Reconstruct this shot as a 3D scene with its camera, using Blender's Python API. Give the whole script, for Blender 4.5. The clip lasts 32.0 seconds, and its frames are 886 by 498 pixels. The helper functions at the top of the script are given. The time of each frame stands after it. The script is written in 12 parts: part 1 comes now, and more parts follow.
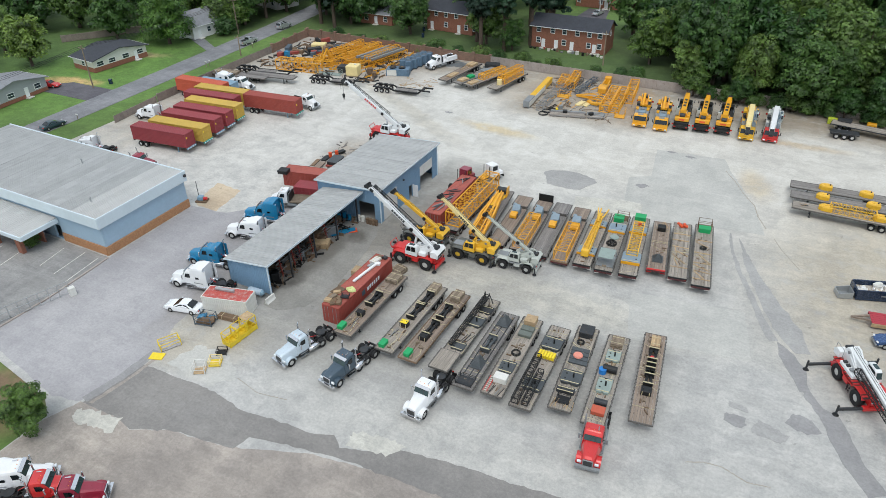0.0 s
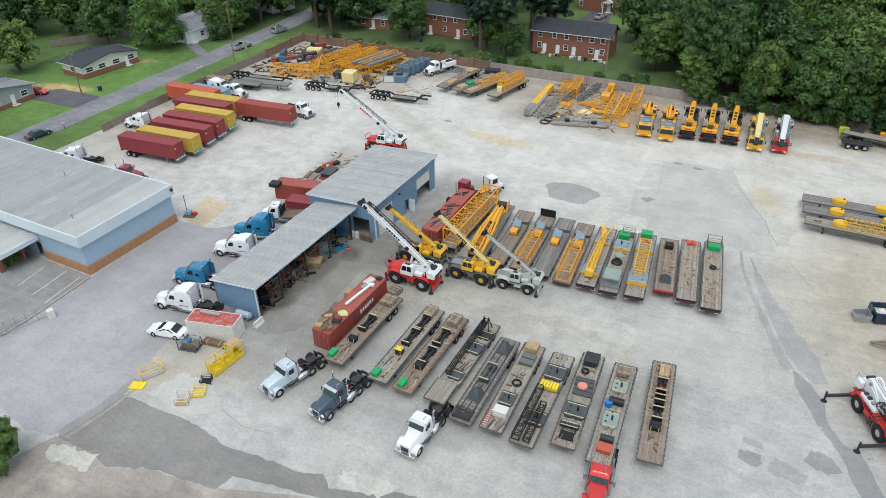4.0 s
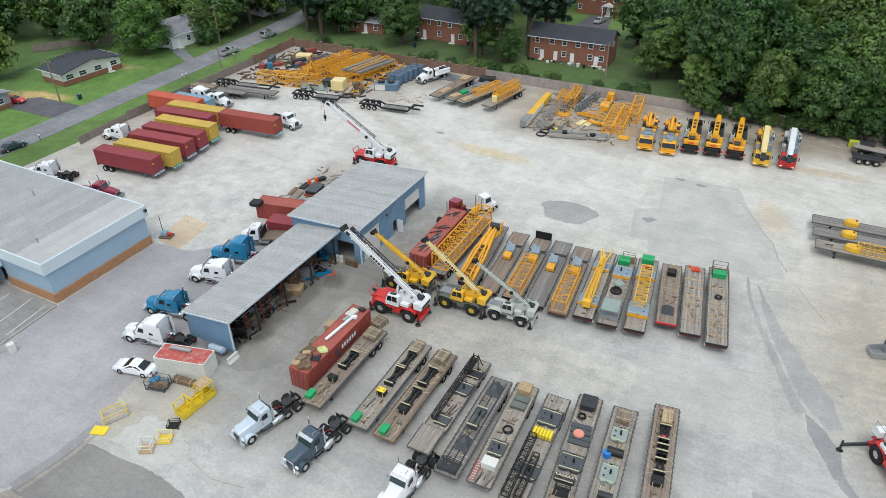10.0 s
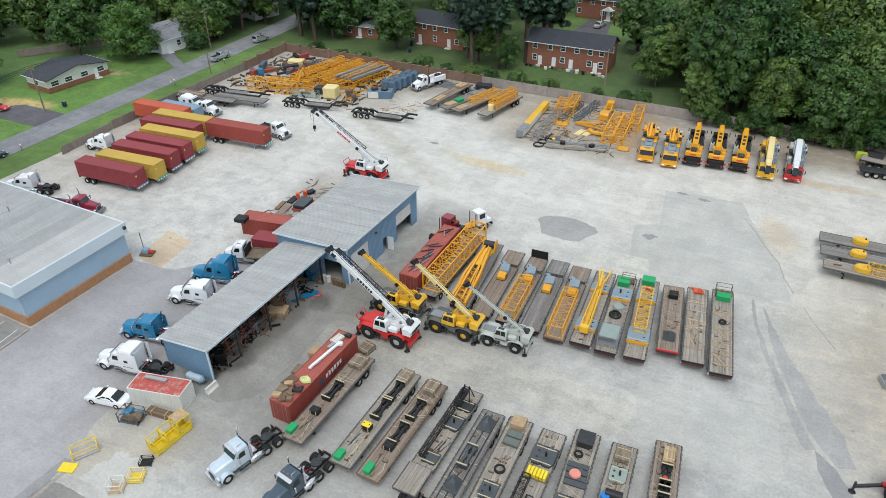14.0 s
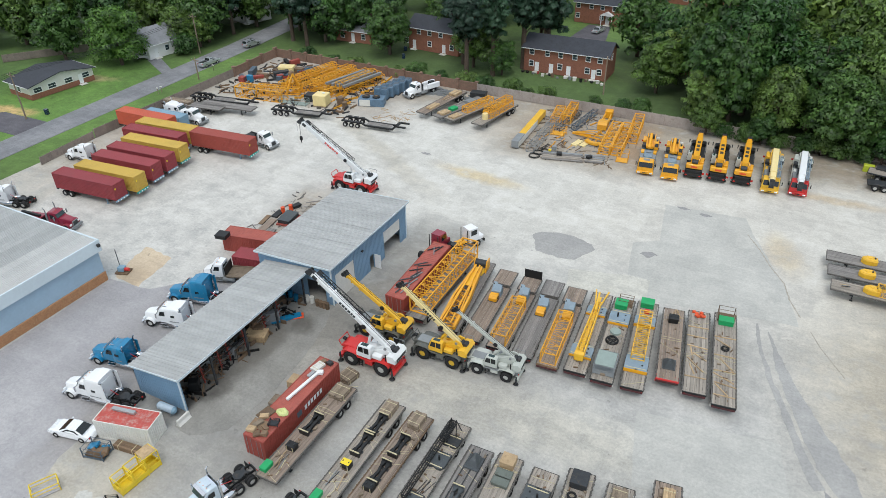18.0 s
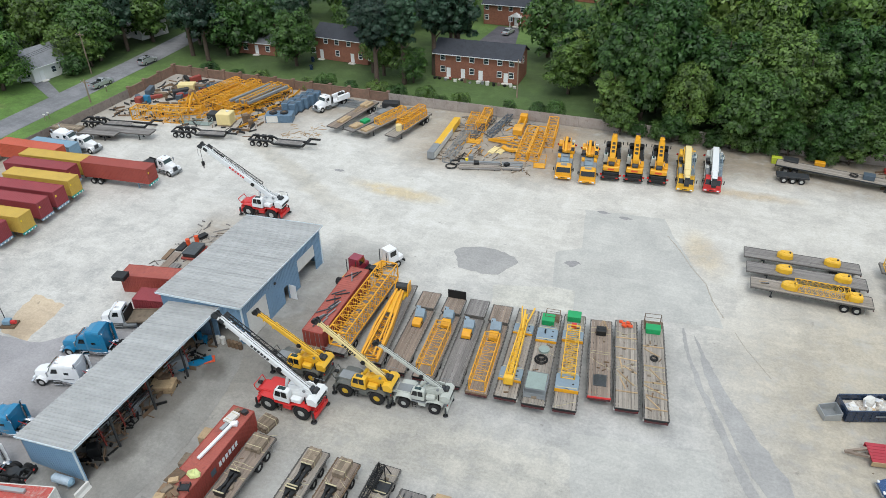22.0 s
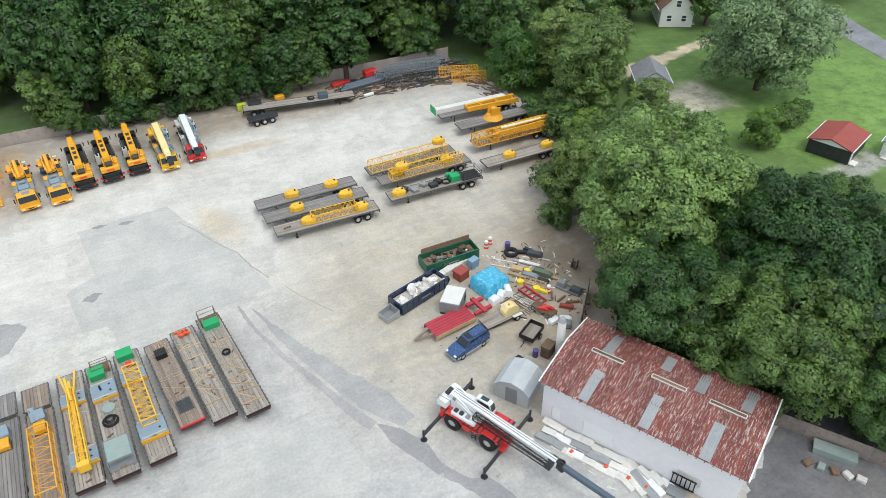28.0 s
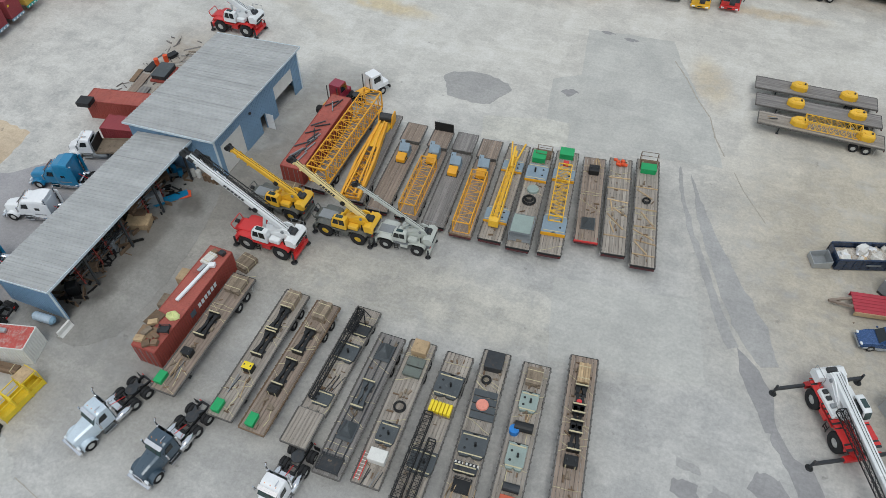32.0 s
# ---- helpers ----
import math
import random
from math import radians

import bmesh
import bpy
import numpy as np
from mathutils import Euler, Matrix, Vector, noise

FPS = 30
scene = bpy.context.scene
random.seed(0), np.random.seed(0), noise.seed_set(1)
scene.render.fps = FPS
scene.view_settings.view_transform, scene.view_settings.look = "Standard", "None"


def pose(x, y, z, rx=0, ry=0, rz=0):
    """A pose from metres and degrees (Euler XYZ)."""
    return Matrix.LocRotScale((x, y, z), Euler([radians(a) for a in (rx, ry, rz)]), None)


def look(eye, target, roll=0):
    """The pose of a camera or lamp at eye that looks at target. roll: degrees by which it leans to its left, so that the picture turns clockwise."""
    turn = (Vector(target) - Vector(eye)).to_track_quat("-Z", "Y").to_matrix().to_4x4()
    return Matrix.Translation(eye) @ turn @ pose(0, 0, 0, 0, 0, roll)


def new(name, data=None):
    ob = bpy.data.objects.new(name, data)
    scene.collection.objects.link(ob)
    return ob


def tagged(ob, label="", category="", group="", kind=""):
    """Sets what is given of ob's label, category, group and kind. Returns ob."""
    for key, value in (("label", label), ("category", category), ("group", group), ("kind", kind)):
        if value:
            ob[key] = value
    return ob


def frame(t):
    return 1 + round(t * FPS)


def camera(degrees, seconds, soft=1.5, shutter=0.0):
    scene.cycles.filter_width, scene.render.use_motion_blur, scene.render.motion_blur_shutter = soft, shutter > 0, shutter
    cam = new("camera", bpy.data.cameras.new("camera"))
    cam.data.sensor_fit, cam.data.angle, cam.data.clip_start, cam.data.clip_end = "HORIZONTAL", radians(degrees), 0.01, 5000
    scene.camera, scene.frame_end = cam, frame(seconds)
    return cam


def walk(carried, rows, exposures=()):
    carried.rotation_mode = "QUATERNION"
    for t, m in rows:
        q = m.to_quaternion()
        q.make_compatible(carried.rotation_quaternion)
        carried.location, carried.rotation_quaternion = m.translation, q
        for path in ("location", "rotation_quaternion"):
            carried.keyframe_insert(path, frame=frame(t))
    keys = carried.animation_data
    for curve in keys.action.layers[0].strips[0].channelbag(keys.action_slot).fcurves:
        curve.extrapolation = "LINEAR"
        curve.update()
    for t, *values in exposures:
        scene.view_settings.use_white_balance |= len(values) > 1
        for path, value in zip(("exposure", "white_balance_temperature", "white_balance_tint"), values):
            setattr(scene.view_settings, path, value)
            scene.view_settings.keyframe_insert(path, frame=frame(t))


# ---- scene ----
cam = camera(64.7, 32.0, soft=0.8)
METRES, EYE, TILT, LEAN, TURN = 34.0, 54.0, 0.0, 0.0, 28.4
ROWS = [
    (0.0, 0.0, 0.0, 0.0, -0.59, -33.2, 0.9),
    (0.5, 0.0013, 0.0186, -0.0004, -0.59, -33.2, 0.92),
    (1.0, 0.0028, 0.0368, -0.002, -0.57, -33.21, 0.94),
    (1.5, 0.0038, 0.0556, -0.0036, -0.56, -33.21, 0.94),
    (2.0, 0.0044, 0.074, -0.0054, -0.57, -33.22, 0.95),
    (2.5, 0.007, 0.0923, -0.0058, -0.55, -33.23, 0.95),
    (3.0, 0.0085, 0.1103, -0.0061, -0.55, -33.23, 0.95),
    (3.5, 0.0108, 0.1291, -0.0062, -0.56, -33.23, 0.94),
    (5.5, 0.0242, 0.1987, -0.0071, -0.56, -33.23, 0.91),
    (6.0, 0.028, 0.2145, -0.0066, -0.57, -33.25, 0.9),
    (6.5, 0.0319, 0.2303, -0.0067, -0.58, -33.28, 0.9),
    (7.0, 0.0358, 0.2456, -0.007, -0.57, -33.3, 0.9),
    (7.5, 0.0401, 0.2611, -0.007, -0.57, -33.33, 0.9),
    (8.0, 0.0435, 0.2771, -0.0072, -0.58, -33.35, 0.9),
    (8.5, 0.0468, 0.2935, -0.0071, -0.57, -33.38, 0.89),
    (9.0, 0.0502, 0.3108, -0.0062, -0.57, -33.42, 0.89),
    (9.5, 0.0538, 0.3284, -0.0046, -0.56, -33.46, 0.88),
    (10.0, 0.057, 0.3452, -0.0022, -0.56, -33.49, 0.87),
    (10.5, 0.0611, 0.363, -0.0005, -0.54, -33.49, 0.87),
    (11.0, 0.0645, 0.3802, 0.0018, -0.53, -33.52, 0.86),
    (11.5, 0.0683, 0.3979, 0.0021, -0.53, -33.52, 0.86),
    (12.0, 0.0726, 0.415, 0.0018, -0.53, -33.52, 0.86),
    (12.5, 0.0769, 0.4324, 0.0016, -0.52, -33.54, 0.86),
    (13.0, 0.0808, 0.4497, 0.0006, -0.52, -33.54, 0.85),
    (13.5, 0.0857, 0.4675, -0.0006, -0.52, -33.55, 0.84),
    (14.0, 0.0905, 0.4852, -0.002, -0.52, -33.55, 0.82),
    (14.5, 0.0956, 0.5033, -0.0037, -0.52, -33.54, 0.8),
    (16.5, 0.1167, 0.5731, -0.0131, -0.45, -33.44, 0.75),
    (17.0, 0.1224, 0.5911, -0.0134, -0.43, -33.45, 0.74),
    (17.5, 0.1275, 0.6085, -0.0147, -0.44, -33.44, 0.74),
    (18.0, 0.1328, 0.626, -0.0154, -0.44, -33.45, 0.73),
    (18.5, 0.1391, 0.6436, -0.0158, -0.43, -33.45, 0.74),
    (19.0, 0.1447, 0.6605, -0.0162, -0.43, -33.45, 0.75),
    (19.5, 0.1485, 0.6763, -0.016, -0.43, -33.45, 0.76),
    (20.0, 0.1524, 0.693, -0.0153, -0.42, -33.47, 0.78),
    (20.5, 0.157, 0.7109, -0.0136, -0.42, -33.51, 0.77),
    (21.0, 0.164, 0.729, -0.0125, -0.88, -33.53, 0.81),
    (21.5, 0.1728, 0.747, -0.0129, -3.34, -33.53, 0.87),
    (22.0, 0.1805, 0.7643, -0.0089, -7.48, -33.59, 0.92),
    (22.5, 0.1874, 0.7822, -0.0063, -12.16, -33.62, 0.95),
    (23.0, 0.1944, 0.7997, -0.0041, -17.25, -33.6, 0.92),
    (23.5, 0.2064, 0.8155, -0.002, -22.52, -33.57, 0.96),
    (24.0, 0.218, 0.8307, -0.0034, -29.4, -33.5, 0.98),
    (24.5, 0.2304, 0.8443, -0.0056, -36.26, -33.42, 1.0),
    (25.0, 0.2398, 0.8594, -0.0048, -41.85, -33.39, 0.99),
    (25.5, 0.2523, 0.8709, -0.0057, -45.62, -33.35, 1.04),
    (27.5, 0.2766, 0.8968, -0.0163, -52.65, -35.21, 0.96),
    (28.0, 0.2755, 0.897, -0.0163, -52.8, -37.84, 0.96),
    (28.5, 0.2735, 0.8965, -0.0153, -52.94, -40.46, 0.96),
    (29.0, 0.2714, 0.8964, -0.014, -53.02, -43.15, 0.94),
    (29.5, 0.2689, 0.897, -0.0117, -53.03, -45.85, 0.94),
    (30.0, 0.2643, 0.8989, -0.0072, -49.69, -48.51, 0.85),
    (30.5, 0.2631, 0.903, -0.0019, -40.42, -50.0, 0.79),
    (31.0, 0.2607, 0.9079, 0.0007, -30.1, -50.12, 0.66),
    (31.5, 0.2568, 0.9083, -0.0012, -18.4, -50.1, 0.56),
    (32.0, 0.2526, 0.9117, -0.0021, -6.9, -49.59, 0.46),
]
walk(cam, [(t, pose(0, 0, EYE, TILT, LEAN, TURN) @ pose(METRES * x, METRES * y, METRES * z, 90 + pitch, roll, yaw)) for t, x, y, z, yaw, pitch, roll in ROWS],
     [(0.0, 0.32, 6500, 7), (13.0, 0.34, 6500, 7), (20.0, 0.35, 6500, 7), (24.0, 0.48, 6500, 7), (28.0, 0.56, 6500, 7), (29.5, 0.38, 6500, 7), (30.5, 0.28, 6500, 7), (32.0, -0.02, 6500, 7)])

# ---- light ----
world = bpy.data.worlds.new("sky")
scene.world = world
world.use_nodes = True
wt = world.node_tree
sky = wt.nodes.new("ShaderNodeTexSky")
sky.sky_type, sky.sun_disc = "NISHITA", False
sky.sun_elevation, sky.sun_rotation = radians(62), radians(200)
sky.air_density, sky.dust_density, sky.ozone_density = 1.0, 4.0, 1.0
overcast = wt.nodes.new("ShaderNodeMix")
overcast.data_type = "RGBA"
overcast.inputs["Factor"].default_value = 0.75
overcast.inputs["B"].default_value = (6.3, 6.9, 7.7, 1)
wt.links.new(sky.outputs[0], overcast.inputs["A"])
wt.links.new(overcast.outputs["Result"], wt.nodes["Background"].inputs["Color"])
wt.nodes["Background"].inputs["Strength"].default_value = 0.12
sun = new("sun", bpy.data.lights.new("sun", "SUN"))
sun.data.energy, sun.data.angle, sun.data.color = 1.0, radians(24), (1.0, 0.98, 0.95)
sun.matrix_world = look((0, 0, 0), (-0.25, 0.45, -1.0))


# ---- materials ----
def lin(h):
    c = [int(h[i:i + 2], 16) / 255 for i in (0, 2, 4)]
    return tuple(x / 12.92 if x <= 0.04045 else ((x + 0.055) / 1.055) ** 2.4 for x in c) + (1,)


def nod(t, kind, **kw):
    n = t.nodes.new("ShaderNode" + kind)
    for k, v in kw.items():
        if k == "op":
            n.operation = v
        elif k == "dt":
            n.data_type = v
        elif k == "vt":
            n.vector_type = v
        else:
            n.inputs[int(k[1:]) if k[0] == "i" and k[1:].isdigit() else k.replace("_", " ")].default_value = v
    return n


def mixc(t, fac, a, b, blend="MIX"):
    m = t.nodes.new("ShaderNodeMix")
    m.data_type, m.blend_type = "RGBA", blend
    for key, v in ((0, fac), (6, a), (7, b)):
        if isinstance(v, (int, float, tuple)):
            m.inputs[key].default_value = v
        else:
            t.links.new(v, m.inputs[key])
    return m.outputs[2]


def ramp(t, value, lo, hi):
    m = nod(t, "MapRange", i1=lo, i2=hi)
    m.interpolation_type = "SMOOTHSTEP"
    t.links.new(value, m.inputs[0])
    return m.outputs[0]


def noise_of(t, vec, scale, detail=4.0, rough=0.6):
    n = nod(t, "TexNoise", Scale=scale, Detail=detail, Roughness=rough)
    t.links.new(vec, n.inputs["Vector"])
    return n.outputs["Fac"]


def mat(name, hexa, rough=0.6, metal=0.0, var=0.18, scale=0.7, dirt=None, amount=0.45, bump=0.15, rand=0.0, coat=0.0, grain=None, spots=None, streaky=False, sharp=None):
    """A surface with grain at two scales, grime of its own colour and a fine relief."""
    m = bpy.data.materials.new(name)
    m.use_nodes = True
    t = m.node_tree
    b = t.nodes["Principled BSDF"]
    b.inputs["Metallic"].default_value = metal
    b.inputs["Coat Weight"].default_value = coat
    tc = nod(t, "TexCoord")
    oi = nod(t, "ObjectInfo")
    shift = nod(t, "VectorMath", op="MULTIPLY_ADD", i1=(37.0, 61.0, 17.0), i2=(0, 0, 0))
    t.links.new(oi.outputs["Random"], shift.inputs[0])
    add = nod(t, "VectorMath", op="ADD")
    t.links.new(tc.outputs["Object"], add.inputs[0])
    t.links.new(shift.outputs[0], add.inputs[1])
    vec = add.outputs[0]
    if grain:
        mp = nod(t, "Mapping", Scale=grain)
        t.links.new(vec, mp.inputs["Vector"])
        gv = mp.outputs[0]
    else:
        gv = vec
    big = noise_of(t, vec, scale)
    fine = noise_of(t, gv, scale * 9, 5, 0.7)
    c = lin(hexa)
    lo = tuple(x * (1 - var) for x in c[:3]) + (1,)
    hi = tuple(min(1, x * (1 + var)) for x in c[:3]) + (1,)
    col = mixc(t, ramp(t, big, 0.3, 0.7), lo, hi)
    col = mixc(t, 0.5, col, mixc(t, ramp(t, fine, 0.3, 0.7), lo, hi))
    if dirt:
        big2 = noise_of(t, gv if streaky else vec, scale * (0.9 if streaky else 2.3), 7, 0.72)
        lo_, hi_ = (0.12, 0.16) if sharp is None else (sharp, sharp)
        col = mixc(t, ramp(t, big2, 1 - amount - lo_, 1 - amount + hi_), col, lin(dirt))
    if spots:
        sp = noise_of(t, gv, scale * 4, 6, 0.75)
        col = mixc(t, ramp(t, sp, 0.62, 0.68), col, lin(spots))
    if rand:
        br = nod(t, "MapRange", i3=1 - rand, i4=1 + rand)
        t.links.new(oi.outputs["Random"], br.inputs[0])
        col = mixc(t, 1.0, col, br.outputs[0], "MULTIPLY")
    t.links.new(col, b.inputs["Base Color"])
    rr = nod(t, "MapRange", i3=max(0.03, rough - 0.12), i4=min(1, rough + 0.15))
    t.links.new(fine, rr.inputs[0])
    t.links.new(rr.outputs[0], b.inputs["Roughness"])
    if bump:
        bp = nod(t, "Bump", Strength=bump, Distance=0.02)
        t.links.new(fine, bp.inputs["Height"])
        t.links.new(bp.outputs[0], b.inputs["Normal"])
    return m


def glass_mat(name, hexa, rough=0.08):
    m = bpy.data.materials.new(name)
    m.use_nodes = True
    b = m.node_tree.nodes["Principled BSDF"]
    b.inputs["Base Color"].default_value = lin(hexa)
    b.inputs["Roughness"].default_value = rough
    b.inputs["Specular IOR Level"].default_value = 0.6
    return m


def leaf_mat(name, dark, light):
    m = bpy.data.materials.new(name)
    m.use_nodes = True
    t = m.node_tree
    b = t.nodes["Principled BSDF"]
    g = nod(t, "NewGeometry")
    oi = nod(t, "ObjectInfo")
    n = noise_of(t, g.outputs["Position"], 0.5, 3)
    f = nod(t, "Math", op="MULTIPLY_ADD", i1=0.5)
    t.links.new(g.outputs["Random Per Island"], f.inputs[0])
    sc = nod(t, "Math", op="MULTIPLY", i1=0.5)
    t.links.new(ramp(t, n, 0.35, 0.65), sc.inputs[0])
    t.links.new(sc.outputs[0], f.inputs[2])
    col = mixc(t, f.outputs[0], lin(dark), lin(light))
    hs = nod(t, "HueSaturation")
    hv = nod(t, "MapRange", i3=0.522, i4=0.472)
    vv = nod(t, "MapRange", i3=0.7, i4=1.38)
    t.links.new(oi.outputs["Random"], hv.inputs[0])
    t.links.new(oi.outputs["Random"], vv.inputs[0])
    t.links.new(hv.outputs[0], hs.inputs["Hue"])
    t.links.new(vv.outputs[0], hs.inputs["Value"])
    t.links.new(col, hs.inputs["Color"])
    t.links.new(hs.outputs[0], b.inputs["Base Color"])
    b.inputs["Roughness"].default_value = 0.45
    tr = nod(t, "BsdfTranslucent")
    t.links.new(hs.outputs[0], tr.inputs["Color"])
    ms = nod(t, "MixShader", i0=0.34)
    t.links.new(b.outputs[0], ms.inputs[1])
    t.links.new(tr.outputs[0], ms.inputs[2])
    t.links.new(ms.outputs[0], t.nodes["Material Output"].inputs["Surface"])
    return m


STEEL_BLUE = mat("blue_siding", "7b9ab4", 0.5, 0.1, 0.1, 0.4, "8b9aa6", 0.22, 0.05)
OFFICE_BLUE = mat("pale_blue_panel", "9db5c7", 0.55, 0.05, 0.07, 0.3, "a9b4bb", 0.25, 0.04)
ROOF_GREY = mat("grey_metal_roof", "aaabaa", 0.5, 0.1, 0.14, 0.5, "868685", 0.36, 0.05, rand=0.07, grain=(5, 0.05, 1), streaky=True)
ROOF_PALE = mat("pale_metal_roof", "b9b9b7", 0.55, 0.1, 0.08, 0.3, "9d9b96", 0.3, 0.05, rand=0.05)
RUST_ROOF = mat("rusted_metal_roof", "b9afa7", 0.6, 0.1, 0.12, 1.0, "7c4139", 0.56, 0.1, rand=0.2, grain=(11, 1.5, 1), spots="905a50", streaky=True, sharp=0.06)
GALV = mat("galvanised_sheet", "a9acad", 0.45, 0.5, 0.12, 0.5, "8d8a85", 0.3)
WHITE_WALL = mat("white_painted_block", "dcdbdd", 0.7, 0, 0.06, 0.25, "c2bdb8", 0.2, 0.08)
WHITE_PAINT = mat("white_paint", "e4e5e6", 0.35, 0, 0.05, 0.6, "b9b6b0", 0.18, 0.05, coat=0.3)
OFF_WHITE = mat("dull_white_paint", "d4d3cd", 0.5, 0, 0.1, 0.8, "a39b8e", 0.3)
PALE_TRIM = mat("pale_blue_fascia", "cdd9df", 0.5, 0.05, 0.06, 0.3, "aab4b8", 0.22, 0.05)
BRICK = mat("red_brick", "8d5d4b", 0.85, 0, 0.2, 1.5, "74503f", 0.4, 0.3, grain=(1, 1, 4))
BRICK_TAN = mat("tan_brick", "a87a58", 0.85, 0, 0.25, 2.4, "b8966a", 0.42, 0.3, grain=(1, 1, 4), spots="7d4f3c")
SHINGLE = mat("dark_shingle", "3b3e45", 0.9, 0, 0.18, 0.8, "303237", 0.4, 0.4, grain=(1, 3, 3))
SHINGLE_GREY = mat("grey_shingle", "84868a", 0.9, 0, 0.15, 0.8, "6a6a6c", 0.4, 0.4)
SHINGLE_BROWN = mat("brown_shingle", "7b5d4e", 0.9, 0, 0.15, 0.8, "6a4a3c", 0.4, 0.4)
SIDING_WHITE = mat("white_siding", "dcdcda", 0.6, 0, 0.06, 0.6, "bdb9b0", 0.2)
SIDING_GREY = mat("grey_siding", "9fa3a6", 0.6, 0, 0.08, 0.6, "8b8d8c", 0.25)
GLASS = glass_mat("dark_glass", "151c1f")
GLASS_GREEN = glass_mat("tinted_glass", "2c4040")
PANE = glass_mat("window_pane", "39444a", 0.12)
RUBBER = mat("black_rubber", "1f1f20", 0.85, 0, 0.2, 3, "4a453f", 0.26)
RIM = mat("pale_steel_rim", "c9c9c6", 0.4, 0.4, 0.1, 3, "7d766b", 0.25)
RIM_YELLOW = mat("yellow_steel_rim", "d7b23c", 0.5, 0.1, 0.1, 3, "6d5a35", 0.3)
CHROME = mat("chrome", "d9dadc", 0.18, 1.0, 0.05, 2, bump=0)
BLACK = mat("black_paint", "1b1c1d", 0.5, 0.1, 0.2, 1.2, "423f3a", 0.32)
DARK_STEEL = mat("dark_steel", "373a3d", 0.55, 0.3, 0.25, 1.0, "574c42", 0.38)
GREY_STEEL = mat("grey_painted_steel", "85898b", 0.5, 0.1, 0.15, 1.0, "66615a", 0.3)
SLATE = mat("slate_weight", "484d50", 0.55, 0.1, 0.16, 1.0, "676a69", 0.35)
RAIL = mat("worn_trailer_rail", "63605c", 0.7, 0.1, 0.25, 1.5, "45413d", 0.4)
BLUE_GREY = mat("blue_grey_steel", "8193a0", 0.55, 0.1, 0.14, 1.0, "646d72", 0.32)
LAMP_RAIL = mat("dark_red_lamp_rail", "4e2426", 0.5, 0, 0.2, 2.0, "2a2526", 0.4)
MINT_STEEL = mat("pale_green_grey_steel", "8c9a94", 0.55, 0.05, 0.12, 1.0, "6c706a", 0.3)
WOOD_GREY = mat("weathered_deck_board", "9b9389", 0.9, 0, 0.2, 0.6, "756d64", 0.45, 0.4, rand=0.13, grain=(0.12, 5, 5), streaky=True)
WOOD_DARK = mat("dark_deck_board", "85817d", 0.9, 0, 0.2, 0.6, "656160", 0.45, 0.4, rand=0.13, grain=(0.12, 5, 5), streaky=True)
WOOD_RED = mat("reddish_deck_board", "8f8073", 0.9, 0, 0.2, 0.6, "6c6056", 0.45, 0.4, rand=0.13, grain=(0.12, 5, 5), streaky=True)
WOOD_TAN = mat("tan_timber", "b39a78", 0.85, 0, 0.2, 1.0, "8d7558", 0.4, 0.4, rand=0.2, grain=(0.5, 5, 5))
TIMBER = mat("old_timber", "857766", 0.9, 0, 0.25, 1.0, "5c5146", 0.4, 0.4, rand=0.25, grain=(0.5, 5, 5))
CONT_RED = mat("faded_red_container", "97463c", 0.6, 0.1, 0.12, 0.5, "8c4a3e", 0.35, rand=0.05)
CONT_ROOF = mat("faded_red_roof", "a4584d", 0.7, 0.1, 0.15, 0.6, "8a4d44", 0.42, rand=0.05)
CONT_MAROON = mat("maroon_container", "8e3b40", 0.6, 0.1, 0.1, 0.4, "7b4045", 0.35, rand=0.08)
CONT_YELLOW = mat("mustard_container", "c2a24a", 0.6, 0.1, 0.1, 0.4, "a5873f", 0.35, rand=0.05)
CONT_ORANGE = mat("orange_container", "bd5a42", 0.6, 0.1, 0.1, 0.4, "ab4f3a", 0.3)
CONT_BLUE = mat("pale_blue_box", "7f9db0", 0.6, 0.1, 0.1, 0.4, "6d8493", 0.3)
RUST_RED = mat("rusty_red_roof", "b5524a", 0.7, 0.05, 0.18, 0.8, "b9aaa2", 0.42, spots="8c352f")
CRANE_YELLOW = mat("crane_yellow", "e3b232", 0.45, 0, 0.1, 0.7, "b5862f", 0.25, rand=0.04, coat=0.15)
CRANE_ORANGE = mat("lattice_orange_yellow", "dda02e", 0.5, 0, 0.12, 0.7, "b07a2c", 0.3, rand=0.06)
CRANE_AMBER = mat("crane_amber", "e0a01f", 0.45, 0, 0.1, 0.7, "a8771f", 0.25, coat=0.15)
CREAM = mat("cream_boom", "e3cf94", 0.5, 0, 0.08, 0.6, "b9a06a", 0.25)
CRANE_RED = mat("crane_red", "c9302f", 0.42, 0, 0.1, 0.7, "8c2a28", 0.25, coat=0.2)
CRANE_GREY = mat("pale_grey_crane", "b9bdb6", 0.5, 0, 0.1, 0.7, "8b8a80", 0.3)
BOOM_WHITE = mat("white_boom", "dfe1e1", 0.4, 0, 0.05, 0.6, "a6a6a2", 0.2, coat=0.15)
JIB_BLUE = mat("dark_blue_grey_jib", "4f5d69", 0.45, 0.1, 0.1, 0.7, "6d7478", 0.25)
GREEN_BOX = mat("green_plastic", "1d9a5b", 0.5, 0, 0.1, 0.8, "1d7a4c", 0.3)
TARP = mat("blue_tarp", "3aa2c4", 0.4, 0, 0.15, 1.2, "9fd3e3", 0.42, 0.5)
TRUCK_RED = mat("truck_red", "c62b2b", 0.3, 0.1, 0.06, 0.6, "8f2524", 0.15, 0.03, coat=0.5)
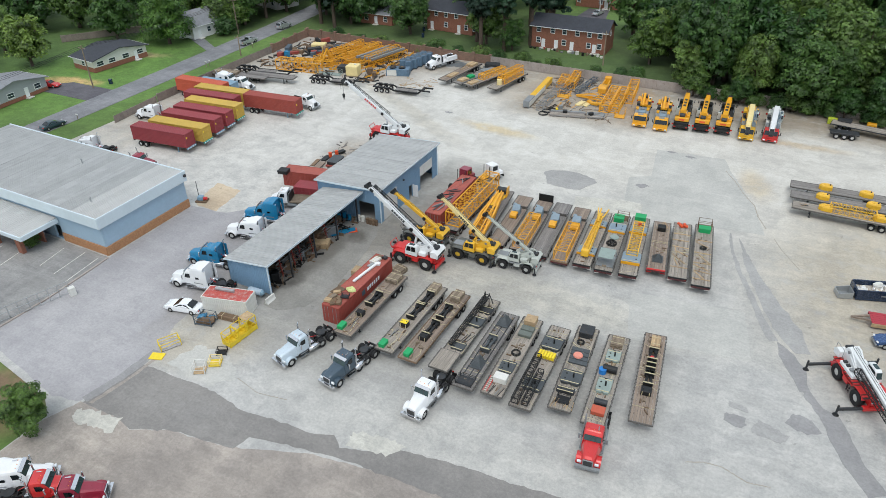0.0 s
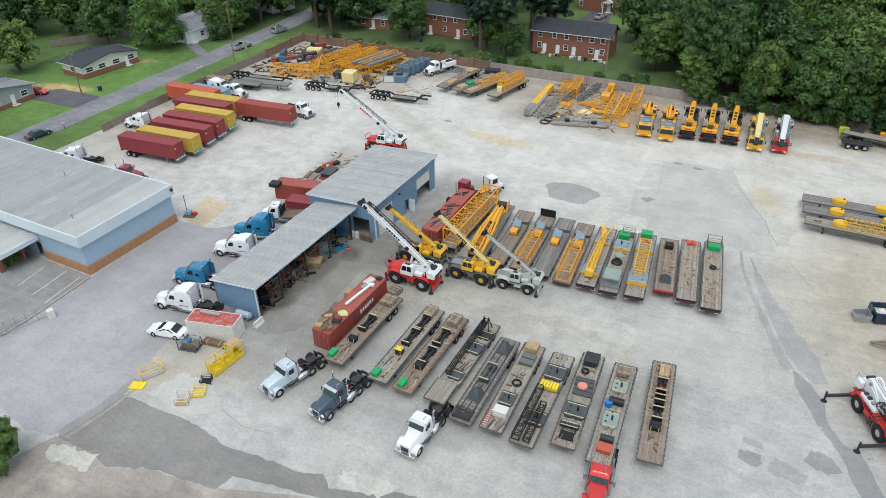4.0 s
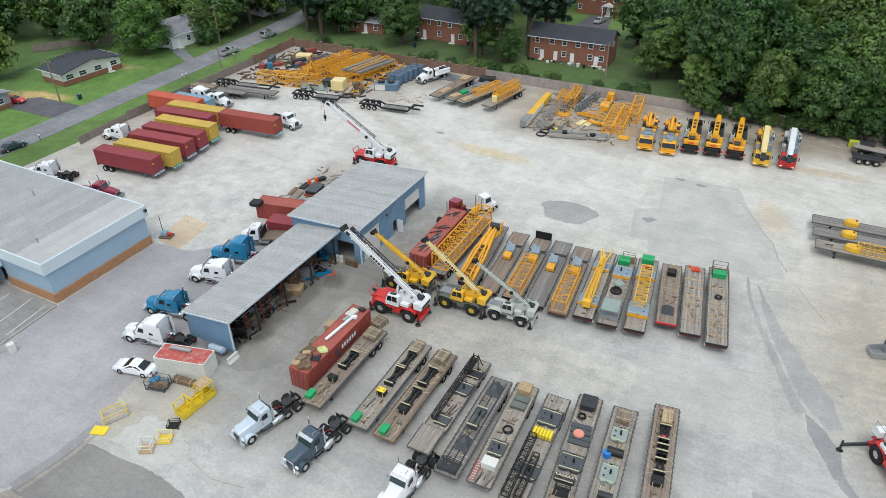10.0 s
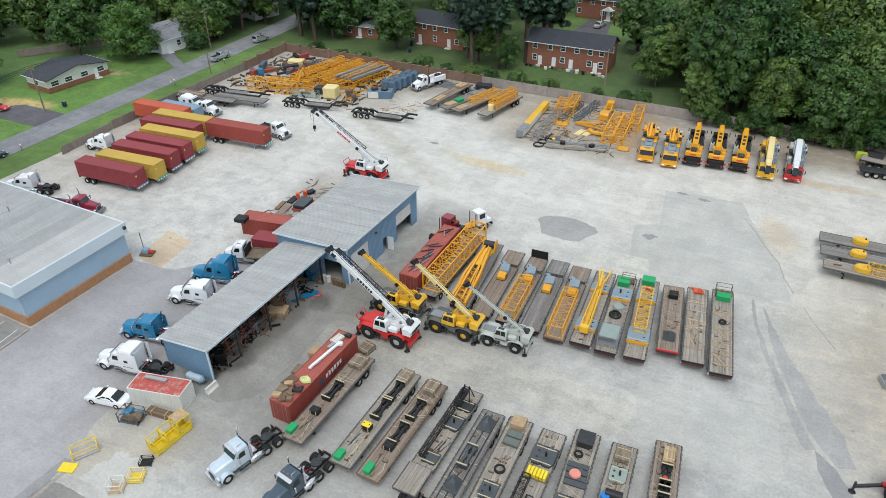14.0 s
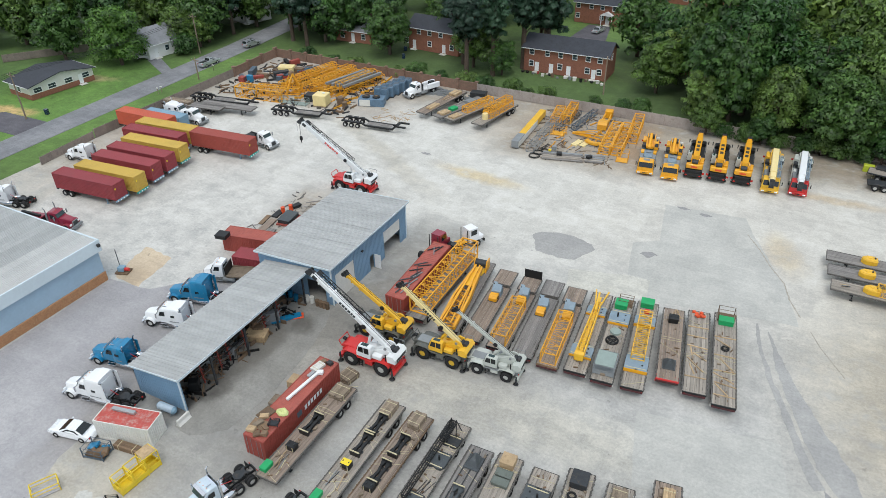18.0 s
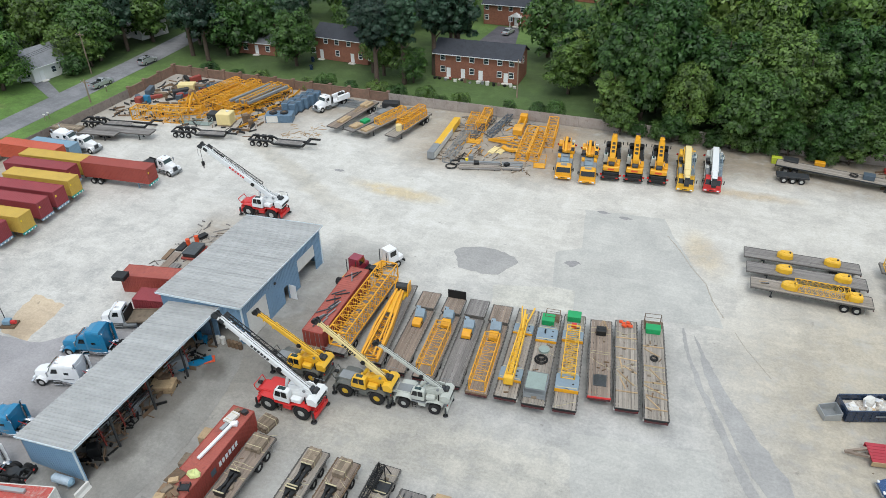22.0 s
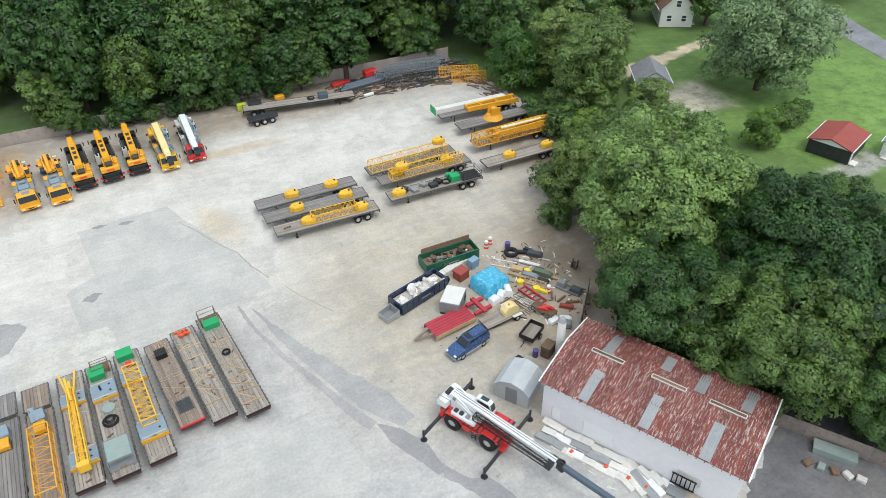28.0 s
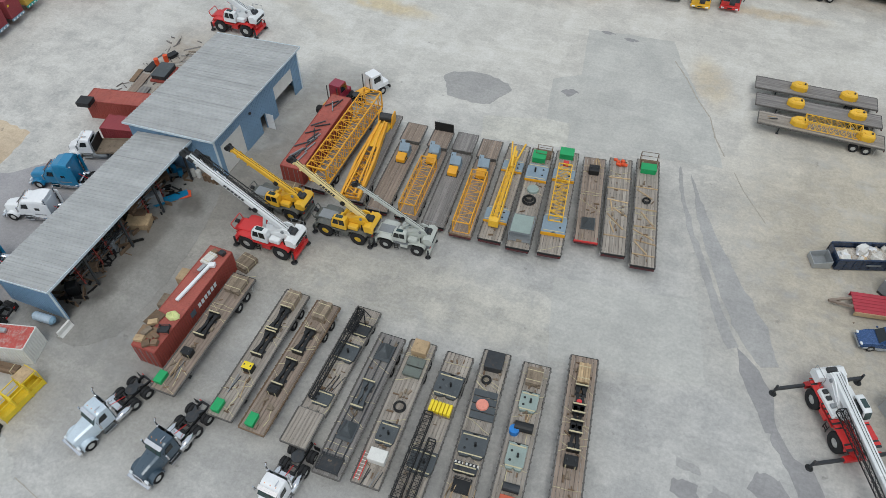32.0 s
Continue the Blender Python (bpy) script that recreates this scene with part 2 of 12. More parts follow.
TRUCK_MAROON = mat("truck_maroon", "8c2238", 0.3, 0.1, 0.06, 0.6, "6b2030", 0.15, 0.03, coat=0.5)
TRUCK_BLUE = mat("truck_blue", "1a7aa4", 0.3, 0.1, 0.06, 0.6, "1b6788", 0.15, 0.03, coat=0.5)
TRUCK_SLATE = mat("truck_slate_blue", "41525f", 0.3, 0.2, 0.06, 0.6, "34434d", 0.15, 0.03, coat=0.5)
TRUCK_SILVER = mat("truck_silver", "c6d3dc", 0.3, 0.25, 0.06, 0.6, "8f989e", 0.15, 0.03, coat=0.5)
SUV_BLUE = mat("suv_blue", "2f4f7d", 0.25, 0.3, 0.05, 0.6, "29466e", 0.1, 0.02, coat=0.6)
CAR_NAVY = mat("car_navy", "20334e", 0.25, 0.3, 0.05, 0.6, "24405f", 0.1, 0.02, coat=0.6)
CAR_WHITE = mat("car_white", "e6e8ea", 0.25, 0, 0.03, 0.6, "cfd2d4", 0.1, 0.02, coat=0.6)
CAR_SILVER = mat("car_silver", "b9bdc0", 0.3, 0.5, 0.03, 0.6, "9a9da0", 0.1, 0.02, coat=0.6)
CAR_TEAL = mat("car_dark_teal", "1f3a42", 0.3, 0.3, 0.05, 0.6, "1a2f36", 0.1, 0.02, coat=0.6)
LAMP_RED = mat("red_lens", "c02a20", 0.25, 0, 0.05, 2, bump=0)
LAMP_AMBER = mat("amber_lens", "e08a20", 0.25, 0, 0.05, 2, bump=0)
LAMP_CLEAR = mat("clear_lens", "dfe4e6", 0.15, 0.2, 0.05, 2, bump=0)
STRAP = mat("pale_webbing", "bdb392", 0.8, 0, 0.15, 2.0)
SAFETY = mat("safety_orange", "d9542b", 0.6, 0, 0.1, 2.0, "b5482a", 0.3)
SAFE_YELLOW = mat("safety_yellow", "e8cd2b", 0.5, 0, 0.1, 1.0, "b8a030", 0.25)
CONCRETE_FENCE = mat("weathered_fence_panel", "a39a93", 0.9, 0, 0.15, 0.4, "857a74", 0.4, 0.3, rand=0.08)
WOOD_FENCE = mat("weathered_wood_fence", "8b8078", 0.9, 0, 0.18, 0.7, "6b625b", 0.4, 0.3, rand=0.12, grain=(4, 4, 0.6))
WALL_BRICK = mat("weathered_boundary_brick", "85695a", 0.9, 0, 0.22, 0.9, "6b5f52", 0.45, 0.3, grain=(1, 1, 4), rand=0.12)
BARK = mat("bark", "574a40", 0.95, 0, 0.25, 1.5, "3f362f", 0.4, 0.8, grain=(3, 3, 0.6))
LEAF_A = leaf_mat("leaf_deep", "1f3618", "678f45")
LEAF_B = leaf_mat("leaf_mid", "253e1c", "7a9f4b")
LEAF_C = leaf_mat("leaf_grey_green", "4d6a40", "acc68e")
LEAF_D = leaf_mat("needle_dark", "213527", "40604a")
LEAF_G = leaf_mat("leaf_olive", "213a1a", "688d46")
LEAF_F = leaf_mat("leaf_fresh", "375528", "a4c470")
LEAF_H = leaf_mat("leaf_pale_olive", "314a23", "84a257")
LEAF_E = leaf_mat("leaf_bright", "345522", "84aa48")
RUBBISH = mat("mixed_rubbish", "b9b2a8", 0.8, 0, 0.3, 2.5, "6d5f50", 0.45, 0.4, spots="e6e3dc")
SCRAP = mat("rusty_scrap", "75624f", 0.85, 0.2, 0.25, 2.0, "8b6a50", 0.4, 0.4, rand=0.3)
PALE_PILE = mat("pale_boards", "d2cfc8", 0.8, 0, 0.15, 1.5, "a9a196", 0.35, 0.3, rand=0.15)


# ---- mesh helpers ----
class Geo:
    def __init__(self):
        self.v, self.f = [], []

    def add(self, verts, faces):
        n = len(self.v)
        self.v += [tuple(p) for p in verts]
        self.f += [tuple(i + n for i in q) for q in faces]
        return self

    def convex(self, verts, faces):
        """Adds a convex piece with its faces turned outwards."""
        c = sum((Vector(p) for p in verts), Vector()) / len(verts)
        out = []
        for q in faces:
            p = [Vector(verts[i]) for i in q]
            nrm = Vector()
            for a, b in zip(p, p[1:] + p[:1]):
                nrm += a.cross(b)
            mid = sum(p, Vector()) / len(p)
            out.append(q if nrm.dot(mid - c) >= 0 else tuple(reversed(q)))
        return self.add(verts, out)

    def box(self, x0, y0, z0, x1, y1, z1, c=0.0):
        """A box, with its edges chamfered by c."""
        if c <= 0:
            v = [(x, y, z) for z in (z0, z1) for y in (y0, y1) for x in (x0, x1)]
            return self.add(v, [(0, 2, 3, 1), (4, 5, 7, 6), (0, 1, 5, 4), (2, 6, 7, 3), (0, 4, 6, 2), (1, 3, 7, 5)])
        mid, hal = ((x0 + x1) / 2, (y0 + y1) / 2, (z0 + z1) / 2), ((x1 - x0) / 2, (y1 - y0) / 2, (z1 - z0) / 2)
        c = min(c, min(hal) * 0.8)
        v, at = [], {}
        for s in [(a, b, d) for a in (-1, 1) for b in (-1, 1) for d in (-1, 1)]:
            for k in range(3):
                at[s, k] = len(v)
                v.append(tuple(mid[i] + s[i] * (hal[i] - (0 if i == k else c)) for i in range(3)))
        f = []
        for k in range(3):
            a, b = [i for i in range(3) if i != k]
            for e in (-1, 1):
                ring = []
                for p, q in ((-1, -1), (1, -1), (1, 1), (-1, 1)):
                    s = [0, 0, 0]
                    s[k], s[a], s[b] = e, p, q
                    ring.append(at[tuple(s), k])
                f.append(tuple(ring))
            for p in (-1, 1):
                for q in (-1, 1):
                    s, u = [0, 0, 0], [0, 0, 0]
                    s[a] = u[a] = p
                    s[b] = u[b] = q
                    s[k], u[k] = -1, 1
                    f.append((at[tuple(s), a], at[tuple(u), a], at[tuple(u), b], at[tuple(s), b]))
        f += [tuple(at[s, k] for k in range(3)) for s in [(a, b, d) for a in (-1, 1) for b in (-1, 1) for d in (-1, 1)]]
        return self.convex(v, f)

    def cyl(self, p, q, r, n=10, r2=None, caps=True):
        p, q = Vector(p), Vector(q)
        r2 = r if r2 is None else r2
        d = (q - p).normalized()
        u = d.orthogonal().normalized()
        w = d.cross(u)
        v = []
        for c, rad in ((p, r), (q, r2)):
            v += [c + (u * math.cos(2 * math.pi * i / n) + w * math.sin(2 * math.pi * i / n)) * rad for i in range(n)]
        f = [(i, (i + 1) % n, n + (i + 1) % n, n + i) for i in range(n)]
        if caps:
            f += [tuple(reversed(range(n))), tuple(range(n, 2 * n))]
        return self.add(v, f)

    def bar(self, p, q, w, h=None):
        """A square bar from p to q."""
        p, q = Vector(p), Vector(q)
        h = w if h is None else h
        d = (q - p).normalized()
        side = d.cross(Vector((0, 0, 1)))
        side = Vector((1, 0, 0)) if side.length < 1e-3 else side.normalized()
        up = side.cross(d)
        v = [c + side * a * w / 2 + up * b * h / 2 for c in (p, q) for a, b in ((-1, -1), (1, -1), (1, 1), (-1, 1))]
        return self.convex(v, [(0, 1, 2, 3), (4, 5, 6, 7), (0, 1, 5, 4), (1, 2, 6, 5), (2, 3, 7, 6), (3, 0, 4, 7)])

    def loft(self, rings):
        """A closed skin through rings of equally many points, capped at both ends."""
        n, v, f = len(rings[0]), [p for r in rings for p in r], []
        for k in range(len(rings) - 1):
            f += [(k * n + i, k * n + (i + 1) % n, (k + 1) * n + (i + 1) % n, (k + 1) * n + i) for i in range(n)]
        f += [tuple(reversed(range(n))), tuple(range((len(rings) - 1) * n, len(rings) * n))]
        return self.add(v, f)

    def slab(self, poly, y0, y1, taper=0.0):
        """A side profile of (x, z) points drawn out in y; with taper, the higher the narrower."""
        zs = [p[1] for p in poly]
        lo, hi = min(zs), max(zs)
        k = lambda z: taper * (z - lo) / max(hi - lo, 1e-6)
        a = [(x, y0 + k(z), z) for x, z in poly]
        b = [(x, y1 - k(z), z) for x, z in poly]
        area = sum(p[0] * q[1] - q[0] * p[1] for p, q in zip(poly, poly[1:] + poly[:1]))
        return self.loft([a, b] if area < 0 else [b, a])

    def plate(self, poly, z0, z1):
        """A plan outline of (x, y) points with thickness."""
        area = sum(p[0] * q[1] - q[0] * p[1] for p, q in zip(poly, poly[1:] + poly[:1]))
        a, b = [(x, y, z0) for x, y in poly], [(x, y, z1) for x, y in poly]
        return self.loft([a, b] if area > 0 else [b, a])

    def mesh(self, name, smooth=False):
        me = bpy.data.meshes.new(name)
        me.from_pydata(self.v, [], self.f)
        if smooth:
            me.shade_smooth()
        return me


def box(*a, c=0.03):
    return Geo().box(*a, c=c)


def part(name, geo, material, parent, label="", at=None, smooth=False):
    me = geo.mesh(name, smooth) if isinstance(geo, Geo) else geo
    if material and not me.materials:
        me.materials.append(material)
    ob = new(name, me)
    ob.parent = parent
    if at is not None:
        ob.matrix_basis = at
    return tagged(ob, label) if label else ob


def thing(name, label, category, group="", at=None, kind=""):
    ob = new(name)
    ob.empty_display_size = 0.3
    if at is not None:
        ob.matrix_basis = at
    return tagged(ob, label, category, group, kind)


def single(name, geo, material, label, category, group="", at=None, kind="", smooth=False):
    """A thing that is one mesh."""
    me = geo.mesh(name, smooth) if isinstance(geo, Geo) else geo
    if material and not me.materials:
        me.materials.append(material)
    ob = new(name, me)
    if at is not None:
        ob.matrix_basis = at
    return tagged(ob, label, category, group, kind)


def on(x, y, z=0.0, turn=0.0):
    return pose(x, y, z, 0, 0, turn)


# ---- ground ----
def ground_mat(name, base, stains_and_shade, warp=2.2, fine=0.12, spot=0.0, calm=1.0):
    """Paving or grass with worn areas and painted shade, each one (shape, x, y, half length, half width, turn, colour,
    strength, softness).
    """
    m = bpy.data.materials.new(name)
    m.use_nodes = True
    t = m.node_tree
    b = t.nodes["Principled BSDF"]
    pos = nod(t, "NewGeometry").outputs["Position"]
    wob = nod(t, "TexNoise", Scale=0.25, Detail=5.0, Roughness=0.65)
    t.links.new(pos, wob.inputs["Vector"])
    off = nod(t, "VectorMath", op="MULTIPLY_ADD", i1=(warp * 2, warp * 2, 0), i2=(-warp, -warp, 0))
    t.links.new(wob.outputs["Color"], off.inputs[0])
    add = nod(t, "VectorMath", op="ADD")
    t.links.new(pos, add.inputs[0])
    t.links.new(off.outputs[0], add.inputs[1])
    small = nod(t, "VectorMath", op="MULTIPLY_ADD", i1=(0.2, 0.2, 0))
    t.links.new(off.outputs[0], small.inputs[0])
    t.links.new(pos, small.inputs[2])
    c = lin(base)
    big = noise_of(t, pos, 0.045, 6, 0.62)
    mid = noise_of(t, pos, 0.4, 6, 0.7)
    grit = noise_of(t, pos, 3.2, 5, 0.8)
    drip = noise_of(t, pos, 0.85, 3, 0.55)
    scuff = noise_of(t, add.outputs[0], 0.16, 8, 0.72)
    k = lambda s: tuple(x * s for x in c[:3]) + (1,)
    col = mixc(t, ramp(t, big, 0.32, 0.68), k(1 - fine), k(1 + fine))
    streak = nod(t, "Mapping", Scale=(0.5, 0.045, 1), Rotation=(0, 0, 0.28))
    t.links.new(add.outputs[0], streak.inputs["Vector"])
    sn = noise_of(t, streak.outputs[0], 1.0, 6, 0.7)
    mask = None
    for shape, x, y, rx, ry, turn, hexa, strength, soft in stains_and_shade:
        mp = t.nodes.new("ShaderNodeMapping")
        mp.vector_type = "TEXTURE"
        mp.inputs["Location"].default_value = (x, y, 0)
        mp.inputs["Rotation"].default_value = (0, 0, radians(turn))
        mp.inputs["Scale"].default_value = (rx, ry, 1)
        t.links.new((small if shape in "bc" else add).outputs[0], mp.inputs["Vector"])
        if shape == "o":
            flat = nod(t, "VectorMath", op="MULTIPLY", i1=(1, 1, 0))
            t.links.new(mp.outputs[0], flat.inputs[0])
            ln = nod(t, "VectorMath", op="LENGTH")
            t.links.new(flat.outputs[0], ln.inputs[0])
            d = ln.outputs["Value"]
        else:
            ab = nod(t, "VectorMath", op="ABSOLUTE")
            t.links.new(mp.outputs[0], ab.inputs[0])
            sp = nod(t, "SeparateXYZ")
            t.links.new(ab.outputs[0], sp.inputs[0])
            mx = nod(t, "Math", op="MAXIMUM")
            t.links.new(sp.outputs[0], mx.inputs[0])
            t.links.new(sp.outputs[1], mx.inputs[1])
            d = mx.outputs[0]
        f = nod(t, "MapRange", i1=1 + soft, i2=1 - soft, i3=0.0, i4=strength)
        f.interpolation_type = "SMOOTHSTEP"
        t.links.new(d, f.inputs[0])
        fac = f.outputs[0]
        if shape in "owc" and strength < 0.95:
            mask = mask or ramp(t, mid, 0.2, 0.55)
            mu = nod(t, "Math", op="MULTIPLY")
            t.links.new(fac, mu.inputs[0])
            t.links.new(mask, mu.inputs[1])
            fac = mu.outputs[0]
        col = mixc(t, fac, col, lin(hexa))
    col = mixc(t, 0.13 * calm, col, mixc(t, ramp(t, mid, 0.36, 0.64), (0.25, 0.245, 0.235, 1), (0.8, 0.79, 0.77, 1)), "OVERLAY")
    col = mixc(t, 0.1 * calm, col, mixc(t, ramp(t, sn, 0.4, 0.62), (0.3, 0.3, 0.3, 1), (0.68, 0.675, 0.66, 1)), "OVERLAY")
    col = mixc(t, 0.17 * calm, col, mixc(t, ramp(t, scuff, 0.42, 0.58), (0.22, 0.225, 0.235, 1), (0.8, 0.785, 0.75, 1)), "OVERLAY")
    col = mixc(t, 0.24, col, mixc(t, ramp(t, grit, 0.3, 0.7), (0.3, 0.3, 0.3, 1), (0.7, 0.7, 0.7, 1)), "OVERLAY")
    mark = nod(t, "Mapping", Scale=(0.22, 1.6, 1), Rotation=(0, 0, -0.35))
    t.links.new(add.outputs[0], mark.inputs["Vector"])
    mk = noise_of(t, mark.outputs[0], 0.8, 7, 0.75)
    col = mixc(t, 0.13 * calm, col, mixc(t, ramp(t, mk, 0.42, 0.62), (0.25, 0.25, 0.25, 1), (0.72, 0.715, 0.7, 1)), "OVERLAY")
    dm = nod(t, "MapRange", i1=0.69, i2=0.76, i3=0.0, i4=spot)
    t.links.new(drip, dm.inputs[0])
    col = mixc(t, dm.outputs[0], col, (0.1, 0.098, 0.095, 1))
    t.links.new(col, b.inputs["Base Color"])
    b.inputs["Roughness"].default_value = 0.92
    bp = nod(t, "Bump", Strength=0.25, Distance=0.04)
    t.links.new(grit, bp.inputs["Height"])
    t.links.new(bp.outputs[0], b.inputs["Normal"])
    return m


GRASS = ground_mat("lawn", "587238", [
    ("o", -30, 175, 60, 30, 0, "5a7040", 0.5, 0.5), ("o", -150, 104, 24, 28, 0, "648a3e", 0.6, 0.5),
    # dark ovals: tree shade painted into the grass below woods and giants
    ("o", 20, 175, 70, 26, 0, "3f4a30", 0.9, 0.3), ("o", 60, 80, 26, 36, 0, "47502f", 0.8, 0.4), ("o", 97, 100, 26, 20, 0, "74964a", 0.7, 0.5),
    ("o", -69, 25, 6, 5, 0, "7a6250", 0.9, 0.4), ("o", -148, 97, 7, 2.2, 10, "c0a070", 0.85, 0.4), ("o", -150, 117, 8, 2, 20, "b6a27c", 0.7, 0.5),
    ("w", 76, 114, 6, 5, 0, "b8b0a0", 0.9, 0.4), ("w", 83, 130, 14, 1.6, 12, "c2b49a", 0.95, 0.4), ("w", 84, 86, 5, 2, 10, "aaa7a2", 0.9, 0.4),
    # more tree shade put in as dark colour, west and behind the store
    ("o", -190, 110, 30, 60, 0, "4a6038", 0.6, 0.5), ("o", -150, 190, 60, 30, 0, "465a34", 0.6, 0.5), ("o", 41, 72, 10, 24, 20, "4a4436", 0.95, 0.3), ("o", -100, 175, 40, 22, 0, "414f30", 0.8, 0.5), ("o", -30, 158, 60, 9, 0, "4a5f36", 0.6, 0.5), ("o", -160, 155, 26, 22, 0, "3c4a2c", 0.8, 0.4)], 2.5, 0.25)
YARD = ground_mat("worn_paving", "aeadaa", [
    ("o", -60, 122, 75, 30, 0, "c4c2bc", 0.95, 0.35), ("o", 10, 118, 45, 26, 0, "c2bfb8", 0.95, 0.4), ("o", -92, 88, 30, 26, 0, "c0beb9", 0.9, 0.4),
    ("o", 19, 88, 17, 20, 0, "aca392", 0.85, 0.5), ("o", 30, 86, 7, 11, 10, "a3988a", 0.55, 0.5), ("o", 40, 112, 10, 16, 0, "a59a8a", 0.4, 0.5),
    ("w", -40, 143, 80, 6.5, -1, "978c7d", 0.8, 0.5), ("w", -39, 136, 13, 11, 0, "8f8271", 0.7, 0.4), ("w", -95, 137, 18, 10, 0, "93877a", 0.7, 0.4), ("o", -46, 61, 9, 14, 0, "7d7972", 0.6, 0.6), ("o", -50, 70, 7, 6, 0, "6d6861", 0.7, 0.6), ("o", -35, 68, 16, 3.5, 5, "85817b", 0.6, 0.6), ("o", -34, 49, 16, 4, 5, "9b9994", 0.5, 0.6), ("o", -57, 42, 8, 5, 20, "a59c8b", 0.6, 0.5), ("w", -100, 136, 20, 11, 0, "a8a197", 0.8, 0.4), ("w", -43, 136, 14, 9, 0, "a89f92", 0.75, 0.4),
    ("w", 20, 146, 30, 6, 2, "8d8170", 0.75, 0.5), ("w", -115, 105, 6, 30, 2, "9d9486", 0.7, 0.5),
    
    ("w", -50, 64, 10, 16, 0, "8f8d88", 0.85, 0.45), ("o", -41, 70, 16, 6, 5, "8b8984", 0.6, 0.6), ("w", -46, 84, 5, 14, 0, "8f8d88", 0.85, 0.4),
    # first two ovals paint the shade under the open shed roof; others are wear
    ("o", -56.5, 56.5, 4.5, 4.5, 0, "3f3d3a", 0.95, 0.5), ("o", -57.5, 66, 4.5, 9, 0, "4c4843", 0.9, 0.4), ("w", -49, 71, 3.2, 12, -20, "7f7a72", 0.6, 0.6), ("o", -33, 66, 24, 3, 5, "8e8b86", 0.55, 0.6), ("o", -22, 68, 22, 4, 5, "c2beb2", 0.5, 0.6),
            ("o", -49.5, 114, 7, 1.6, -5, "bfa978", 0.6, 0.6), ("o", -3, 112, 2.0, 5, 20, "bda678", 0.4, 0.6),
    ("o", 2, 131, 7, 1.2, 0, "b9a076", 0.5, 0.6), ("w", -71, 116, 1.6, 18, 58, "a19a8c", 0.5, 0.6),
        ("w", 29.2, 47.4, 4.4, 2.2, -38, "a3937d", 0.55, 0.5),    ("w", 23.5, 60.2, 1.8, 9, 31, "a5937a", 0.6, 0.5), ("o", -12, 42, 26, 4, 4, "b2b0aa", 0.5, 0.6), ("o", 38, 82, 6.5, 15, 12, "7c6c58", 0.85, 0.4), ("w", -29, 137, 2.0, 8, 5, "a5845e", 0.55, 0.5), ("w", -68, 90, 4, 8, 8, "8d8172", 0.7, 0.5), ("w", -40, 133, 9, 9, 0, "93887a", 0.6, 0.5), ("o", 40, 101, 7, 7, 30, "9d9282", 0.5, 0.5), ("o", 28, 78, 8, 9, 0, "9a8d7b", 0.7, 0.5), ("o", 45, 112, 5, 14, 0, "857866", 0.8, 0.5)], 2.0, 0.07, 0.4, 0.8)
ASPHALT = ground_mat("street_asphalt", "7c7d81", [], 1.0, 0.08)
DARK_ASPHALT = ground_mat("dark_drive", "58565c", [], 1.0, 0.12)

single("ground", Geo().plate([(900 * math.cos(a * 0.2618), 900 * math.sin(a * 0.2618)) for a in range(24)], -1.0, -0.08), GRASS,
       "mown and rough grass with painted tree shade, running out to the woods", "ground", kind="structure")
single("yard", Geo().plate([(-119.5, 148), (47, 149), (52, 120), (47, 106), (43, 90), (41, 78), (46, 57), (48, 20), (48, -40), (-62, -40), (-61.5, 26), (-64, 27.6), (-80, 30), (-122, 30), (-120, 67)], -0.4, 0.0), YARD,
       "worn, stained concrete and gravel yard with patched asphalt and painted shed shade", "yard", kind="structure")
single("road", Geo().plate([(-127, 20), (-127.2, 80), (-128, 110), (-129.6, 152), (-133, 205), (-141, 204), (-136.6, 150), (-135, 110), (-134, 74), (-133.5, 20)], -0.3, -0.02), ASPHALT,
       "grey two-lane asphalt street with faint wear", "road", kind="structure")
single("road_east", Geo().plate([(118, 104), (125, 109), (132, 132), (121, 190), (114, 189), (124, 132)], -0.3, -0.03), ASPHALT,
       "grey asphalt street beyond the gardens", "road", kind="structure")
single("driveway", Geo().plate([(-134, 90), (-134, 97), (-147, 96.5), (-152, 92), (-150, 89.5)], -0.3, -0.03), DARK_ASPHALT, "dark asphalt driveway beside the bungalow", "driveway", kind="structure")
single("driveway_far", Geo().plate([(-135.4, 127), (-135.6, 130), (-146, 136), (-149, 134)], -0.3, -0.03), ASPHALT, "grey driveway with a parked car", "driveway", kind="structure")
single("court_drive", Geo().plate([(-62, 188), (-52, 190), (-55, 206), (-61, 206)], -0.3, -0.03), DARK_ASPHALT, "dark parking court before the brick flats", "driveway", kind="structure")


# ---- patches laid into the yard ----
rp = random.Random(77)
TAR = ground_mat("patch_asphalt", "9e9d9b", [], 1.0, 0.08, calm=0.5)
TAR_DARK = ground_mat("dark_patch_asphalt", "908f8f", [], 1.0, 0.1, calm=0.5)
PALE_SLAB = ground_mat("pale_concrete_patch", "bebcb4", [], 1.0, 0.08)
GREY_SLAB = ground_mat("grey_concrete_bay", "b3b2ad", [], 1.0, 0.06, calm=0.5)
APRON = ground_mat("apron_asphalt", "9f9d9f", [("o", -70, 40, 9, 8, 30, "aaa8a9", 0.7, 0.5), ("o", -66, 62, 5, 12, 0, "8e8c8c", 0.6, 0.5), ("w", -61.8, 50, 1.6, 9, 0, "8a8682", 0.6, 0.5)], 1.5, 0.1, 0.2, 0.45)
LOT = ground_mat("parking_lot_asphalt", "8d8c8b", [], 1.0, 0.12, 0.2)
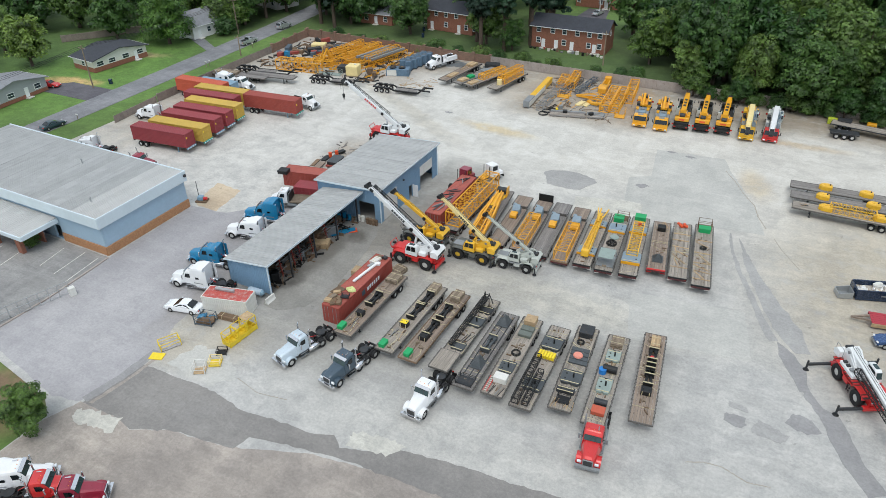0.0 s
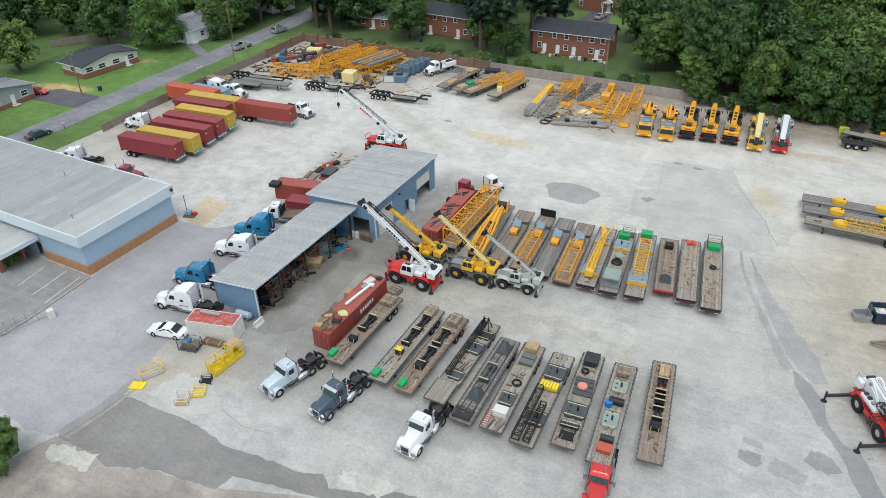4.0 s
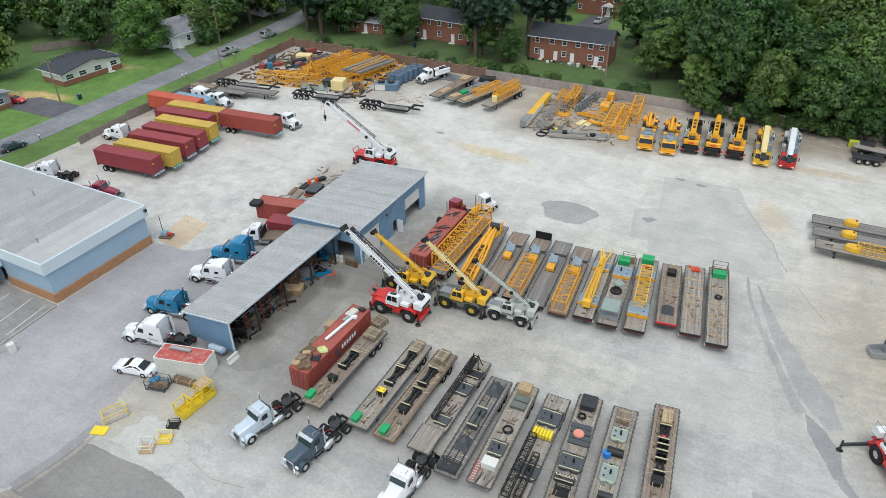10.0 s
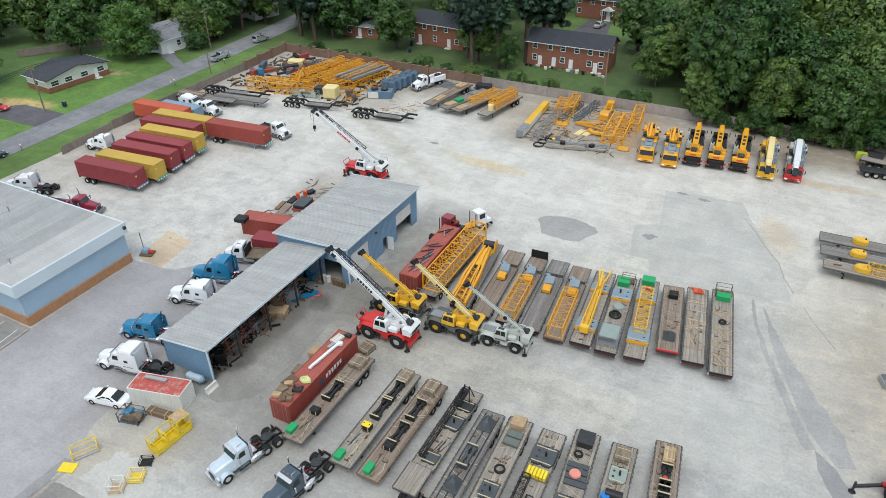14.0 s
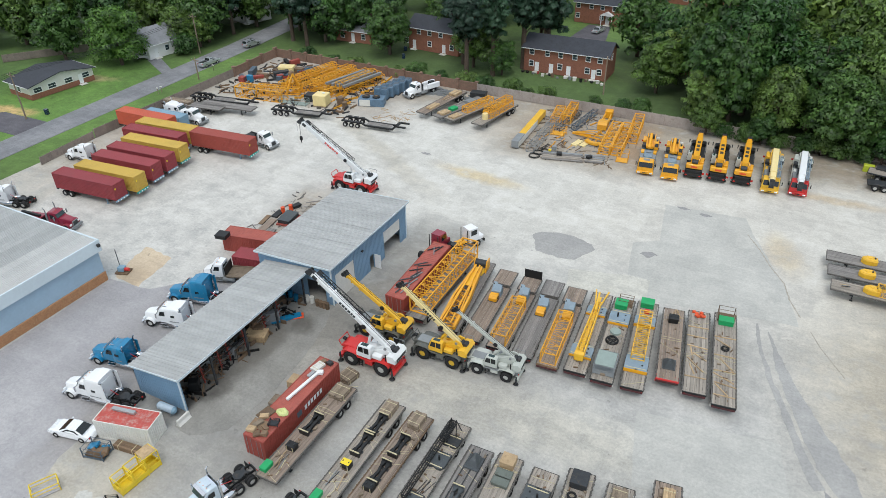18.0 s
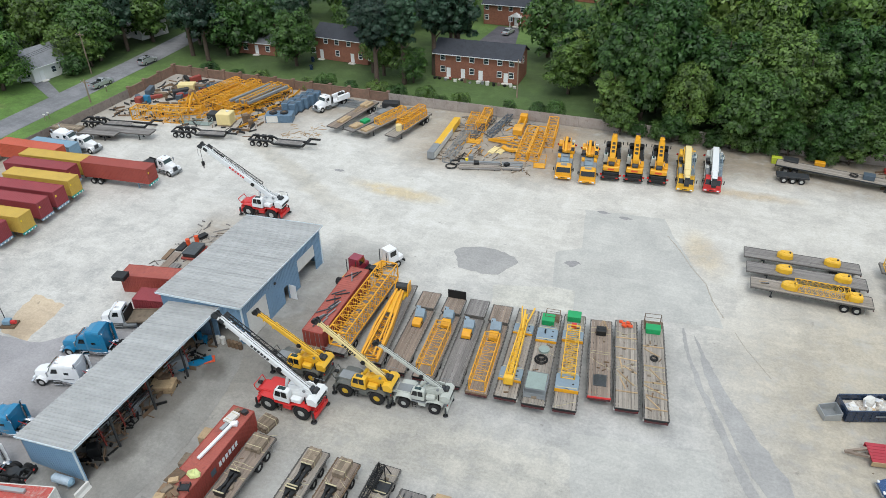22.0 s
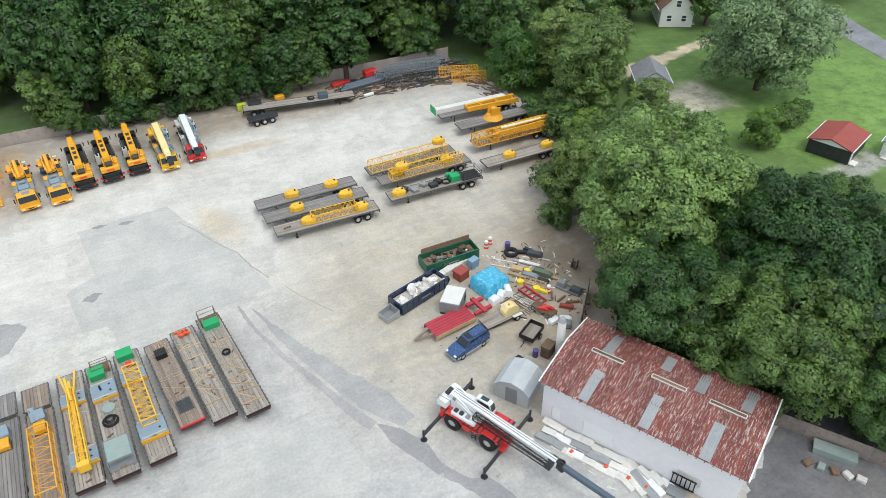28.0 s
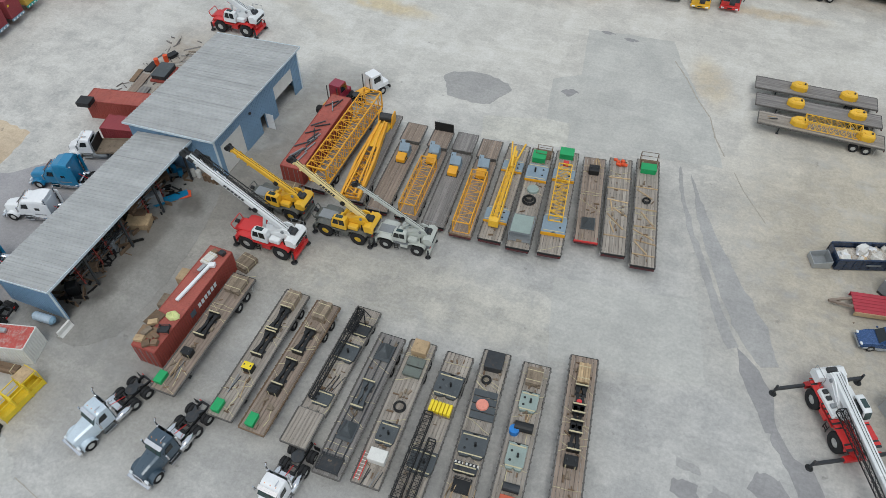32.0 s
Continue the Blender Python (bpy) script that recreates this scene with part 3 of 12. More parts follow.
LANE = ground_mat("brown_grey_lane", "9c948d", [("o", -40, 26, 12, 4, 8, "8f8882", 0.7, 0.4), ("o", -56, 24, 5, 4, 0, "a59d95", 0.7, 0.4)], 1.5, 0.12, 0.2)
LANE_DARK = ground_mat("dark_lane_asphalt", "84817e", [("o", -50, 33, 6, 2, 10, "8d8a87", 0.7, 0.5)], 1.2, 0.1, 0.2, 0.6)
DRIVE = ground_mat("side_drive_asphalt", "68676a", [("o", 38, 47, 4, 3, 0, "77736f", 0.7, 0.5)], 1.2, 0.14, 0.3)
SAND_SLAB = ground_mat("sandy_concrete", "bfae97", [("o", -78, 68, 2, 2, 0, "ad9b84", 0.7, 0.5)], 1.0, 0.1, 0.4, 0.6)
CRACK = mat("crack_filler", "9c968b", 0.9, 0, 0.2, 2.0, "aca69c", 0.5)
TOP = [0.004]


def jag(pts, step=0.35, rough=0.12):
    """A closed outline with small uneven bites along its edges."""
    out = []
    for p, q in zip(pts, pts[1:] + pts[:1]):
        p, q = Vector(p), Vector(q)
        n = max(1, round((q - p).length / step))
        for k in range(n):
            c = p + (q - p) * (k / n)
            out.append((c.x + rp.gauss(0, rough), c.y + rp.gauss(0, rough)))
    return out


def patch(pts, material, label, step=0.35, rough=0.1):
    TOP[0] += 0.0005
    single("paving_patch", Geo().plate(jag(pts, step, rough), -0.05, TOP[0]), material, label, "patch", "yard patches", kind="structure")


def band(path, widths):
    """Both sides of a path of (x, y) points with the given half widths."""
    left, right = [], []
    for k, (p, w) in enumerate(zip(path, widths)):
        a, b = Vector(path[max(0, k - 1)]), Vector(path[min(len(path) - 1, k + 1)])
        d = (b - a).normalized()
        n = Vector((-d.y, d.x))
        left.append(tuple(Vector(p) + n * w))
        right.append(tuple(Vector(p) - n * w))
    return left + right[::-1]


STRIP = "grey asphalt repair strip across the yard"
patch([(-80.2, 50.0), (-80.5, 65.9), (-74.1, 66.7), (-70.6, 70.2), (-64, 73.6), (-60.9, 74.4), (-60.9, 47), (-60.7, 43.1), (-59.3, 39.5), (-58.5, 36.3), (-60.2, 29.2), (-63.6, 28.2), (-79.7, 31), (-79.4, 37.4)], APRON, "grey asphalt apron between office and shed", 1.2, 0.07)
patch([(-79.9, 31), (-79.7, 37.4), (-80.3, 49.8), (-120, 49.8), (-120, 31)], LOT, "worn dark asphalt of the parking lot", 1.5, 0.05)
patch([(-61.4, 25.2), (-60.1, 29.0), (-55.4, 29.2), (-52.3, 28.7), (-48.5, 30.4), (-41.9, 31.4), (-33.4, 34.6), (-27.5, 35.5), (-12, 37.6), (18, 41), (18, -39), (-61.4, -39)], LANE, "brown-grey gravelly asphalt lane along the yard", 0.8, 0.07)
patch([(-58.5, 36.3), (-54.7, 36.4), (-49.4, 36.6), (-47.7, 36.6), (-43.6, 35.8), (-38.9, 36.5), (-35.3, 36.6), (-33.1, 37.5), (-31.8, 36.4), (-29.0, 37.3), (-26.4, 38.8), (-21.0, 39.8), (-15.0, 40.2), (-10.7, 40.8), (2, 42.6), (3, 39.4), (-10, 37.4), (-20, 35.9), (-27.5, 35.5), (-31, 35.3), (-38.3, 34.0), (-40.6, 33.3), (-41, 31.5), (-48.5, 30.4), (-52.3, 28.7), (-55.4, 29.2), (-59.9, 29.0)], LANE_DARK, "dark asphalt band with a ragged edge", 0.6, 0.07)
patch(band([(-59.9, 29.3), (-59.2, 34.2), (-59.0, 38.6)], [0.5, 0.55, 0.6]), TAR_DARK, "dark joint strip in the asphalt", 0.7, 0.06)
patch(band([(-58.9, 29.3), (-58.2, 34.2), (-58.1, 38.4)], [0.22, 0.2, 0.25]), LANE, "pale joint strip in the asphalt", 0.7, 0.05)
patch([(-80.4, 66.6), (-82.4, 73.8), (-76.9, 73.3), (-75.9, 66.4)], SAND_SLAB, "sandy concrete slab behind the office", 0.8, 0.12)
patch([(-56.3, 37.9), (-53.4, 37.2), (-49.6, 36.9), (-47.6, 39.3), (-51.4, 42.2), (-55.2, 41.6)], GREY_SLAB, "pale worn concrete under the work baskets", 0.5, 0.16)
patch([(-59.3, 27.2), (-59.2, 28.4), (-54.2, 29.3), (-53.5, 27.3), (-54.9, 27.3), (-58.4, 26.7)], PALE_SLAB, "pale concrete patch at the yard corner", 0.4, 0.14)
patch([(-31.4, 36.9), (-27.2, 37.6), (-25.6, 39.4), (-29.2, 39.5), (-31.6, 38.7)], PALE_SLAB, "pale concrete patch at the lane's edge", 0.4, 0.12)
patch([(-20.2, 118.2), (-8.8, 119.3), (-7.3, 115.4), (-2.3, 104.8), (0.5, 96.3), (-4, 95.6), (-16.4, 93.3), (-20.2, 96.7), (-21.8, 105.5), (-18.6, 107.5)], GREY_SLAB, "smooth grey concrete bay in pale paving", 1.5, 0.06)
patch([(-27.6, 95.4), (-20.4, 97.4), (-17.4, 97.7), (-16.8, 93.2), (-26.6, 91.5)], PALE_SLAB, "pale concrete bay beside the grey one", 1.2, 0.05)
patch([(-13, 74.5), (0.5, 76.5), (2.4, 67.5), (-11, 65.2)], GREY_SLAB, "smooth grey concrete bay near the trailers", 1.2, 0.05)
patch(band([(-4.0, 94.8), (-3.4, 91.2), (-1.8, 86.4), (0.2, 81.6), (2.6, 75.6), (4.2, 72.4)], [0.12, 0.22, 0.3, 0.4, 0.5, 0.6]), TAR, STRIP, 0.8, 0.06)
patch([(-2.7, 94.0), (-0.8, 89.7), (1.0, 85.6), (3.1, 82.0), (5.1, 78.6), (6.9, 75.8), (8.2, 71.8), (6.7, 71.2), (5.3, 72.9), (3.9, 75.0), (2.5, 78.0), (0.7, 82.5), (-1.1, 87.4)], TAR, STRIP, 0.8, 0.06)
patch([(4.6, 72.6), (6.6, 70.8), (8.0, 68.4), (8.3, 65.1), (7.6, 64.9), (6.4, 67.4), (5.0, 70.2)], TAR_DARK, STRIP, 0.8, 0.06)
patch([(8.3, 66.4), (9.9, 63.5), (11.6, 62.8), (14.1, 57.1), (16.0, 54.5), (14.5, 53.3), (12.6, 55.9), (11.3, 58.2), (10.0, 61.5), (8.0, 64.6)], TAR_DARK, STRIP, 0.8, 0.06)
patch([(7.3, 61.3), (9.4, 61.1), (10.1, 59.6), (8.6, 58.7), (6.8, 59.6)], TAR_DARK, "angular dark asphalt patch in the yard", 0.4, 0.12)
patch([(1.1, 58.4), (2.8, 58.6), (3.4, 57.5), (2.8, 56.7), (1.2, 57.3)], TAR_DARK, "small dark asphalt patch in the yard", 0.4, 0.1)
patch([(4.2, 58.9), (7.4, 57.9), (6.6, 56.5), (3.8, 56.8)], TAR, "long grey asphalt patch in the yard", 0.4, 0.1)
patch([(1.3, 60.3), (3.0, 60.0), (3.3, 59.3), (1.5, 59.4)], TAR, "small grey asphalt patch in the yard", 0.4, 0.1)
patch([(-30.5 + (4.2 + 0.35 * math.sin(a * 0.471) + 0.25 * math.sin(a * 0.785)) * math.cos(a * 0.15708), 100.3 + (3.3 + 0.3 * math.cos(a * 0.314)) * math.sin(a * 0.15708)) for a in range(40)], TAR, "round grey asphalt patch in pale paving", 9, 0.09)
patch([(-20.2, 103.3), (-19.2, 104.3), (-18.0, 103.7), (-19.0, 102.5)], TAR_DARK, "small dark patch in grey concrete", 0.3, 0.1)
for x, y in ((-17.5, 118.2), (-14.2, 117.6), (-61.5, 117.5)):
    patch([(x + 1.0 * math.cos(a), y + 0.4 * math.sin(a)) for a in (0, 1, 2, 3, 4, 5)], TAR_DARK, "small dark pothole patch", 0.3, 0.05)
patch([(19.5, 55.8), (26.6, 50.1), (22.5, 47.4), (17.8, 54.4)], PALE_SLAB, "concrete slab before the white store", 1.0, 0.04)
patch([(28.7, 50.6), (33.8, 53.9), (39.2, 57.0), (45.9, 57), (47.9, 20), (47.9, -39), (36, -39), (37, 30), (36.3, 43.1), (33.4, 45.8)], DRIVE, "dark asphalt side drive behind the store", 0.8, 0.16)
OIL = ground_mat("oil_stained_asphalt", "8b8984", [("w", -54.6, 56, 1.8, 3.4, -20, "4e4b47", 0.9, 0.5), ("o", -53.6, 64, 1.6, 6, 0, "6a6660", 0.8, 0.5), ("o", -50, 58, 2.2, 3, 30, "9a9893", 0.7, 0.5), ("o", -51.8, 70, 1.4, 1.6, 0, "56524d", 0.8, 0.5)], 1.6, 0.1, 0.3, 0.6)
patch([(-60.6, 53.4), (-60.6, 74.4), (-51.0, 74.4), (-49.4, 71), (-48.3, 65), (-47.9, 60), (-48.6, 53.3), (-51.2, 51.0), (-53.6, 51.1), (-54.2, 53.2)], OIL, "oil-stained asphalt before the open shed", 0.9, 0.08)
CRACKED = "dark ragged crack across the paving"
for path, w in (([(-7.9, 114.8), (-5.9, 111.5), (-4.0, 107.7), (-2.1, 104.7), (-1.1, 101.3), (0.4, 98.2)], 0.08), ([(1.7, 95.9), (2.9, 93.4), (4.7, 90.6), (5.6, 89.2)], 0.05),
                ([(-1.2, 50.0), (0.4, 50.8), (2.0, 51.0), (4.4, 50.2), (6.4, 50.6)], 0.05), ([(-47.5, 39.4), (-44, 38.6), (-40.5, 39.2)], 0.04), ([(22.4, 47.3), (18.5, 46.4), (15.4, 45.7)], 0.05)):
    patch(band(path, [w] * len(path)), CRACK, CRACKED, 0.3, w * 0.3)


# ---- buildings ----
def ribs(width, length, step, height=0.06, base=0.03):
    """A ribbed metal sheet in one piece: width along x, length along y, ribs along y."""
    n = max(1, round(width / step))
    w = min(0.06, step * 0.2)
    prof = [(0, 0)]
    for i in range(n):
        x = (i + 0.5) * width / n
        prof += [(x - w, 0), (x - w / 2, height), (x + w / 2, height), (x + w, 0)]
    prof += [(width, 0), (width, -base), (0, -base)]
    return Geo().loft([[(x, y, z) for x, z in prof] for y in (length, 0)])


def sheet_roof(parent, corner, along, down, n, material, step=0.45, name="roof_panel"):
    """Roof sheets side by side from a corner; along and down are the roof's edges as vectors."""
    along, down, corner = Vector(along), Vector(down), Vector(corner)
    w = along.length / n
    me = ribs(w - 0.012, down.length, step).mesh(name)
    me.materials.append(material)
    ex, ey = along.normalized(), down.normalized()
    ez = ex.cross(ey)
    if ez.z < 0:
        corner, ex, ez = corner + along, -ex, -ez
    rot = Matrix((ex, ey, ez)).transposed().to_4x4()
    for i in range(n):
        part(name, me, None, parent, at=Matrix.Translation(corner + ex * (i * w)) @ rot)


def wall_with(parent, x0, x1, h, holes, thick, material, at, name="wall", h2=None, rib=0.0):
    """An upright wall along x from x0 to x1 with openings (x0, x1, z0, z1); y runs from 0 back to thick."""
    g = Geo()
    h2 = h if h2 is None else h2
    top = lambda x: h + (h2 - h) * (x - x0) / (x1 - x0)
    xs = sorted({x0, x1, *[c for o in holes for c in o[:2]]})
    zs = sorted({0.0, *[c for o in holes for c in o[2:]]})
    nx, nz = len(xs) - 1, len(zs)
    at_z = lambda i, j: zs[j] if j < nz else top(xs[i])
    verts = [(xs[i], y, at_z(i, j)) for y in (0, thick) for i in range(nx + 1) for j in range(nz + 1)]
    idx = lambda i, j, k: (k * (nx + 1) + i) * (nz + 1) + j

    def solid(i, j):
        if not (0 <= i < nx and 0 <= j < nz):
            return False
        x, z = (xs[i] + xs[i + 1]) / 2, (zs[j] + (zs[j + 1] if j + 1 < nz else h)) / 2
        return not any(o[0] < x < o[1] and o[2] < z < o[3] for o in holes)

    faces = []
    for i in range(nx):
        for j in range(nz):
            if solid(i, j):
                p, q, r, t = (i, j), (i + 1, j), (i + 1, j + 1), (i, j + 1)
                faces.append(tuple(idx(*c, 0) for c in (p, q, r, t)))
                faces.append(tuple(idx(*c, 1) for c in (p, t, r, q)))
                for (e, f), beside in (((p, q), (i, j - 1)), ((q, r), (i + 1, j)), ((r, t), (i, j + 1)), ((t, p), (i - 1, j))):
                    if not solid(*beside):
                        faces.append((idx(*f, 0), idx(*e, 0), idx(*e, 1), idx(*f, 1)))
    used = sorted({c for q in faces for c in q})
    at_new = {c: n for n, c in enumerate(used)}
    g.add([verts[c] for c in used], [tuple(at_new[c] for c in q) for q in faces])
    wall = part(name, g, material, parent, at=at)
    if rib:
        g = Geo()
        x = x0 + rib / 2
        while x < x1:
            lo = 0.0
            for o in sorted([o for o in holes if o[0] - 0.05 < x < o[1] + 0.05], key=lambda o: o[2]):
                if o[2] > lo + 0.05:
                    g.box(x - 0.03, -0.03, lo, x + 0.03, 0.002, o[2])
                lo = o[3]
            g.box(x - 0.03, -0.03, lo, x + 0.03, 0.002, top(x) - 0.02)
            x += rib
        tagged(part("siding_profile", g, material, wall), kind="stuff")
    return wall


EAST = lambda x, y: Matrix.Translation((x, y, 0)) @ pose(0, 0, 0, 0, 0, 90)
SOUTH = lambda x, y: Matrix.Translation((x, y, 0))
WEST = lambda x, y: Matrix.Translation((x, y, 0)) @ pose(0, 0, 0, 0, 0, -90)
NORTH = lambda x, y: Matrix.Translation((x, y, 0)) @ pose(0, 0, 0, 0, 0, 180)

# long open shed
shed = thing("open_shed", "open-fronted blue metal shed with a grey ribbed roof", "shed")
wall_with(shed, 0, 6.9, 3.7, [], 0.12, STEEL_BLUE, SOUTH(-60.8, 53.2), "end_wall", h2=4.6, rib=0.3)
wall_with(shed, -75.0, -53.2, 3.7, [], 0.12, STEEL_BLUE, WEST(-60.8, 0), "back_wall", rib=0.3)
sheet_roof(shed, (-61.0, 52.9, 3.78), (0, 22.4, 0), (7.4, 0, 0.98), 24, ROOF_GREY, 0.45)
part("fascia", Geo().bar((-53.62, 52.9, 4.66), (-53.62, 75.2, 4.66), 0.06, 0.3), PALE_TRIM, shed)
part("gable_trim", Geo().bar((-61.0, 52.86, 3.72), (-53.6, 52.86, 4.68), 0.06, 0.2), PALE_TRIM, shed)
part("corner_trim", box(-54.02, 53.05, 0, -53.88, 53.19, 4.6, c=0.01), PALE_TRIM, shed)
for i in range(4):
    y = 57.6 + 5.2 * i
    part("post", Geo().box(-54.1, y - 0.1, 0, -53.9, y + 0.1, 4.45, c=0.015), DARK_STEEL, shed)
    part("rafter", Geo().bar((-60.6, y, 3.6), (-53.8, y, 4.5), 0.12, 0.22), DARK_STEEL, shed)

# closed workshop
shop = thing("workshop", "blue metal workshop with roll-up doors and grey roof", "workshop")
DOORS = [(75.6, 79.6, 0, 4.0), (83.1, 84.1, 0, 2.2), (86.6, 90.8, 0, 4.0)]
wall_with(shop, 74.7, 92.5, 5.6, DOORS, 0.15, STEEL_BLUE, EAST(-50.8, 0), "east_wall", rib=0.3)
wall_with(shop, -92.5, -74.7, 4.9, [], 0.15, STEEL_BLUE, WEST(-62.0, 0), "west_wall", rib=0.3)
wall_with(shop, 0.16, 11.04, 4.9, [(7.4, 10.2, 0, 3.0)], 0.15, STEEL_BLUE, SOUTH(-62.0, 74.7), "south_wall", h2=5.6, rib=0.3)
wall_with(shop, 0.16, 11.04, 5.6, [], 0.15, STEEL_BLUE, NORTH(-50.8, 92.5), "north_wall", h2=4.9, rib=0.3)
sheet_roof(shop, (-62.3, 74.3, 4.98), (0, 18.6, 0), (11.9, 0, 0.74), 20, ROOF_GREY, 0.45)
part("fascia", Geo().bar((-50.4, 74.3, 5.66), (-50.4, 92.9, 5.66), 0.05, 0.22), PALE_TRIM, shop)
part("gable_trim", Geo().bar((-62.3, 74.27, 4.92), (-50.4, 74.27, 5.66), 0.05, 0.26), PALE_TRIM, shop)
part("gable_trim", Geo().bar((-62.3, 92.93, 4.92), (-50.4, 92.93, 5.66), 0.05, 0.26), PALE_TRIM, shop)
for y in (74.75, 92.4):
    part("corner_trim", box(-50.84, y - 0.1, 0, -50.7, y + 0.1, 5.5, c=0.01), PALE_TRIM, shop)
rd = part("roll_up_door", Geo().box(-50.88, 75.62, 0.02 + 0.01, -50.85, 79.58, 3.98), OFF_WHITE, shop, "white ribbed roll-up door, closed")
for i in range(9):
    part("slat", Geo().box(-50.925, 75.62, 0.02 + i * 0.44, -50.882, 79.58, 0.43 + i * 0.44, c=0.012), OFF_WHITE, rd)
rd = part("roll_up_door", Geo().box(-50.88, 86.62, 2.2 + 0.01, -50.85, 90.78, 3.96), OFF_WHITE, shop, "white roll-up door, half raised")
for i in range(4):
    part("slat", Geo().box(-50.925, 86.62, 2.2 + i * 0.44, -50.882, 90.78, 2.61 + i * 0.44, c=0.012), OFF_WHITE, rd)
leaf = part("door", box(-50.7, 84.06, 0.03, -49.75, 84.12, 2.15, c=0.01), WHITE_PAINT, shop, "white door standing open")
part("door_handle", Geo().cyl((-49.9, 84.0, 1.05), (-49.9, 84.16, 1.05), 0.035, 8), CHROME, leaf)
part("wall_lamp", box(-50.72, 81.2, 4.1, -50.5, 81.5, 4.35), DARK_STEEL, shop)
single("workshop_floor", Geo().box(-61.8, 74.9, -0.2, -50.95, 92.3, 0.012), YARD, "stained concrete floor inside the workshop", "floor", kind="structure")

# large flat-roofed office and store
big = thing("office_building", "low blue building with brick base and pale flat roof", "building")
wall_with(big, 50.5, 65.7, 5.2, [], 0.3, OFFICE_BLUE, EAST(-80.7, 0), "east_wall")
wall_with(big, -122, -80.7, 5.2, [(-91.5, -89.9, 0.2, 2.4)], 0.3, OFFICE_BLUE, SOUTH(0, 50.2), "south_wall")
wall_with(big, 81.0, 122, 5.2, [], 0.3, STEEL_BLUE, NORTH(0, 65.7), "north_wall")
for name, g in (("brick_base", Geo().box(-80.69, 50.1, 0, -80.52, 65.75, 1.35, c=0.02)), ("brick_base", Geo().box(-89.7, 50.02, 0, -80.7, 50.19, 1.35, c=0.02))):
    part(name, g, BRICK_TAN, big, "tan brick base course")
sheet_roof(big, (-122, 49.9, 6.05), (36.3, 0, 0), (0, 16.0, 0), 24, ROOF_GREY, 0.3)
sheet_roof(big, (-85.7, 49.9, 6.05), (5.2, 0, 0), (0, 16.0, 0), 4, ROOF_PALE, 0.3)
part("fascia", Geo().box(-80.5, 49.7, 4.5, -80.3, 66.1, 6.2, c=0.03), PALE_TRIM, big)
part("fascia", Geo().box(-122, 49.7, 4.5, -80.5, 49.9, 6.2, c=0.03), PALE_TRIM, big)
part("fascia", Geo().box(-122, 65.9, 4.5, -80.5, 66.1, 6.2, c=0.03), PALE_TRIM, big)
part("soffit", Geo().box(-122, 49.9, 5.22, -80.5, 65.9, 5.3), PALE_TRIM, big)
for x, y in ((-85.2, 53), (-97, 61)):
    part("roof_vent", Geo().cyl((x, y, 6.05), (x, y, 6.7), 0.09, 8).cyl((x, y, 6.7), (x, y, 6.85), 0.16, 8), GALV, big)
part("wall_flood_lamp", box(-80.3, 65.5, 5.3, -80.0, 65.9, 5.7), DARK_STEEL, big)
sheet_roof(big, (-104, 44.4, 3.55), (14.0, 0, 0), (0, 5.7, 0.25), 15, ROOF_PALE, 0.45, "canopy_panel")
part("canopy_fascia", Geo().box(-104, 44.2, 3.0, -89.9, 44.4, 3.62, c=0.02).box(-90.0, 44.4, 3.0, -89.8, 50.1, 3.7, c=0.02), PALE_TRIM, big)
for x in (-92.4, -98):
    part("canopy_pier", box(x - 0.5, 44.9, 0, x + 0.5, 45.5, 3.0), BRICK, big, "red brick pier")
part("entrance_wall", Geo().box(-103, 48.4, 0, -91.8, 48.6, 3.1), BRICK, big)
for (xa, ya), (xb, yb) in (((-93.1, 46.0), (-92.3, 41.6)), ((-88.1, 48.6), (-87.2, 44.0)), ((-84.4, 49.2), (-83.7, 43.6)), ((-81.5, 49.0), (-80.7, 43.1)), ((-96.8, 45.0), (-96.0, 40.6))):
    lw = Geo().bar((xa, ya, 0.012), (xb, yb, 0.012), 0.1, 0.012)
    single("bay_line", lw, OFF_WHITE, "faded white parking bay line", "bay line", "parking bay lines", kind="structure")
single("lot_kerb", Geo().bar((-79.7, 31.5, 0.07), (-79.5, 40, 0.07), 0.25, 0.16).bar((-79.5, 40, 0.07), (-80.2, 49.6, 0.07), 0.25, 0.16), CONCRETE_FENCE, "low concrete kerb edging the parking bays", "kerb", kind="structure")

# white block building with the rusted roof
store = thing("white_store", "white block store with a rust-streaked metal roof", "building")
WB = Matrix.Translation((19.1, 66.8, 0)) @ pose(0, 0, 0, 0, 0, -59.3)  # x runs along the front to the south, y back
store.matrix_basis = WB
WL, WD = 17.9, 9.2
wall_with(store, 0, WL, 5.0, [(1.0, 1.9, 0, 2.0), (4.2, 7.2, 0, 2.3), (13.0, 15.0, 0.9, 2.0)], 0.25, WHITE_WALL, Matrix(), "front_wall")
wall_with(store, 0, WL, 5.0, [], 0.25, WHITE_WALL, Matrix.Translation((WL, WD, 0)) @ pose(0, 0, 0, 0, 0, 180), "back_wall")
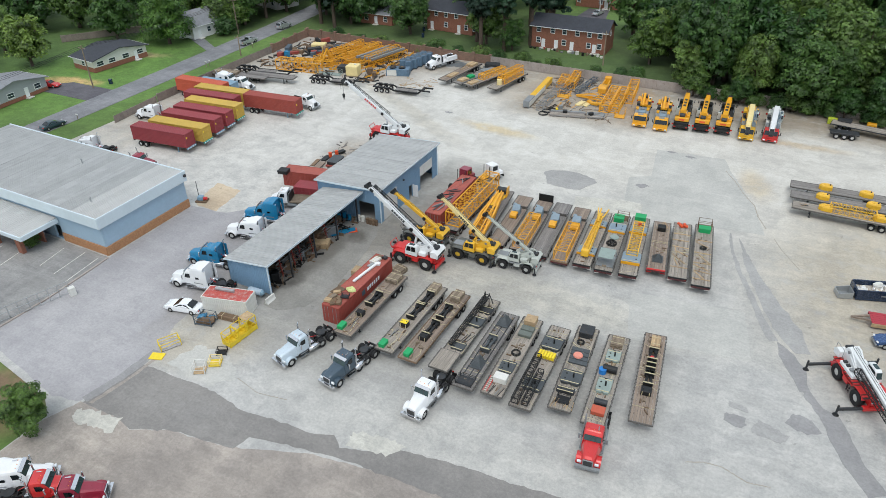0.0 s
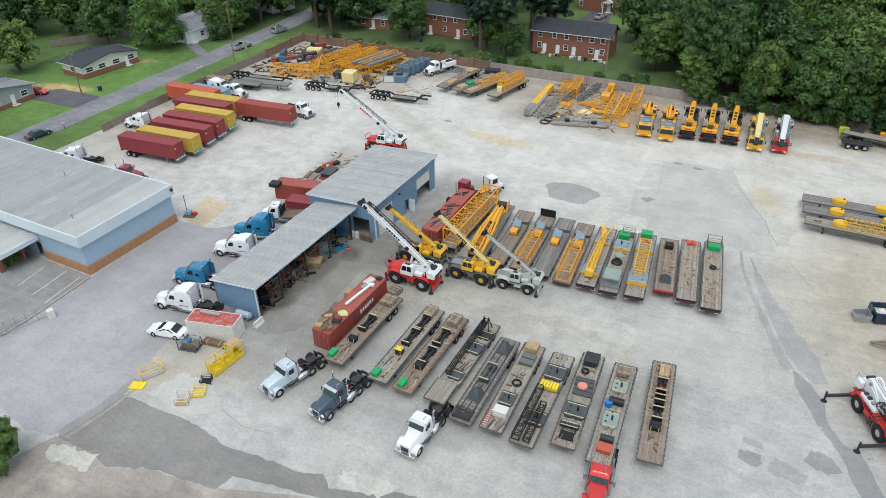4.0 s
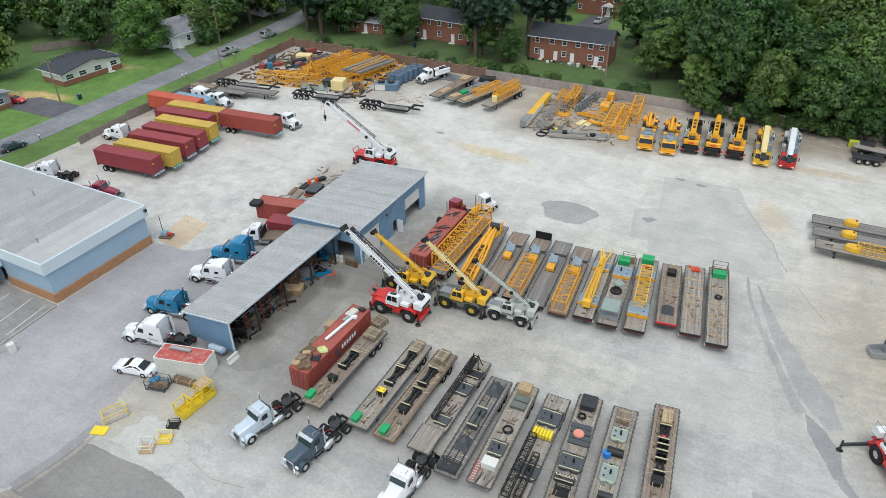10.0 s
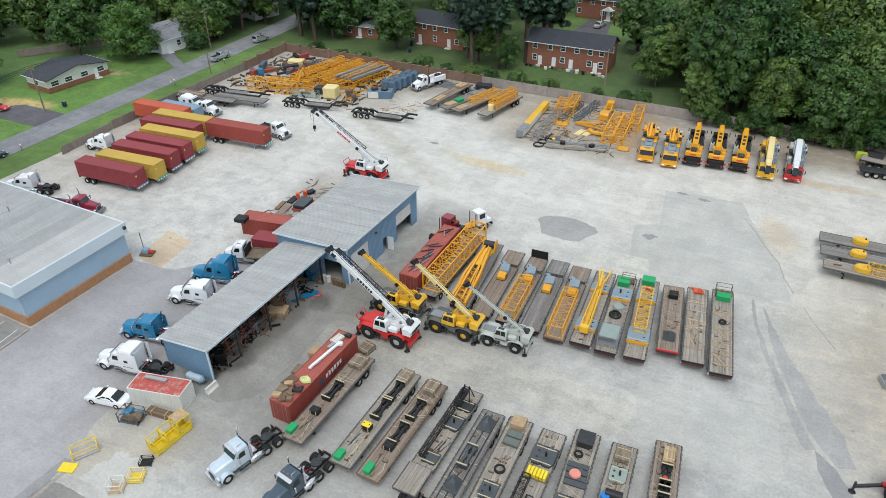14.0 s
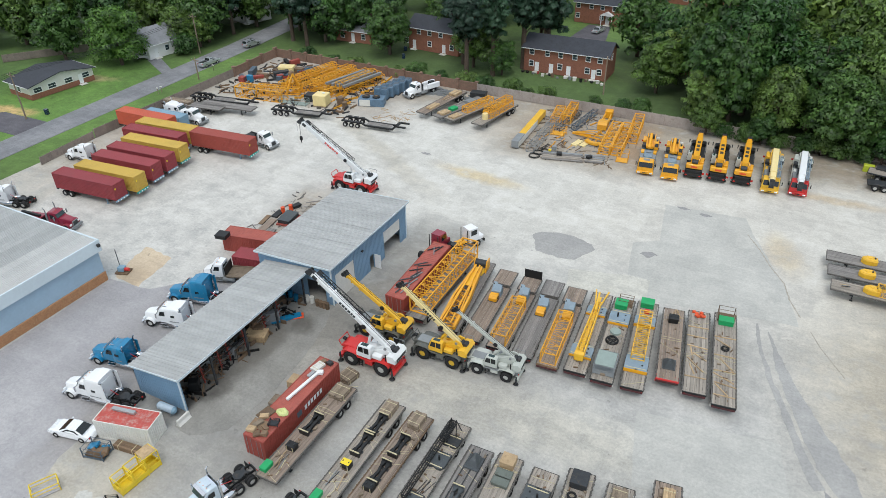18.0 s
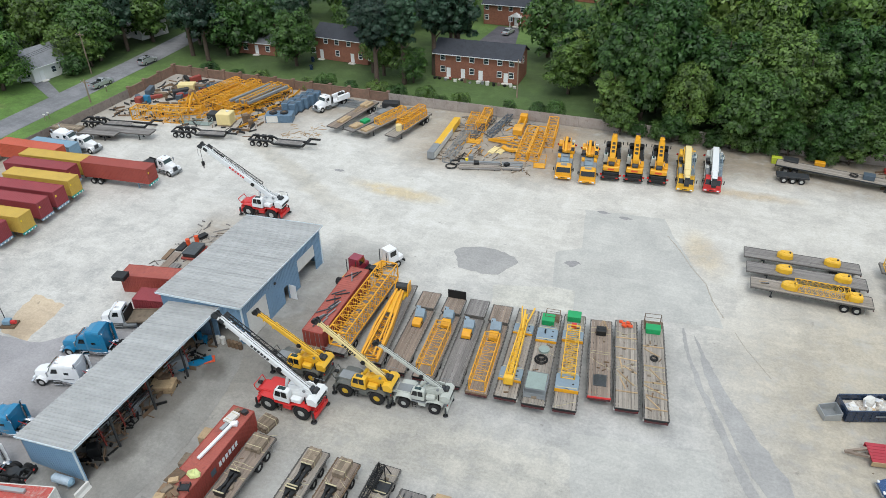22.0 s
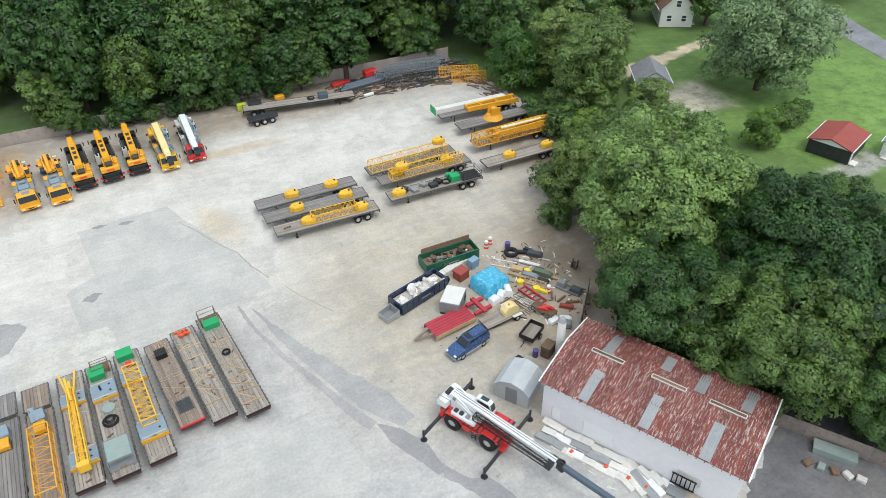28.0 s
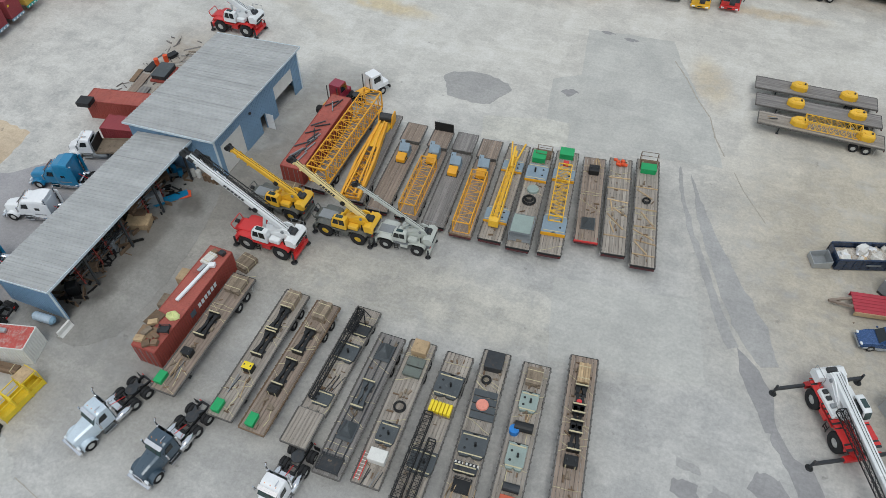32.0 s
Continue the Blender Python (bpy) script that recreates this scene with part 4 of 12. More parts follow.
for x, turn in ((0.0, -90), (WL, 90)):
    wall_with(store, 0.26, WD - 0.26, 5.0, [], 0.25, WHITE_WALL, Matrix.Translation((x, WD if x == 0 else 0, 0)) @ pose(0, 0, 0, 0, 0, turn), "end_wall")
    g = Geo()
    xx = x + (0.0 if x == 0 else -0.25)
    g.convex([(xx, 0, 5.0), (xx + 0.25, 0, 5.0), (xx, WD, 5.0), (xx + 0.25, WD, 5.0), (xx, WD * 0.55, 5.72), (xx + 0.25, WD * 0.55, 5.72)], [(0, 1, 3, 2), (0, 1, 5, 4), (2, 3, 5, 4), (0, 4, 2), (1, 5, 3)])
    part("gable", g, WHITE_WALL, store)
part("door", box(1.02, 0.08, 0.02, 1.88, 0.14, 1.98, c=0.01), WHITE_PAINT, store)
part("shutter", box(4.22, 0.06, 0.02, 7.18, 0.14, 2.28, c=0.01), WHITE_PAINT, store)
part("window_board", box(13.02, 0.08, 0.92, 14.98, 0.14, 1.98, c=0.01), OFF_WHITE, store)
for i in range(26):
    part("rafter_end", Geo().box(0.25 + i * 0.69, -0.56, 4.9, 0.33 + i * 0.69, 0.0, 5.0), TIMBER, store)
NP = 24
for k in range(2):
    ys = (-0.45, WD * 0.55) if k == 0 else (WD * 0.55, WD + 0.35)
    zs = (5.02, 5.82) if k == 0 else (5.82, 5.02)
    lerp = lambda f: (ys[0] + (ys[1] - ys[0]) * f, zs[0] + (zs[1] - zs[0]) * f)
    for row in range(2):
        a, b = lerp(row / 2), lerp((row + 1) / 2)
        sheet_roof(store, (-0.35, a[0], a[1] + 0.01 * row), (WL + 0.7, 0, 0), (0, b[0] - a[0] + 0.05, b[1] - a[1]), NP, RUST_ROOF, 0.19, "roof_sheet")
for x in (2.2, 8.0, 13.2):
    vent = part("ridge_vent", Geo().box(x, WD * 0.55 - 0.18, 5.84, x + 3.1, WD * 0.55 + 0.18, 5.95, c=0.02), SCRAP, store, "rusty ridge vent with white rims")
    for y in (-0.2, 0.2):
        part("vent_rim", Geo().box(x - 0.03, WD * 0.55 + y - 0.025, 5.84, x + 3.13, WD * 0.55 + y + 0.025, 5.99), OFF_WHITE, vent)
    for xx in (x, x + 3.1):
        part("vent_end", Geo().box(xx - 0.03, WD * 0.55 - 0.17, 5.84, xx + 0.03, WD * 0.55 + 0.17, 5.985), OFF_WHITE, vent)
s_ = 0.8 / (WD * 0.55 + 0.45)
for x, y0, y1 in ((3.4, -0.3, 3.2), (8.9, -0.2, 3.4), (14.2, -0.4, 3.4)):
    sheet_roof(store, (x, y0, 5.09 + s_ * (y0 + 0.45)), (0.95, 0, 0), (0, y1 - y0, s_ * (y1 - y0)), 1, GALV, 0.19, "roof_patch")
s_ = 0.8 / (WD * 0.45 + 0.35)
for x, y0, y1 in ((3.0, 5.5, 8.6), (8.2, 6.6, 8.8), (11.6, 5.6, 8.4), (15.6, 5.8, 8.8)):
    sheet_roof(store, (x, y0, 5.89 - s_ * (y0 - WD * 0.55)), (0.95, 0, 0), (0, y1 - y0, -s_ * (y1 - y0)), 1, GALV, 0.19, "roof_patch")
part("verge_trim", Geo().bar((-0.36, -0.45, 5.02), (-0.36, WD * 0.55, 5.84), 0.12, 0.16).bar((-0.36, WD * 0.55, 5.84), (-0.36, WD + 0.35, 5.04), 0.12, 0.16), WHITE_PAINT, store)
part("verge_trim", Geo().bar((WL + 0.36, -0.45, 5.02), (WL + 0.36, WD * 0.55, 5.84), 0.12, 0.16).bar((WL + 0.36, WD * 0.55, 5.84), (WL + 0.36, WD + 0.35, 5.04), 0.12, 0.16), WHITE_PAINT, store)
chim = thing("vent_stack", "tall white painted vent stack beside the store", "vent stack", at=on(24.6, 72.6))
part("pipe", Geo().cyl((0, 0, 0), (0, 0, 5.2), 0.42, 14), OFF_WHITE, chim, smooth=True)
part("cap", Geo().cyl((0, 0, 5.15), (0, 0, 5.5), 0.5, 14, 0.3), GALV, chim)


# ---- houses ----
def sash(ww, hh):
    """A window frame of one piece with two openings."""
    xs, zs = (-ww / 2 - 0.1, -ww / 2, ww / 2, ww / 2 + 0.1), (-0.14, 0, hh / 2 - 0.03, hh / 2 + 0.03, hh, hh + 0.1)
    idx = lambda i, j, k: (k * 4 + i) * 6 + j
    solid = lambda i, j: 0 <= i < 3 and 0 <= j < 5 and (i, j) not in ((1, 1), (1, 3))
    faces = []
    for i in range(3):
        for j in range(5):
            if solid(i, j):
                p, q, r, t = (i, j), (i + 1, j), (i + 1, j + 1), (i, j + 1)
                faces += [tuple(idx(*c, 0) for c in (p, q, r, t)), tuple(idx(*c, 1) for c in (p, t, r, q))]
                for (e, f), beside in (((p, q), (i, j - 1)), ((q, r), (i + 1, j)), ((r, t), (i, j + 1)), ((t, p), (i - 1, j))):
                    if not solid(*beside):
                        faces.append((idx(*f, 0), idx(*e, 0), idx(*e, 1), idx(*f, 1)))
    return Geo().add([(x, y, z) for y in (-0.08, 0.0) for x in xs for z in zs], faces)


def house(label, w, d, h, rise, wall, roof, at, wins=(), doors=(), over=0.5, base=None, category="house", gable=None):
    """A gabled house, ridge along x. wins and doors: (side, along, sill height, width, height)."""
    ob = thing("house" if category == "house" else category.replace(" ", "_"), label, category, at=at)
    part("wall", Geo().box(-w / 2, -d / 2, 0, w / 2, d / 2, h), wall, ob)
    for s in (-1, 1):
        g = Geo().convex([(s * w / 2, -d / 2, h), (s * w / 2, d / 2, h), (s * w / 2, 0, h + rise), (s * (w / 2 - 0.2), -d / 2, h), (s * (w / 2 - 0.2), d / 2, h), (s * (w / 2 - 0.2), 0, h + rise)], [(0, 1, 2), (3, 4, 5), (0, 1, 4, 3), (1, 2, 5, 4), (0, 2, 5, 3)])
        part("gable", g, gable or wall, ob)
        k = rise / (d / 2)
        a, b = w / 2 + over, d / 2 + over
        z0 = h - over * k
        g = Geo().convex([(-a, s * b, z0), (a, s * b, z0), (a, 0, h + rise), (-a, 0, h + rise), (-a, s * b, z0 + 0.16), (a, s * b, z0 + 0.16), (a, 0, h + rise + 0.16), (-a, 0, h + rise + 0.16)],
                         [(0, 1, 2, 3), (4, 5, 6, 7), (0, 1, 5, 4), (1, 2, 6, 5), (2, 3, 7, 6), (3, 0, 4, 7)])
        part("roof", g, roof, ob)
        part("gutter", Geo().bar((-a, s * (b + 0.06), z0 + 0.08), (a, s * (b + 0.06), z0 + 0.08), 0.12, 0.12), WHITE_PAINT, ob)
    if base:
        part("base", Geo().box(-w / 2 - 0.03, -d / 2 - 0.03, 0, w / 2 + 0.03, d / 2 + 0.03, base[0], c=0.01), base[1], ob)
    turn = {"s": (0, -d / 2), "n": (180, d / 2), "e": (90, w / 2), "w": (-90, -w / 2)}
    for side, u, z, ww, hh in wins:
        a, off = turn[side]
        m = pose(0, 0, 0, 0, 0, a) @ Matrix.Translation((u, -abs(off), z))
        fr = sash(ww, hh)
        win = part("window", fr, WHITE_PAINT, ob, at=m)
        part("pane", Geo().box(-ww / 2, -0.03, 0, ww / 2, -0.012, hh), PANE, win)
    for side, u, z, ww, hh in doors:
        a, off = turn[side]
        m = pose(0, 0, 0, 0, 0, a) @ Matrix.Translation((u, -abs(off), z))
        dr = part("door", Geo().box(-ww / 2, -0.05, 0, ww / 2, 0, hh, c=0.01), WHITE_PAINT, ob, at=m)
        part("step", Geo().box(-ww / 2 - 0.3, -1.0, -z, ww / 2 + 0.3, -0.06, -0.05 if z > 0.1 else 0.08), PALE_PILE, ob, at=m)
        part("door_handle", Geo().cyl((ww / 2 - 0.12, -0.12, hh / 2), (ww / 2 - 0.12, -0.05, hh / 2), 0.04, 6), CHROME, dr)
    return ob


two = [("s", u, z, 0.95, 1.15) for z in (1.3, 3.9) for u in (-7.6, -4.0, -1.0, 2.2, 5.2, 7.8)] + [("e", 0, 3.9, 0.9, 1.1), ("w", 0, 3.9, 0.9, 1.1)]
two = [o for o in two if not (o[2] < 2 and o[1] in (-4.0, 2.2))]
house("two-storey red brick terrace with a dark shingle roof", 18.8, 7.2, 5.4, 2.0, BRICK, SHINGLE, on(-53.6, 168.9, 0, 1.5), two, [("s", -6.3, 0.2, 0.95, 2.05), ("s", -3.0, 0.2, 0.95, 2.05), ("s", 1.0, 0.2, 0.95, 2.05), ("s", 6.6, 0.2, 0.95, 2.05)])
house("red brick terrace with grey roof behind pine trees", 14, 7.2, 5.4, 2.0, BRICK, SHINGLE, on(-87, 170.8, 0, -4), two[:8], [("s", -5.4, 0.2, 0.95, 2.05), ("s", 3.0, 0.2, 0.95, 2.05)])
house("small brick cottage with a pale grey roof", 10, 8, 3.0, 1.9, BRICK, SHINGLE_GREY, on(-109.5, 169.5, 0, 3), [("s", -3, 1, 1, 1.2), ("s", 3, 1, 1, 1.2)], [("s", 0, 0.2, 0.95, 2.05)])
house("brick flats with a white porch and dark roof", 17, 8, 5.4, 2.2, BRICK, SHINGLE, on(-57, 211, 0, 0), two, [("s", 0.6, 0.2, 1.1, 2.1)])
porch = thing("porch", "white gabled entrance porch with columns", "porch", at=on(-56.4, 206.2))
part("roof", Geo().slab([(-1.6, 2.7), (1.6, 2.7), (1.6, 2.85), (0, 3.7), (-1.6, 2.85)], -0.6, 0.7), WHITE_PAINT, porch)
for x in (-1.4, 1.4):
    part("column", Geo().cyl((x, -0.4, 0), (x, -0.4, 2.7), 0.13, 10), WHITE_PAINT, porch)
house("long red brick block of flats with a pale roof", 42, 8, 5.6, 1.7, BRICK, SHINGLE_GREY, on(-47, 241, 0, -5), [("s", u, z, 1.1, 1.2) for z in (1.2, 3.9) for u in range(-19, 20, 4)], [("s", -9, 0.2, 1, 2), ("s", 9, 0.2, 1, 2)])
house("brick house with slate-dark roof among the trees", 14, 8, 3.2, 2.2, BRICK, SHINGLE, on(-21, 214, 0, -4), [("s", -4, 1, 1.1, 1.2), ("s", 4, 1, 1.1, 1.2)], [("s", 0, 0.2, 1, 2)])
house("small grey-roofed house half hidden in trees", 9, 7, 3.0, 1.7, BRICK, SHINGLE, on(-33, 181, 0, 0), [("s", -2, 1, 1, 1.2)], [])
house("brick and cream bungalow with a long dark roof", 8.0, 14.6, 2.8, 1.3, OFF_WHITE, SHINGLE, on(-150.7, 110.6, 0, -5), [("e", u, 1.3, 1.7, 0.95) for u in (-5.6, -2.4, 1.4, 5.4)] + [("s", 0, 1.2, 1.0, 1.0)], [("e", 4.2, 0.2, 0.95, 2.05)], 0.6, (1.1, BRICK))
house("blue-grey bungalow with grey shingle roof", 8.4, 15, 2.9, 1.5, SIDING_GREY, SHINGLE_GREY, on(-151.5, 83, 0, 4), [("e", u, 1.2, 1.5, 1.0) for u in (-5, -1.4, 5.2)], [("e", 2.4, 0.2, 0.95, 2.05)], 0.6, (0.8, BRICK))
house("white gabled cottage with a brown roof", 8, 6.4, 3.6, 3.0, SIDING_WHITE, SHINGLE_GREY, on(-147.8, 137.2, 0, 81), [("w", -1.6, 1.2, 0.9, 1.3), ("w", 0, 1.2, 0.9, 1.3), ("w", 1.6, 1.2, 0.9, 1.3), ("s", 1, 1.2, 1, 1.2)], [("s", -2, 0.2, 0.95, 2.05)])
house("white house with a pale grey roof by the street", 11, 8, 3.8, 2.6, SIDING_WHITE, SHINGLE_GREY, on(-148.5, 171, 0, -15), [("s", -3.6, 1.2, 1.1, 1.4), ("s", 3.4, 1.2, 1.1, 1.4), ("e", 0, 1.2, 1, 1.2)], [("s", 0, 0.2, 0.95, 2.05)])
house("white storey-and-a-half house with a brown gambrel roof", 8.0, 6.6, 4.0, 3.3, SIDING_WHITE, SHINGLE_BROWN, on(97.6, 145.4, 0, 62), [("w", 0, 4.2, 0.9, 1.2), ("w", -1.5, 1.2, 0.9, 1.2), ("w", 1.5, 1.2, 0.9, 1.2), ("s", 1, 1.2, 1, 1.2)], [("s", -2, 0.2, 0.95, 2.05)])
house("pale blue house with white gables and grey roof", 12, 8, 5.0, 2.6, SIDING_WHITE, SHINGLE_GREY, on(94, 178, 0, 25), [("s", -3.6, 1.2, 1.1, 1.4), ("s", 3.4, 1.2, 1.1, 1.4), ("w", 0, 3.4, 1, 1.2)], [("s", 0, 0.2, 0.95, 2.05)])
house("tall red brick house with a steep brown roof", 10, 8, 5.0, 4.0, BRICK, SHINGLE_BROWN, on(98, 200, 0, -30), [("s", -2.6, 1.2, 1.1, 1.5), ("s", 2.4, 1.2, 1.1, 1.5), ("e", 0, 3.8, 1, 1.2)], [("s", 0, 0.2, 0.95, 2.05)])
house("white timber garage with a grey roof", 6.2, 5.4, 2.7, 1.7, SIDING_WHITE, SHINGLE_GREY, on(72.6, 120.4, 0, 62), [("w", 0.6, 1.0, 0.9, 0.9)], [("w", -1.4, 0.05, 0.9, 2.0)], 0.35, category="garage")
house("metal carport with a red roof", 7.1, 6.0, 2.1, 0.9, DARK_STEEL, CONT_RED, on(84.4, 91.2, 0, 22), [], [("s", -2.6, 0.05, 0.95, 2.0)], 0.2, category="carport", gable=WHITE_PAINT)
house("small cream garden shed with a grey roof", 4.4, 3.4, 2.3, 0.9, OFF_WHITE, SHINGLE_GREY, on(91.4, 86.4, 0, 24), [("w", 0.8, 0.9, 0.6, 0.8)], [("w", -0.6, 0.05, 0.9, 1.9)], 0.25, category="garden shed")


# ---- fences and walls ----
def fence_run(name, label, a, b, height, step, material, post_mat, thick=0.06, proud=0.12, group=""):
    a, b = Vector((*a, 0)), Vector((*b, 0))
    n = max(1, round((b - a).length / step))
    w = (b - a).length / n
    ob = thing(name, label, "fence", group, at=Matrix.Translation(a) @ pose(0, 0, 0, 0, 0, math.degrees(math.atan2((b - a).y, (b - a).x))), kind="structure")
    pm = Geo().box(0.06, -thick / 2, 0.03, w - 0.06, thick / 2, height, c=0.008)
    for z in (0.3, height - 0.25):
        pm.box(0.06, -thick / 2 - 0.03, z, w - 0.06, -thick / 2 + 0.004, z + 0.09)
    for k in range(1, int(w / 0.3)):
        pm.box(k * 0.3 - 0.008, -thick / 2 - 0.012, 0.03, k * 0.3 + 0.008, -thick / 2 + 0.003, height)
    pm = pm.mesh("panel")
    pm.materials.append(material)
    post = Geo().box(-0.07, -proud / 2 - 0.02, 0, 0.07, proud / 2 + 0.02, height + 0.08, c=0.01).mesh("post")
    post.materials.append(post_mat)
    for i in range(n):
        part("panel", pm, None, ob, at=Matrix.Translation((i * w, 0, 0)))
    for i in range(n + 1):
        part("post", post, None, ob, at=Matrix.Translation((i * w, 0, 0)))
    return ob


def brick_wall(a, b, height, step=4.5):
    a, b = Vector((*a, 0)), Vector((*b, 0))
    n = max(1, round((b - a).length / step))
    w = (b - a).length / n
    ob = thing("brick_wall", "weathered brown brick boundary wall with piers and coping", "wall", at=Matrix.Translation(a) @ pose(0, 0, 0, 0, 0, math.degrees(math.atan2((b - a).y, (b - a).x))), kind="structure")
    pn = Geo().box(0.3, -0.11, 0, w - 0.3, 0.11, height).mesh("panel")
    pn.materials.append(WALL_BRICK)
    cp = Geo().box(0.3, -0.16, height, w - 0.3, 0.16, height + 0.09, c=0.02).mesh("coping")
    cp.materials.append(WALL_BRICK)
    pr = Geo().box(-0.3, -0.3, 0, 0.3, 0.3, height + 0.3).box(-0.36, -0.36, height + 0.3, 0.36, 0.36, height + 0.42, c=0.02).mesh("pier")
    pr.materials.append(WALL_BRICK)
    for i in range(n):
        part("panel", pn, None, ob, at=Matrix.Translation((i * w, 0, 0)))
        part("coping", cp, None, ob, at=Matrix.Translation((i * w, 0, 0)))
    for i in range(n + 1):
        part("pier", pr, None, ob, at=Matrix.Translation((i * w, 0, 0)))


fence_run("fence_north", "tall weathered grey-beige panel fence along the yard", (-66, 147.4), (47, 148.6), 2.1, 2.4, CONCRETE_FENCE, CONCRETE_FENCE)
brick_wall((-119.6, 148), (-66.4, 147.9), 1.9)
brick_wall((-119.6, 147.6), (-119.2, 133), 1.9)
fence_run("fence_west", "sagging grey wooden fence beside the street", (-119.2, 132.6), (-119.6, 96), 1.8, 2.4, WOOD_FENCE, WOOD_FENCE)
fence_run("fence_west_low", "low grey board fence with gaps", (-119.6, 95.6), (-118.6, 84), 1.5, 2.4, WOOD_FENCE, WOOD_FENCE)
fence_run("fence_east", "dark weathered fence below the large trees", (33.2, 80), (28.4, 74.6), 1.8, 2.4, WOOD_FENCE, WOOD_FENCE)
fence_run("fence_east_drive", "brown panel fence beside the side drive", (38.2, 56.6), (47, 44), 1.8, 2.4, WOOD_FENCE, WOOD_FENCE)
fence_run("fence_garden", "long dark garden fence below the trees", (-176, 116), (-150, 150), 1.8, 2.4, WOOD_FENCE, WOOD_FENCE)


# ---- wheels and vehicles ----
def wheel_mesh(r, w, n=18, hub=0.56):
    """A tyre about the y axis with a rounded shoulder and a hollow hub."""
    prof = [(r * (hub - 0.01), -w * 0.42), (r * (hub + 0.06), -w * 0.5), (r * 0.92, -w * 0.5), (r, -w * 0.36), (r, w * 0.36), (r * 0.92, w * 0.5), (r * (hub + 0.06), w * 0.5), (r * (hub - 0.01), w * 0.42)]
    v, f, k = [], [], len(prof)
    for i in range(n):
        a = 2 * math.pi * i / n
        v += [(p * math.cos(a), y, p * math.sin(a)) for p, y in prof]
    for i in range(n):
        j = (i + 1) % n
        f += [(i * k + q, i * k + (q + 1) % k, j * k + (q + 1) % k, j * k + q) for q in range(k)]
    return Geo().add(v, f)


def rim_mesh(r, w, n=14, hub=0.56):
    g = Geo().cyl((0, -w * 0.34, 0), (0, w * 0.34, 0), r * hub, n)
    for k in range(8):
        a = k * math.pi / 4
        x, z = r * 0.36 * math.cos(a), r * 0.36 * math.sin(a)
        g.cyl((x, -w * 0.36, z), (x, w * 0.36, z), r * 0.05, 5)
    return g.cyl((0, -w * 0.45, 0), (0, w * 0.45, 0), r * 0.18, 8)


WHEELS = {}


def wheel(parent, x, y, r, w, rim=None, z=None, dual=False, hub=0.56):
    rim = rim or RIM
    key = (round(r, 3), round(w, 3), rim.name, dual)
    if key not in WHEELS:
        a, b = (dual_mesh(r, w) if dual else wheel_mesh(r, w, hub=hub)).mesh("wheel", True), rim_mesh(r, w, hub=hub).mesh("rim")
        a.materials.append(RUBBER)
        b.materials.append(rim)
        WHEELS[key] = (a, b)
    a, b = WHEELS[key]
    ob = part("wheel", a, None, parent, at=Matrix.Translation((x, y, r if z is None else z)))
    part("rim", b, None, ob)
    return ob


def shell(x, w, z0, z1, r=0.2, wt=None):
    """A rounded body section across x: half width w below, wt above, corner radius r."""
    wt = w if wt is None else wt
    k = [(w, z0), (w, z0 + (z1 - r - z0) * 0.45), (wt, z1 - r), (wt - r * 0.29, z1 - r * 0.29), (wt - r, z1)]
    return list(reversed([(x, -p, z) for p, z in k] + [(x, p, z) for p, z in reversed(k)]))


def dual_mesh(r, w, n=18):
    """Two tyres side by side as one wheel, about the y axis."""
    g = Geo()
    for c in (-w * 0.26, w * 0.26):
        t = wheel_mesh(r, w * 0.46, n)
        g.add([(x, y + c, z) for x, y, z in t.v], t.f)
    return g


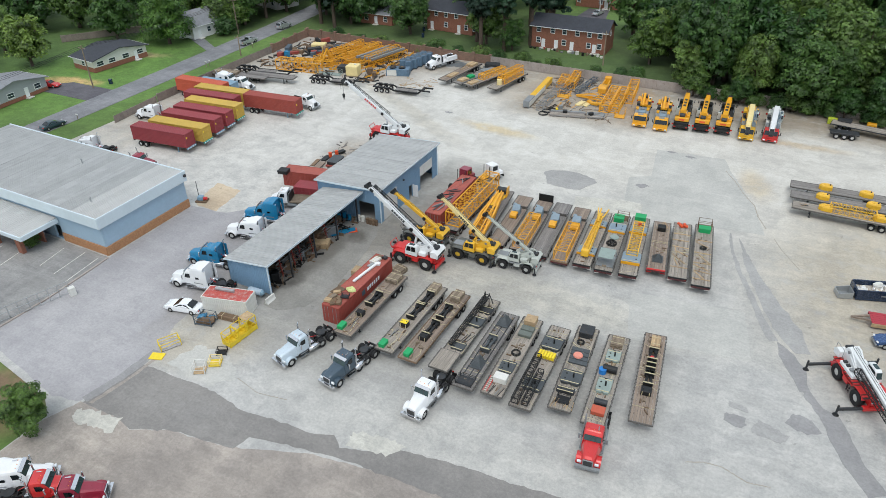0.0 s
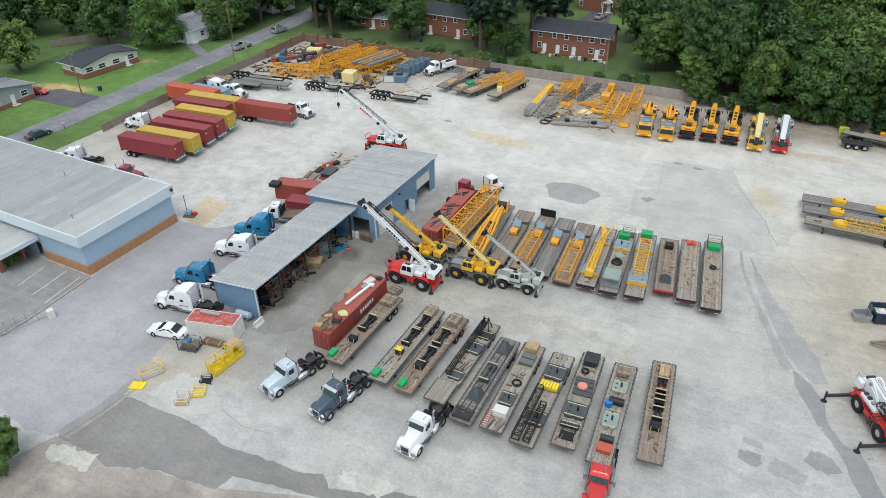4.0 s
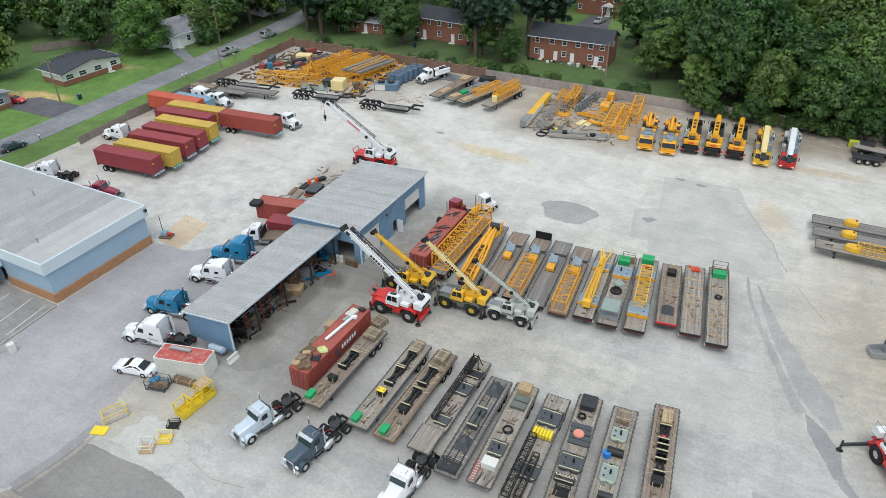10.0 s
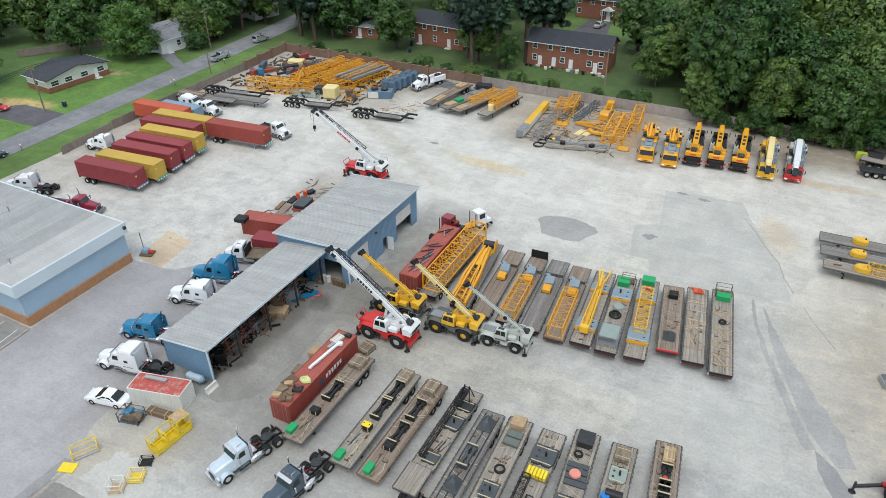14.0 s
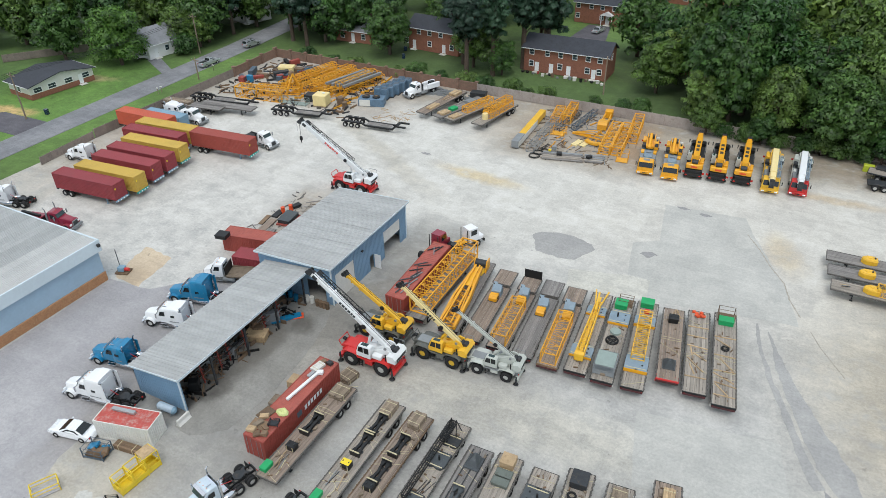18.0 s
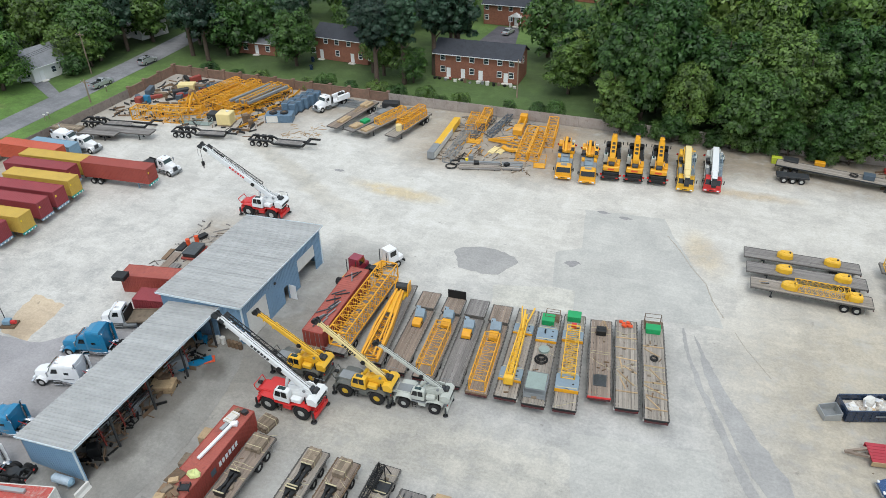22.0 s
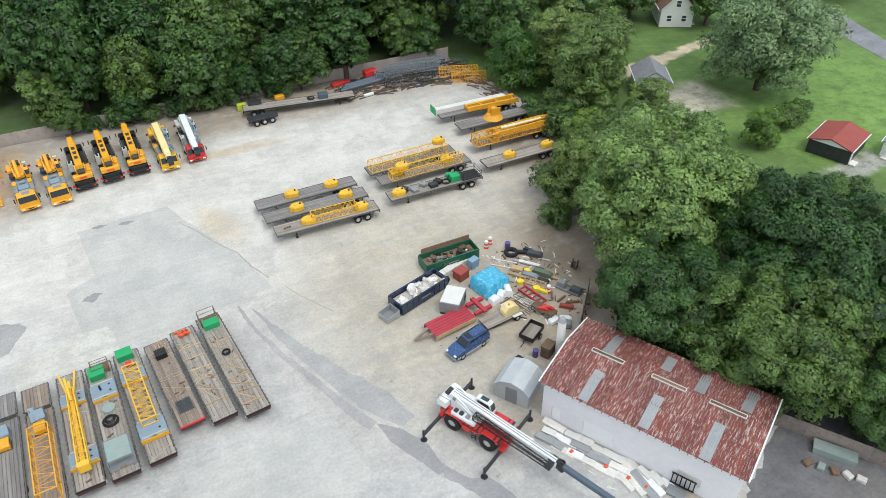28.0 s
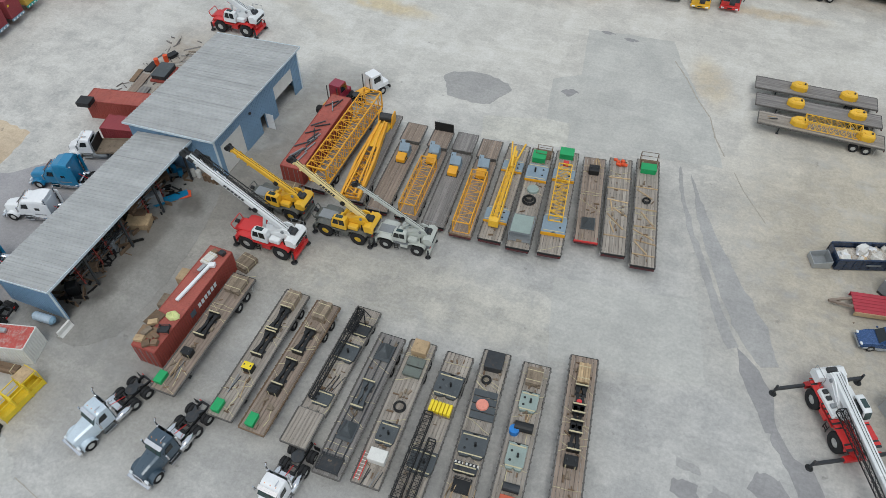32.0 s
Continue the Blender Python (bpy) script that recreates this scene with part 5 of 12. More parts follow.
def tractor(label, paint, at, sleeper=0.0, hood=2.0, rear=2, chrome=True, tag=False, bed=None, high=0.0):
    """A bonneted road tractor; x forward, origin under the middle of the frame. high: height of a roof fairing; bed: paint of a flat truck bed."""
    ob = thing("tractor_truck", label, "truck", "road tractors", at)
    trim = CHROME if chrome else GREY_STEEL
    cab0, cab1 = 0.4, 1.95
    nose = cab1 + hood
    back = -2.9 - sleeper * 0.6
    ax = cab1 + hood * 0.56
    for y in (-0.42, 0.42):
        part("frame_rail", Geo().box(back - 0.7, y - 0.05, 0.72, nose - 0.1, y + 0.05, 1.0, c=0.01), BLACK, ob)
    cm = Geo()
    for x in (back - 0.68, back + 0.2, back + 0.86, back + 1.52, back + 2.3):
        cm.box(x - 0.07, -0.37, 0.74, x + 0.07, 0.37, 0.98)
    part("cross_member", cm, BLACK, ob)
    rings = [shell(x, w, zb, z, r, wt) for x, w, zb, z, r, wt in ((cab1 - 0.04, 0.92, 0.8, 2.02, 0.3, 0.8), (cab1 + hood * 0.45, 0.8, 0.75, 1.9, 0.28, 0.7), (nose - 0.3, 0.66, 0.7, 1.72, 0.24, 0.58), (nose - 0.05, 0.6, 0.7, 1.58, 0.2, 0.5))]
    part("hood", Geo().loft(rings), paint, ob)
    gr = part("grille", Geo().box(nose - 0.06, -0.5, 0.72, nose + 0.05, 0.5, 1.5, c=0.04), trim, ob)
    part("grille_mesh", Geo().box(nose + 0.04, -0.42, 0.8, nose + 0.062, 0.42, 1.42), DARK_STEEL, gr)
    part("bumper", Geo().slab([(nose - 0.05, 0.38), (nose + 0.22, 0.4), (nose + 0.24, 0.72), (nose - 0.05, 0.74)], -1.16, 1.16), trim, ob)
    for s in (-1, 1):
        arc = [(ax + 0.7 * math.cos(a), 0.54 + 0.7 * math.sin(a)) for a in [math.pi * (0.04 + 0.92 * k / 8) for k in range(9)]]
        arc += [(ax + 0.6 * math.cos(a), 0.54 + 0.6 * math.sin(a)) for a in [math.pi * (0.04 + 0.92 * k / 8) for k in range(8, -1, -1)]]
        part("fender", Geo().slab(arc, 0.6 if s > 0 else -1.18, 1.18 if s > 0 else -0.6), paint, ob)
        part("headlight", box(nose - 0.2, s * 0.82 - 0.2, 0.92, nose + 0.0, s * 0.82 + 0.2, 1.2, c=0.05), LAMP_CLEAR, ob)
        part("fuel_tank", Geo().cyl((-1.1 - sleeper * 0.5, s * 0.94, 0.7), (0.5, s * 0.94, 0.7), 0.31, 12), trim, ob, smooth=True)
        ex = None if rear < 2 else part("exhaust_pipe", Geo().cyl((cab0 - 0.16 - sleeper, s * 0.98, 0.9), (cab0 - 0.16 - sleeper, s * 0.98, 3.3), 0.075, 8).cyl((cab0 - 0.16 - sleeper, s * 0.98, 3.28), (cab0 - 0.34 - sleeper, s * 1.02, 3.5), 0.075, 8), trim, ob)
        if ex:
            part("heat_shield", Geo().cyl((cab0 - 0.16 - sleeper, s * 0.98, 1.3), (cab0 - 0.16 - sleeper, s * 0.98, 2.6), 0.125, 8), trim, ex)
        mr = part("mirror", box(cab1 - 0.3, s * 1.34 - 0.06, 1.75, cab1 - 0.16, s * 1.34 + 0.12, 2.4, c=0.03), trim, ob)
        part("mirror_arm", Geo().bar((cab1 - 0.22, s * 0.96, 2.25), (cab1 - 0.22, s * 1.34, 2.25), 0.04), BLACK, mr)
        part("side_window", Geo().slab([(cab0 + 0.42, 1.86), (cab1 - 0.3, 1.86), (cab1 - 0.56, 2.44), (cab0 + 0.42, 2.48)], s * 0.965 - 0.02, s * 0.965 + 0.02), GLASS, ob)
        part("step", Geo().box(cab0 + 0.2, s * 1.0 - 0.16, 0.4, cab1 - 0.2, s * 1.0 + 0.16, 0.48, c=0.01).box(cab0 + 0.3, s * 0.96 - 0.12, 0.74, cab1 - 0.3, s * 0.96 + 0.12, 0.8, c=0.01), trim, ob)
        wheel(ob, ax, s * 0.98, 0.52, 0.3)
        for k in range(rear + (1 if tag else 0)):
            wheel(ob, back + 0.2 + 1.32 * k, s * 0.88, 0.52 if k < 2 else 0.46, 0.64, dual=True)
        part("mud_flap", Geo().box(back - 0.56, s * 0.88 - 0.3, 0.2, back - 0.53, s * 0.88 + 0.3, 0.95), BLACK, ob)
        part("tail_lamp", box(back - 0.76, s * 0.6 - 0.1, 0.78, back - 0.7, s * 0.6 + 0.1, 0.92, c=0.01), LAMP_RED, ob)
    rings = [shell(x, w, 0.95, z, r, wt) for x, w, z, r, wt in ((cab0, 1.0, 2.8, 0.24, 0.92), (cab0 + 0.7, 1.0, 2.86, 0.24, 0.92), (cab1 - 0.62, 1.0, 2.8, 0.2, 0.9), (cab1 - 0.36, 0.99, 2.62, 0.16, 0.88), (cab1, 0.96, 1.98, 0.1, 0.9))]
    cabp = part("cab", Geo().loft(rings), paint, ob)
    part("windshield", Geo().slab([(cab1 + 0.0, 2.02), (cab1 - 0.34, 2.6), (cab1 - 0.3, 2.63), (cab1 + 0.045, 2.03)], -0.84, 0.84, 0.05), GLASS_GREEN, cabp)
    part("wiper", Geo().bar((cab1 + 0.05, -0.3, 2.06), (cab1 - 0.2, -0.05, 2.48), 0.03).bar((cab1 + 0.05, 0.4, 2.06), (cab1 - 0.2, 0.15, 2.48), 0.03), BLACK, cabp)
    part("sun_visor", Geo().slab([(cab1 - 0.46, 2.7), (cab1 - 0.14, 2.6), (cab1 - 0.13, 2.64), (cab1 - 0.46, 2.78)], -0.86, 0.86), trim if chrome else paint, ob)
    for y in (-0.5, 0, 0.5):
        part("marker_lamp", box(cab1 - 0.76, y - 0.035, 2.8, cab1 - 0.68, y + 0.035, 2.865, c=0.015), LAMP_AMBER, ob)
    part("air_horn", Geo().cyl((cab0 + 0.3, 0.42, 2.92), (cab1 - 0.75, 0.42, 2.9), 0.03, 6, 0.07), trim, ob)
    if sleeper:
        top = 3.0 + high
        rings = [shell(x, w, 0.9, z, r, wt) for x, w, z, r, wt in ((cab0 - sleeper, 1.18, top, 0.26, 1.1), (cab0 - sleeper * 0.45, 1.18, top + 0.06, 0.3, 1.08), (cab0 + 0.05, 1.1, top - 0.1 - high * 0.1, 0.3, 0.98), (cab0 + 0.35, 1.0, 2.84 + high * 0.45, 0.26, 0.88), (cab0 + 0.8, 0.9, 2.8, 0.2, 0.7))]
        sl = part("sleeper", Geo().loft(rings), paint, ob)
        part("rear_panel", Geo().box(cab0 - sleeper - 0.03, -0.6, 1.2, cab0 - sleeper - 0.002, 0.6, top - 0.5, c=0.005), paint, sl)
        for s in (-1, 1):
            part("side_fairing", Geo().box(cab0 - sleeper - 0.5, s * 1.15 - 0.03, 1.0, cab0 - sleeper + 0.02, s * 1.15 + 0.03, top - 0.25, c=0.01), paint, ob)
            part("sleeper_window", Geo().box(cab0 - sleeper * 0.6, s * 1.16 - 0.02, 1.95, cab0 - sleeper * 0.6 + 0.5, s * 1.16 + 0.02, 2.25), GLASS, sl)
            part("stripe", Geo().box(cab0 - sleeper + 0.15, s * 1.186 - 0.004, 1.3, cab0 - 0.2, s * 1.186 + 0.004, 1.42), GREY_STEEL, sl)
    else:
        part("rear_window", Geo().box(cab0 - 0.02, -0.6, 1.95, cab0 + 0.01, 0.6, 2.5), GLASS, ob)
        part("headache_rack", Geo().box(cab0 - 0.3, -0.95, 1.0, cab0 - 0.26, 0.95, 2.5, c=0.015), trim, ob)
    if bed:
        part("truck_bed", Geo().box(back - 0.9, -1.2, 1.06, cab0 - 0.4, 1.2, 1.2, c=0.02), bed, ob)
        part("bed_rail", Geo().box(back - 0.9, -1.22, 1.2, cab0 - 0.4, -1.14, 1.36).box(back - 0.9, 1.14, 1.2, cab0 - 0.4, 1.22, 1.36), bed, ob)
        part("headboard", Geo().box(cab0 - 0.42, -1.15, 1.2, cab0 - 0.36, 1.15, 2.5, c=0.01), BLACK, ob)
    else:
        part("deck_plate", Geo().box(back + 2.3, -0.6, 1.0, cab0 - 0.5 - sleeper, 0.6, 1.05, c=0.01), trim, ob)
        fw = part("fifth_wheel", Geo().cyl((back + 0.85, 0, 1.08), (back + 0.85, 0, 1.2), 0.52, 16), DARK_STEEL, ob)
        part("throat", Geo().plate([(back - 0.1, -0.5), (back + 0.55, -0.3), (back + 0.55, 0.3), (back - 0.1, 0.5), (back + 0.15, 0)], 1.09, 1.18), DARK_STEEL, fw)
        part("air_line", Geo().cyl((cab0 - 0.3 - sleeper, 0.2, 1.8), (back + 1.6, 0.1, 1.15), 0.035, 6), CRANE_RED, ob)
        part("battery_box", box(-0.9 - sleeper, -0.36, 0.75, -0.3 - sleeper, 0.36, 1.02), BLACK, ob)
    return ob


def car(label, paint, at, kind="sedan", length=4.8):
    """A car, x forward: a lofted lower body, a painted cabin and dark glass set on it."""
    ob = thing("car" if kind != "pickup" else "pickup_truck", label, "car", "", at)
    h = length / 2
    zb, zf, zm, zr = {"sedan": (0.3, 0.66, 0.92, 0.9), "suv": (0.4, 0.86, 1.1, 1.08), "pickup": (0.42, 0.9, 1.1, 1.1)}[kind]
    rings = []
    for x, w, z in ((-h, 0.7, zr - 0.16), (-h + 0.12, 0.83, zr - 0.03), (-h * 0.55, 0.91, zr), (0, 0.92, zm), (h * 0.42, 0.91, zm), (h * 0.72, 0.88, (zm + zf) / 2 + 0.06), (h - 0.2, 0.8, zf + 0.02), (h, 0.64, zf - 0.14)):
        rings.append(shell(x, w, zb, z, 0.14, w - 0.04))
    part("body", Geo().loft(rings), paint, ob)
    x0, x1, x2, x3, zt = {"sedan": (-h * 0.66, h * 0.4, h * 0.06, -h * 0.34, 1.43), "suv": (-h * 0.98, h * 0.4, h * 0.16, -h * 0.86, 1.8), "pickup": (-h * 0.18, h * 0.42, h * 0.18, -h * 0.1, 1.76)}[kind]
    cab = part("cabin", Geo().loft([shell(x, w, zm - 0.06, z, 0.1, wt) for x, w, z, wt in ((x0, 0.82, zm + 0.06, 0.8), (x3, 0.84, zt - 0.04, 0.66), ((x2 + x3) / 2, 0.85, zt, 0.68), (x2, 0.84, zt - 0.03, 0.66), (x1, 0.82, zm + 0.06, 0.8))]), paint, ob)
    part("windshield", Geo().slab([(x1 - 0.02, zm + 0.05), (x2 + 0.05, zt - 0.1), (x2 + 0.08, zt - 0.07), (x1 + 0.03, zm + 0.08)], -0.74, 0.74, 0.12), GLASS, cab)
    part("rear_window", Geo().slab([(x0 + 0.02, zm + 0.05), (x3 - 0.05, zt - 0.1), (x3 - 0.08, zt - 0.07), (x0 - 0.03, zm + 0.08)], -0.72, 0.72, 0.12), GLASS, cab)
    mid = (x1 + x0) / 2
    for s in (-1, 1):
        for a, b, c, d in ((x0 + 0.34, mid - 0.05, (x2 + x3) / 2 - 0.05, x3 + 0.12), (mid + 0.03, x1 - 0.34, x2 - 0.1, (x2 + x3) / 2 + 0.03)):
            q = [(a, zm + 0.06), (b, zm + 0.06), (c, zt - 0.14), (d, zt - 0.14)]
            y = [0.845 - 0.17 * (z - zm) / (zt - zm) for x, z in q]
            g = Geo().convex([(x, s * (yy + 0.015), z) for (x, z), yy in zip(q, y)] + [(x, s * (yy - 0.03), z) for (x, z), yy in zip(q, y)], [(0, 1, 2, 3), (4, 5, 6, 7), (0, 1, 5, 4), (1, 2, 6, 5), (2, 3, 7, 6), (3, 0, 4, 7)])
            part("side_window", g, GLASS, cab)
        part("headlight", box(h - 0.22, s * 0.62 - 0.17, zf - 0.14, h - 0.02, s * 0.62 + 0.15, zf + 0.02, c=0.04), LAMP_CLEAR, ob)
        part("tail_light", box(-h - 0.0, s * 0.68 - 0.14, zr - 0.24, -h + 0.1, s * 0.68 + 0.14, zr - 0.1, c=0.02), LAMP_RED, ob)
        part("mirror", box(x1 - 0.35, s * 0.98 - 0.1, zm + 0.06, x1 - 0.2, s * 0.98 + 0.08, zm + 0.2, c=0.03), paint, ob)
        for x in (h * 0.6, -h * 0.58):
            wheel(ob, x, s * 0.82, 0.33 if kind == "sedan" else 0.38, 0.24)
    part("bumper", box(h - 0.12, -0.8, 0.3, h + 0.06, 0.8, 0.55, c=0.06), paint if kind == "sedan" else GREY_STEEL, ob)
    part("bumper", box(-h - 0.06, -0.8, 0.34, -h + 0.1, 0.8, 0.6, c=0.06), paint if kind == "sedan" else GREY_STEEL, ob)
    if kind == "suv":
        for s in (-1, 1):
            part("roof_rail", Geo().bar((x3 + 0.2, s * 0.56, zt + 0.05), (x2 - 0.2, s * 0.56, zt + 0.05), 0.04, 0.05), BLACK, ob)
            part("running_board", box(-h * 0.4, s * 0.98 - 0.1, 0.36, h * 0.4, s * 0.98 + 0.06, 0.44), GREY_STEEL, ob)
            part("sill_panel", Geo().box(-h * 0.9, s * 0.915 - 0.02, 0.42, h * 0.9, s * 0.915 + 0.02, 0.6), CAR_SILVER, ob)
        part("sunroof", Geo().box(-0.3, -0.4, zt - 0.01, 0.3, 0.4, zt + 0.012), GLASS, cab)
    if kind == "pickup":
        part("bed", Geo().box(-h + 0.1, -0.72, 1.105, -h * 0.2, 0.72, 1.12), BLACK, ob)
        for s in (-1, 1):
            part("bed_side", box(-h, s * 0.84 - 0.07, 1.06, -h * 0.18, s * 0.84 + 0.07, 1.28, c=0.03), paint, ob)
        part("tailgate", box(-h, -0.78, 1.06, -h + 0.08, 0.78, 1.28, c=0.03), paint, ob)
    return ob


# ---- lattice work ----
def lattice_geo(L, w, h, bays, r=0.045, w2=None, h2=None):
    """Chords and lacings of a lattice boom section along x, resting on z = 0; returns the chords one by one and the lacing."""
    w2, h2 = w2 or w, h2 or h
    sec = lambda t: (w + (w2 - w) * t, h + (h2 - h) * t)
    pt = lambda i, a, b: (L * i / bays - L / 2, a * sec(i / bays)[0] / 2, (h / 2) + b * sec(i / bays)[1] / 2)
    cs = [(-1, -1), (1, -1), (1, 1), (-1, 1)]
    chords = [Geo().bar(pt(0, *c), pt(bays, *c), r * 1.7) for c in cs]
    lace = Geo()
    for k in range(4):
        a, b = cs[k], cs[(k + 1) % 4]
        for i in range(bays):
            p, q = (a, b) if i % 2 else (b, a)
            lace.bar(pt(i, *p), pt(i + 1, *q), r * 0.75)
            if i:
                lace.bar(pt(i, *a), pt(i, *b), r * 0.8)
        for i in (0, bays):
            lace.bar(pt(i, *a), pt(i, *b), r * 1.8)
    return chords, lace


LATTICE = {}


def lattice(label, L, w, h, bays, material, at, r=0.045, w2=None, h2=None, group="lattice boom sections"):
    bays = round(bays * 1.45)
    key = (L, w, h, bays, r, w2, h2, material.name)
    if key not in LATTICE:
        ch, lc = lattice_geo(L, w, h, bays, r, w2, h2)
        ms = [c.mesh("chord") for c in ch] + [lc.mesh("lacing")]
        for m in ms:
            m.materials.append(material)
        LATTICE[key] = ms
    ob = thing("lattice_section", label, "lattice boom", group, at)
    for m in LATTICE[key]:
        o = part(m.name.split(".")[0], m, None, ob)
        if m is LATTICE[key][-1]:
            tagged(o, kind="stuff")
    return ob


# ---- rough-terrain cranes ----
def box_boom(parent, root, tip, w, h, paints, names=("boom_base", "boom_section", "boom_tip"), shares=(0.0, 0.74, 0.9, 1.0), hatches=0):
    root, tip = Vector(root), Vector(tip)
    d = tip - root
    yaw, pitch = math.atan2(d.y, d.x), math.atan2(d.z, math.hypot(d.x, d.y))
    m = Matrix.Translation(root) @ Euler((0, -pitch, yaw)).to_matrix().to_4x4()
    L = d.length
    for i, nm in enumerate(names):
        s = 1 - 0.15 * i
        x0, x1 = L * shares[i] - (0.6 if i == 0 else 0.3), L * shares[i + 1]
        part(nm, Geo().loft([[(x, -w * s * 0.3, -h * s * k / 2), (x, -w * s / 2, -h * s * k * 0.28), (x, -w * s / 2, h * s / 2 - 0.06), (x, -w * s / 2 + 0.06, h * s / 2), (x, w * s / 2 - 0.06, h * s / 2), (x, w * s / 2, h * s / 2 - 0.06), (x, w * s / 2, -h * s * k * 0.28), (x, w * s * 0.3, -h * s * k / 2)] for x, k in ((x0, 0.85 if i == 0 else 1), (x0 + (x1 - x0) * 0.35, 1), (x1, 1))]), paints[min(i, len(paints) - 1)], parent, at=m)
        q = 1 - 0.15 * i
        part("wear_band", Geo().box(x1 - 0.22, -w * q / 2 - 0.03, -h * q / 2 - 0.03, x1 - 0.02, w * q / 2 + 0.03, h * q / 2 + 0.03, c=0.012), paints[min(i, len(paints) - 1)], parent, at=m)
    for i in range(hatches):
        part("boom_hatch", Geo().box(L * (0.16 + 0.16 * i), -w * 0.26, h / 2, L * (0.16 + 0.16 * i) + 0.9, w * 0.26, h / 2 + 0.02), DARK_STEEL, parent, at=m)
    head = part("boom_head", Geo().slab([(L - 0.15, -h * 0.4), (L + 0.5, -h * 0.7), (L + 0.7, -h * 0.3), (L + 0.45, h * 0.5), (L - 0.15, h * 0.45)], -w * 0.38, w * 0.38), DARK_STEEL, parent, at=m)
    for y in (-0.18, 0.18):
        part("sheave", Geo().cyl((L + 0.45, y - 0.05, -h * 0.4), (L + 0.45, y + 0.05, -h * 0.4), 0.27, 12), BLACK, head)
        part("sheave", Geo().cyl((L + 0.35, y - 0.05, h * 0.45), (L + 0.35, y + 0.05, h * 0.45), 0.2, 12), BLACK, head)
    return m, L


def rough_crane(label, body, boom_paint, at, root, tip, cabin=None, bw=0.72, bh=0.85, jib=False, rim=None, hook=False, extended=0.0, scale=1.0, chassis=None, lettered=None, k=1.0, weight=None):
    """A two-axle rough-terrain crane; x forward, the boom over the front. root and tip lie in the crane's own axes."""
    ob = thing("mobile_crane", label, "crane", "mobile cranes", at @ Matrix.Diagonal((k, k, k, 1)))
    UP = 0.26 * scale
    root, tip = Vector(root) / k - Vector((0, 0, UP)), Vector(tip) / k - Vector((0, 0, UP))
    cabin, chassis, weight = cabin or body, chassis or body, weight or cabin or body
    R = 0.9 * scale
    part("chassis", Geo().slab([(-3.3, 0.7), (3.3, 0.7), (3.5, 1.1), (3.1, 1.42), (-3.0, 1.42), (-3.5, 1.2)], -0.72, 0.72), chassis, ob)
    for s in (-1, 1):
        for x in (-1.95, 1.95):
            wheel(ob, x, s * 1.15, R, 0.66, rim, hub=0.46)
            part("fender", Geo().slab([(x - 1.08, 1.3), (x - 0.95, 1.6), (x - 0.55, 1.76), (x + 0.55, 1.76), (x + 0.95, 1.6), (x + 1.08, 1.3), (x + 1.0, 1.28), (x + 0.86, 1.54), (x + 0.5, 1.68), (x - 0.5, 1.68), (x - 0.86, 1.54), (x - 1.0, 1.28)], 0.7 if s > 0 else -1.46, 1.46 if s > 0 else -0.7), body, ob)
        part("side_deck", Geo().box(-0.92, s * 1.08 - 0.36, 1.28, 0.92, s * 1.08 + 0.36, 1.38, c=0.015), chassis, ob)
        part("side_locker", box(-0.85, s * 1.1 - 0.3, 0.72, 0.1, s * 1.1 + 0.3, 1.27, c=0.03), body, ob)
        part("ladder", Geo().box(0.3, s * 1.42 - 0.03, 0.5, 0.36, s * 1.42 + 0.03, 1.35).box(0.74, s * 1.42 - 0.03, 0.5, 0.8, s * 1.42 + 0.03, 1.35).box(0.36, s * 1.42 - 0.03, 0.65, 0.74, s * 1.42 + 0.03, 0.7).box(0.36, s * 1.42 - 0.03, 0.95, 0.74, s * 1.42 + 0.03, 1.0), BLACK, ob)
        part("front_lamp", box(3.48, s * 0.6 - 0.12, 1.3, 3.56, s * 0.6 + 0.12, 1.46, c=0.02), LAMP_CLEAR, ob)
        part("tail_lamp", box(-3.56, s * 0.95 - 0.12, 1.22, -3.48, s * 0.95 + 0.12, 1.34, c=0.02), LAMP_RED, ob)
    for x in (3.35, -3.35):
        part("outrigger_box", box(x - 0.24, -1.32, 0.58, x + 0.24, 1.32, 0.98, c=0.02), body, ob)
        for s in (-1, 1):
            reach = 1.35 + extended
            o = part("outrigger", Geo().box(x - 0.13, min(s * 1.2, s * reach), 0.64, x + 0.13, max(s * 1.2, s * reach), 0.92, c=0.02), DARK_STEEL, ob)
            part("jack", Geo().cyl((x, s * reach, 0.12 if extended else 0.25), (x, s * reach, 1.3), 0.11, 8), DARK_STEEL, o)
            part("float", Geo().cyl((x, s * reach, 0.0 if extended else 0.14), (x, s * reach, 0.12 if extended else 0.25), 0.34, 12, 0.22), BLACK, o)
    part("front_deck", Geo().slab([(0.95, 1.42), (3.5, 1.42), (3.55, 1.6), (3.1, 1.82), (0.95, 1.82)], -0.74, 0.74), body, ob)
    part("deck_mat", Geo().box(1.15, -0.62, 1.822, 3.0, 0.62, 1.84), GREY_STEEL if body is not CRANE_RED else body, ob)
    part("hook_rack", Geo().bar((3.45, -0.8, 1.6), (3.75, -0.8, 2.2), 0.07).bar((3.45, 0.8, 1.6), (3.75, 0.8, 2.2), 0.07).bar((3.75, -0.8, 2.2), (3.75, 0.8, 2.2), 0.07), body, ob)
    eh = part("engine_hood", Geo().slab([(-3.5, 1.4), (-2.1, 1.42), (-2.1, 1.86), (-3.3, 1.82)], -0.9, 0.9), body, ob)
    part("grille", Geo().box(-3.53, -0.6, 1.44, -3.42, 0.6, 1.72), BLACK, eh)
    part("turntable", Geo().cyl((-0.3, 0, 1.4), (-0.3, 0, 1.75), 0.78, 18), DARK_STEEL, ob)
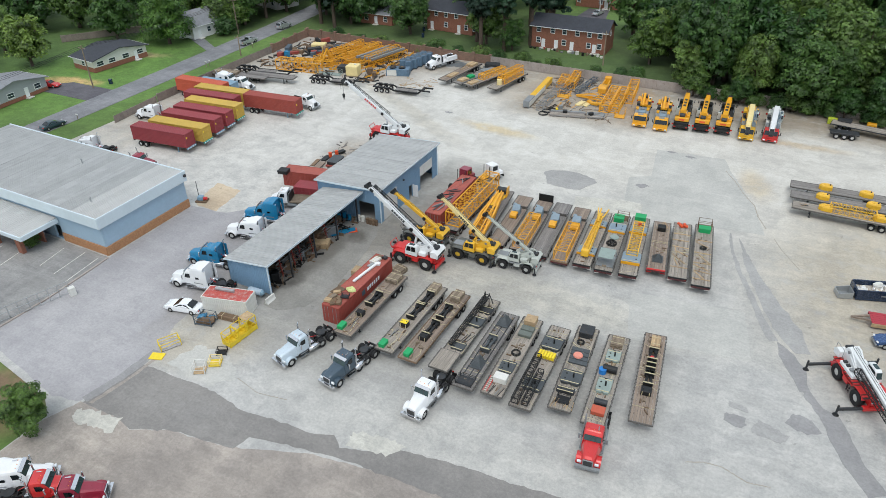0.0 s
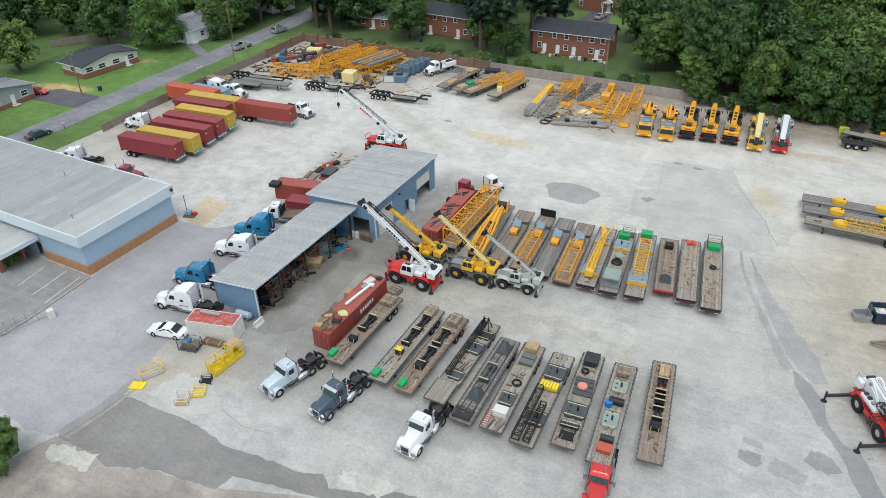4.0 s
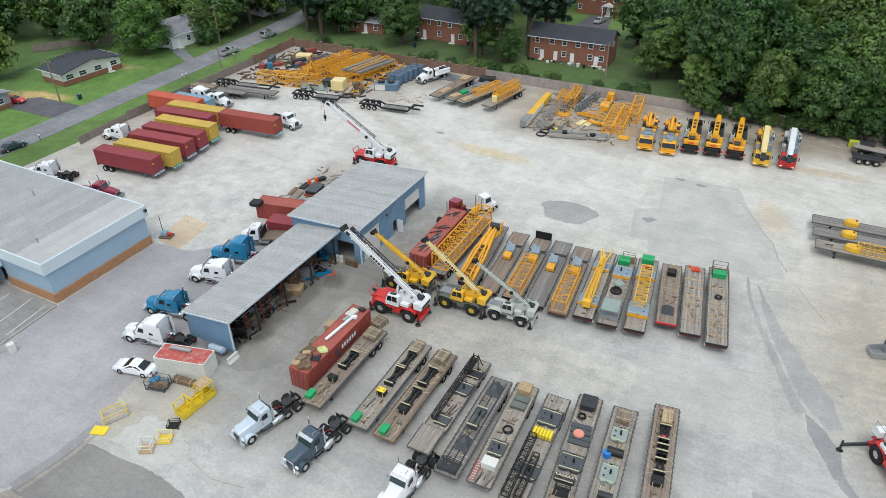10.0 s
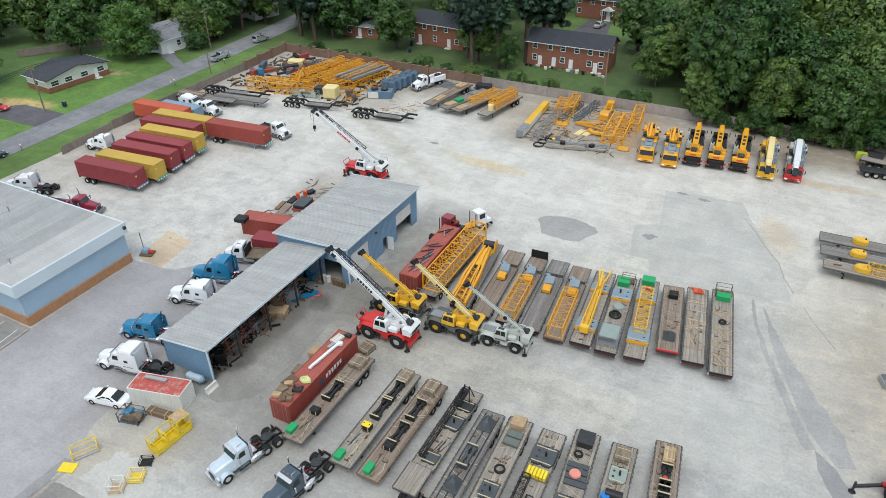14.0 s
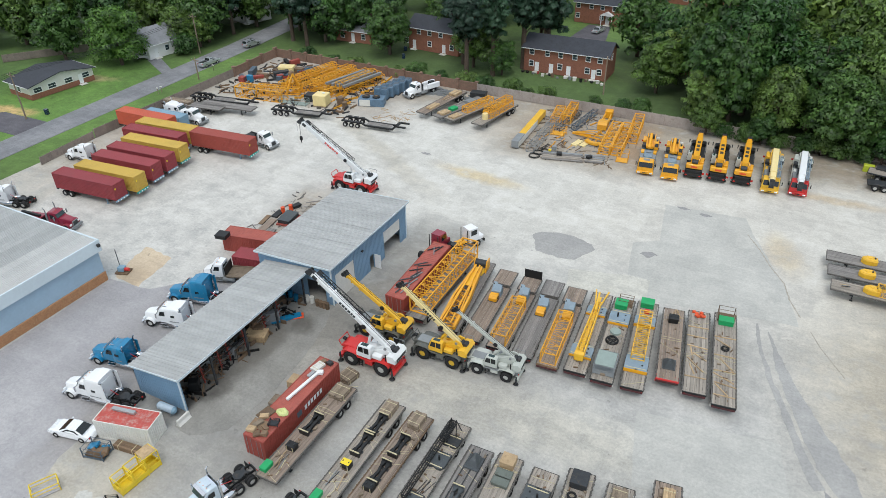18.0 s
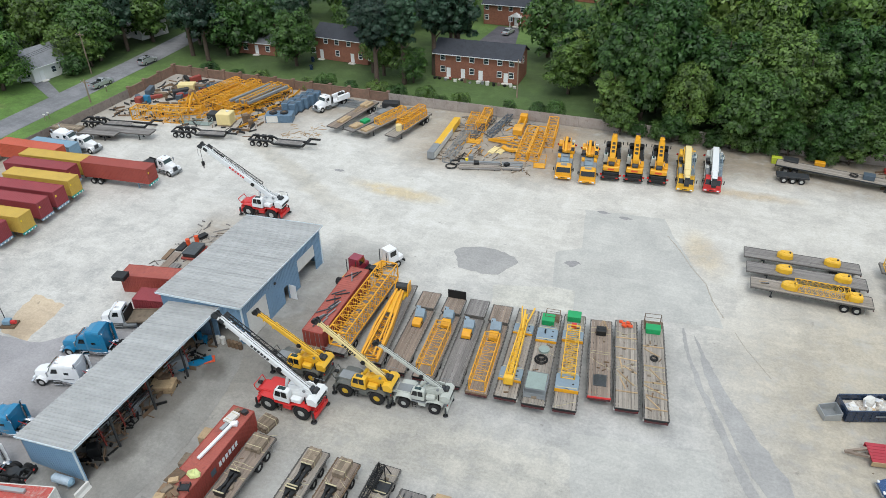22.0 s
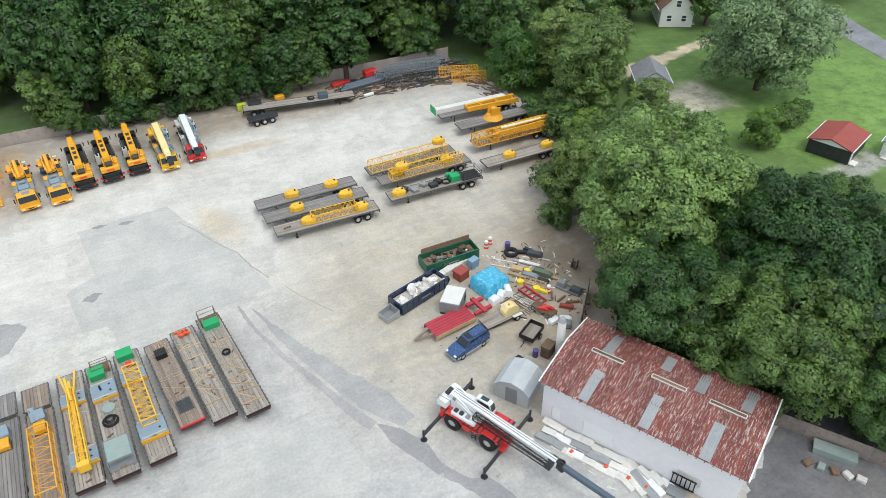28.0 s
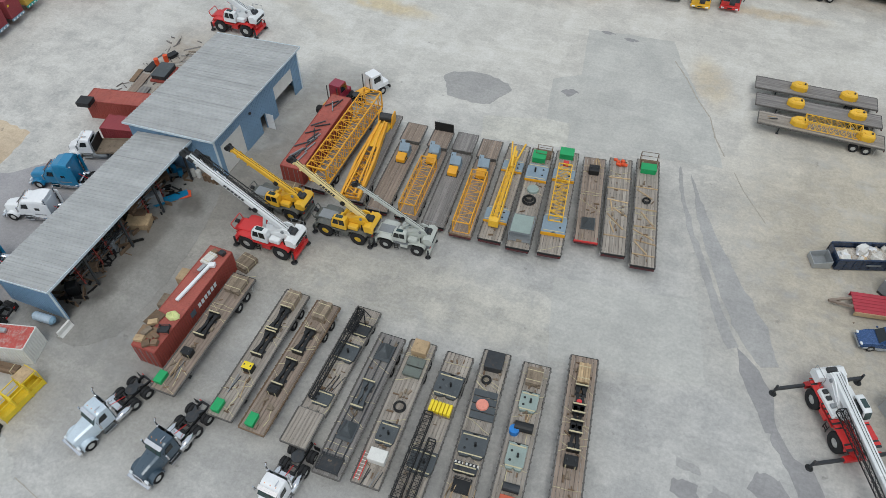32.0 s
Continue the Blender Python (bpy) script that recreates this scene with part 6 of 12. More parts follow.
    sup = part("superstructure", Geo().slab([(-2.7, 1.8), (0.7, 1.74), (0.75, 2.0), (-0.3, 2.2), (-1.9, 2.95), (-2.75, 2.9)], -0.62, 0.62), cabin, ob)
    for s in (-1, 1):
        part("side_plate", Geo().slab([(-2.9, 1.85), (-0.1, 1.85), (-0.5, 2.45), (-1.7, 3.25), (-2.2, 3.5), (-2.75, 3.4), (-3.0, 2.9)], 0.42 if s > 0 else -0.56, 0.56 if s > 0 else -0.42), cabin, sup)
        part("boom_pin", Geo().cyl((-2.2, s * 0.5, 3.12), (-2.2, s * 0.68, 3.12), 0.17, 10), GREY_STEEL, sup)
    cw = part("counterweight", Geo().slab([(-3.75, 1.95), (-2.75, 1.95), (-2.7, 2.75), (-3.45, 2.85), (-3.8, 2.5)], -1.22, 1.22), weight, ob)
    part("weight_panel", Geo().box(-3.82, -0.9, 2.1, -3.74, 0.9, 2.42), DARK_STEEL, cw)
    for x in (-3.2, -2.75):
        part("hoist_drum", Geo().cyl((x, -0.36, 2.98), (x, 0.36, 2.98), 0.26, 14), DARK_STEEL, sup)
    part("machinery_deck", box(-2.1, -1.36, 1.78, 0.5, -0.66, 2.2, c=0.06), cabin, ob)
    for x in (-1.7, -1.1, -0.4):
        part("hydraulic_block", box(x - 0.2, -1.22, 2.2, x + 0.2, -0.8, 2.42, c=0.05), DARK_STEEL if x < -1 else GREY_STEEL, ob)
    part("hydraulic_tank", box(-2.0, 0.66, 1.8, -0.85, 1.3, 2.35, c=0.08), cabin, ob)
    part("exhaust_pipe", Geo().cyl((-2.4, 0.95, 1.7), (-2.4, 0.95, 2.6), 0.08, 8), BLACK, ob)
    part("guard_rail", Geo().bar((-3.6, -1.18, 2.8), (-3.6, -1.18, 3.4), 0.04).bar((-2.2, -1.18, 2.2), (-2.2, -1.18, 3.4), 0.04).bar((-3.6, -1.18, 3.4), (-2.2, -1.18, 3.4), 0.04), GREY_STEEL, ob)
    cb = part("cab", Geo().loft([[(x, y, z) for y, z in ((0.66, 1.62), (1.4, 1.62), (1.4, 2.2), (1.36, zt - 0.08), (1.28, zt), (0.74, zt), (0.66, zt - 0.08))] for x, zt in ((-0.72, 3.08), (-0.4, 3.18), (0.5, 3.16), (0.82, 3.0), (1.06, 2.2))]), cabin, ob)
    part("cab_window", Geo().slab([(-0.56, 2.25), (0.88, 2.25), (0.68, 2.94), (-0.5, 2.98)], 1.37, 1.415), GLASS, cb)
    part("cab_window", Geo().slab([(-0.56, 2.25), (0.88, 2.25), (0.68, 2.94), (-0.5, 2.98)], 0.645, 0.67), GLASS, cb)
    part("door_post", Geo().bar((0.1, 1.415, 2.2), (0.1, 1.395, 3.0), 0.06), cabin, cb)
    part("windshield", Geo().slab([(1.05, 2.25), (0.85, 2.94), (0.88, 2.96), (1.09, 2.26)], 0.74, 1.32), GLASS_GREEN, cb)
    part("roof_window", Geo().box(-0.3, 0.8, 3.15, 0.5, 1.24, 3.2), GLASS_GREEN, cb)
    m, L = box_boom(ob, root, tip, bw, bh, [boom_paint])
    part("lift_cylinder", Geo().cyl((0.45, 0, 1.85), m @ Vector((L * 0.2, 0, -bh / 2 - 0.2)), 0.17, 10), cabin, ob)
    part("lift_rod", Geo().cyl(m @ Vector((L * 0.19, 0, -bh / 2 - 0.25)), m @ Vector((L * 0.34, 0, -bh / 2 + 0.02)), 0.1, 8), CHROME, ob)
    part("hose_reel", Geo().cyl(m @ Vector((L * 0.3, bw / 2 + 0.02, 0)), m @ Vector((L * 0.3, bw / 2 + 0.16, 0)), 0.28, 14), BLACK, ob)
    part("boom_light", Geo().box(L * 0.55, -bw / 2 - 0.12, -0.1, L * 0.55 + 0.2, -bw / 2, 0.1, c=0.02), DARK_STEEL, ob, at=m)
    for y in (-0.12, 0.12):
        part("hoist_rope", Geo().cyl(m @ Vector((-0.4, y, bh / 2 + 0.1)), m @ Vector((L + 0.3, y, bh * 0.5)), 0.022, 4), BLACK, ob)
    if jib:
        ch, lc = lattice_geo(L * 0.74, 0.55, 0.6, 15, 0.04, 0.35, 0.4)
        jm = m @ Matrix.Translation((L * 0.6, -bw / 2 - 0.42, -0.3))
        for c in ch:
            part("jib_chord", c, BLACK, ob, at=jm)
        tagged(part("jib_lacing", lc, BLACK, ob, at=jm), kind="stuff")
        part("jib_bracket", Geo().box(L * 0.93, -bw / 2 - 0.7, -0.2, L * 0.98, bw / 2 + 0.06, 0.2, c=0.03), DARK_STEEL, ob, at=m)
    if hook:
        tipw = m @ Vector((L + 0.45, 0, -bh * 0.5))
        part("hook_rope", Geo().cyl(tipw, tipw + Vector((0, 0, -2.4)), 0.03, 4).cyl(tipw + Vector((0.5, 0, 0)), tipw + Vector((0.5, 0, -1.6)), 0.02, 4), BLACK, ob)
        hb = part("hook_block", Geo().box(tipw.x - 0.22, tipw.y - 0.18, tipw.z - 3.1, tipw.x + 0.22, tipw.y + 0.18, tipw.z - 2.4, c=0.08), BLACK, ob)
        part("hook", Geo().cyl((tipw.x, tipw.y, tipw.z - 3.5), (tipw.x, tipw.y, tipw.z - 3.0), 0.08, 6), DARK_STEEL, hb)
    else:
        part("hook_block", Geo().box(3.3, -0.2, 1.82, 3.75, 0.2, 2.1, c=0.06), BLACK, ob)
    if lettered:
        for a, b in ((0.42, 0.445), (0.455, 0.475), (0.485, 0.515), (0.525, 0.55), (0.56, 0.59), (0.6, 0.625)):
            part("lettering_bar", Geo().box(L * a, bw / 2 - 0.006, -0.14, L * b, bw / 2 + 0.008, 0.2), lettered, ob, at=m)
    for o in [c for c in ob.children if c.name.split(".")[0] not in ("wheel", "outrigger", "outrigger_box", "ladder")]:
        o.matrix_basis = Matrix.Translation((0, 0, UP)) @ o.matrix_basis
    return ob


def road_crane(label, body, boom_paint, at, style, carrier=None, nose=None):
    """A four-axle road crane, x forward. style: 'stripped' (no boom), 'front' (boom over the cab)."""
    ob = thing("truck_crane", label, "truck crane", "parked truck cranes", at)
    carrier = carrier or body
    black = carrier is BLACK
    nose = nose or carrier
    L = 5.4
    part("carrier", Geo().slab([(-L, 0.75), (L - 1.8, 0.75), (L - 1.8, 1.5), (-L, 1.5)], -1.05, 1.05), BLACK, ob)
    part("deck", Geo().box(-L + 0.1, -1.3, 1.5, L - 1.85, 1.3, 1.58, c=0.02), BLUE_GREY if style == "stripped" else DARK_STEEL if black else GREY_STEEL, ob)
    for s in (-1, 1):
        part("side_skirt", Geo().box(-L + 0.3, s * 1.28 - 0.05, 1.1, L - 1.9, s * 1.28 + 0.05, 1.6, c=0.02), GREY_STEEL if style == "stripped" else carrier, ob)
        for x in (-4.2, -2.7, 0.6, 3.9):
            wheel(ob, x, s * 1.05, 0.62, 0.5)
        for x0, x1, h in ((-4.6, -3.4, 0.3), (-0.4, 0.7, 0.42), (0.9, 2.6, 0.28)):
            part("locker", box(x0, s * 1.0 - 0.26, 1.6, x1, s * 1.0 + 0.26, 1.6 + h, c=0.03), DARK_STEEL if black else GREY_STEEL if h < 0.4 else carrier, ob)
        part("headlight", box(L + 0.15, s * 0.95 - 0.2, 0.5, L + 0.24, s * 0.95 + 0.2, 0.7, c=0.02), LAMP_CLEAR, ob)
        part("mirror", box(L - 0.2, s * 1.55 - 0.06, 1.7, L - 0.08, s * 1.55 + 0.08, 2.3, c=0.02), BLACK, ob)
        part("tail_lamp", box(-L - 0.22, s * 1.05 - 0.16, 0.72, -L - 0.14, s * 1.05 + 0.16, 0.92, c=0.02), LAMP_RED, ob)
        part("marker_flag", Geo().slab([(-0.16, -0.16), (0.16, -0.16), (0.16, 0.16), (-0.16, 0.16)], -0.02, 0.02), LAMP_RED, ob, "small red marker panel", at=Matrix.Translation((-L - 0.1, s * 1.5, 1.3)) @ pose(0, 0, 0, 0, 0, 90))
        for x in (-L + 0.5, 1.9):
            o = part("outrigger", Geo().box(x - 0.18, min(s * 0.6, s * 1.38), 0.8, x + 0.18, max(s * 0.6, s * 1.38), 1.1, c=0.02), carrier, ob)
            part("float", Geo().cyl((x, s * 1.28, 0.3), (x, s * 1.28, 0.42), 0.24, 12), BLACK, o)
    cb = part("driver_cab", Geo().loft([shell(x, 1.28, 0.7, z, 0.16, 1.2) for x, z in ((L - 1.7, 2.35), (L - 0.5, 2.4), (L - 0.26, 2.3), (L + 0.02, 1.5), (L, 0.9))]), nose, ob)
    part("windshield", Geo().slab([(L + 0.03, 1.52), (L - 0.26, 2.24), (L - 0.22, 2.27), (L + 0.07, 1.53)], -1.12, 1.12, 0.05), GLASS, cb)
    for s in (-1, 1):
        part("cab_side_window", Geo().slab([(L - 1.3, 1.55), (L - 0.15, 1.55), (L - 0.4, 2.15), (L - 1.3, 2.18)], s * 1.26 - 0.02, s * 1.26 + 0.02), GLASS, cb)
    part("roof_hatch", Geo().box(L - 1.4, -0.5, 2.38, L - 0.7, 0.5, 2.44, c=0.02), GREY_STEEL, cb)
    bp = part("bumper", box(L - 0.1, -1.34, 0.42, L + 0.2, 1.34, 0.85, c=0.04), nose, ob)
    part("number_bar", Geo().box(L + 0.2, -0.35, 0.55, L + 0.215, 0.35, 0.68), BLACK, bp)
    part("tail_bumper", box(-L - 0.15, -1.3, 0.6, -L + 0.05, 1.3, 1.1), BLACK if black else carrier, ob)
    tx = -2.4
    part("turntable", Geo().cyl((tx, 0, 1.58), (tx, 0, 1.85), 0.95, 20), DARK_STEEL, ob)
    su = part("superstructure", Geo().slab([(tx - 1.9, 1.85), (tx + 1.2, 1.85), (tx + 1.2, 2.3), (tx - 1.0, 2.6), (tx - 1.9, 2.5)], -0.62, 0.62), body, ob)
    for s in (-1, 1):
        part("side_plate", Geo().slab([(tx - 1.9, 2.3), (tx + 0.8, 2.2), (tx + 0.1, 2.9), (tx - 0.9, 3.4), (tx - 1.5, 3.45), (tx - 1.95, 3.0)], s * 0.62 - 0.07, s * 0.62 + 0.07), body, su)
        part("boom_pin", Geo().cyl((tx - 1.3, s * 0.66, 3.1), (tx - 1.3, s * 0.8, 3.1), 0.22, 12), GREY_STEEL, su)
    glass_cab = body if not black else CRANE_AMBER
    op = part("operator_cab", Geo().loft([[(tx + x, y, z) for y, z in ((0.72, 1.9), (1.4, 1.9), (1.4, 2.5), (1.34, zt - 0.06), (1.24, zt), (0.82, zt), (0.72, zt - 0.06))] for x, zt in ((0.0, 3.2), (0.9, 3.25), (1.35, 3.05), (1.6, 2.4))]), CRANE_GREY if style != "stripped" else glass_cab, ob)
    part("cab_window", Geo().slab([(tx + 0.12, 2.4), (tx + 1.45, 2.4), (tx + 1.2, 3.04), (tx + 0.12, 3.08)], 1.37, 1.415), GLASS, op)
    part("cab_front_window", Geo().slab([(tx + 1.6, 2.42), (tx + 1.38, 2.98), (tx + 1.41, 3.0), (tx + 1.64, 2.43)], 0.8, 1.32), GLASS, op)
    part("cab_roof_window", Geo().box(tx + 0.2, 0.88, 3.2, tx + 0.95, 1.2, 3.265), GLASS_GREEN, op)
    part("engine_box", box(tx - 1.9, -1.32, 1.85, tx - 0.1, -0.7, 2.75, c=0.06), body, su)
    part("oil_cooler", box(tx + 0.0, -1.28, 1.85, tx + 1.1, -0.72, 2.4, c=0.04), DARK_STEEL, su)
    for x in (-2.2, -1.7):
        part("winch", Geo().cyl((tx + x, -0.45, 2.75), (tx + x, 0.45, 2.75), 0.3, 14), DARK_STEEL, su)
    if style == "stripped":
        part("boom_cylinder", Geo().cyl((tx + 1.6, -0.1, 2.1), (tx - 1.3, -0.1, 3.5), 0.26, 14), body, ob, "slanting amber lift cylinder")
        part("counterweight_arm", box(tx - 2.3, -1.3, 1.9, tx - 1.9, 1.3, 2.6, c=0.05), OFF_WHITE, ob)
        part("handrail", Geo().bar((0.8, -1.26, 2.4), (3.2, -1.26, 2.4), 0.05).bar((0.8, -1.26, 1.6), (0.8, -1.26, 2.4), 0.05).bar((3.2, -1.26, 1.6), (3.2, -1.26, 2.4), 0.05), GREY_STEEL, ob)
        part("engine_cover", box(0.6, -0.66, 1.58, 2.0, 0.66, 1.86, c=0.04), BLUE_GREY, ob)
        part("engine_cover", box(2.2, -0.7, 1.58, 3.3, 0.7, 1.8, c=0.04), MINT_STEEL, ob)
        part("air_filter", Geo().cyl((0.2, -0.4, 1.9), (0.2, 0.4, 1.9), 0.24, 12), GREY_STEEL, ob)
    else:
        root = (tx - 1.2, 0, 3.1)
        tip = (L + (0.7 if black else 1.9), 0, 3.0)
        m, bl = box_boom(ob, root, tip, 0.95, 1.05, [boom_paint], hatches=3 if black else 0)
        part("lift_cylinder", Geo().cyl((tx + 1.1, 0, 2.1), (tx + 3.6, 0, 2.75), 0.2, 10), body, ob)
        part("counterweight", box(tx - 2.75, -1.28, 1.75, tx - 1.95, 1.28, 2.5, c=0.08), body if black else carrier, ob)
        part("weight_stripe", Geo().box(tx - 2.77, -0.5, 1.95, tx - 2.74, 0.5, 2.25), SAFETY, ob)
        part("walkway", Geo().box(0.2, -1.2, 1.95, 3.3, -0.66, 2.0).box(0.2, 0.66, 1.95, 3.3, 1.2, 2.0), DARK_STEEL if black else GREY_STEEL, ob)
        for y in (-1.18, 1.18):
            part("handrail", Geo().bar((0.2, y, 2.6), (3.3, y, 2.6), 0.05).bar((0.2, y, 2.0), (0.2, y, 2.6), 0.05).bar((1.75, y, 2.0), (1.75, y, 2.6), 0.05).bar((3.3, y, 2.0), (3.3, y, 2.6), 0.05), GREY_STEEL, ob)
        if not black:
            ch, lc = lattice_geo(7.4, 0.5, 0.55, 14, 0.035, 0.35, 0.4)
            for c in ch:
                part("jib_chord", c, BLUE_GREY, ob, at=m @ Matrix.Translation((bl * 0.48, 0.78, -0.1)))
            tagged(part("jib_lacing", lc, BLUE_GREY, ob, at=m @ Matrix.Translation((bl * 0.48, 0.78, -0.1))), kind="stuff")
            part("hook_block", Geo().box(L - 0.3, -0.25, 2.45, L + 0.35, 0.25, 2.85, c=0.06), BLACK, ob)
        for i in range(5):
            part("spreader_mat", Geo().box(3.0 - 0.9 * i, -0.5, 1.62, 3.6 - 0.9 * i, 0.5, 1.8, c=0.02), (BLACK, DARK_STEEL, GREY_STEEL)[i % 3], ob)
    return ob


# ---- trailers ----
BOARDS = {}


def boards(L, W, n, material, name="board"):
    key = (round(L, 2), round(W, 2), n, material.name)
    if key not in BOARDS:
        me = Geo().box(-L / 2, 0.014, -0.02, L / 2, W / n - 0.014, 0.025).mesh(name)
        me.materials.append(material)
        BOARDS[key] = me
    return BOARDS[key]


def deck(parent, x0, x1, W, z, material, n=7):
    me = boards(x1 - x0, W, n, material)
    for i in range(n):
        part("deck_board", me, None, parent, at=Matrix.Translation(((x0 + x1) / 2, -W / 2 + i * W / n, z)))


def flatbed(label, at, L=13.6, W=2.38, wood=None, z=1.38, step=0.0, board=False, rear=1.6, frame_mat=None, spread=1.35, tail=BLACK, group="flatbed trailers"):
    """A flat-deck semitrailer, x towards its front; step: length of a raised front deck."""
    wood, frame_mat = wood or WOOD_GREY, frame_mat or RAIL
    ob = thing("flatbed_trailer", label, "trailer", group, at)
    h = L / 2
    low = z - (0.42 if step else 0)
    R = 0.5 if not step else 0.42
    deck(ob, -h, h - step, W - 0.16, low, wood)
    if step:
        deck(ob, h - step, h, W - 0.16, z, wood)
        part("step_riser", box(h - step - 0.06, -W / 2 + 0.1, low, h - step, W / 2 - 0.1, z + 0.03, c=0.01), frame_mat, ob)
    for s in (-1, 1):
        part("side_rail", Geo().box(-h, s * W / 2 - 0.05, low - 0.16, h - step, s * W / 2 + 0.05, low + 0.035, c=0.012), frame_mat, ob)
        if step:
            part("side_rail", Geo().box(h - step, s * W / 2 - 0.05, z - 0.16, h, s * W / 2 + 0.05, z + 0.035, c=0.012), frame_mat, ob)
        part("main_beam", Geo().slab([(-h + 0.1, low - 0.04), (h - step - 0.1, low - 0.04), (h - step - 0.1, low - 0.34), (h * 0.3, low - 0.46), (-h + 0.1, low - 0.4)], s * 0.48 - 0.06, s * 0.48 + 0.06), frame_mat, ob)
        if step:
            part("main_beam", Geo().box(h - step - 0.2, s * 0.48 - 0.06, z - 0.26, h - 0.1, s * 0.48 + 0.06, z - 0.03), frame_mat, ob)
        part("landing_leg", Geo().box(h - step - 2.6, s * 0.62 - 0.06, 0.06, h - step - 2.48, s * 0.62 + 0.06, low - 0.1).box(h - step - 2.7, s * 0.62 - 0.14, 0.0, h - step - 2.38, s * 0.62 + 0.14, 0.06), DARK_STEEL, ob)
        for k in range(2):
            wheel(ob, -h + rear + spread * k, s * (W / 2 - 0.34), R, 0.56)
        part("tail_lamp", box(-h - 0.05, s * 0.95 - 0.14, low - 0.3, -h, s * 0.95 + 0.14, low - 0.16, c=0.01), LAMP_RED, ob)
        part("mud_flap", Geo().box(-h + rear - 0.85, s * 0.9 - 0.3, 0.25, -h + rear - 0.83, s * 0.9 + 0.3, low - 0.1), PALE_PILE if tail is BLACK else tail, ob)
        stake = Geo()
        for i in range(int((L - step) / 0.6)):
            stake.box(-h + 0.3 + i * 0.6, s * (W / 2 + 0.05), low - 0.14, -h + 0.38 + i * 0.6, s * (W / 2 + 0.1), low + 0.02)
        tagged(part("stake_rail", stake, frame_mat, ob), kind="stuff")
    cm = Geo()
    for i in range(int(L / 0.9)):
        x = -h + 0.4 + i * 0.9
        zz = low if x < h - step else z
        cm.box(x - 0.04, -W / 2 + 0.06, zz - 0.15, x + 0.04, W / 2 - 0.06, zz - 0.025)
    tagged(part("subframe", cm, frame_mat, ob), kind="stuff")
    part("tail_beam", box(-h - 0.06, -W / 2, low - 0.2, -h + 0.02, W / 2, low + 0.03, c=0.012), tail, ob)
    part("lamp_rail", box(-h - 0.1, -W / 2 + 0.04, low - 0.42, -h + 0.02, W / 2 - 0.04, low - 0.21, c=0.012), LAMP_RAIL, ob, "dark red rail of tail lamps")
    part("nose_beam", box(h - 0.02, -W / 2, z - 0.2, h + 0.06, W / 2, z + 0.03, c=0.012), frame_mat, ob)
    if board:
        part("headboard", box(h - 0.02, -W / 2 + 0.05, z, h + 0.06, W / 2 - 0.05, z + 1.2, c=0.02), BLACK, ob)
    return ob


def container_geo(L, W, H, rib=0.28, depth=0.045):
    """The four corrugated sides of a container standing on z = 0."""
    g = {}
    for name, n, len_, fn in (("side_wall", round(L / rib), L, None), ("end_wall", round(W / rib), W, None)):
        w = len_ / n
        prof = []
        for i in range(n):
            x = -len_ / 2 + i * w
            prof += [(x, 0), (x + w * 0.3, 0), (x + w * 0.45, depth), (x + w * 0.85, depth)]
        prof += [(len_ / 2, 0)]
        k = len(prof)
        v = [(x, -d, z) for z in (0.12, H - 0.1) for x, d in prof] + [(x, -d - 0.04, z) for z in (0.12, H - 0.1) for x, d in prof]
        f = [(i, i + 1, k + i + 1, k + i) for i in range(k - 1)] + [(2 * k + i + 1, 2 * k + i, 3 * k + i, 3 * k + i + 1) for i in range(k - 1)]
        g[name] = Geo().add([(x, y + depth + 0.04, z) for x, y, z in v], [tuple(reversed(q)) for q in f])
    return g


CONT = {}


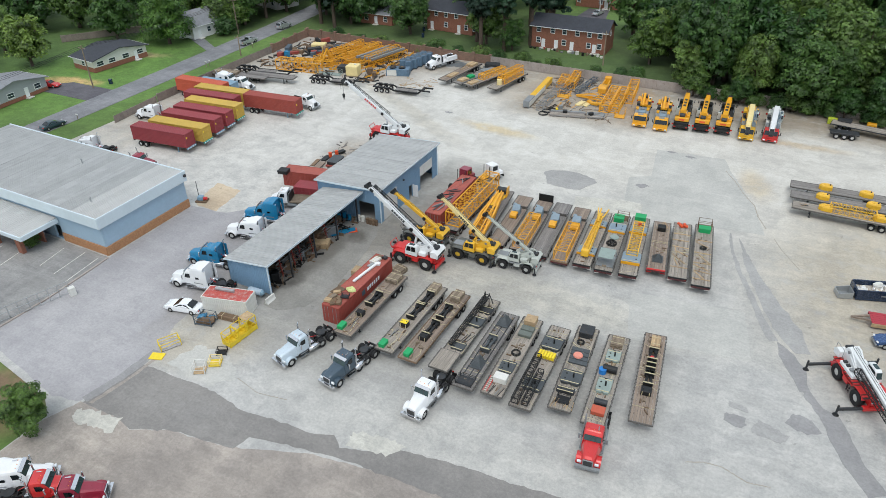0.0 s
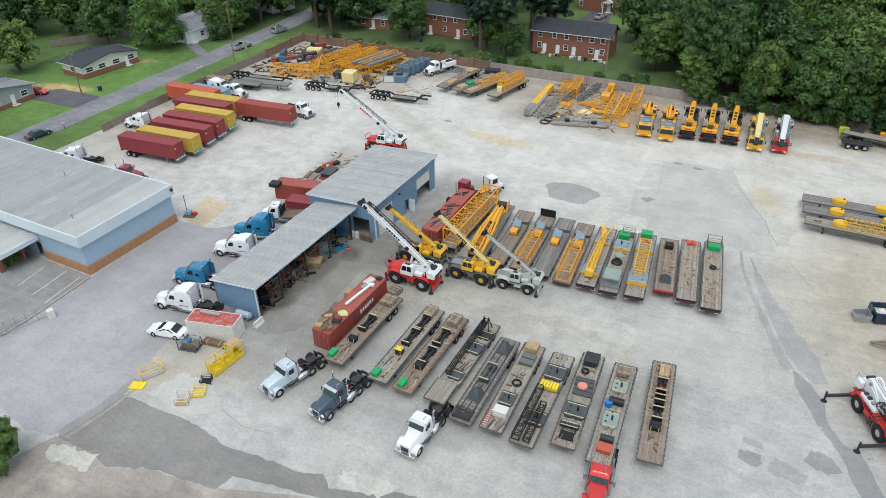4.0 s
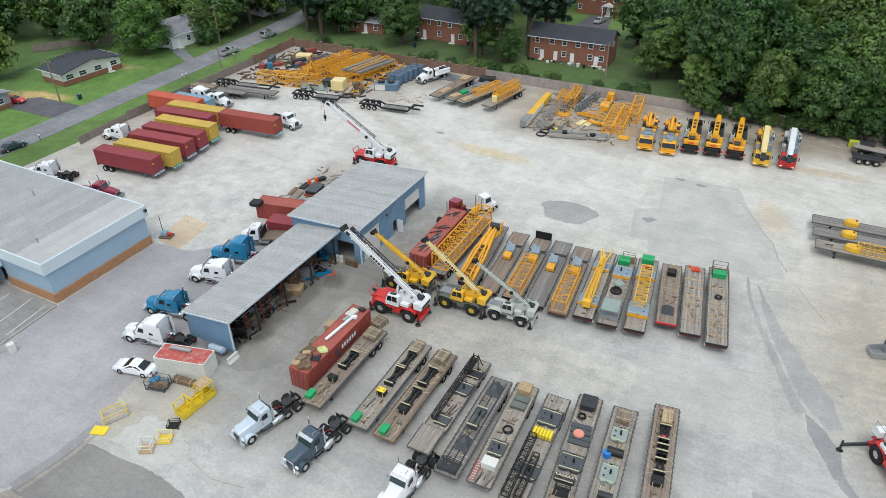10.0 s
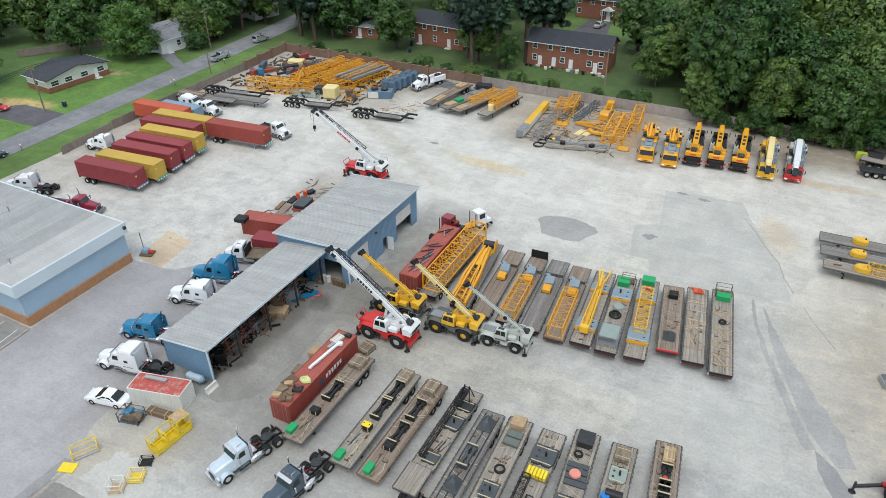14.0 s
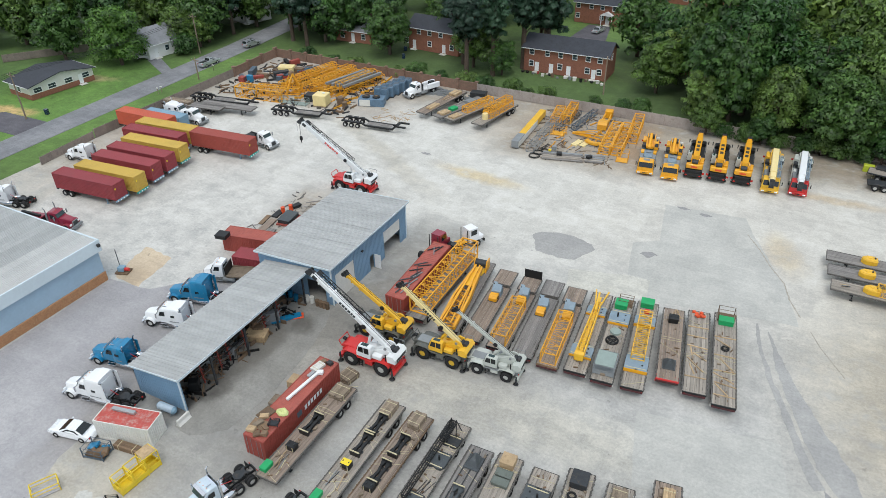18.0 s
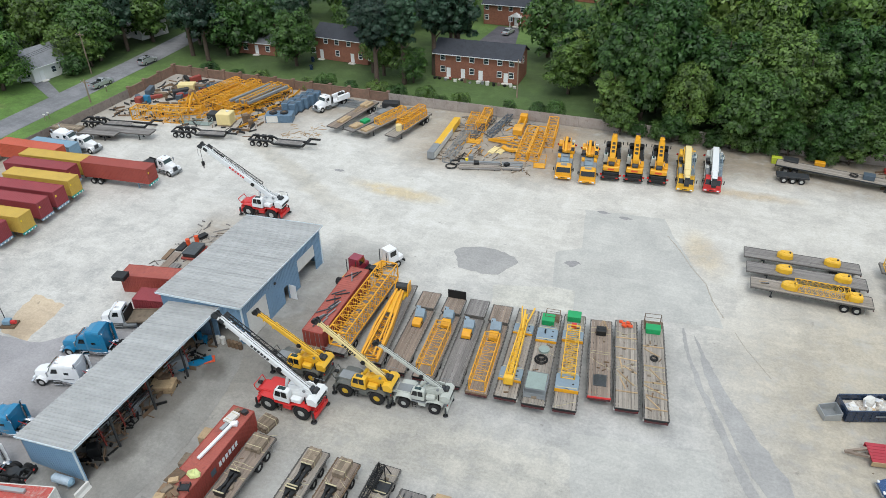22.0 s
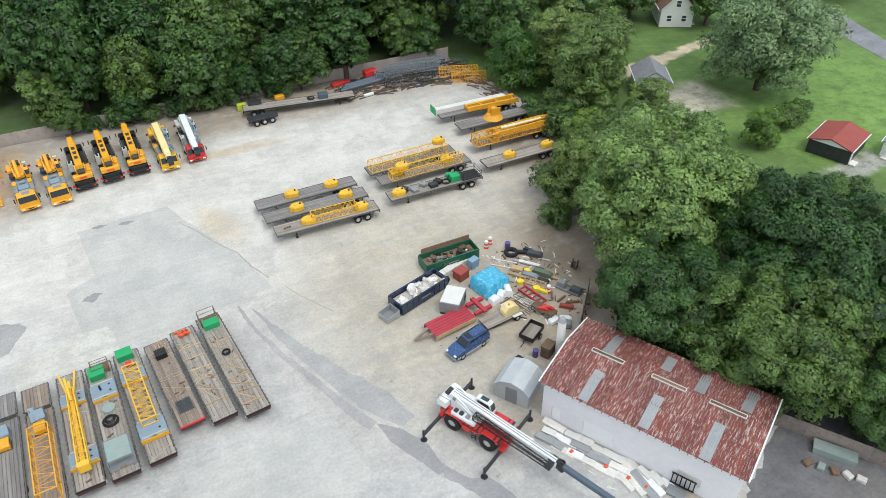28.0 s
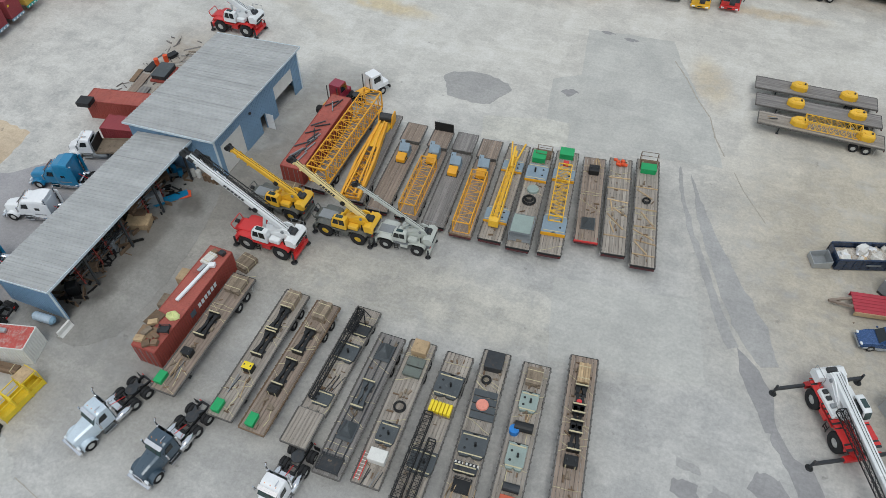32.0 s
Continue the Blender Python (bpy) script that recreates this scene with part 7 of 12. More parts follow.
def container(label, paint, at, L=12.19, W=2.44, H=2.6, roof=None, group="", smooth_side=False, name="shipping_container", parent=None):
    ob = parent or thing(name, label, "container", group, at)
    base = at if parent else Matrix()
    key = (L, W, H)
    if key not in CONT:
        CONT[key] = {k: g.mesh(k) for k, g in container_geo(L, W, H).items()}
        CONT[key]["roof"] = ribs(L - 0.16, W - 0.16, 0.4, 0.025, 0.04).mesh("roof")
    ms = CONT[key]
    def put(nm, m, material, label=""):
        me = ms[nm]
        o = part(nm, me.copy() if not me.materials or me.materials[0] != material else me, None, ob, label, base @ m)
        if not o.data.materials:
            o.data.materials.append(material)
        else:
            o.data.materials[0] = material
        return o
    put("side_wall", Matrix.Translation((0, -W / 2, 0)), paint)
    put("side_wall", Matrix.Translation((0, W / 2, 0)) @ pose(0, 0, 0, 0, 0, 180), paint)
    put("end_wall", Matrix.Translation((L / 2, 0, 0)) @ pose(0, 0, 0, 0, 0, 90), paint)
    put("roof", Matrix.Translation((-L / 2 + 0.08, -W / 2 + 0.08, H - 0.035)), roof or paint)
    part("floor", Geo().box(-L / 2, -W / 2, 0.02, L / 2, W / 2, 0.16), paint, ob, at=base)
    for s in (-1, 1):
        part("bottom_rail", Geo().box(-L / 2, s * W / 2 - 0.06, 0, L / 2, s * W / 2 + 0.012, 0.15) if s > 0 else Geo().box(-L / 2, -W / 2 - 0.012, 0, L / 2, -W / 2 + 0.06, 0.15), paint, ob, at=base)
        part("top_rail", Geo().box(-L / 2, s * (W / 2 - 0.03) - 0.045, H - 0.12, L / 2, s * (W / 2 - 0.03) + 0.045, H, c=0.01), paint, ob, at=base)
        part("end_rail", Geo().box(s * (L / 2 - 0.03) - 0.05, -W / 2 + 0.1, H - 0.12, s * (L / 2 - 0.03) + 0.05, W / 2 - 0.1, H + 0.002, c=0.01), paint, ob, at=base)
        d = part("door", Geo().box(-L / 2 - 0.03, 0.015 if s > 0 else -W / 2 + 0.05, 0.14, -L / 2 + 0.03, W / 2 - 0.05 if s > 0 else -0.015, H - 0.12, c=0.012), paint, ob, at=base)
        for y in () if parent else (0.35, 0.85):
            part("lock_bar", Geo().cyl((-L / 2 - 0.06, s * y, 0.15), (-L / 2 - 0.06, s * y, H - 0.15), 0.025, 6), GREY_STEEL, d)
        for q in (-1, 1):
            post = Geo().box(q * L / 2 - 0.08, s * W / 2 - 0.08, 0.0, q * L / 2 + 0.08, s * W / 2 + 0.08, H + 0.012, c=0.012)
            part("corner_post", post, paint, ob, at=base @ Matrix.Translation((-q * 0.07, -s * 0.07, 0)))
    return ob


CHASSIS_TEAL = mat("teal_chassis_paint", "2f9a92", 0.5, 0.1, 0.15, 1.0, "4a6f6c", 0.3)


def box_trailer(label, paint, at, roof=None, L=12.19):
    """A container on a road chassis, x towards its front."""
    ob = thing("container_trailer", label, "container trailer", "container trailers", at)
    container("", paint, Matrix.Translation((0, 0, 1.25)) @ pose(0, 0, 0, 0, 0, 0), L, parent=ob, roof=roof)
    for s in (-1, 1):
        part("chassis_beam", Geo().box(-L / 2, s * 0.45 - 0.07, 0.95, L / 2, s * 0.45 + 0.07, 1.24, c=0.01), BLACK, ob)
        part("landing_leg", Geo().box(L / 2 - 2.6, s * 0.7 - 0.06, 0.06, L / 2 - 2.46, s * 0.7 + 0.06, 1.1).box(L / 2 - 2.7, s * 0.7 - 0.14, 0, L / 2 - 2.36, s * 0.7 + 0.14, 0.06), CONT_BLUE, ob)
        for k in range(2):
            wheel(ob, -L / 2 + 1.4 + 1.25 * k, s * 0.9, 0.5, 0.56)
    skirt = CHASSIS_TEAL if paint in (CONT_RED, CONT_YELLOW) else CONT_BLUE
    part("front_bolster", box(L / 2 - 0.15, -1.22, 0.92, L / 2 + 0.12, 1.22, 1.24), skirt, ob)
    for i in range(4):
        part("bolster_mark", Geo().box(L / 2 + 0.12, -1.1 + 0.62 * i, 0.98, L / 2 + 0.132, -0.85 + 0.62 * i, 1.18), WHITE_PAINT, ob)
    part("corner_mark", Geo().box(L / 2 + 0.004, -0.95, 2.9, L / 2 + 0.02, -0.7, 3.2), SAFE_YELLOW, ob)
    part("rear_bolster", box(-L / 2 - 0.05, -1.22, 1.0, -L / 2 + 0.3, 1.22, 1.24), BLACK, ob)
    for k in range(2):
        part("axle", Geo().cyl((-L / 2 + 1.4 + 1.25 * k, -0.8, 0.5), (-L / 2 + 1.4 + 1.25 * k, 0.8, 0.5), 0.09, 8), BLACK, ob)
    return ob


# ---- loads and small things ----
DRAB_STEEL = mat("drab_green_steel", "666d66", 0.6, 0.1, 0.15, 1.0, "54534c", 0.4)


def saddle(at, material=None):
    """A waisted cradle of two halves with gaps like arrowheads between them, and tall ends with bright rollers."""
    ob = thing("steel_saddle", "black steel boom saddle with cut-outs, strapped to the deck", "boom saddle", "boom saddles", at)
    material = material or BLACK
    for s in (-1, 1):
        g = Geo()
        for k in range(4):
            xa, xb = -1.15 + 0.575 * k, -0.575 + 0.575 * k
            inner = (0.01, 0.17, 0.02, 0.15, 0.01)
            outer = (0.5, 0.36, 0.32, 0.36, 0.5)
            g.plate([(xa, s * inner[k]), (xb, s * inner[k + 1]), (xb, s * outer[k + 1]), (xa, s * outer[k])], 0.1, 0.34 if k in (1, 2) else 0.42)
        part("cheek", g, material, ob)
        part("end_lip", Geo().slab([(s * 1.05, 0), (s * 1.3, 0), (s * 1.38, 0.62), (s * 1.2, 0.66)], -0.5, 0.5), material, ob)
        part("roller", Geo().cyl((s * 1.26, -0.55, 0.64), (s * 1.26, 0.55, 0.64), 0.07, 8), STRAP, ob)
        part("foot", Geo().box(s * 0.62 - 0.12, -0.48, 0, s * 0.62 + 0.12, 0.48, 0.1), DARK_STEEL, ob)


def weight_block(at, material=None, size=(0.75, 1.0, 0.62), top=None, label="black steel weight block with lifting lugs"):
    ob = thing("weight_block", label, "weight block", "weight blocks", at)
    x, y, z = size
    part("body", Geo().box(-x / 2, -y / 2, 0, x / 2, y / 2, z, c=0.05), material or BLACK, ob)
    for s in (-1, 1) if "weight block" in label else ():
        part("lug", Geo().box(-0.09, s * y * 0.3 - 0.05, z, 0.09, s * y * 0.3 + 0.05, z + 0.12, c=0.02), DARK_STEEL, ob)
    if "lifting lugs" in label:
        for s in (-1, 1):
            part("tie_strip", Geo().box(x / 2 + 0.001, s * y * 0.34 - 0.04, 0.04, x / 2 + 0.02, s * y * 0.34 + 0.04, z - 0.04), STRAP, ob)
    if top:
        part("cover", Geo().box(-x * 0.46, -y * 0.46, z + 0.004, x * 0.46, y * 0.46, z + 0.09, c=0.04), top, ob)


def slab_weight(at, size=(2.0, 2.0, 0.3), material=None, post=True, label="slate grey counterweight slab with lifting post", band=None):
    ob = thing("counterweight_slab", label, "counterweight", "counterweight slabs", at)
    x, y, z = size
    material = material or SLATE
    part("slab", Geo().plate([(-x / 2, -y / 2), (x * 0.3, -y / 2), (x / 2, -y * 0.38), (x / 2, -y * 0.12), (x * 0.42, 0), (x / 2, y * 0.12), (x / 2, y * 0.38), (x * 0.3, y / 2), (-x / 2, y / 2), (-x / 2, y * 0.14), (-x * 0.42, 0), (-x / 2, -y * 0.14)], 0, z), material, ob)
    part("edge_band", Geo().box(-x / 2 - 0.07, -y / 2 - 0.02, 0.03, -x / 2 - 0.001, y / 2 + 0.02, z - 0.02), band or DARK_STEEL, ob)
    for s in (-1, 1):
        part("wear_strip", Geo().box(s * x * 0.4 - 0.05, -y * 0.44, z + 0.001, s * x * 0.4 + 0.05, y * 0.44, z + 0.03), STRAP, ob)
        part("socket", Geo().cyl((s * x * 0.18, -y * 0.26, z + 0.001), (s * x * 0.18, -y * 0.26, z + 0.02), 0.11, 10), BLACK, ob)
    if post:
        part("lifting_post", Geo().cyl((0, y * 0.1, z), (0, y * 0.1, z + 0.55), 0.1, 8), BLACK, ob)


def lidded_box(at, material, size=(1.1, 0.7, 0.5), label="green job box with a ribbed lid", name="tool_box"):
    ob = thing(name, label, "box", "job boxes", at)
    x, y, z = size
    part("body", Geo().box(-x / 2, -y / 2, 0, x / 2, y / 2, z * 0.78, c=0.03), material, ob)
    part("lid", Geo().box(-x / 2 - 0.03, -y / 2 - 0.03, z * 0.78, x / 2 + 0.03, y / 2 + 0.03, z, c=0.03), material, ob)


def timber_stack(at, size=(1.6, 1.3, 0.6), material=None, label="strapped stack of weathered timber baulks", n=None):
    ob = thing("timber_stack", label, "timber stack", "timber stacks", at)
    x, y, z = size
    rows, cols = max(1, round(z / 0.2)), n or max(2, round(y / 0.22))
    me = Geo().box(-x / 2, 0.006, 0.004, x / 2, y / cols - 0.006, z / rows - 0.004, c=0.01).mesh("baulk")
    me.materials.append(material or TIMBER)
    for r in range(rows):
        for c in range(cols):
            part("baulk", me, None, ob, at=Matrix.Translation((random.uniform(-0.04, 0.04), -y / 2 + c * y / cols, r * z / rows)))
    for s in (-0.3, 0.3):
        part("strap", Geo().box(s * x - 0.03, -y / 2 - 0.012, 0, s * x + 0.03, y / 2 + 0.012, z + 0.012), STRAP, ob)


def chain(at, L=1.8, label="pale lashing chain laid over the deck"):
    g = Geo()
    p = Vector((-L / 2, random.uniform(-0.3, 0.3), 0.02))
    for i in range(5):
        q = p + Vector((L / 5, random.uniform(-0.16, 0.16), 0))
        g.bar(p, q, 0.06, 0.04)
        p = q
    single("lashing", g, STRAP, label, "lashing", "deck lashings", at)


def rods(at, n=7, L=1.8, material=None, label="loose bundle of steel rods"):
    n = max(4, round(n * 0.5))
    ob = thing("rod_bundle", label, "rod bundle", "", at)
    for i in range(n):
        a = random.uniform(-0.35, 0.35)
        o = Vector((random.uniform(-0.2, 0.2), random.uniform(-0.6, 0.6), 0.05 + 0.05 * (i % 3)))
        d = Vector((math.cos(a), math.sin(a), 0)) * L / 2
        part("rod", Geo().bar(o - d, o + d, 0.06), material or random.choice([DARK_STEEL, GREY_STEEL, WOOD_TAN]), ob)


def plank(at, L=2.2, w=0.14, material=None):
    single("plank", Geo().box(-L / 2, -w / 2, 0, L / 2, w / 2, 0.07, c=0.01), material or WOOD_TAN, "loose tan plank laid over deck boards", "plank", "loose planks", at)


def oct_weight(at):
    ob = thing("octagonal_weight", "chunky yellow angular crane weight with a raised boss", "counterweight", "angular weights", at)
    plan = [(-0.92, -0.4), (-0.5, -0.66), (0.45, -0.6), (0.95, -0.18), (0.95, 0.18), (0.45, 0.6), (-0.5, 0.66), (-0.92, 0.4)]
    ring = lambda k, z: [(x * k, y * k, z) for x, y in plan]
    part("body", Geo().loft([ring(0.95, 0), ring(1.0, 0.06), ring(1.0, 0.6), ring(0.84, 0.78)]), CRANE_YELLOW, ob)
    part("boss", Geo().cyl((0.1, 0, 0.78), (0.1, 0, 0.86), 0.26, 12, 0.22), CRANE_YELLOW, ob)
    part("lug", Geo().box(-0.62, -0.12, 0.76, -0.42, 0.12, 0.94, c=0.03), DARK_STEEL, ob)


def flap_unit(at):
    ob = thing("hydraulic_unit", "amber and blue-grey hydraulic unit with raised panels", "hydraulic unit", "hydraulic units", at)
    part("tank", Geo().slab([(-0.7, 0.05), (0.3, 0.05), (0.3, 0.75), (-0.45, 0.75), (-0.7, 0.5)], -0.5, 0.5), CRANE_AMBER, ob)
    part("stripe", Geo().box(-0.3, -0.515, 0.3, 0.2, -0.501, 0.5), BLACK, ob)
    part("cabinet", Geo().slab([(0.3, 0.1), (1.35, 0.1), (1.5, 0.9), (0.9, 1.25), (0.3, 1.0)], -0.62, 0.1), BLUE_GREY, ob)
    part("panel", Geo().slab([(0.35, 1.0), (1.0, 1.62), (1.05, 1.56), (0.4, 0.94)], -0.66, 0.14), BLUE_GREY, ob)
    part("panel", Geo().slab([(0.7, 0.5), (1.75, 1.35), (1.8, 1.28), (0.75, 0.43)], 0.14, 0.66), BLUE_GREY, ob)
    part("frame", Geo().bar((0.5, 0.55, 0.1), (1.6, 0.55, 1.2), 0.09), DARK_STEEL, ob)
    part("base", Geo().box(-0.75, -0.6, 0, 1.7, 0.6, 0.1), DARK_STEEL, ob)


def tri_plate(at, material=None):
    ob = thing("gusset_plate", "dark steel gusset block tapering to a ridge", "steel plate", "", at)
    rect = lambda x0, x1, y, z: [(x0, -y, z), (x1, -y, z), (x1, y, z), (x0, y, z)]
    part("plate", Geo().box(-0.85, -0.7, 0, 0.85, 0.7, 0.1, c=0.02), material or SLATE, ob)
    part("block", Geo().loft([rect(-0.75, 0.6, 0.6, 0.1), rect(-0.6, 0.3, 0.3, 0.6), rect(-0.45, -0.1, 0.05, 0.95)]), material or SLATE, ob)


def bin_cage(at, material, size=(1.4, 1.1, 0.9), label="open steel stillage with wire sides"):
    ob = thing("stillage", label, "stillage", "", at)
    x, y, z = size
    part("base", Geo().box(-x / 2, -y / 2, 0.08, x / 2, y / 2, 0.16, c=0.01), material, ob)
    for sx in (-1, 1):
        for sy in (-1, 1):
            part("corner_post", Geo().box(sx * x / 2 - 0.04, sy * y / 2 - 0.04, 0, sx * x / 2 + 0.04, sy * y / 2 + 0.04, z), material, ob)
    for k in range(1, 3):
        h = 0.1 + k * (z - 0.1) / 2
        for s in (-1, 1):
            part("rail", Geo().bar((-x / 2, s * y / 2, h), (x / 2, s * y / 2, h), 0.04), material, ob)
            part("rail", Geo().bar((s * x / 2, -y / 2, h), (s * x / 2, y / 2, h), 0.04), material, ob)
    return ob


def drum(at, material, r=0.3, h=0.88, label="steel drum with rolling hoops", lying=False):
    m = at @ (pose(0, 0, r, 90, 0, 0) @ Matrix.Translation((0, 0, -h / 2)) if lying else Matrix())
    ob = thing("drum", label, "drum", "drums", m)
    part("shell", Geo().cyl((0, 0, 0), (0, 0, h), r, 14), material, ob, smooth=False)
    for z in (h - 0.05,):
        part("hoop", Geo().cyl((0, 0, z), (0, 0, z + 0.035), r + 0.015, 14), material, ob)


def ring_geo(R, r, z, n=16, m=6):
    """A closed ring of round section about z."""
    g = Geo()
    v = [((R + r * math.cos(2 * math.pi * b / m)) * math.cos(2 * math.pi * a / n), (R + r * math.cos(2 * math.pi * b / m)) * math.sin(2 * math.pi * a / n), z + r * math.sin(2 * math.pi * b / m)) for a in range(n) for b in range(m)]
    return g.add(v, [(a * m + b, ((a + 1) % n) * m + b, ((a + 1) % n) * m + (b + 1) % m, a * m + (b + 1) % m) for a in range(n) for b in range(m)])


def coil(at, label="coiled black cable on the deck", r=0.5):
    ob = thing("cable_coil", label, "cable coil", "", at)
    for k in range(4):
        part("turn", ring_geo(r - 0.09 * (k % 2), 0.045, 0.05 + 0.07 * k), BLACK, ob, smooth=True)


# ---- the near row of trailers, fronts to the south ----
rb = random.Random(41)


def clutter_deck(x, y, ang, L, z, step, n):
    """Straps, chains and dark bits of gear lying over a trailer's boards."""
    for material, k, label, thin in ((STRAP, n, "pale straps and chains lying over deck boards", 0.035), (SCRAP, n * 2, "small rusty fittings lying on deck boards", 0.07), (TIMBER, n, "dunnage timbers lying on deck boards", 0.12)):
        g = Geo()
        for i in range(k):
            u = rb.uniform(-L / 2 + 0.4, L / 2 - step - 0.4)
            zz = (z - 0.42 if step else z) + 0.026
            v = rb.uniform(-0.9, 0.9)
            if material is STRAP:
                lean = rb.choice([0, 0, 0.25, -0.25, 0.4])
                p = Vector((u, -1.1, zz + 0.02))
                for q in range(4):
                    e = Vector((u + lean * (q + 1) + rb.uniform(-0.08, 0.08), -1.1 + 2.2 * (q + 1) / 4, zz + 0.02))
                    g.bar(p, e, thin, 0.03)
                    p = e
            else:
                a = rb.choice([0, 1.57, rb.uniform(0, 3)])
                d = Vector((math.cos(a), math.sin(a), 0)) * rb.uniform(0.08, 0.3)
                w = rb.uniform(0.05, thin * 2)
                c = Vector((u, v * 0.8, zz + w / 2 + 0.005))
                g.bar(c - d, c + d, w)
        single("deck_gear", g, material, label, "deck gear", kind="stuff", at=on(x, y, 0, ang))


def bed(x, y, ang, dress=0, **kw):
    kw["at"] = on(x, y, 0, ang)
    flatbed(**kw)
    if dress:
        clutter_deck(x, y, ang, kw.get("L", 13.6), kw.get("z", 1.38), kw.get("step", 0.0), dress)
    return lambda u, v=0.0, h=None, turn=0.0: on(x, y, 0, ang) @ on(u, v, (kw.get("z", 1.38) if h is None else h) + 0.026, turn)


OLD = "long flatbed trailer with weathered grey boards"
LOWZ = 0.96
d = bed(-40.4, 56.2, -89.5, dress=8, label="flatbed trailer with brown boards beside a red container", L=13.2, wood=WOOD_RED)
timber_stack(d(-5.3, 0, None, 0), (1.9, 1.6, 0.55)), saddle(d(-0.4, 0)), weight_block(d(2.7)), rods(d(4.2)), lidded_box(d(5.6, -0.7), GREEN_BOX), chain(d(5.0, 0.5))
d = bed(-34.6, 56.1, -89.3, dress=8, label=OLD, L=13.6)
timber_stack(d(-5.6, 0.0), (1.9, 1.2, 0.7)), saddle(d(-3.4, 0)), saddle(d(-0.6, 0)), weight_block(d(2.0), top=SAFE_YELLOW), rods(d(3.8)), lidded_box(d(6.0, -0.5), GREEN_BOX), chain(d(5.2, 0.6))
d = bed(-31.4, 56.0, -90, dress=8, label="flatbed trailer with reddish frame and worn boards", L=13.6, wood=WOOD_RED, frame_mat=SCRAP)
timber_stack(d(-5.6), (1.9, 1.2, 0.7), TIMBER), saddle(d(-2.2, 0)), saddle(d(1.2, 0)), weight_block(d(3.0)), lidded_box(d(6.0, -0.3), GREEN_BOX), chain(d(5.2, 0.6))
d = bed(-27.7, 56.6, -89.6, dress=8, label="step-deck trailer carrying a black lattice jib", L=14.4, step=3.2, z=1.42)
lattice("folded black lattice jib lashed to a trailer", 9.4, 0.5, 0.55, 9, BLACK, d(-1.7, -0.55, LOWZ + 0.32), 0.045, 0.4, 0.4), lattice("short end of a black lattice jib", 2.4, 0.5, 0.5, 3, BLACK, d(-5.0, -0.2, LOWZ + 0.9), 0.04)
slab_weight(d(-2.2, 0.1, LOWZ), (1.9, 2.0, 0.3)), single("jib_stand", Geo().bar((-0.5, -0.6, 0), (0.1, -0.3, 2.0), 0.09).bar((0.7, -0.6, 0), (0.1, -0.3, 2.0), 0.09).bar((-0.5, 0.5, 0), (0.1, 0.2, 1.9), 0.09).bar((0.7, 0.5, 0), (0.1, 0.2, 1.9), 0.09), BLACK, "black splayed steel stand on a trailer tail", "stand", at=d(-6.0, 0.0, LOWZ)), slab_weight(d(-4.8, 0.3, LOWZ), (1.4, 1.6, 0.2), DARK_STEEL, False), slab_weight(d(2.6, 0.2, LOWZ), (1.3, 1.6, 0.25), SLATE, False), rods(d(1.0, 0.6, LOWZ), 5), chain(d(3.1, 0.7, LOWZ))
d = bed(-24.2, 54.9, -88.6, dress=8, label="flatbed trailer with three dark bearers along its deck", L=13.6, wood=WOOD_DARK)
for y in (-0.7, 0.0, 0.7):
    single("deck_bearer", Geo().box(-6.4, y - 0.06, 0, 5.8, y + 0.06, 0.05, c=0.01), DARK_STEEL, "dark steel bearer strip along the boards", "bearer", "deck bearers", d(0, 0))
tri_plate(d(-4.9, 0, 1.44), SLATE), saddle(d(-0.4, 0, 1.44), SLATE), tri_plate(d(2.9, 0.1, 1.44)), bin_cage(d(5.9), DARK_STEEL, (1.3, 1.8, 0.5), "low black steel stillage at the deck end")
d = bed(-21.2, 55.3, -87.2, dress=8, label="flatbed trailer loaded with boxes, slabs and a ladder", L=13.6)
lidded_box(d(-5.9), WOOD_TAN, (1.3, 1.3, 0.75), "tan timber crate with dark bands"), lidded_box(d(-4.5, 0.1), DRAB_STEEL, (0.8, 1.5, 0.4), "grey-green steel case on boards"), lidded_box(d(-3.5, 0.1), DRAB_STEEL, (0.8, 1.5, 0.4), "grey-green steel case on boards"), coil(d(-0.2, 0.2)), slab_weight(d(2.4, 0.1), (1.9, 1.6, 0.22)), lidded_box(d(4.5, 0.2), OFF_WHITE, (1.0, 1.4, 0.75), "pale grey steel cabinet lying on the deck"), rods(d(6.0, 0.3), 8, 1.4)
lad = thing("ladder", "red and white access ladder on a deck", "ladder", at=d(5.4, -0.8))
for y in (-0.22, 0.22):
    part("stile", Geo().box(-1.2, y - 0.03, 0.02, 1.2, y + 0.03, 0.1), CRANE_RED, lad)
for i in range(8):
    part("rung", Geo().box(-1.05 + i * 0.3, -0.2, 0.04, -1.0 + i * 0.3, 0.2, 0.08), OFF_WHITE, lad)
d = bed(-17.8, 55.1, -87.8, dress=8, label="flatbed trailer carrying slabs and a black lattice", L=13.9)
slab_weight(d(-3.6, 0), (2.2, 2.2, 0.3)), slab_weight(d(3.4, 0.2), (1.9, 2.1, 0.3)), lattice("long black lattice jib section on a trailer", 7.4, 0.7, 0.65, 8, BLACK, d(3.2, -0.6, 1.72), 0.042), lattice("short black lattice jib piece on a trailer", 5.2, 0.6, 0.55, 6, BLACK, d(4.2, 0.45, 1.72), 0.04)
pal = thing("yellow_bundle", "bundle of bright yellow stop blocks on a pallet", "bundle", at=d(-1.4, 0.1))
for i in range(6):
    part("block", Geo().box(-0.5, -0.95 + i * 0.32, 0.08, 0.5, -0.68 + i * 0.32, 0.5, c=0.03), SAFE_YELLOW, pal)
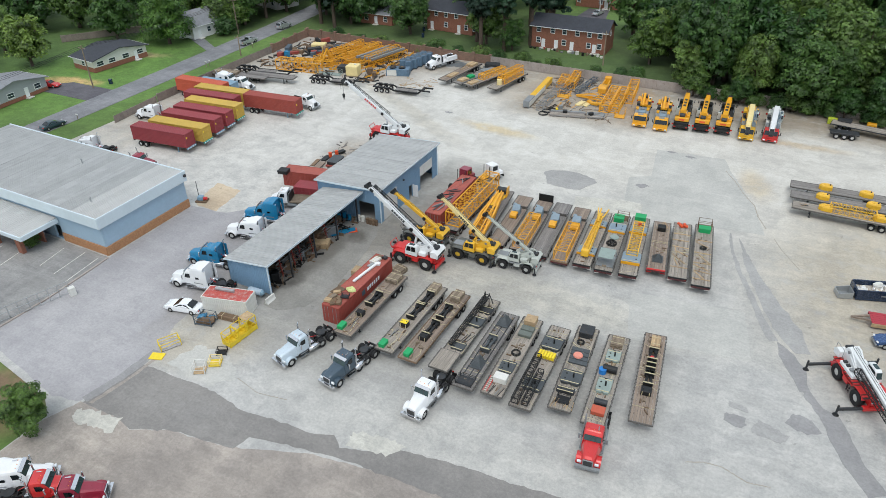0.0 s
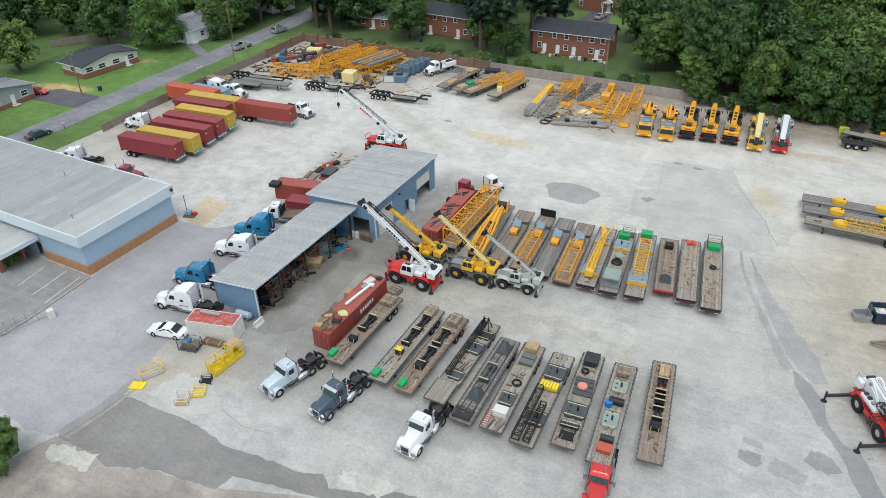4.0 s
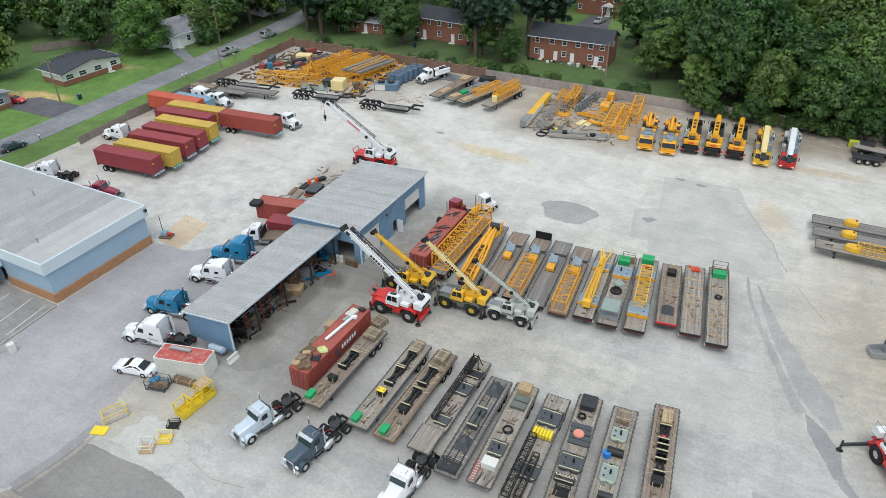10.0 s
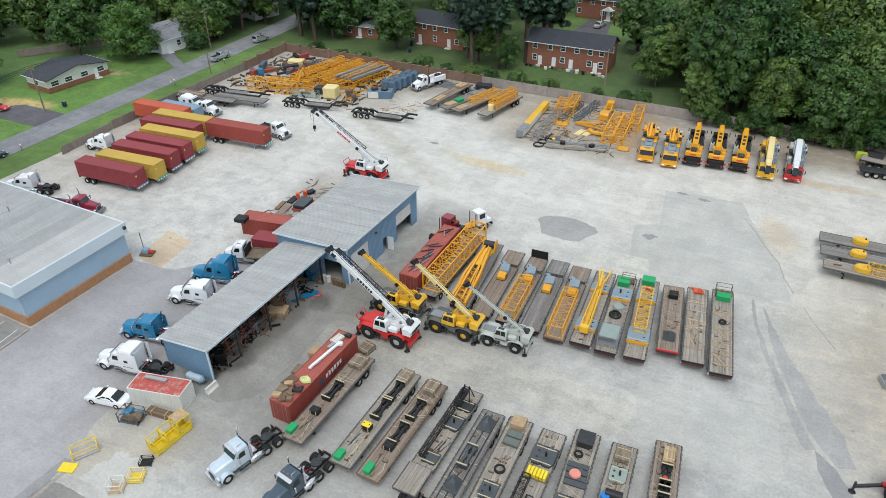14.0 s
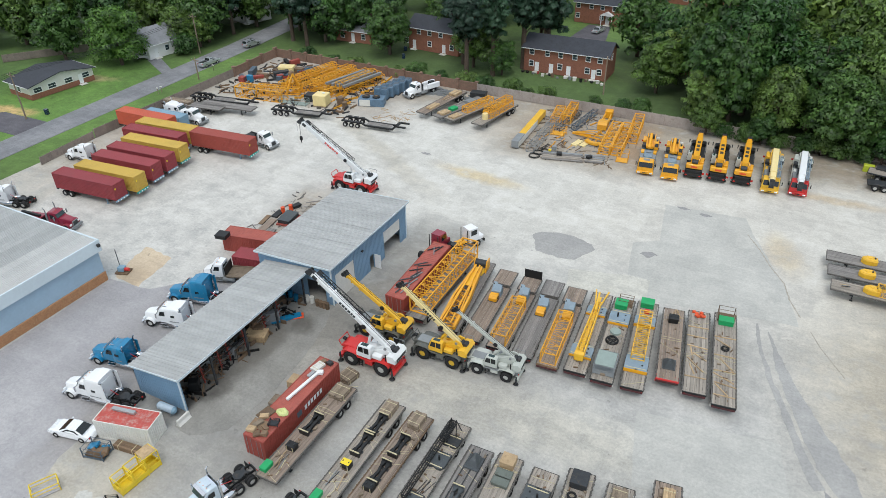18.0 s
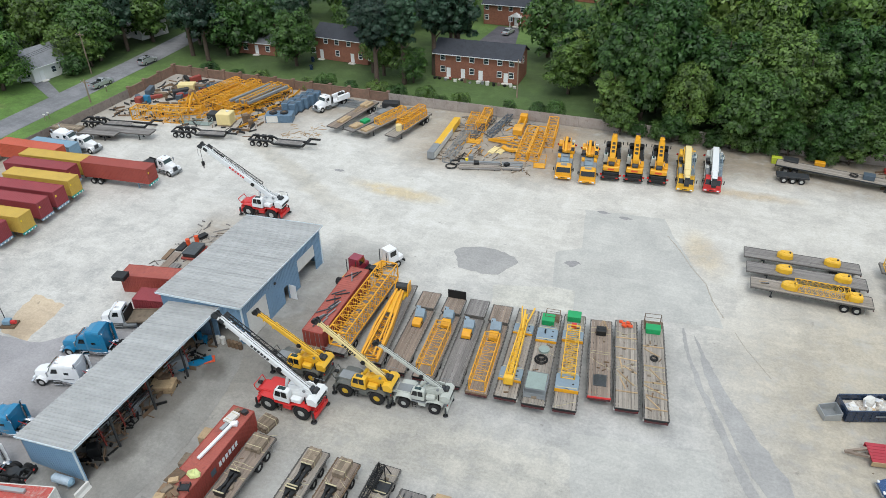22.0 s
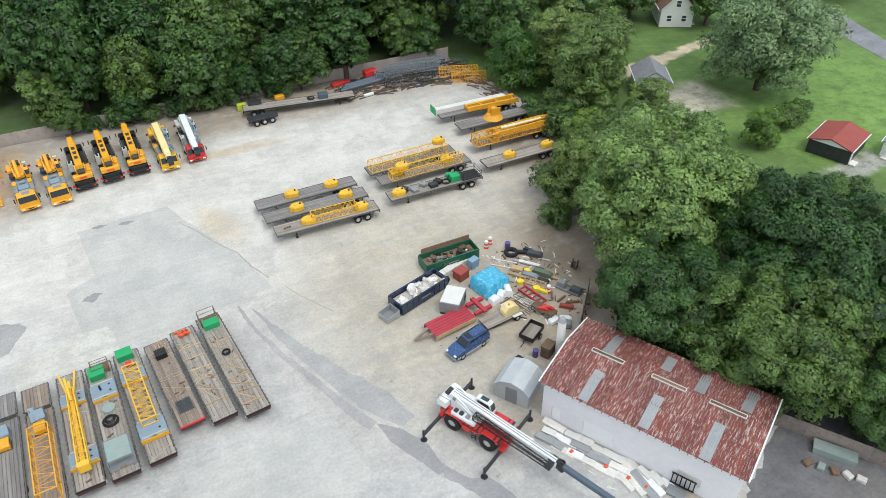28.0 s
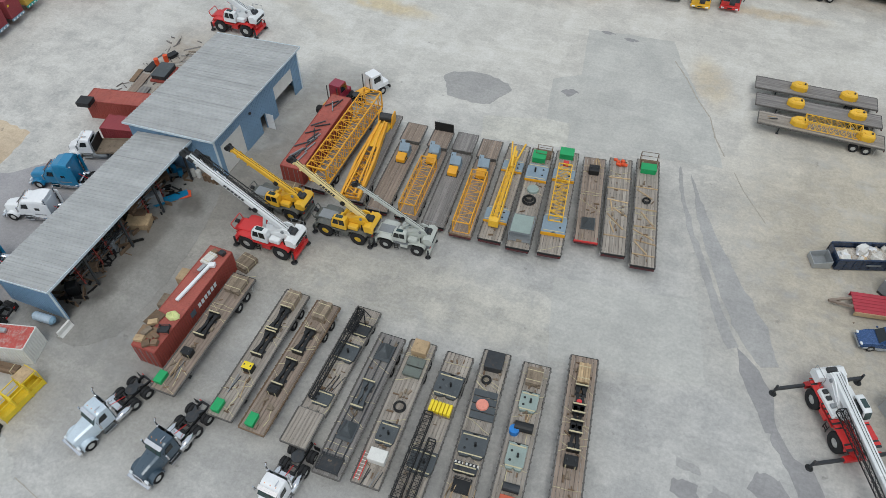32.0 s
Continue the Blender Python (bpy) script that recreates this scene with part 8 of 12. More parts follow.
part("pallet", Geo().box(-0.6, -1.0, 0, 0.6, 1.0, 0.08), TIMBER, pal)
d = bed(-14.5, 56.6, -84.8, dress=8, label="loaded flatbed trailer with plates and a black box", L=13.8)
lidded_box(d(-5.6), DARK_STEEL, (1.6, 1.5, 0.8), "large dark steel locker"), coil(d(-3.9, -0.3), r=0.4)
for k, x in enumerate((-2.6, -1.9, -1.2, -0.5)):
    single("steel_plate", Geo().box(-0.3, -1.0, 0, 0.3, 1.0, 0.16 + 0.03 * (k % 2), c=0.02), SLATE, "slate grey bolted steel plate", "steel plate", "steel plates", d(x, 0.05 * k))
single("round_cover", Geo().cyl((0, 0, 0), (0, 0, 0.14), 0.55, 16, 0.48), mat("salmon_cover", "d98a78", 0.6), "round salmon-pink cover on steel plates", "cover", at=d(-1.5, -0.05, 1.58))
slab_weight(d(2.2, 0.1), (2.0, 2.2, 0.35)), slab_weight(d(4.3, 0), (0.6, 1.9, 0.4), DARK_STEEL, False), bin_cage(d(5.6, 0.1), BLACK, (1.1, 1.3, 0.6), "black barred steel stillage on a deck"), rods(d(6.1, 0.8), 9, 1.3, WOOD_TAN), rods(d(6.1, -0.8), 9, 1.3, WOOD_TAN)
lad = thing("ladder", "dark slotted walkway panel lying on a trailer", "ladder", at=d(3.75, 0.0, None, 90))
part("tread", Geo().box(-1.0, -0.18, 0, 1.0, 0.18, 0.06), DARK_STEEL, lad)
for i in range(7):
    part("slot_bar", Geo().box(-0.95 + i * 0.3, -0.14, 0.061, -0.8 + i * 0.3, 0.14, 0.08), OFF_WHITE, lad)
d = bed(-10.9, 56.4, -84.9, dress=8, label="flatbed trailer coupled to a red tractor", L=14.3)
timber_stack(d(-5.7), (1.6, 1.3, 0.6)), slab_weight(d(-3.3), (1.8, 1.5, 0.3), MINT_STEEL), slab_weight(d(1.6), (2.2, 1.5, 0.3), MINT_STEEL), drum(d(-0.9, 0.1), BLACK, 0.42, 1.5, "black roller lying on timber", True), drum(d(-0.5, -0.6), mat("blue_drum", "2377c0", 0.5), 0.4, 0.6, "bright blue drum standing on deck"), rods(d(-1.6, 0.0), 5), chain(d(0.2, 0.6)), lidded_box(d(5.4, 0.2), CONT_ORANGE, (1.0, 1.3, 0.5), "orange crate of fittings"), drum(d(4.2, 0.2), DARK_STEEL, 0.35, 1.3, "dark roller on the deck", True), chain(d(3.4, -0.4))
d = bed(-7.0, 58.7, -82.5, dress=8, label="flatbed trailer standing alone with tan boards", L=14.2, wood=WOOD_RED)
timber_stack(d(-5.2, 0.1), (1.9, 1.0, 0.65), WOOD_TAN, "stack of fresh tan timber baulks"), saddle(d(-2.7, 0.05, None, 0)), saddle(d(-0.9, 0.05, None, 0)), saddle(d(0.6, 0.05, None, 0)), weight_block(d(2.8), size=(0.9, 1.1, 0.6))
single("wheel_cap", Geo().cyl((0, 0, 0), (0, 0, 0.12), 0.22, 12), CRANE_RED, "small red cap on a steel saddle", "cap", at=d(-2.4, 0.0, 1.85))

# ---- the far row, fronts to the north ----
WROW = "flatbed trailer in a row, boards worn grey"
d = bed(-39.9, 83.2, 90.6, label="trailer under a wide yellow lattice boom section", L=15.0, wood=WOOD_DARK)
lattice("wide yellow lattice boom section on a trailer", 14.2, 2.2, 2.1, 11, CRANE_ORANGE, d(0.6, 0, 1.45), 0.075)
timber_stack(on(-43.4, 75.6, 0, 10), (2.8, 1.8, 0.7))
d = bed(-36.2, 82.8, 97, label="trailer under a tapering yellow boom foot", L=14.6, wood=WOOD_DARK)
bf = thing("boom_butt", "tapering yellow boom foot of box plates and ties", "boom", at=d(-1.0, 0.2))
for s_ in (-1, 1):
    part("side_arm", Geo().loft([[(x, s_ * w + y * 0.13, z + q * hh) for y, q in ((-1, -1), (1, -1), (1, 1), (-1, 1))] for x, w, z, hh in ((-6.4, 0.95, 0.5, 0.22), (-1.0, 0.95, 0.75, 0.4), (5.4, 0.4, 0.95, 0.3))]), CRANE_ORANGE, bf)
    part("top_tie", Geo().bar((-6.2, s_ * 0.5, 1.0), (5.2, s_ * 0.25, 1.5), 0.16), CRANE_ORANGE, bf)
    part("top_tie", Geo().bar((-6.2, s_ * 0.95, 0.7), (3.0, s_ * 0.3, 1.5), 0.12), CRANE_ORANGE, bf)
part("cover_plate", Geo().plate([(1.2, -0.75), (5.2, -0.4), (5.2, 0.4), (1.2, 0.75)], 1.05, 1.15), CRANE_YELLOW, bf)
for x in (-6.2, -5.0, -3.8, -2.6, -1.4, -0.2, 0.9):
    part("cross_tie", Geo().bar((x, -0.9, 0.5), (x, 0.9, 0.5), 0.12), CRANE_ORANGE, bf)
    part("cross_tie", Geo().bar((x, -0.85, 0.95), (x + 1.1, 0.85, 0.95), 0.09), CRANE_ORANGE, bf)
lattice("yellow inner lattice nested in the boom foot", 6.0, 1.3, 0.7, 5, CRANE_ORANGE, d(-4.0, 0.1, 1.4), 0.05)
hd = thing("winch_unit", "amber winch head at the end of a boom foot", "winch", at=d(5.6, 0.2))
part("drum", Geo().cyl((0, -0.8, 0.9), (0, 0.8, 0.9), 0.5, 14), DARK_STEEL, hd)
for y in (-0.8, 0.8):
    part("cheek", Geo().slab([(-0.9, 0.05), (0.8, 0.05), (0.8, 1.4), (-0.3, 1.5)], y - 0.06, y + 0.06), CRANE_AMBER, hd)
part("plate", Geo().plate([(-1.6, -0.5), (0.0, -0.8), (0.0, 0.8), (-1.6, 0.5)], 0.02, 0.2), CRANE_YELLOW, hd)
d = bed(-33.1, 82.5, 94.4, label="step-deck trailer with reddish-brown boards", L=14.0, step=3.0, wood=WOOD_RED, z=1.42)
flap_unit(d(1.3, 0, LOWZ))
d = bed(-29.8, 82.5, 94.4, label="step-deck trailer with a black headboard", L=13.8, step=2.8, wood=WOOD_RED, z=1.42, board=True)
lattice("yellow lattice section on a step-deck trailer", 7.4, 1.7, 1.5, 7, CRANE_ORANGE, d(-2.6, 0, LOWZ), 0.055), flap_unit(d(2.2, 0, LOWZ))
d = bed(-26.9, 82.8, 95.1, label="step-deck trailer with dark bearers and grey boards", L=14.4, step=3.0, wood=WOOD_DARK, z=1.42)
flap_unit(d(1.0, 0.1, LOWZ))
d = bed(-23.9, 82.7, 95.5, label="step-deck trailer with a yellow lattice section", L=14.4, step=3.0, wood=WOOD_RED, z=1.42, tail=SCRAP)
lattice("yellow lattice section behind a hydraulic unit", 7.8, 1.7, 1.5, 7, CRANE_ORANGE, d(-3.0, 0, LOWZ), 0.055), flap_unit(d(1.8, 0, LOWZ))
d = bed(-20.8, 82.9, 95.3, dress=5, label=WROW, L=14.7)
slab_weight(d(3.6), (1.7, 2.2, 0.3), BLUE_GREY, False, label="blue-grey counterweight slab with amber edge", band=CRANE_AMBER), slab_weight(d(-4.0), (2.0, 2.4, 0.35), BLUE_GREY, False, label="blue-grey counterweight slab with amber edge", band=CRANE_AMBER)
jb = thing("fixed_jib", "long yellow tapering jib lying on grey slabs", "jib", at=d(0.4, 0.0, 1.74))
part("spine", Geo().loft([[(x, y * w, z * w + 0.42) for y, z in ((-1, -1), (1, -1), (1, 1), (-1, 1))] for x, w in ((-6.2, 0.2), (2.2, 0.16), (5.0, 0.12))]), CRANE_YELLOW, jb)
lattice("slim yellow lattice frame of a fixed jib", 10.0, 0.9, 0.85, 9, CRANE_YELLOW, d(-0.8, 0.0, 1.74), 0.06, 0.6, 0.5)
part("foot", Geo().box(-6.3, -0.5, 0.0, -5.7, 0.5, 0.9, c=0.05), CRANE_YELLOW, jb)
for s in (-1, 1):
    part("prong", Geo().bar((3.4, s * 0.3, 0.45), (6.2, s * 0.75, 0.6), 0.16), CRANE_YELLOW, jb)
part("mast", Geo().bar((2.0, 0, 0.8), (4.4, 0.1, 1.6), 0.2), CRANE_YELLOW, jb)
d = bed(-18.0, 83.0, 96.2, dress=5, label=WROW, L=15.0)
lidded_box(d(5.8, 0.2), GREEN_BOX, (1.3, 1.4, 0.75)), bin_cage(d(6.6, -0.2), SCRAP, (1.4, 1.6, 0.8)), slab_weight(d(3.4), (2.4, 2.3, 0.35), BLUE_GREY, label="blue-grey counterweight slab with amber edge", band=CRANE_AMBER), single("round_cover", Geo().cyl((0, 0, 0), (0, 0, 0.2), 0.65, 16, 0.6), MINT_STEEL, "pale round steel cover plate", "cover", at=d(0.9)), coil(d(-0.8, 0.1), r=0.7), coil(d(-0.8, 0.1, 1.66), r=0.45)
pl = bin_cage(d(-5.4), GREY_STEEL, (2.6, 2.2, 1.3), "grey mesh-topped steel crate")
part("cover", Geo().box(-1.2, -1.0, 1.3, 1.2, 1.0, 1.36, c=0.02), MINT_STEEL, pl)
d = bed(-15.1, 83.5, 97.7, dress=5, label=WROW, L=15.2)
lidded_box(d(6.9, 0.1), GREEN_BOX, (1.2, 1.5, 0.75)), weight_block(d(5.4), CRANE_RED, (0.5, 0.6, 0.5), label="small red steel block"), slab_weight(d(3.6), (1.8, 2.3, 0.4), BLUE_GREY, False, label="blue-grey counterweight slab with amber edge", band=CRANE_AMBER), slab_weight(d(-3.9), (2.6, 2.4, 0.45), BLUE_GREY, False, label="blue-grey counterweight slab with amber edge", band=CRANE_AMBER), lattice("slim yellow lattice section across two grey slabs", 7.8, 1.4, 0.8, 8, CRANE_YELLOW, d(0.3, 0, 1.85), 0.05)
d = bed(-12.1, 85.0, 99.2, dress=5, label="flatbed trailer with faded red boards and red tail", L=12.4, wood=WOOD_RED, tail=CRANE_RED)
weight_block(d(3.9), size=(1.0, 1.1, 0.7)), tri_plate(d(-3.8)), rods(d(5.3), 6, 1.6, WOOD_TAN)
d = bed(-9.3, 85.1, 98.8, dress=5, label="empty flatbed trailer with straps across its boards", L=14.0)
pile = thing("fittings_pile", "heap of orange fittings at the deck end", "fittings", at=d(6.2))
for i in range(9):
    part("fitting", Geo().box(-0.2, -0.15, 0, 0.2, 0.15, 0.25, c=0.04), SAFETY, pile, at=on(random.uniform(-0.5, 0.5), random.uniform(-0.7, 0.7), 0.2 * (i % 2), random.uniform(0, 90)))
for u, v, a, L in ((3.9, 0, 92, 2.3), (2.2, 0.1, 88, 2.2), (0.4, 0.0, 84, 2.2), (-1.2, -0.3, 55, 1.8), (-2.6, 0.1, 40, 2.6), (-3.4, 0.4, 20, 1.6), (-4.6, 0, 90, 2.2), (-0.4, 0.6, 10, 1.5)):
    plank(d(u, v, None, a), L)
d = bed(-6.4, 85.3, 98.6, dress=5, label="flatbed trailer with a rack and lashings on deck", L=15.4)
lidded_box(d(5.9, 0.0), GREEN_BOX, (1.0, 1.6, 0.7)), bin_cage(d(6.9), SCRAP, (1.4, 1.8, 1.2), "rusty tube rack on a trailer"), coil(d(1.2, 0), r=0.4)
for u, v, a, L in ((3.2, 0, 90, 2.3), (2.2, 0.2, 55, 2.0), (0.0, 0.0, 88, 2.2), (-1.4, -0.2, 35, 2.4), (-2.5, 0.0, 92, 2.2), (-3.6, 0.1, 60, 2.4), (-4.6, -0.1, 80, 2.2), (-5.4, 0.3, 40, 2.0), (-6.3, 0.0, 88, 2.2)):
    plank(d(u, v, None, a), L)

# red containers
redbox = container("long red shipping container with scrap on its roof", CONT_RED, on(-43.65, 58.1, 0, 90), 12.19, roof=CONT_ROOF)
for x, y, t in ((-44.3, 53.6, 5), (-44.6, 55.0, 80)):
    single("rusty_sheet", Geo().box(-0.8, -0.6, 0, 0.8, 0.6, 0.05), SCRAP, "rusty flat sheet on a container roof", "sheet", at=on(x, y, 2.63, t))
single("roof_beam", Geo().box(-2.3, -0.16, 0, 2.3, 0.16, 0.25, c=0.03), BOOM_WHITE, "white steel beam on a container roof", "beam", at=on(-43.6, 59.6, 2.65, 84))
timber_stack(on(-43.9, 62.6, 2.63, 80), (1.4, 0.9, 0.3), PALE_PILE, "pale boards piled on a container roof"), bin_cage(on(-43.0, 54.3, 2.63, 20), DARK_STEEL, (0.9, 0.7, 0.4), "small dark crate on a container roof")
single("crumpled_sheet", Geo().loft([[(r * math.cos(k * 0.7854) * 0.7, r * math.sin(k * 0.7854) * 0.5, z + 0.08 * (k % 3)) for k in range(8)] for r, z in ((1, 0), (0.8, 0.2), (0.3, 0.3))]), mat("lime_sheet", "c9cf8c", 0.6), "crumpled pale lime plastic sheet", "sheet", at=on(-43.2, 55.8, 2.63))
part("side_marking", Geo().box(-1.2, -1.275, 1.2, -0.5, -1.262, 1.9), JIB_BLUE, redbox)
for i in range(6):
    part("letter_bar", Geo().box(0.0 + i * 0.5, -1.275, 1.3, 0.34 + i * 0.5, -1.262, 1.86), BOOM_WHITE, redbox)
for y, h, m_ in ((57.4, 2.0, TIMBER), (60.4, 2.3, WOOD_TAN)):
    single("crate", Geo().box(-0.45, -0.7, 0, 0.45, 0.7, h, c=0.04), m_, "tall brown crate beside a container", "crate", "crates by the container", on(-45.5, y, 0, 5))
for x, y, L, W, h, a, m_ in ((-44.4, 52.7, 0.9, 0.6, 0.35, 10, WOOD_TAN), (-43.6, 52.5, 0.7, 0.6, 0.25, 40, SCRAP), (-44.3, 53.6, 1.0, 0.5, 0.3, 70, TIMBER), (-43.4, 53.5, 0.8, 0.4, 0.2, -20, SCRAP), (-42.9, 52.8, 0.6, 0.5, 0.4, 15, SCRAP), (-44.4, 54.6, 0.9, 0.5, 0.25, 30, WOOD_TAN), (-43.9, 63.4, 0.8, 0.5, 0.3, 60, SCRAP), (-43.2, 62.0, 0.7, 0.5, 0.3, 20, WHITE_PAINT), (-43.9, 61.4, 0.9, 0.4, 0.2, 80, GALV), (-43.1, 63.6, 0.6, 0.5, 0.35, -10, DARK_STEEL)):
    single("carton", Geo().slab([(-L / 2, 0), (L / 2, 0), (L * 0.45, h), (-L * 0.5, h * 0.8)], -W / 2, W / 2), m_, "battered carton or scrap on a container roof", "carton", "cartons on the container", on(x, y, 2.66, a))
timber_stack(on(-41.9, 64.9, 0, 80), (1.8, 1.6, 0.7))
container("red open-topped container heaped with bars", CONT_RED, on(-43.2, 83.0, 0.3, 92), 13.0, 2.5, 2.5, roof=CONT_ROOF)
for i in range(16):
    u = random.uniform(-5, 5)
    single("steel_bar", Geo().box(-0.9, -0.06, 0, 0.9, 0.06, 0.1), random.choice([GREY_STEEL, SLATE, DARK_STEEL]), "loose grey steel bar on a red roof", "bar", "bars on the red container", on(-43.2 - 0.035 * u + random.uniform(-0.5, 0.6), 83 + u, 2.85, random.choice([60, 75, 110, 45]) + random.uniform(-12, 12)))
container("red shipping container behind the workshop", CONT_RED, on(-67.6, 80.2, 0, 12), 9.0, roof=CONT_ROOF)
container("dull maroon container end behind the workshop", CONT_MAROON, on(-64.9, 76.6, 0, 12), 5.0, 2.44, 2.3)
container("white storage container with a rust-red roof", OFF_WHITE, on(-56.7, 48.6, 0, 15), 6.06, 2.44, 2.4, roof=RUST_RED)
single("roof_beam", Geo().box(-1.3, -0.2, 0, 1.3, 0.2, 0.3, c=0.03), GALV, "grey ducting on a red roof", "duct", at=on(-57.4, 48.9, 2.42, 12))

# ---- cranes ----
CARRIER = mat("dusty_grey_carrier", "5f625e", 0.6, 0.1, 0.15, 1.0, "83796b", 0.4)
rough_crane("red rough-terrain crane with a long white boom", CRANE_RED, BOOM_WHITE, on(-40.9, 68.2, 0, 180), (-2.2, 0, 3.2), (6.9, 0, 10.0), BOOM_WHITE, bw=0.62, bh=0.74, jib=True, lettered=DARK_STEEL)
rough_crane("bright yellow rough-terrain crane on a grey carrier", CARRIER, CRANE_YELLOW, on(-42.4, 73.0, 0, 180), (-2.2, 0, 2.9), (4.5, 0, 7.0), CRANE_YELLOW, rim=RIM_YELLOW, chassis=CARRIER, bw=0.6, bh=0.68, k=0.93)
rough_crane("yellow and grey rough-terrain crane with cream boom", CARRIER, CREAM, on(-34.5, 72.6, 0, 181), (-2.2, 0, 2.9), (4.7, 0, 8.3), CRANE_YELLOW, rim=RIM_YELLOW, chassis=CARRIER, bw=0.6, bh=0.68, lettered=DARK_STEEL, k=0.93)
rough_crane("small pale grey crane with a slim boom", CRANE_GREY, CRANE_GREY, on(-28.3, 73.2, 0, 184), (-2.0, 0, 2.7), (4.4, 0, 7.0), bw=0.46, bh=0.52, scale=0.85, chassis=GREY_STEEL, k=0.85)
rough_crane("red and white crane with raised boom and hanging hook", CRANE_RED, BOOM_WHITE, on(-65.4, 101.0, 0, 182), (-2.2, 0, 2.95), (8.4, 0.4, 10.2), BOOM_WHITE, jib=True, hook=True, lettered=CRANE_RED)
rt = rough_crane("red and white crane standing on outriggers, boom lowered", CRANE_RED, BOOM_WHITE, on(12.9, 67.9, 0, -61), (-2.2, 0, 3.2), (8.6, -0.5, 2.5), BOOM_WHITE, jib=True, extended=2.5)
m, L = box_boom(rt, (8.3, -0.49, 2.5), (18.4, -0.95, 1.75), 0.5, 0.55, [JIB_BLUE], ("jib_base", "jib_section", "jib_tip"))
part("handrail", Geo().bar((-3.4, -0.7, 2.16), (-2.0, -0.7, 2.16), 0.04).bar((-3.4, -0.7, 1.96), (-3.4, -0.7, 2.2), 0.04), GREY_STEEL, rt)
for sd in (-1, 1):
    part("deck_plate", Geo().box(-3.2, min(sd * 0.78, sd * 1.44), 1.9, 3.2, max(sd * 0.78, sd * 1.44), 1.99), DARK_STEEL, rt)
    for i in range(14):
        part("grille_bar", Geo().box(-3.1 + i * 0.45, min(sd * 0.78, sd * 1.46), 1.985, -2.84 + i * 0.45, max(sd * 0.78, sd * 1.46), 2.03), CRANE_RED, rt)
part("jib_hook", Geo().cyl((18.7, -0.97, 0.5), (18.7, -0.97, 1.5), 0.16, 8, 0.1), BLACK, rt)
part("jib_ball", box(18.35, -1.3, 1.1, 19.1, -0.62, 1.75, c=0.12), DARK_STEEL, rt)

for x, y, a, style, paint, bp, carrier in (
        (-26.6, 132.2, -81.3, "stripped", CRANE_AMBER, CRANE_AMBER, CRANE_AMBER), (-22.6, 132.0, -81.7, "stripped", CRANE_AMBER, CRANE_AMBER, CRANE_AMBER),
        (-19.2, 134.3, 96.5, "front", CRANE_AMBER, CRANE_AMBER, BLACK), (-15.5, 134.8, 95.6, "front", CRANE_AMBER, CRANE_AMBER, BLACK), (-11.7, 135.3, 93.8, "front", CRANE_AMBER, CRANE_AMBER, BLACK),
        (-7.4, 134.6, -86.3, "front", CRANE_YELLOW, CREAM, CRANE_YELLOW), (-3.3, 135.6, -88.1, "front", CRANE_GREY, BOOM_WHITE, OFF_WHITE)):
    lab = "yellow all-terrain crane carrier with its boom removed" if style == "stripped" else "amber crane with folded boom on a black carrier" if carrier is BLACK else "yellow truck crane with a cream boom" if carrier is CRANE_YELLOW else "white truck crane with a red front cab"
    road_crane(lab, paint, bp, on(x + 0.2, y - 0.7, 0, a), style, carrier, CRANE_RED if paint is CRANE_GREY else None)

# ---- tractors and cars ----
tractor("silver day-cab tractor with chrome trim", TRUCK_SILVER, on(-43.5, 46.9, 0, -104))
tractor("slate blue day-cab tractor unit", TRUCK_SLATE, on(-37.05, 46.6, 0, -98.7), tag=True)
tractor("white day-cab tractor coupled to a step-deck", WHITE_PAINT, on(-27.0, 46.7, 0, -93))
tractor("red day-cab tractor coupled to a flatbed", TRUCK_RED, on(-9.75, 48.6, 0, -82), chrome=False)
tractor("white sleeper tractor parked beside the shed", WHITE_PAINT, on(-63.4, 50.6, 0, 191), 1.7, high=0.55)
tractor("bright blue sleeper tractor behind the shed", TRUCK_BLUE, on(-65.3, 55.6, 0, 192), 1.0)
tractor("white sleeper tractor nosed out behind the shed", WHITE_PAINT, on(-65.3, 63.2, 0, 195), 1.6, high=0.1)
tractor("blue sleeper tractor with a white grille guard", TRUCK_BLUE, on(-66.2, 68.0, 0, 195), 1.7, high=0.7)
tractor("small white flatbed truck behind the shed", WHITE_PAINT, on(-66.2, 73.2, 0, 200), chrome=False, hood=1.3, rear=1, bed=TIMBER)
tractor("white sleeper tractor by the office building", WHITE_PAINT, on(-111.4, 72.7, 0, 200), 1.3)
tractor("maroon wrecker truck parked by the office", TRUCK_MAROON, on(-99.0, 71.6, 0, 14), hood=2.0, chrome=False)
tractor("white tractor behind the container trailers", WHITE_PAINT, on(-112.8, 88.9, 0, 186), 1.2)
tractor("white sleeper tractor beside pale blue boxes", WHITE_PAINT, on(-113.5, 110.0, 0, 5), 1.5)
tractor("white flatbed truck parked among trailers", WHITE_PAINT, on(-109.3, 109.6, 0, 0), hood=1.5, chrome=False, rear=1, bed=GREY_STEEL)
tractor("white flatbed truck beyond a red container", WHITE_PAINT, on(-89.9, 107.4, 0, -6), hood=1.3, chrome=False, rear=1, bed=BLACK)
tractor("white service truck with equipment body", WHITE_PAINT, on(-76.4, 141.6, 0, -112), hood=1.6, chrome=False, rear=1, bed=WHITE_PAINT)
tractor("white tractor with a box trailer in the corner", WHITE_PAINT, on(-56.4, 18.6, 0, 38), 1.0)
tractor("bright red day-cab tractor in the corner", TRUCK_RED, on(-53.3, 18.8, 0, 36))
tractor("dark red day-cab tractor in the corner", TRUCK_MAROON, on(-50.4, 19.6, 0, 36))
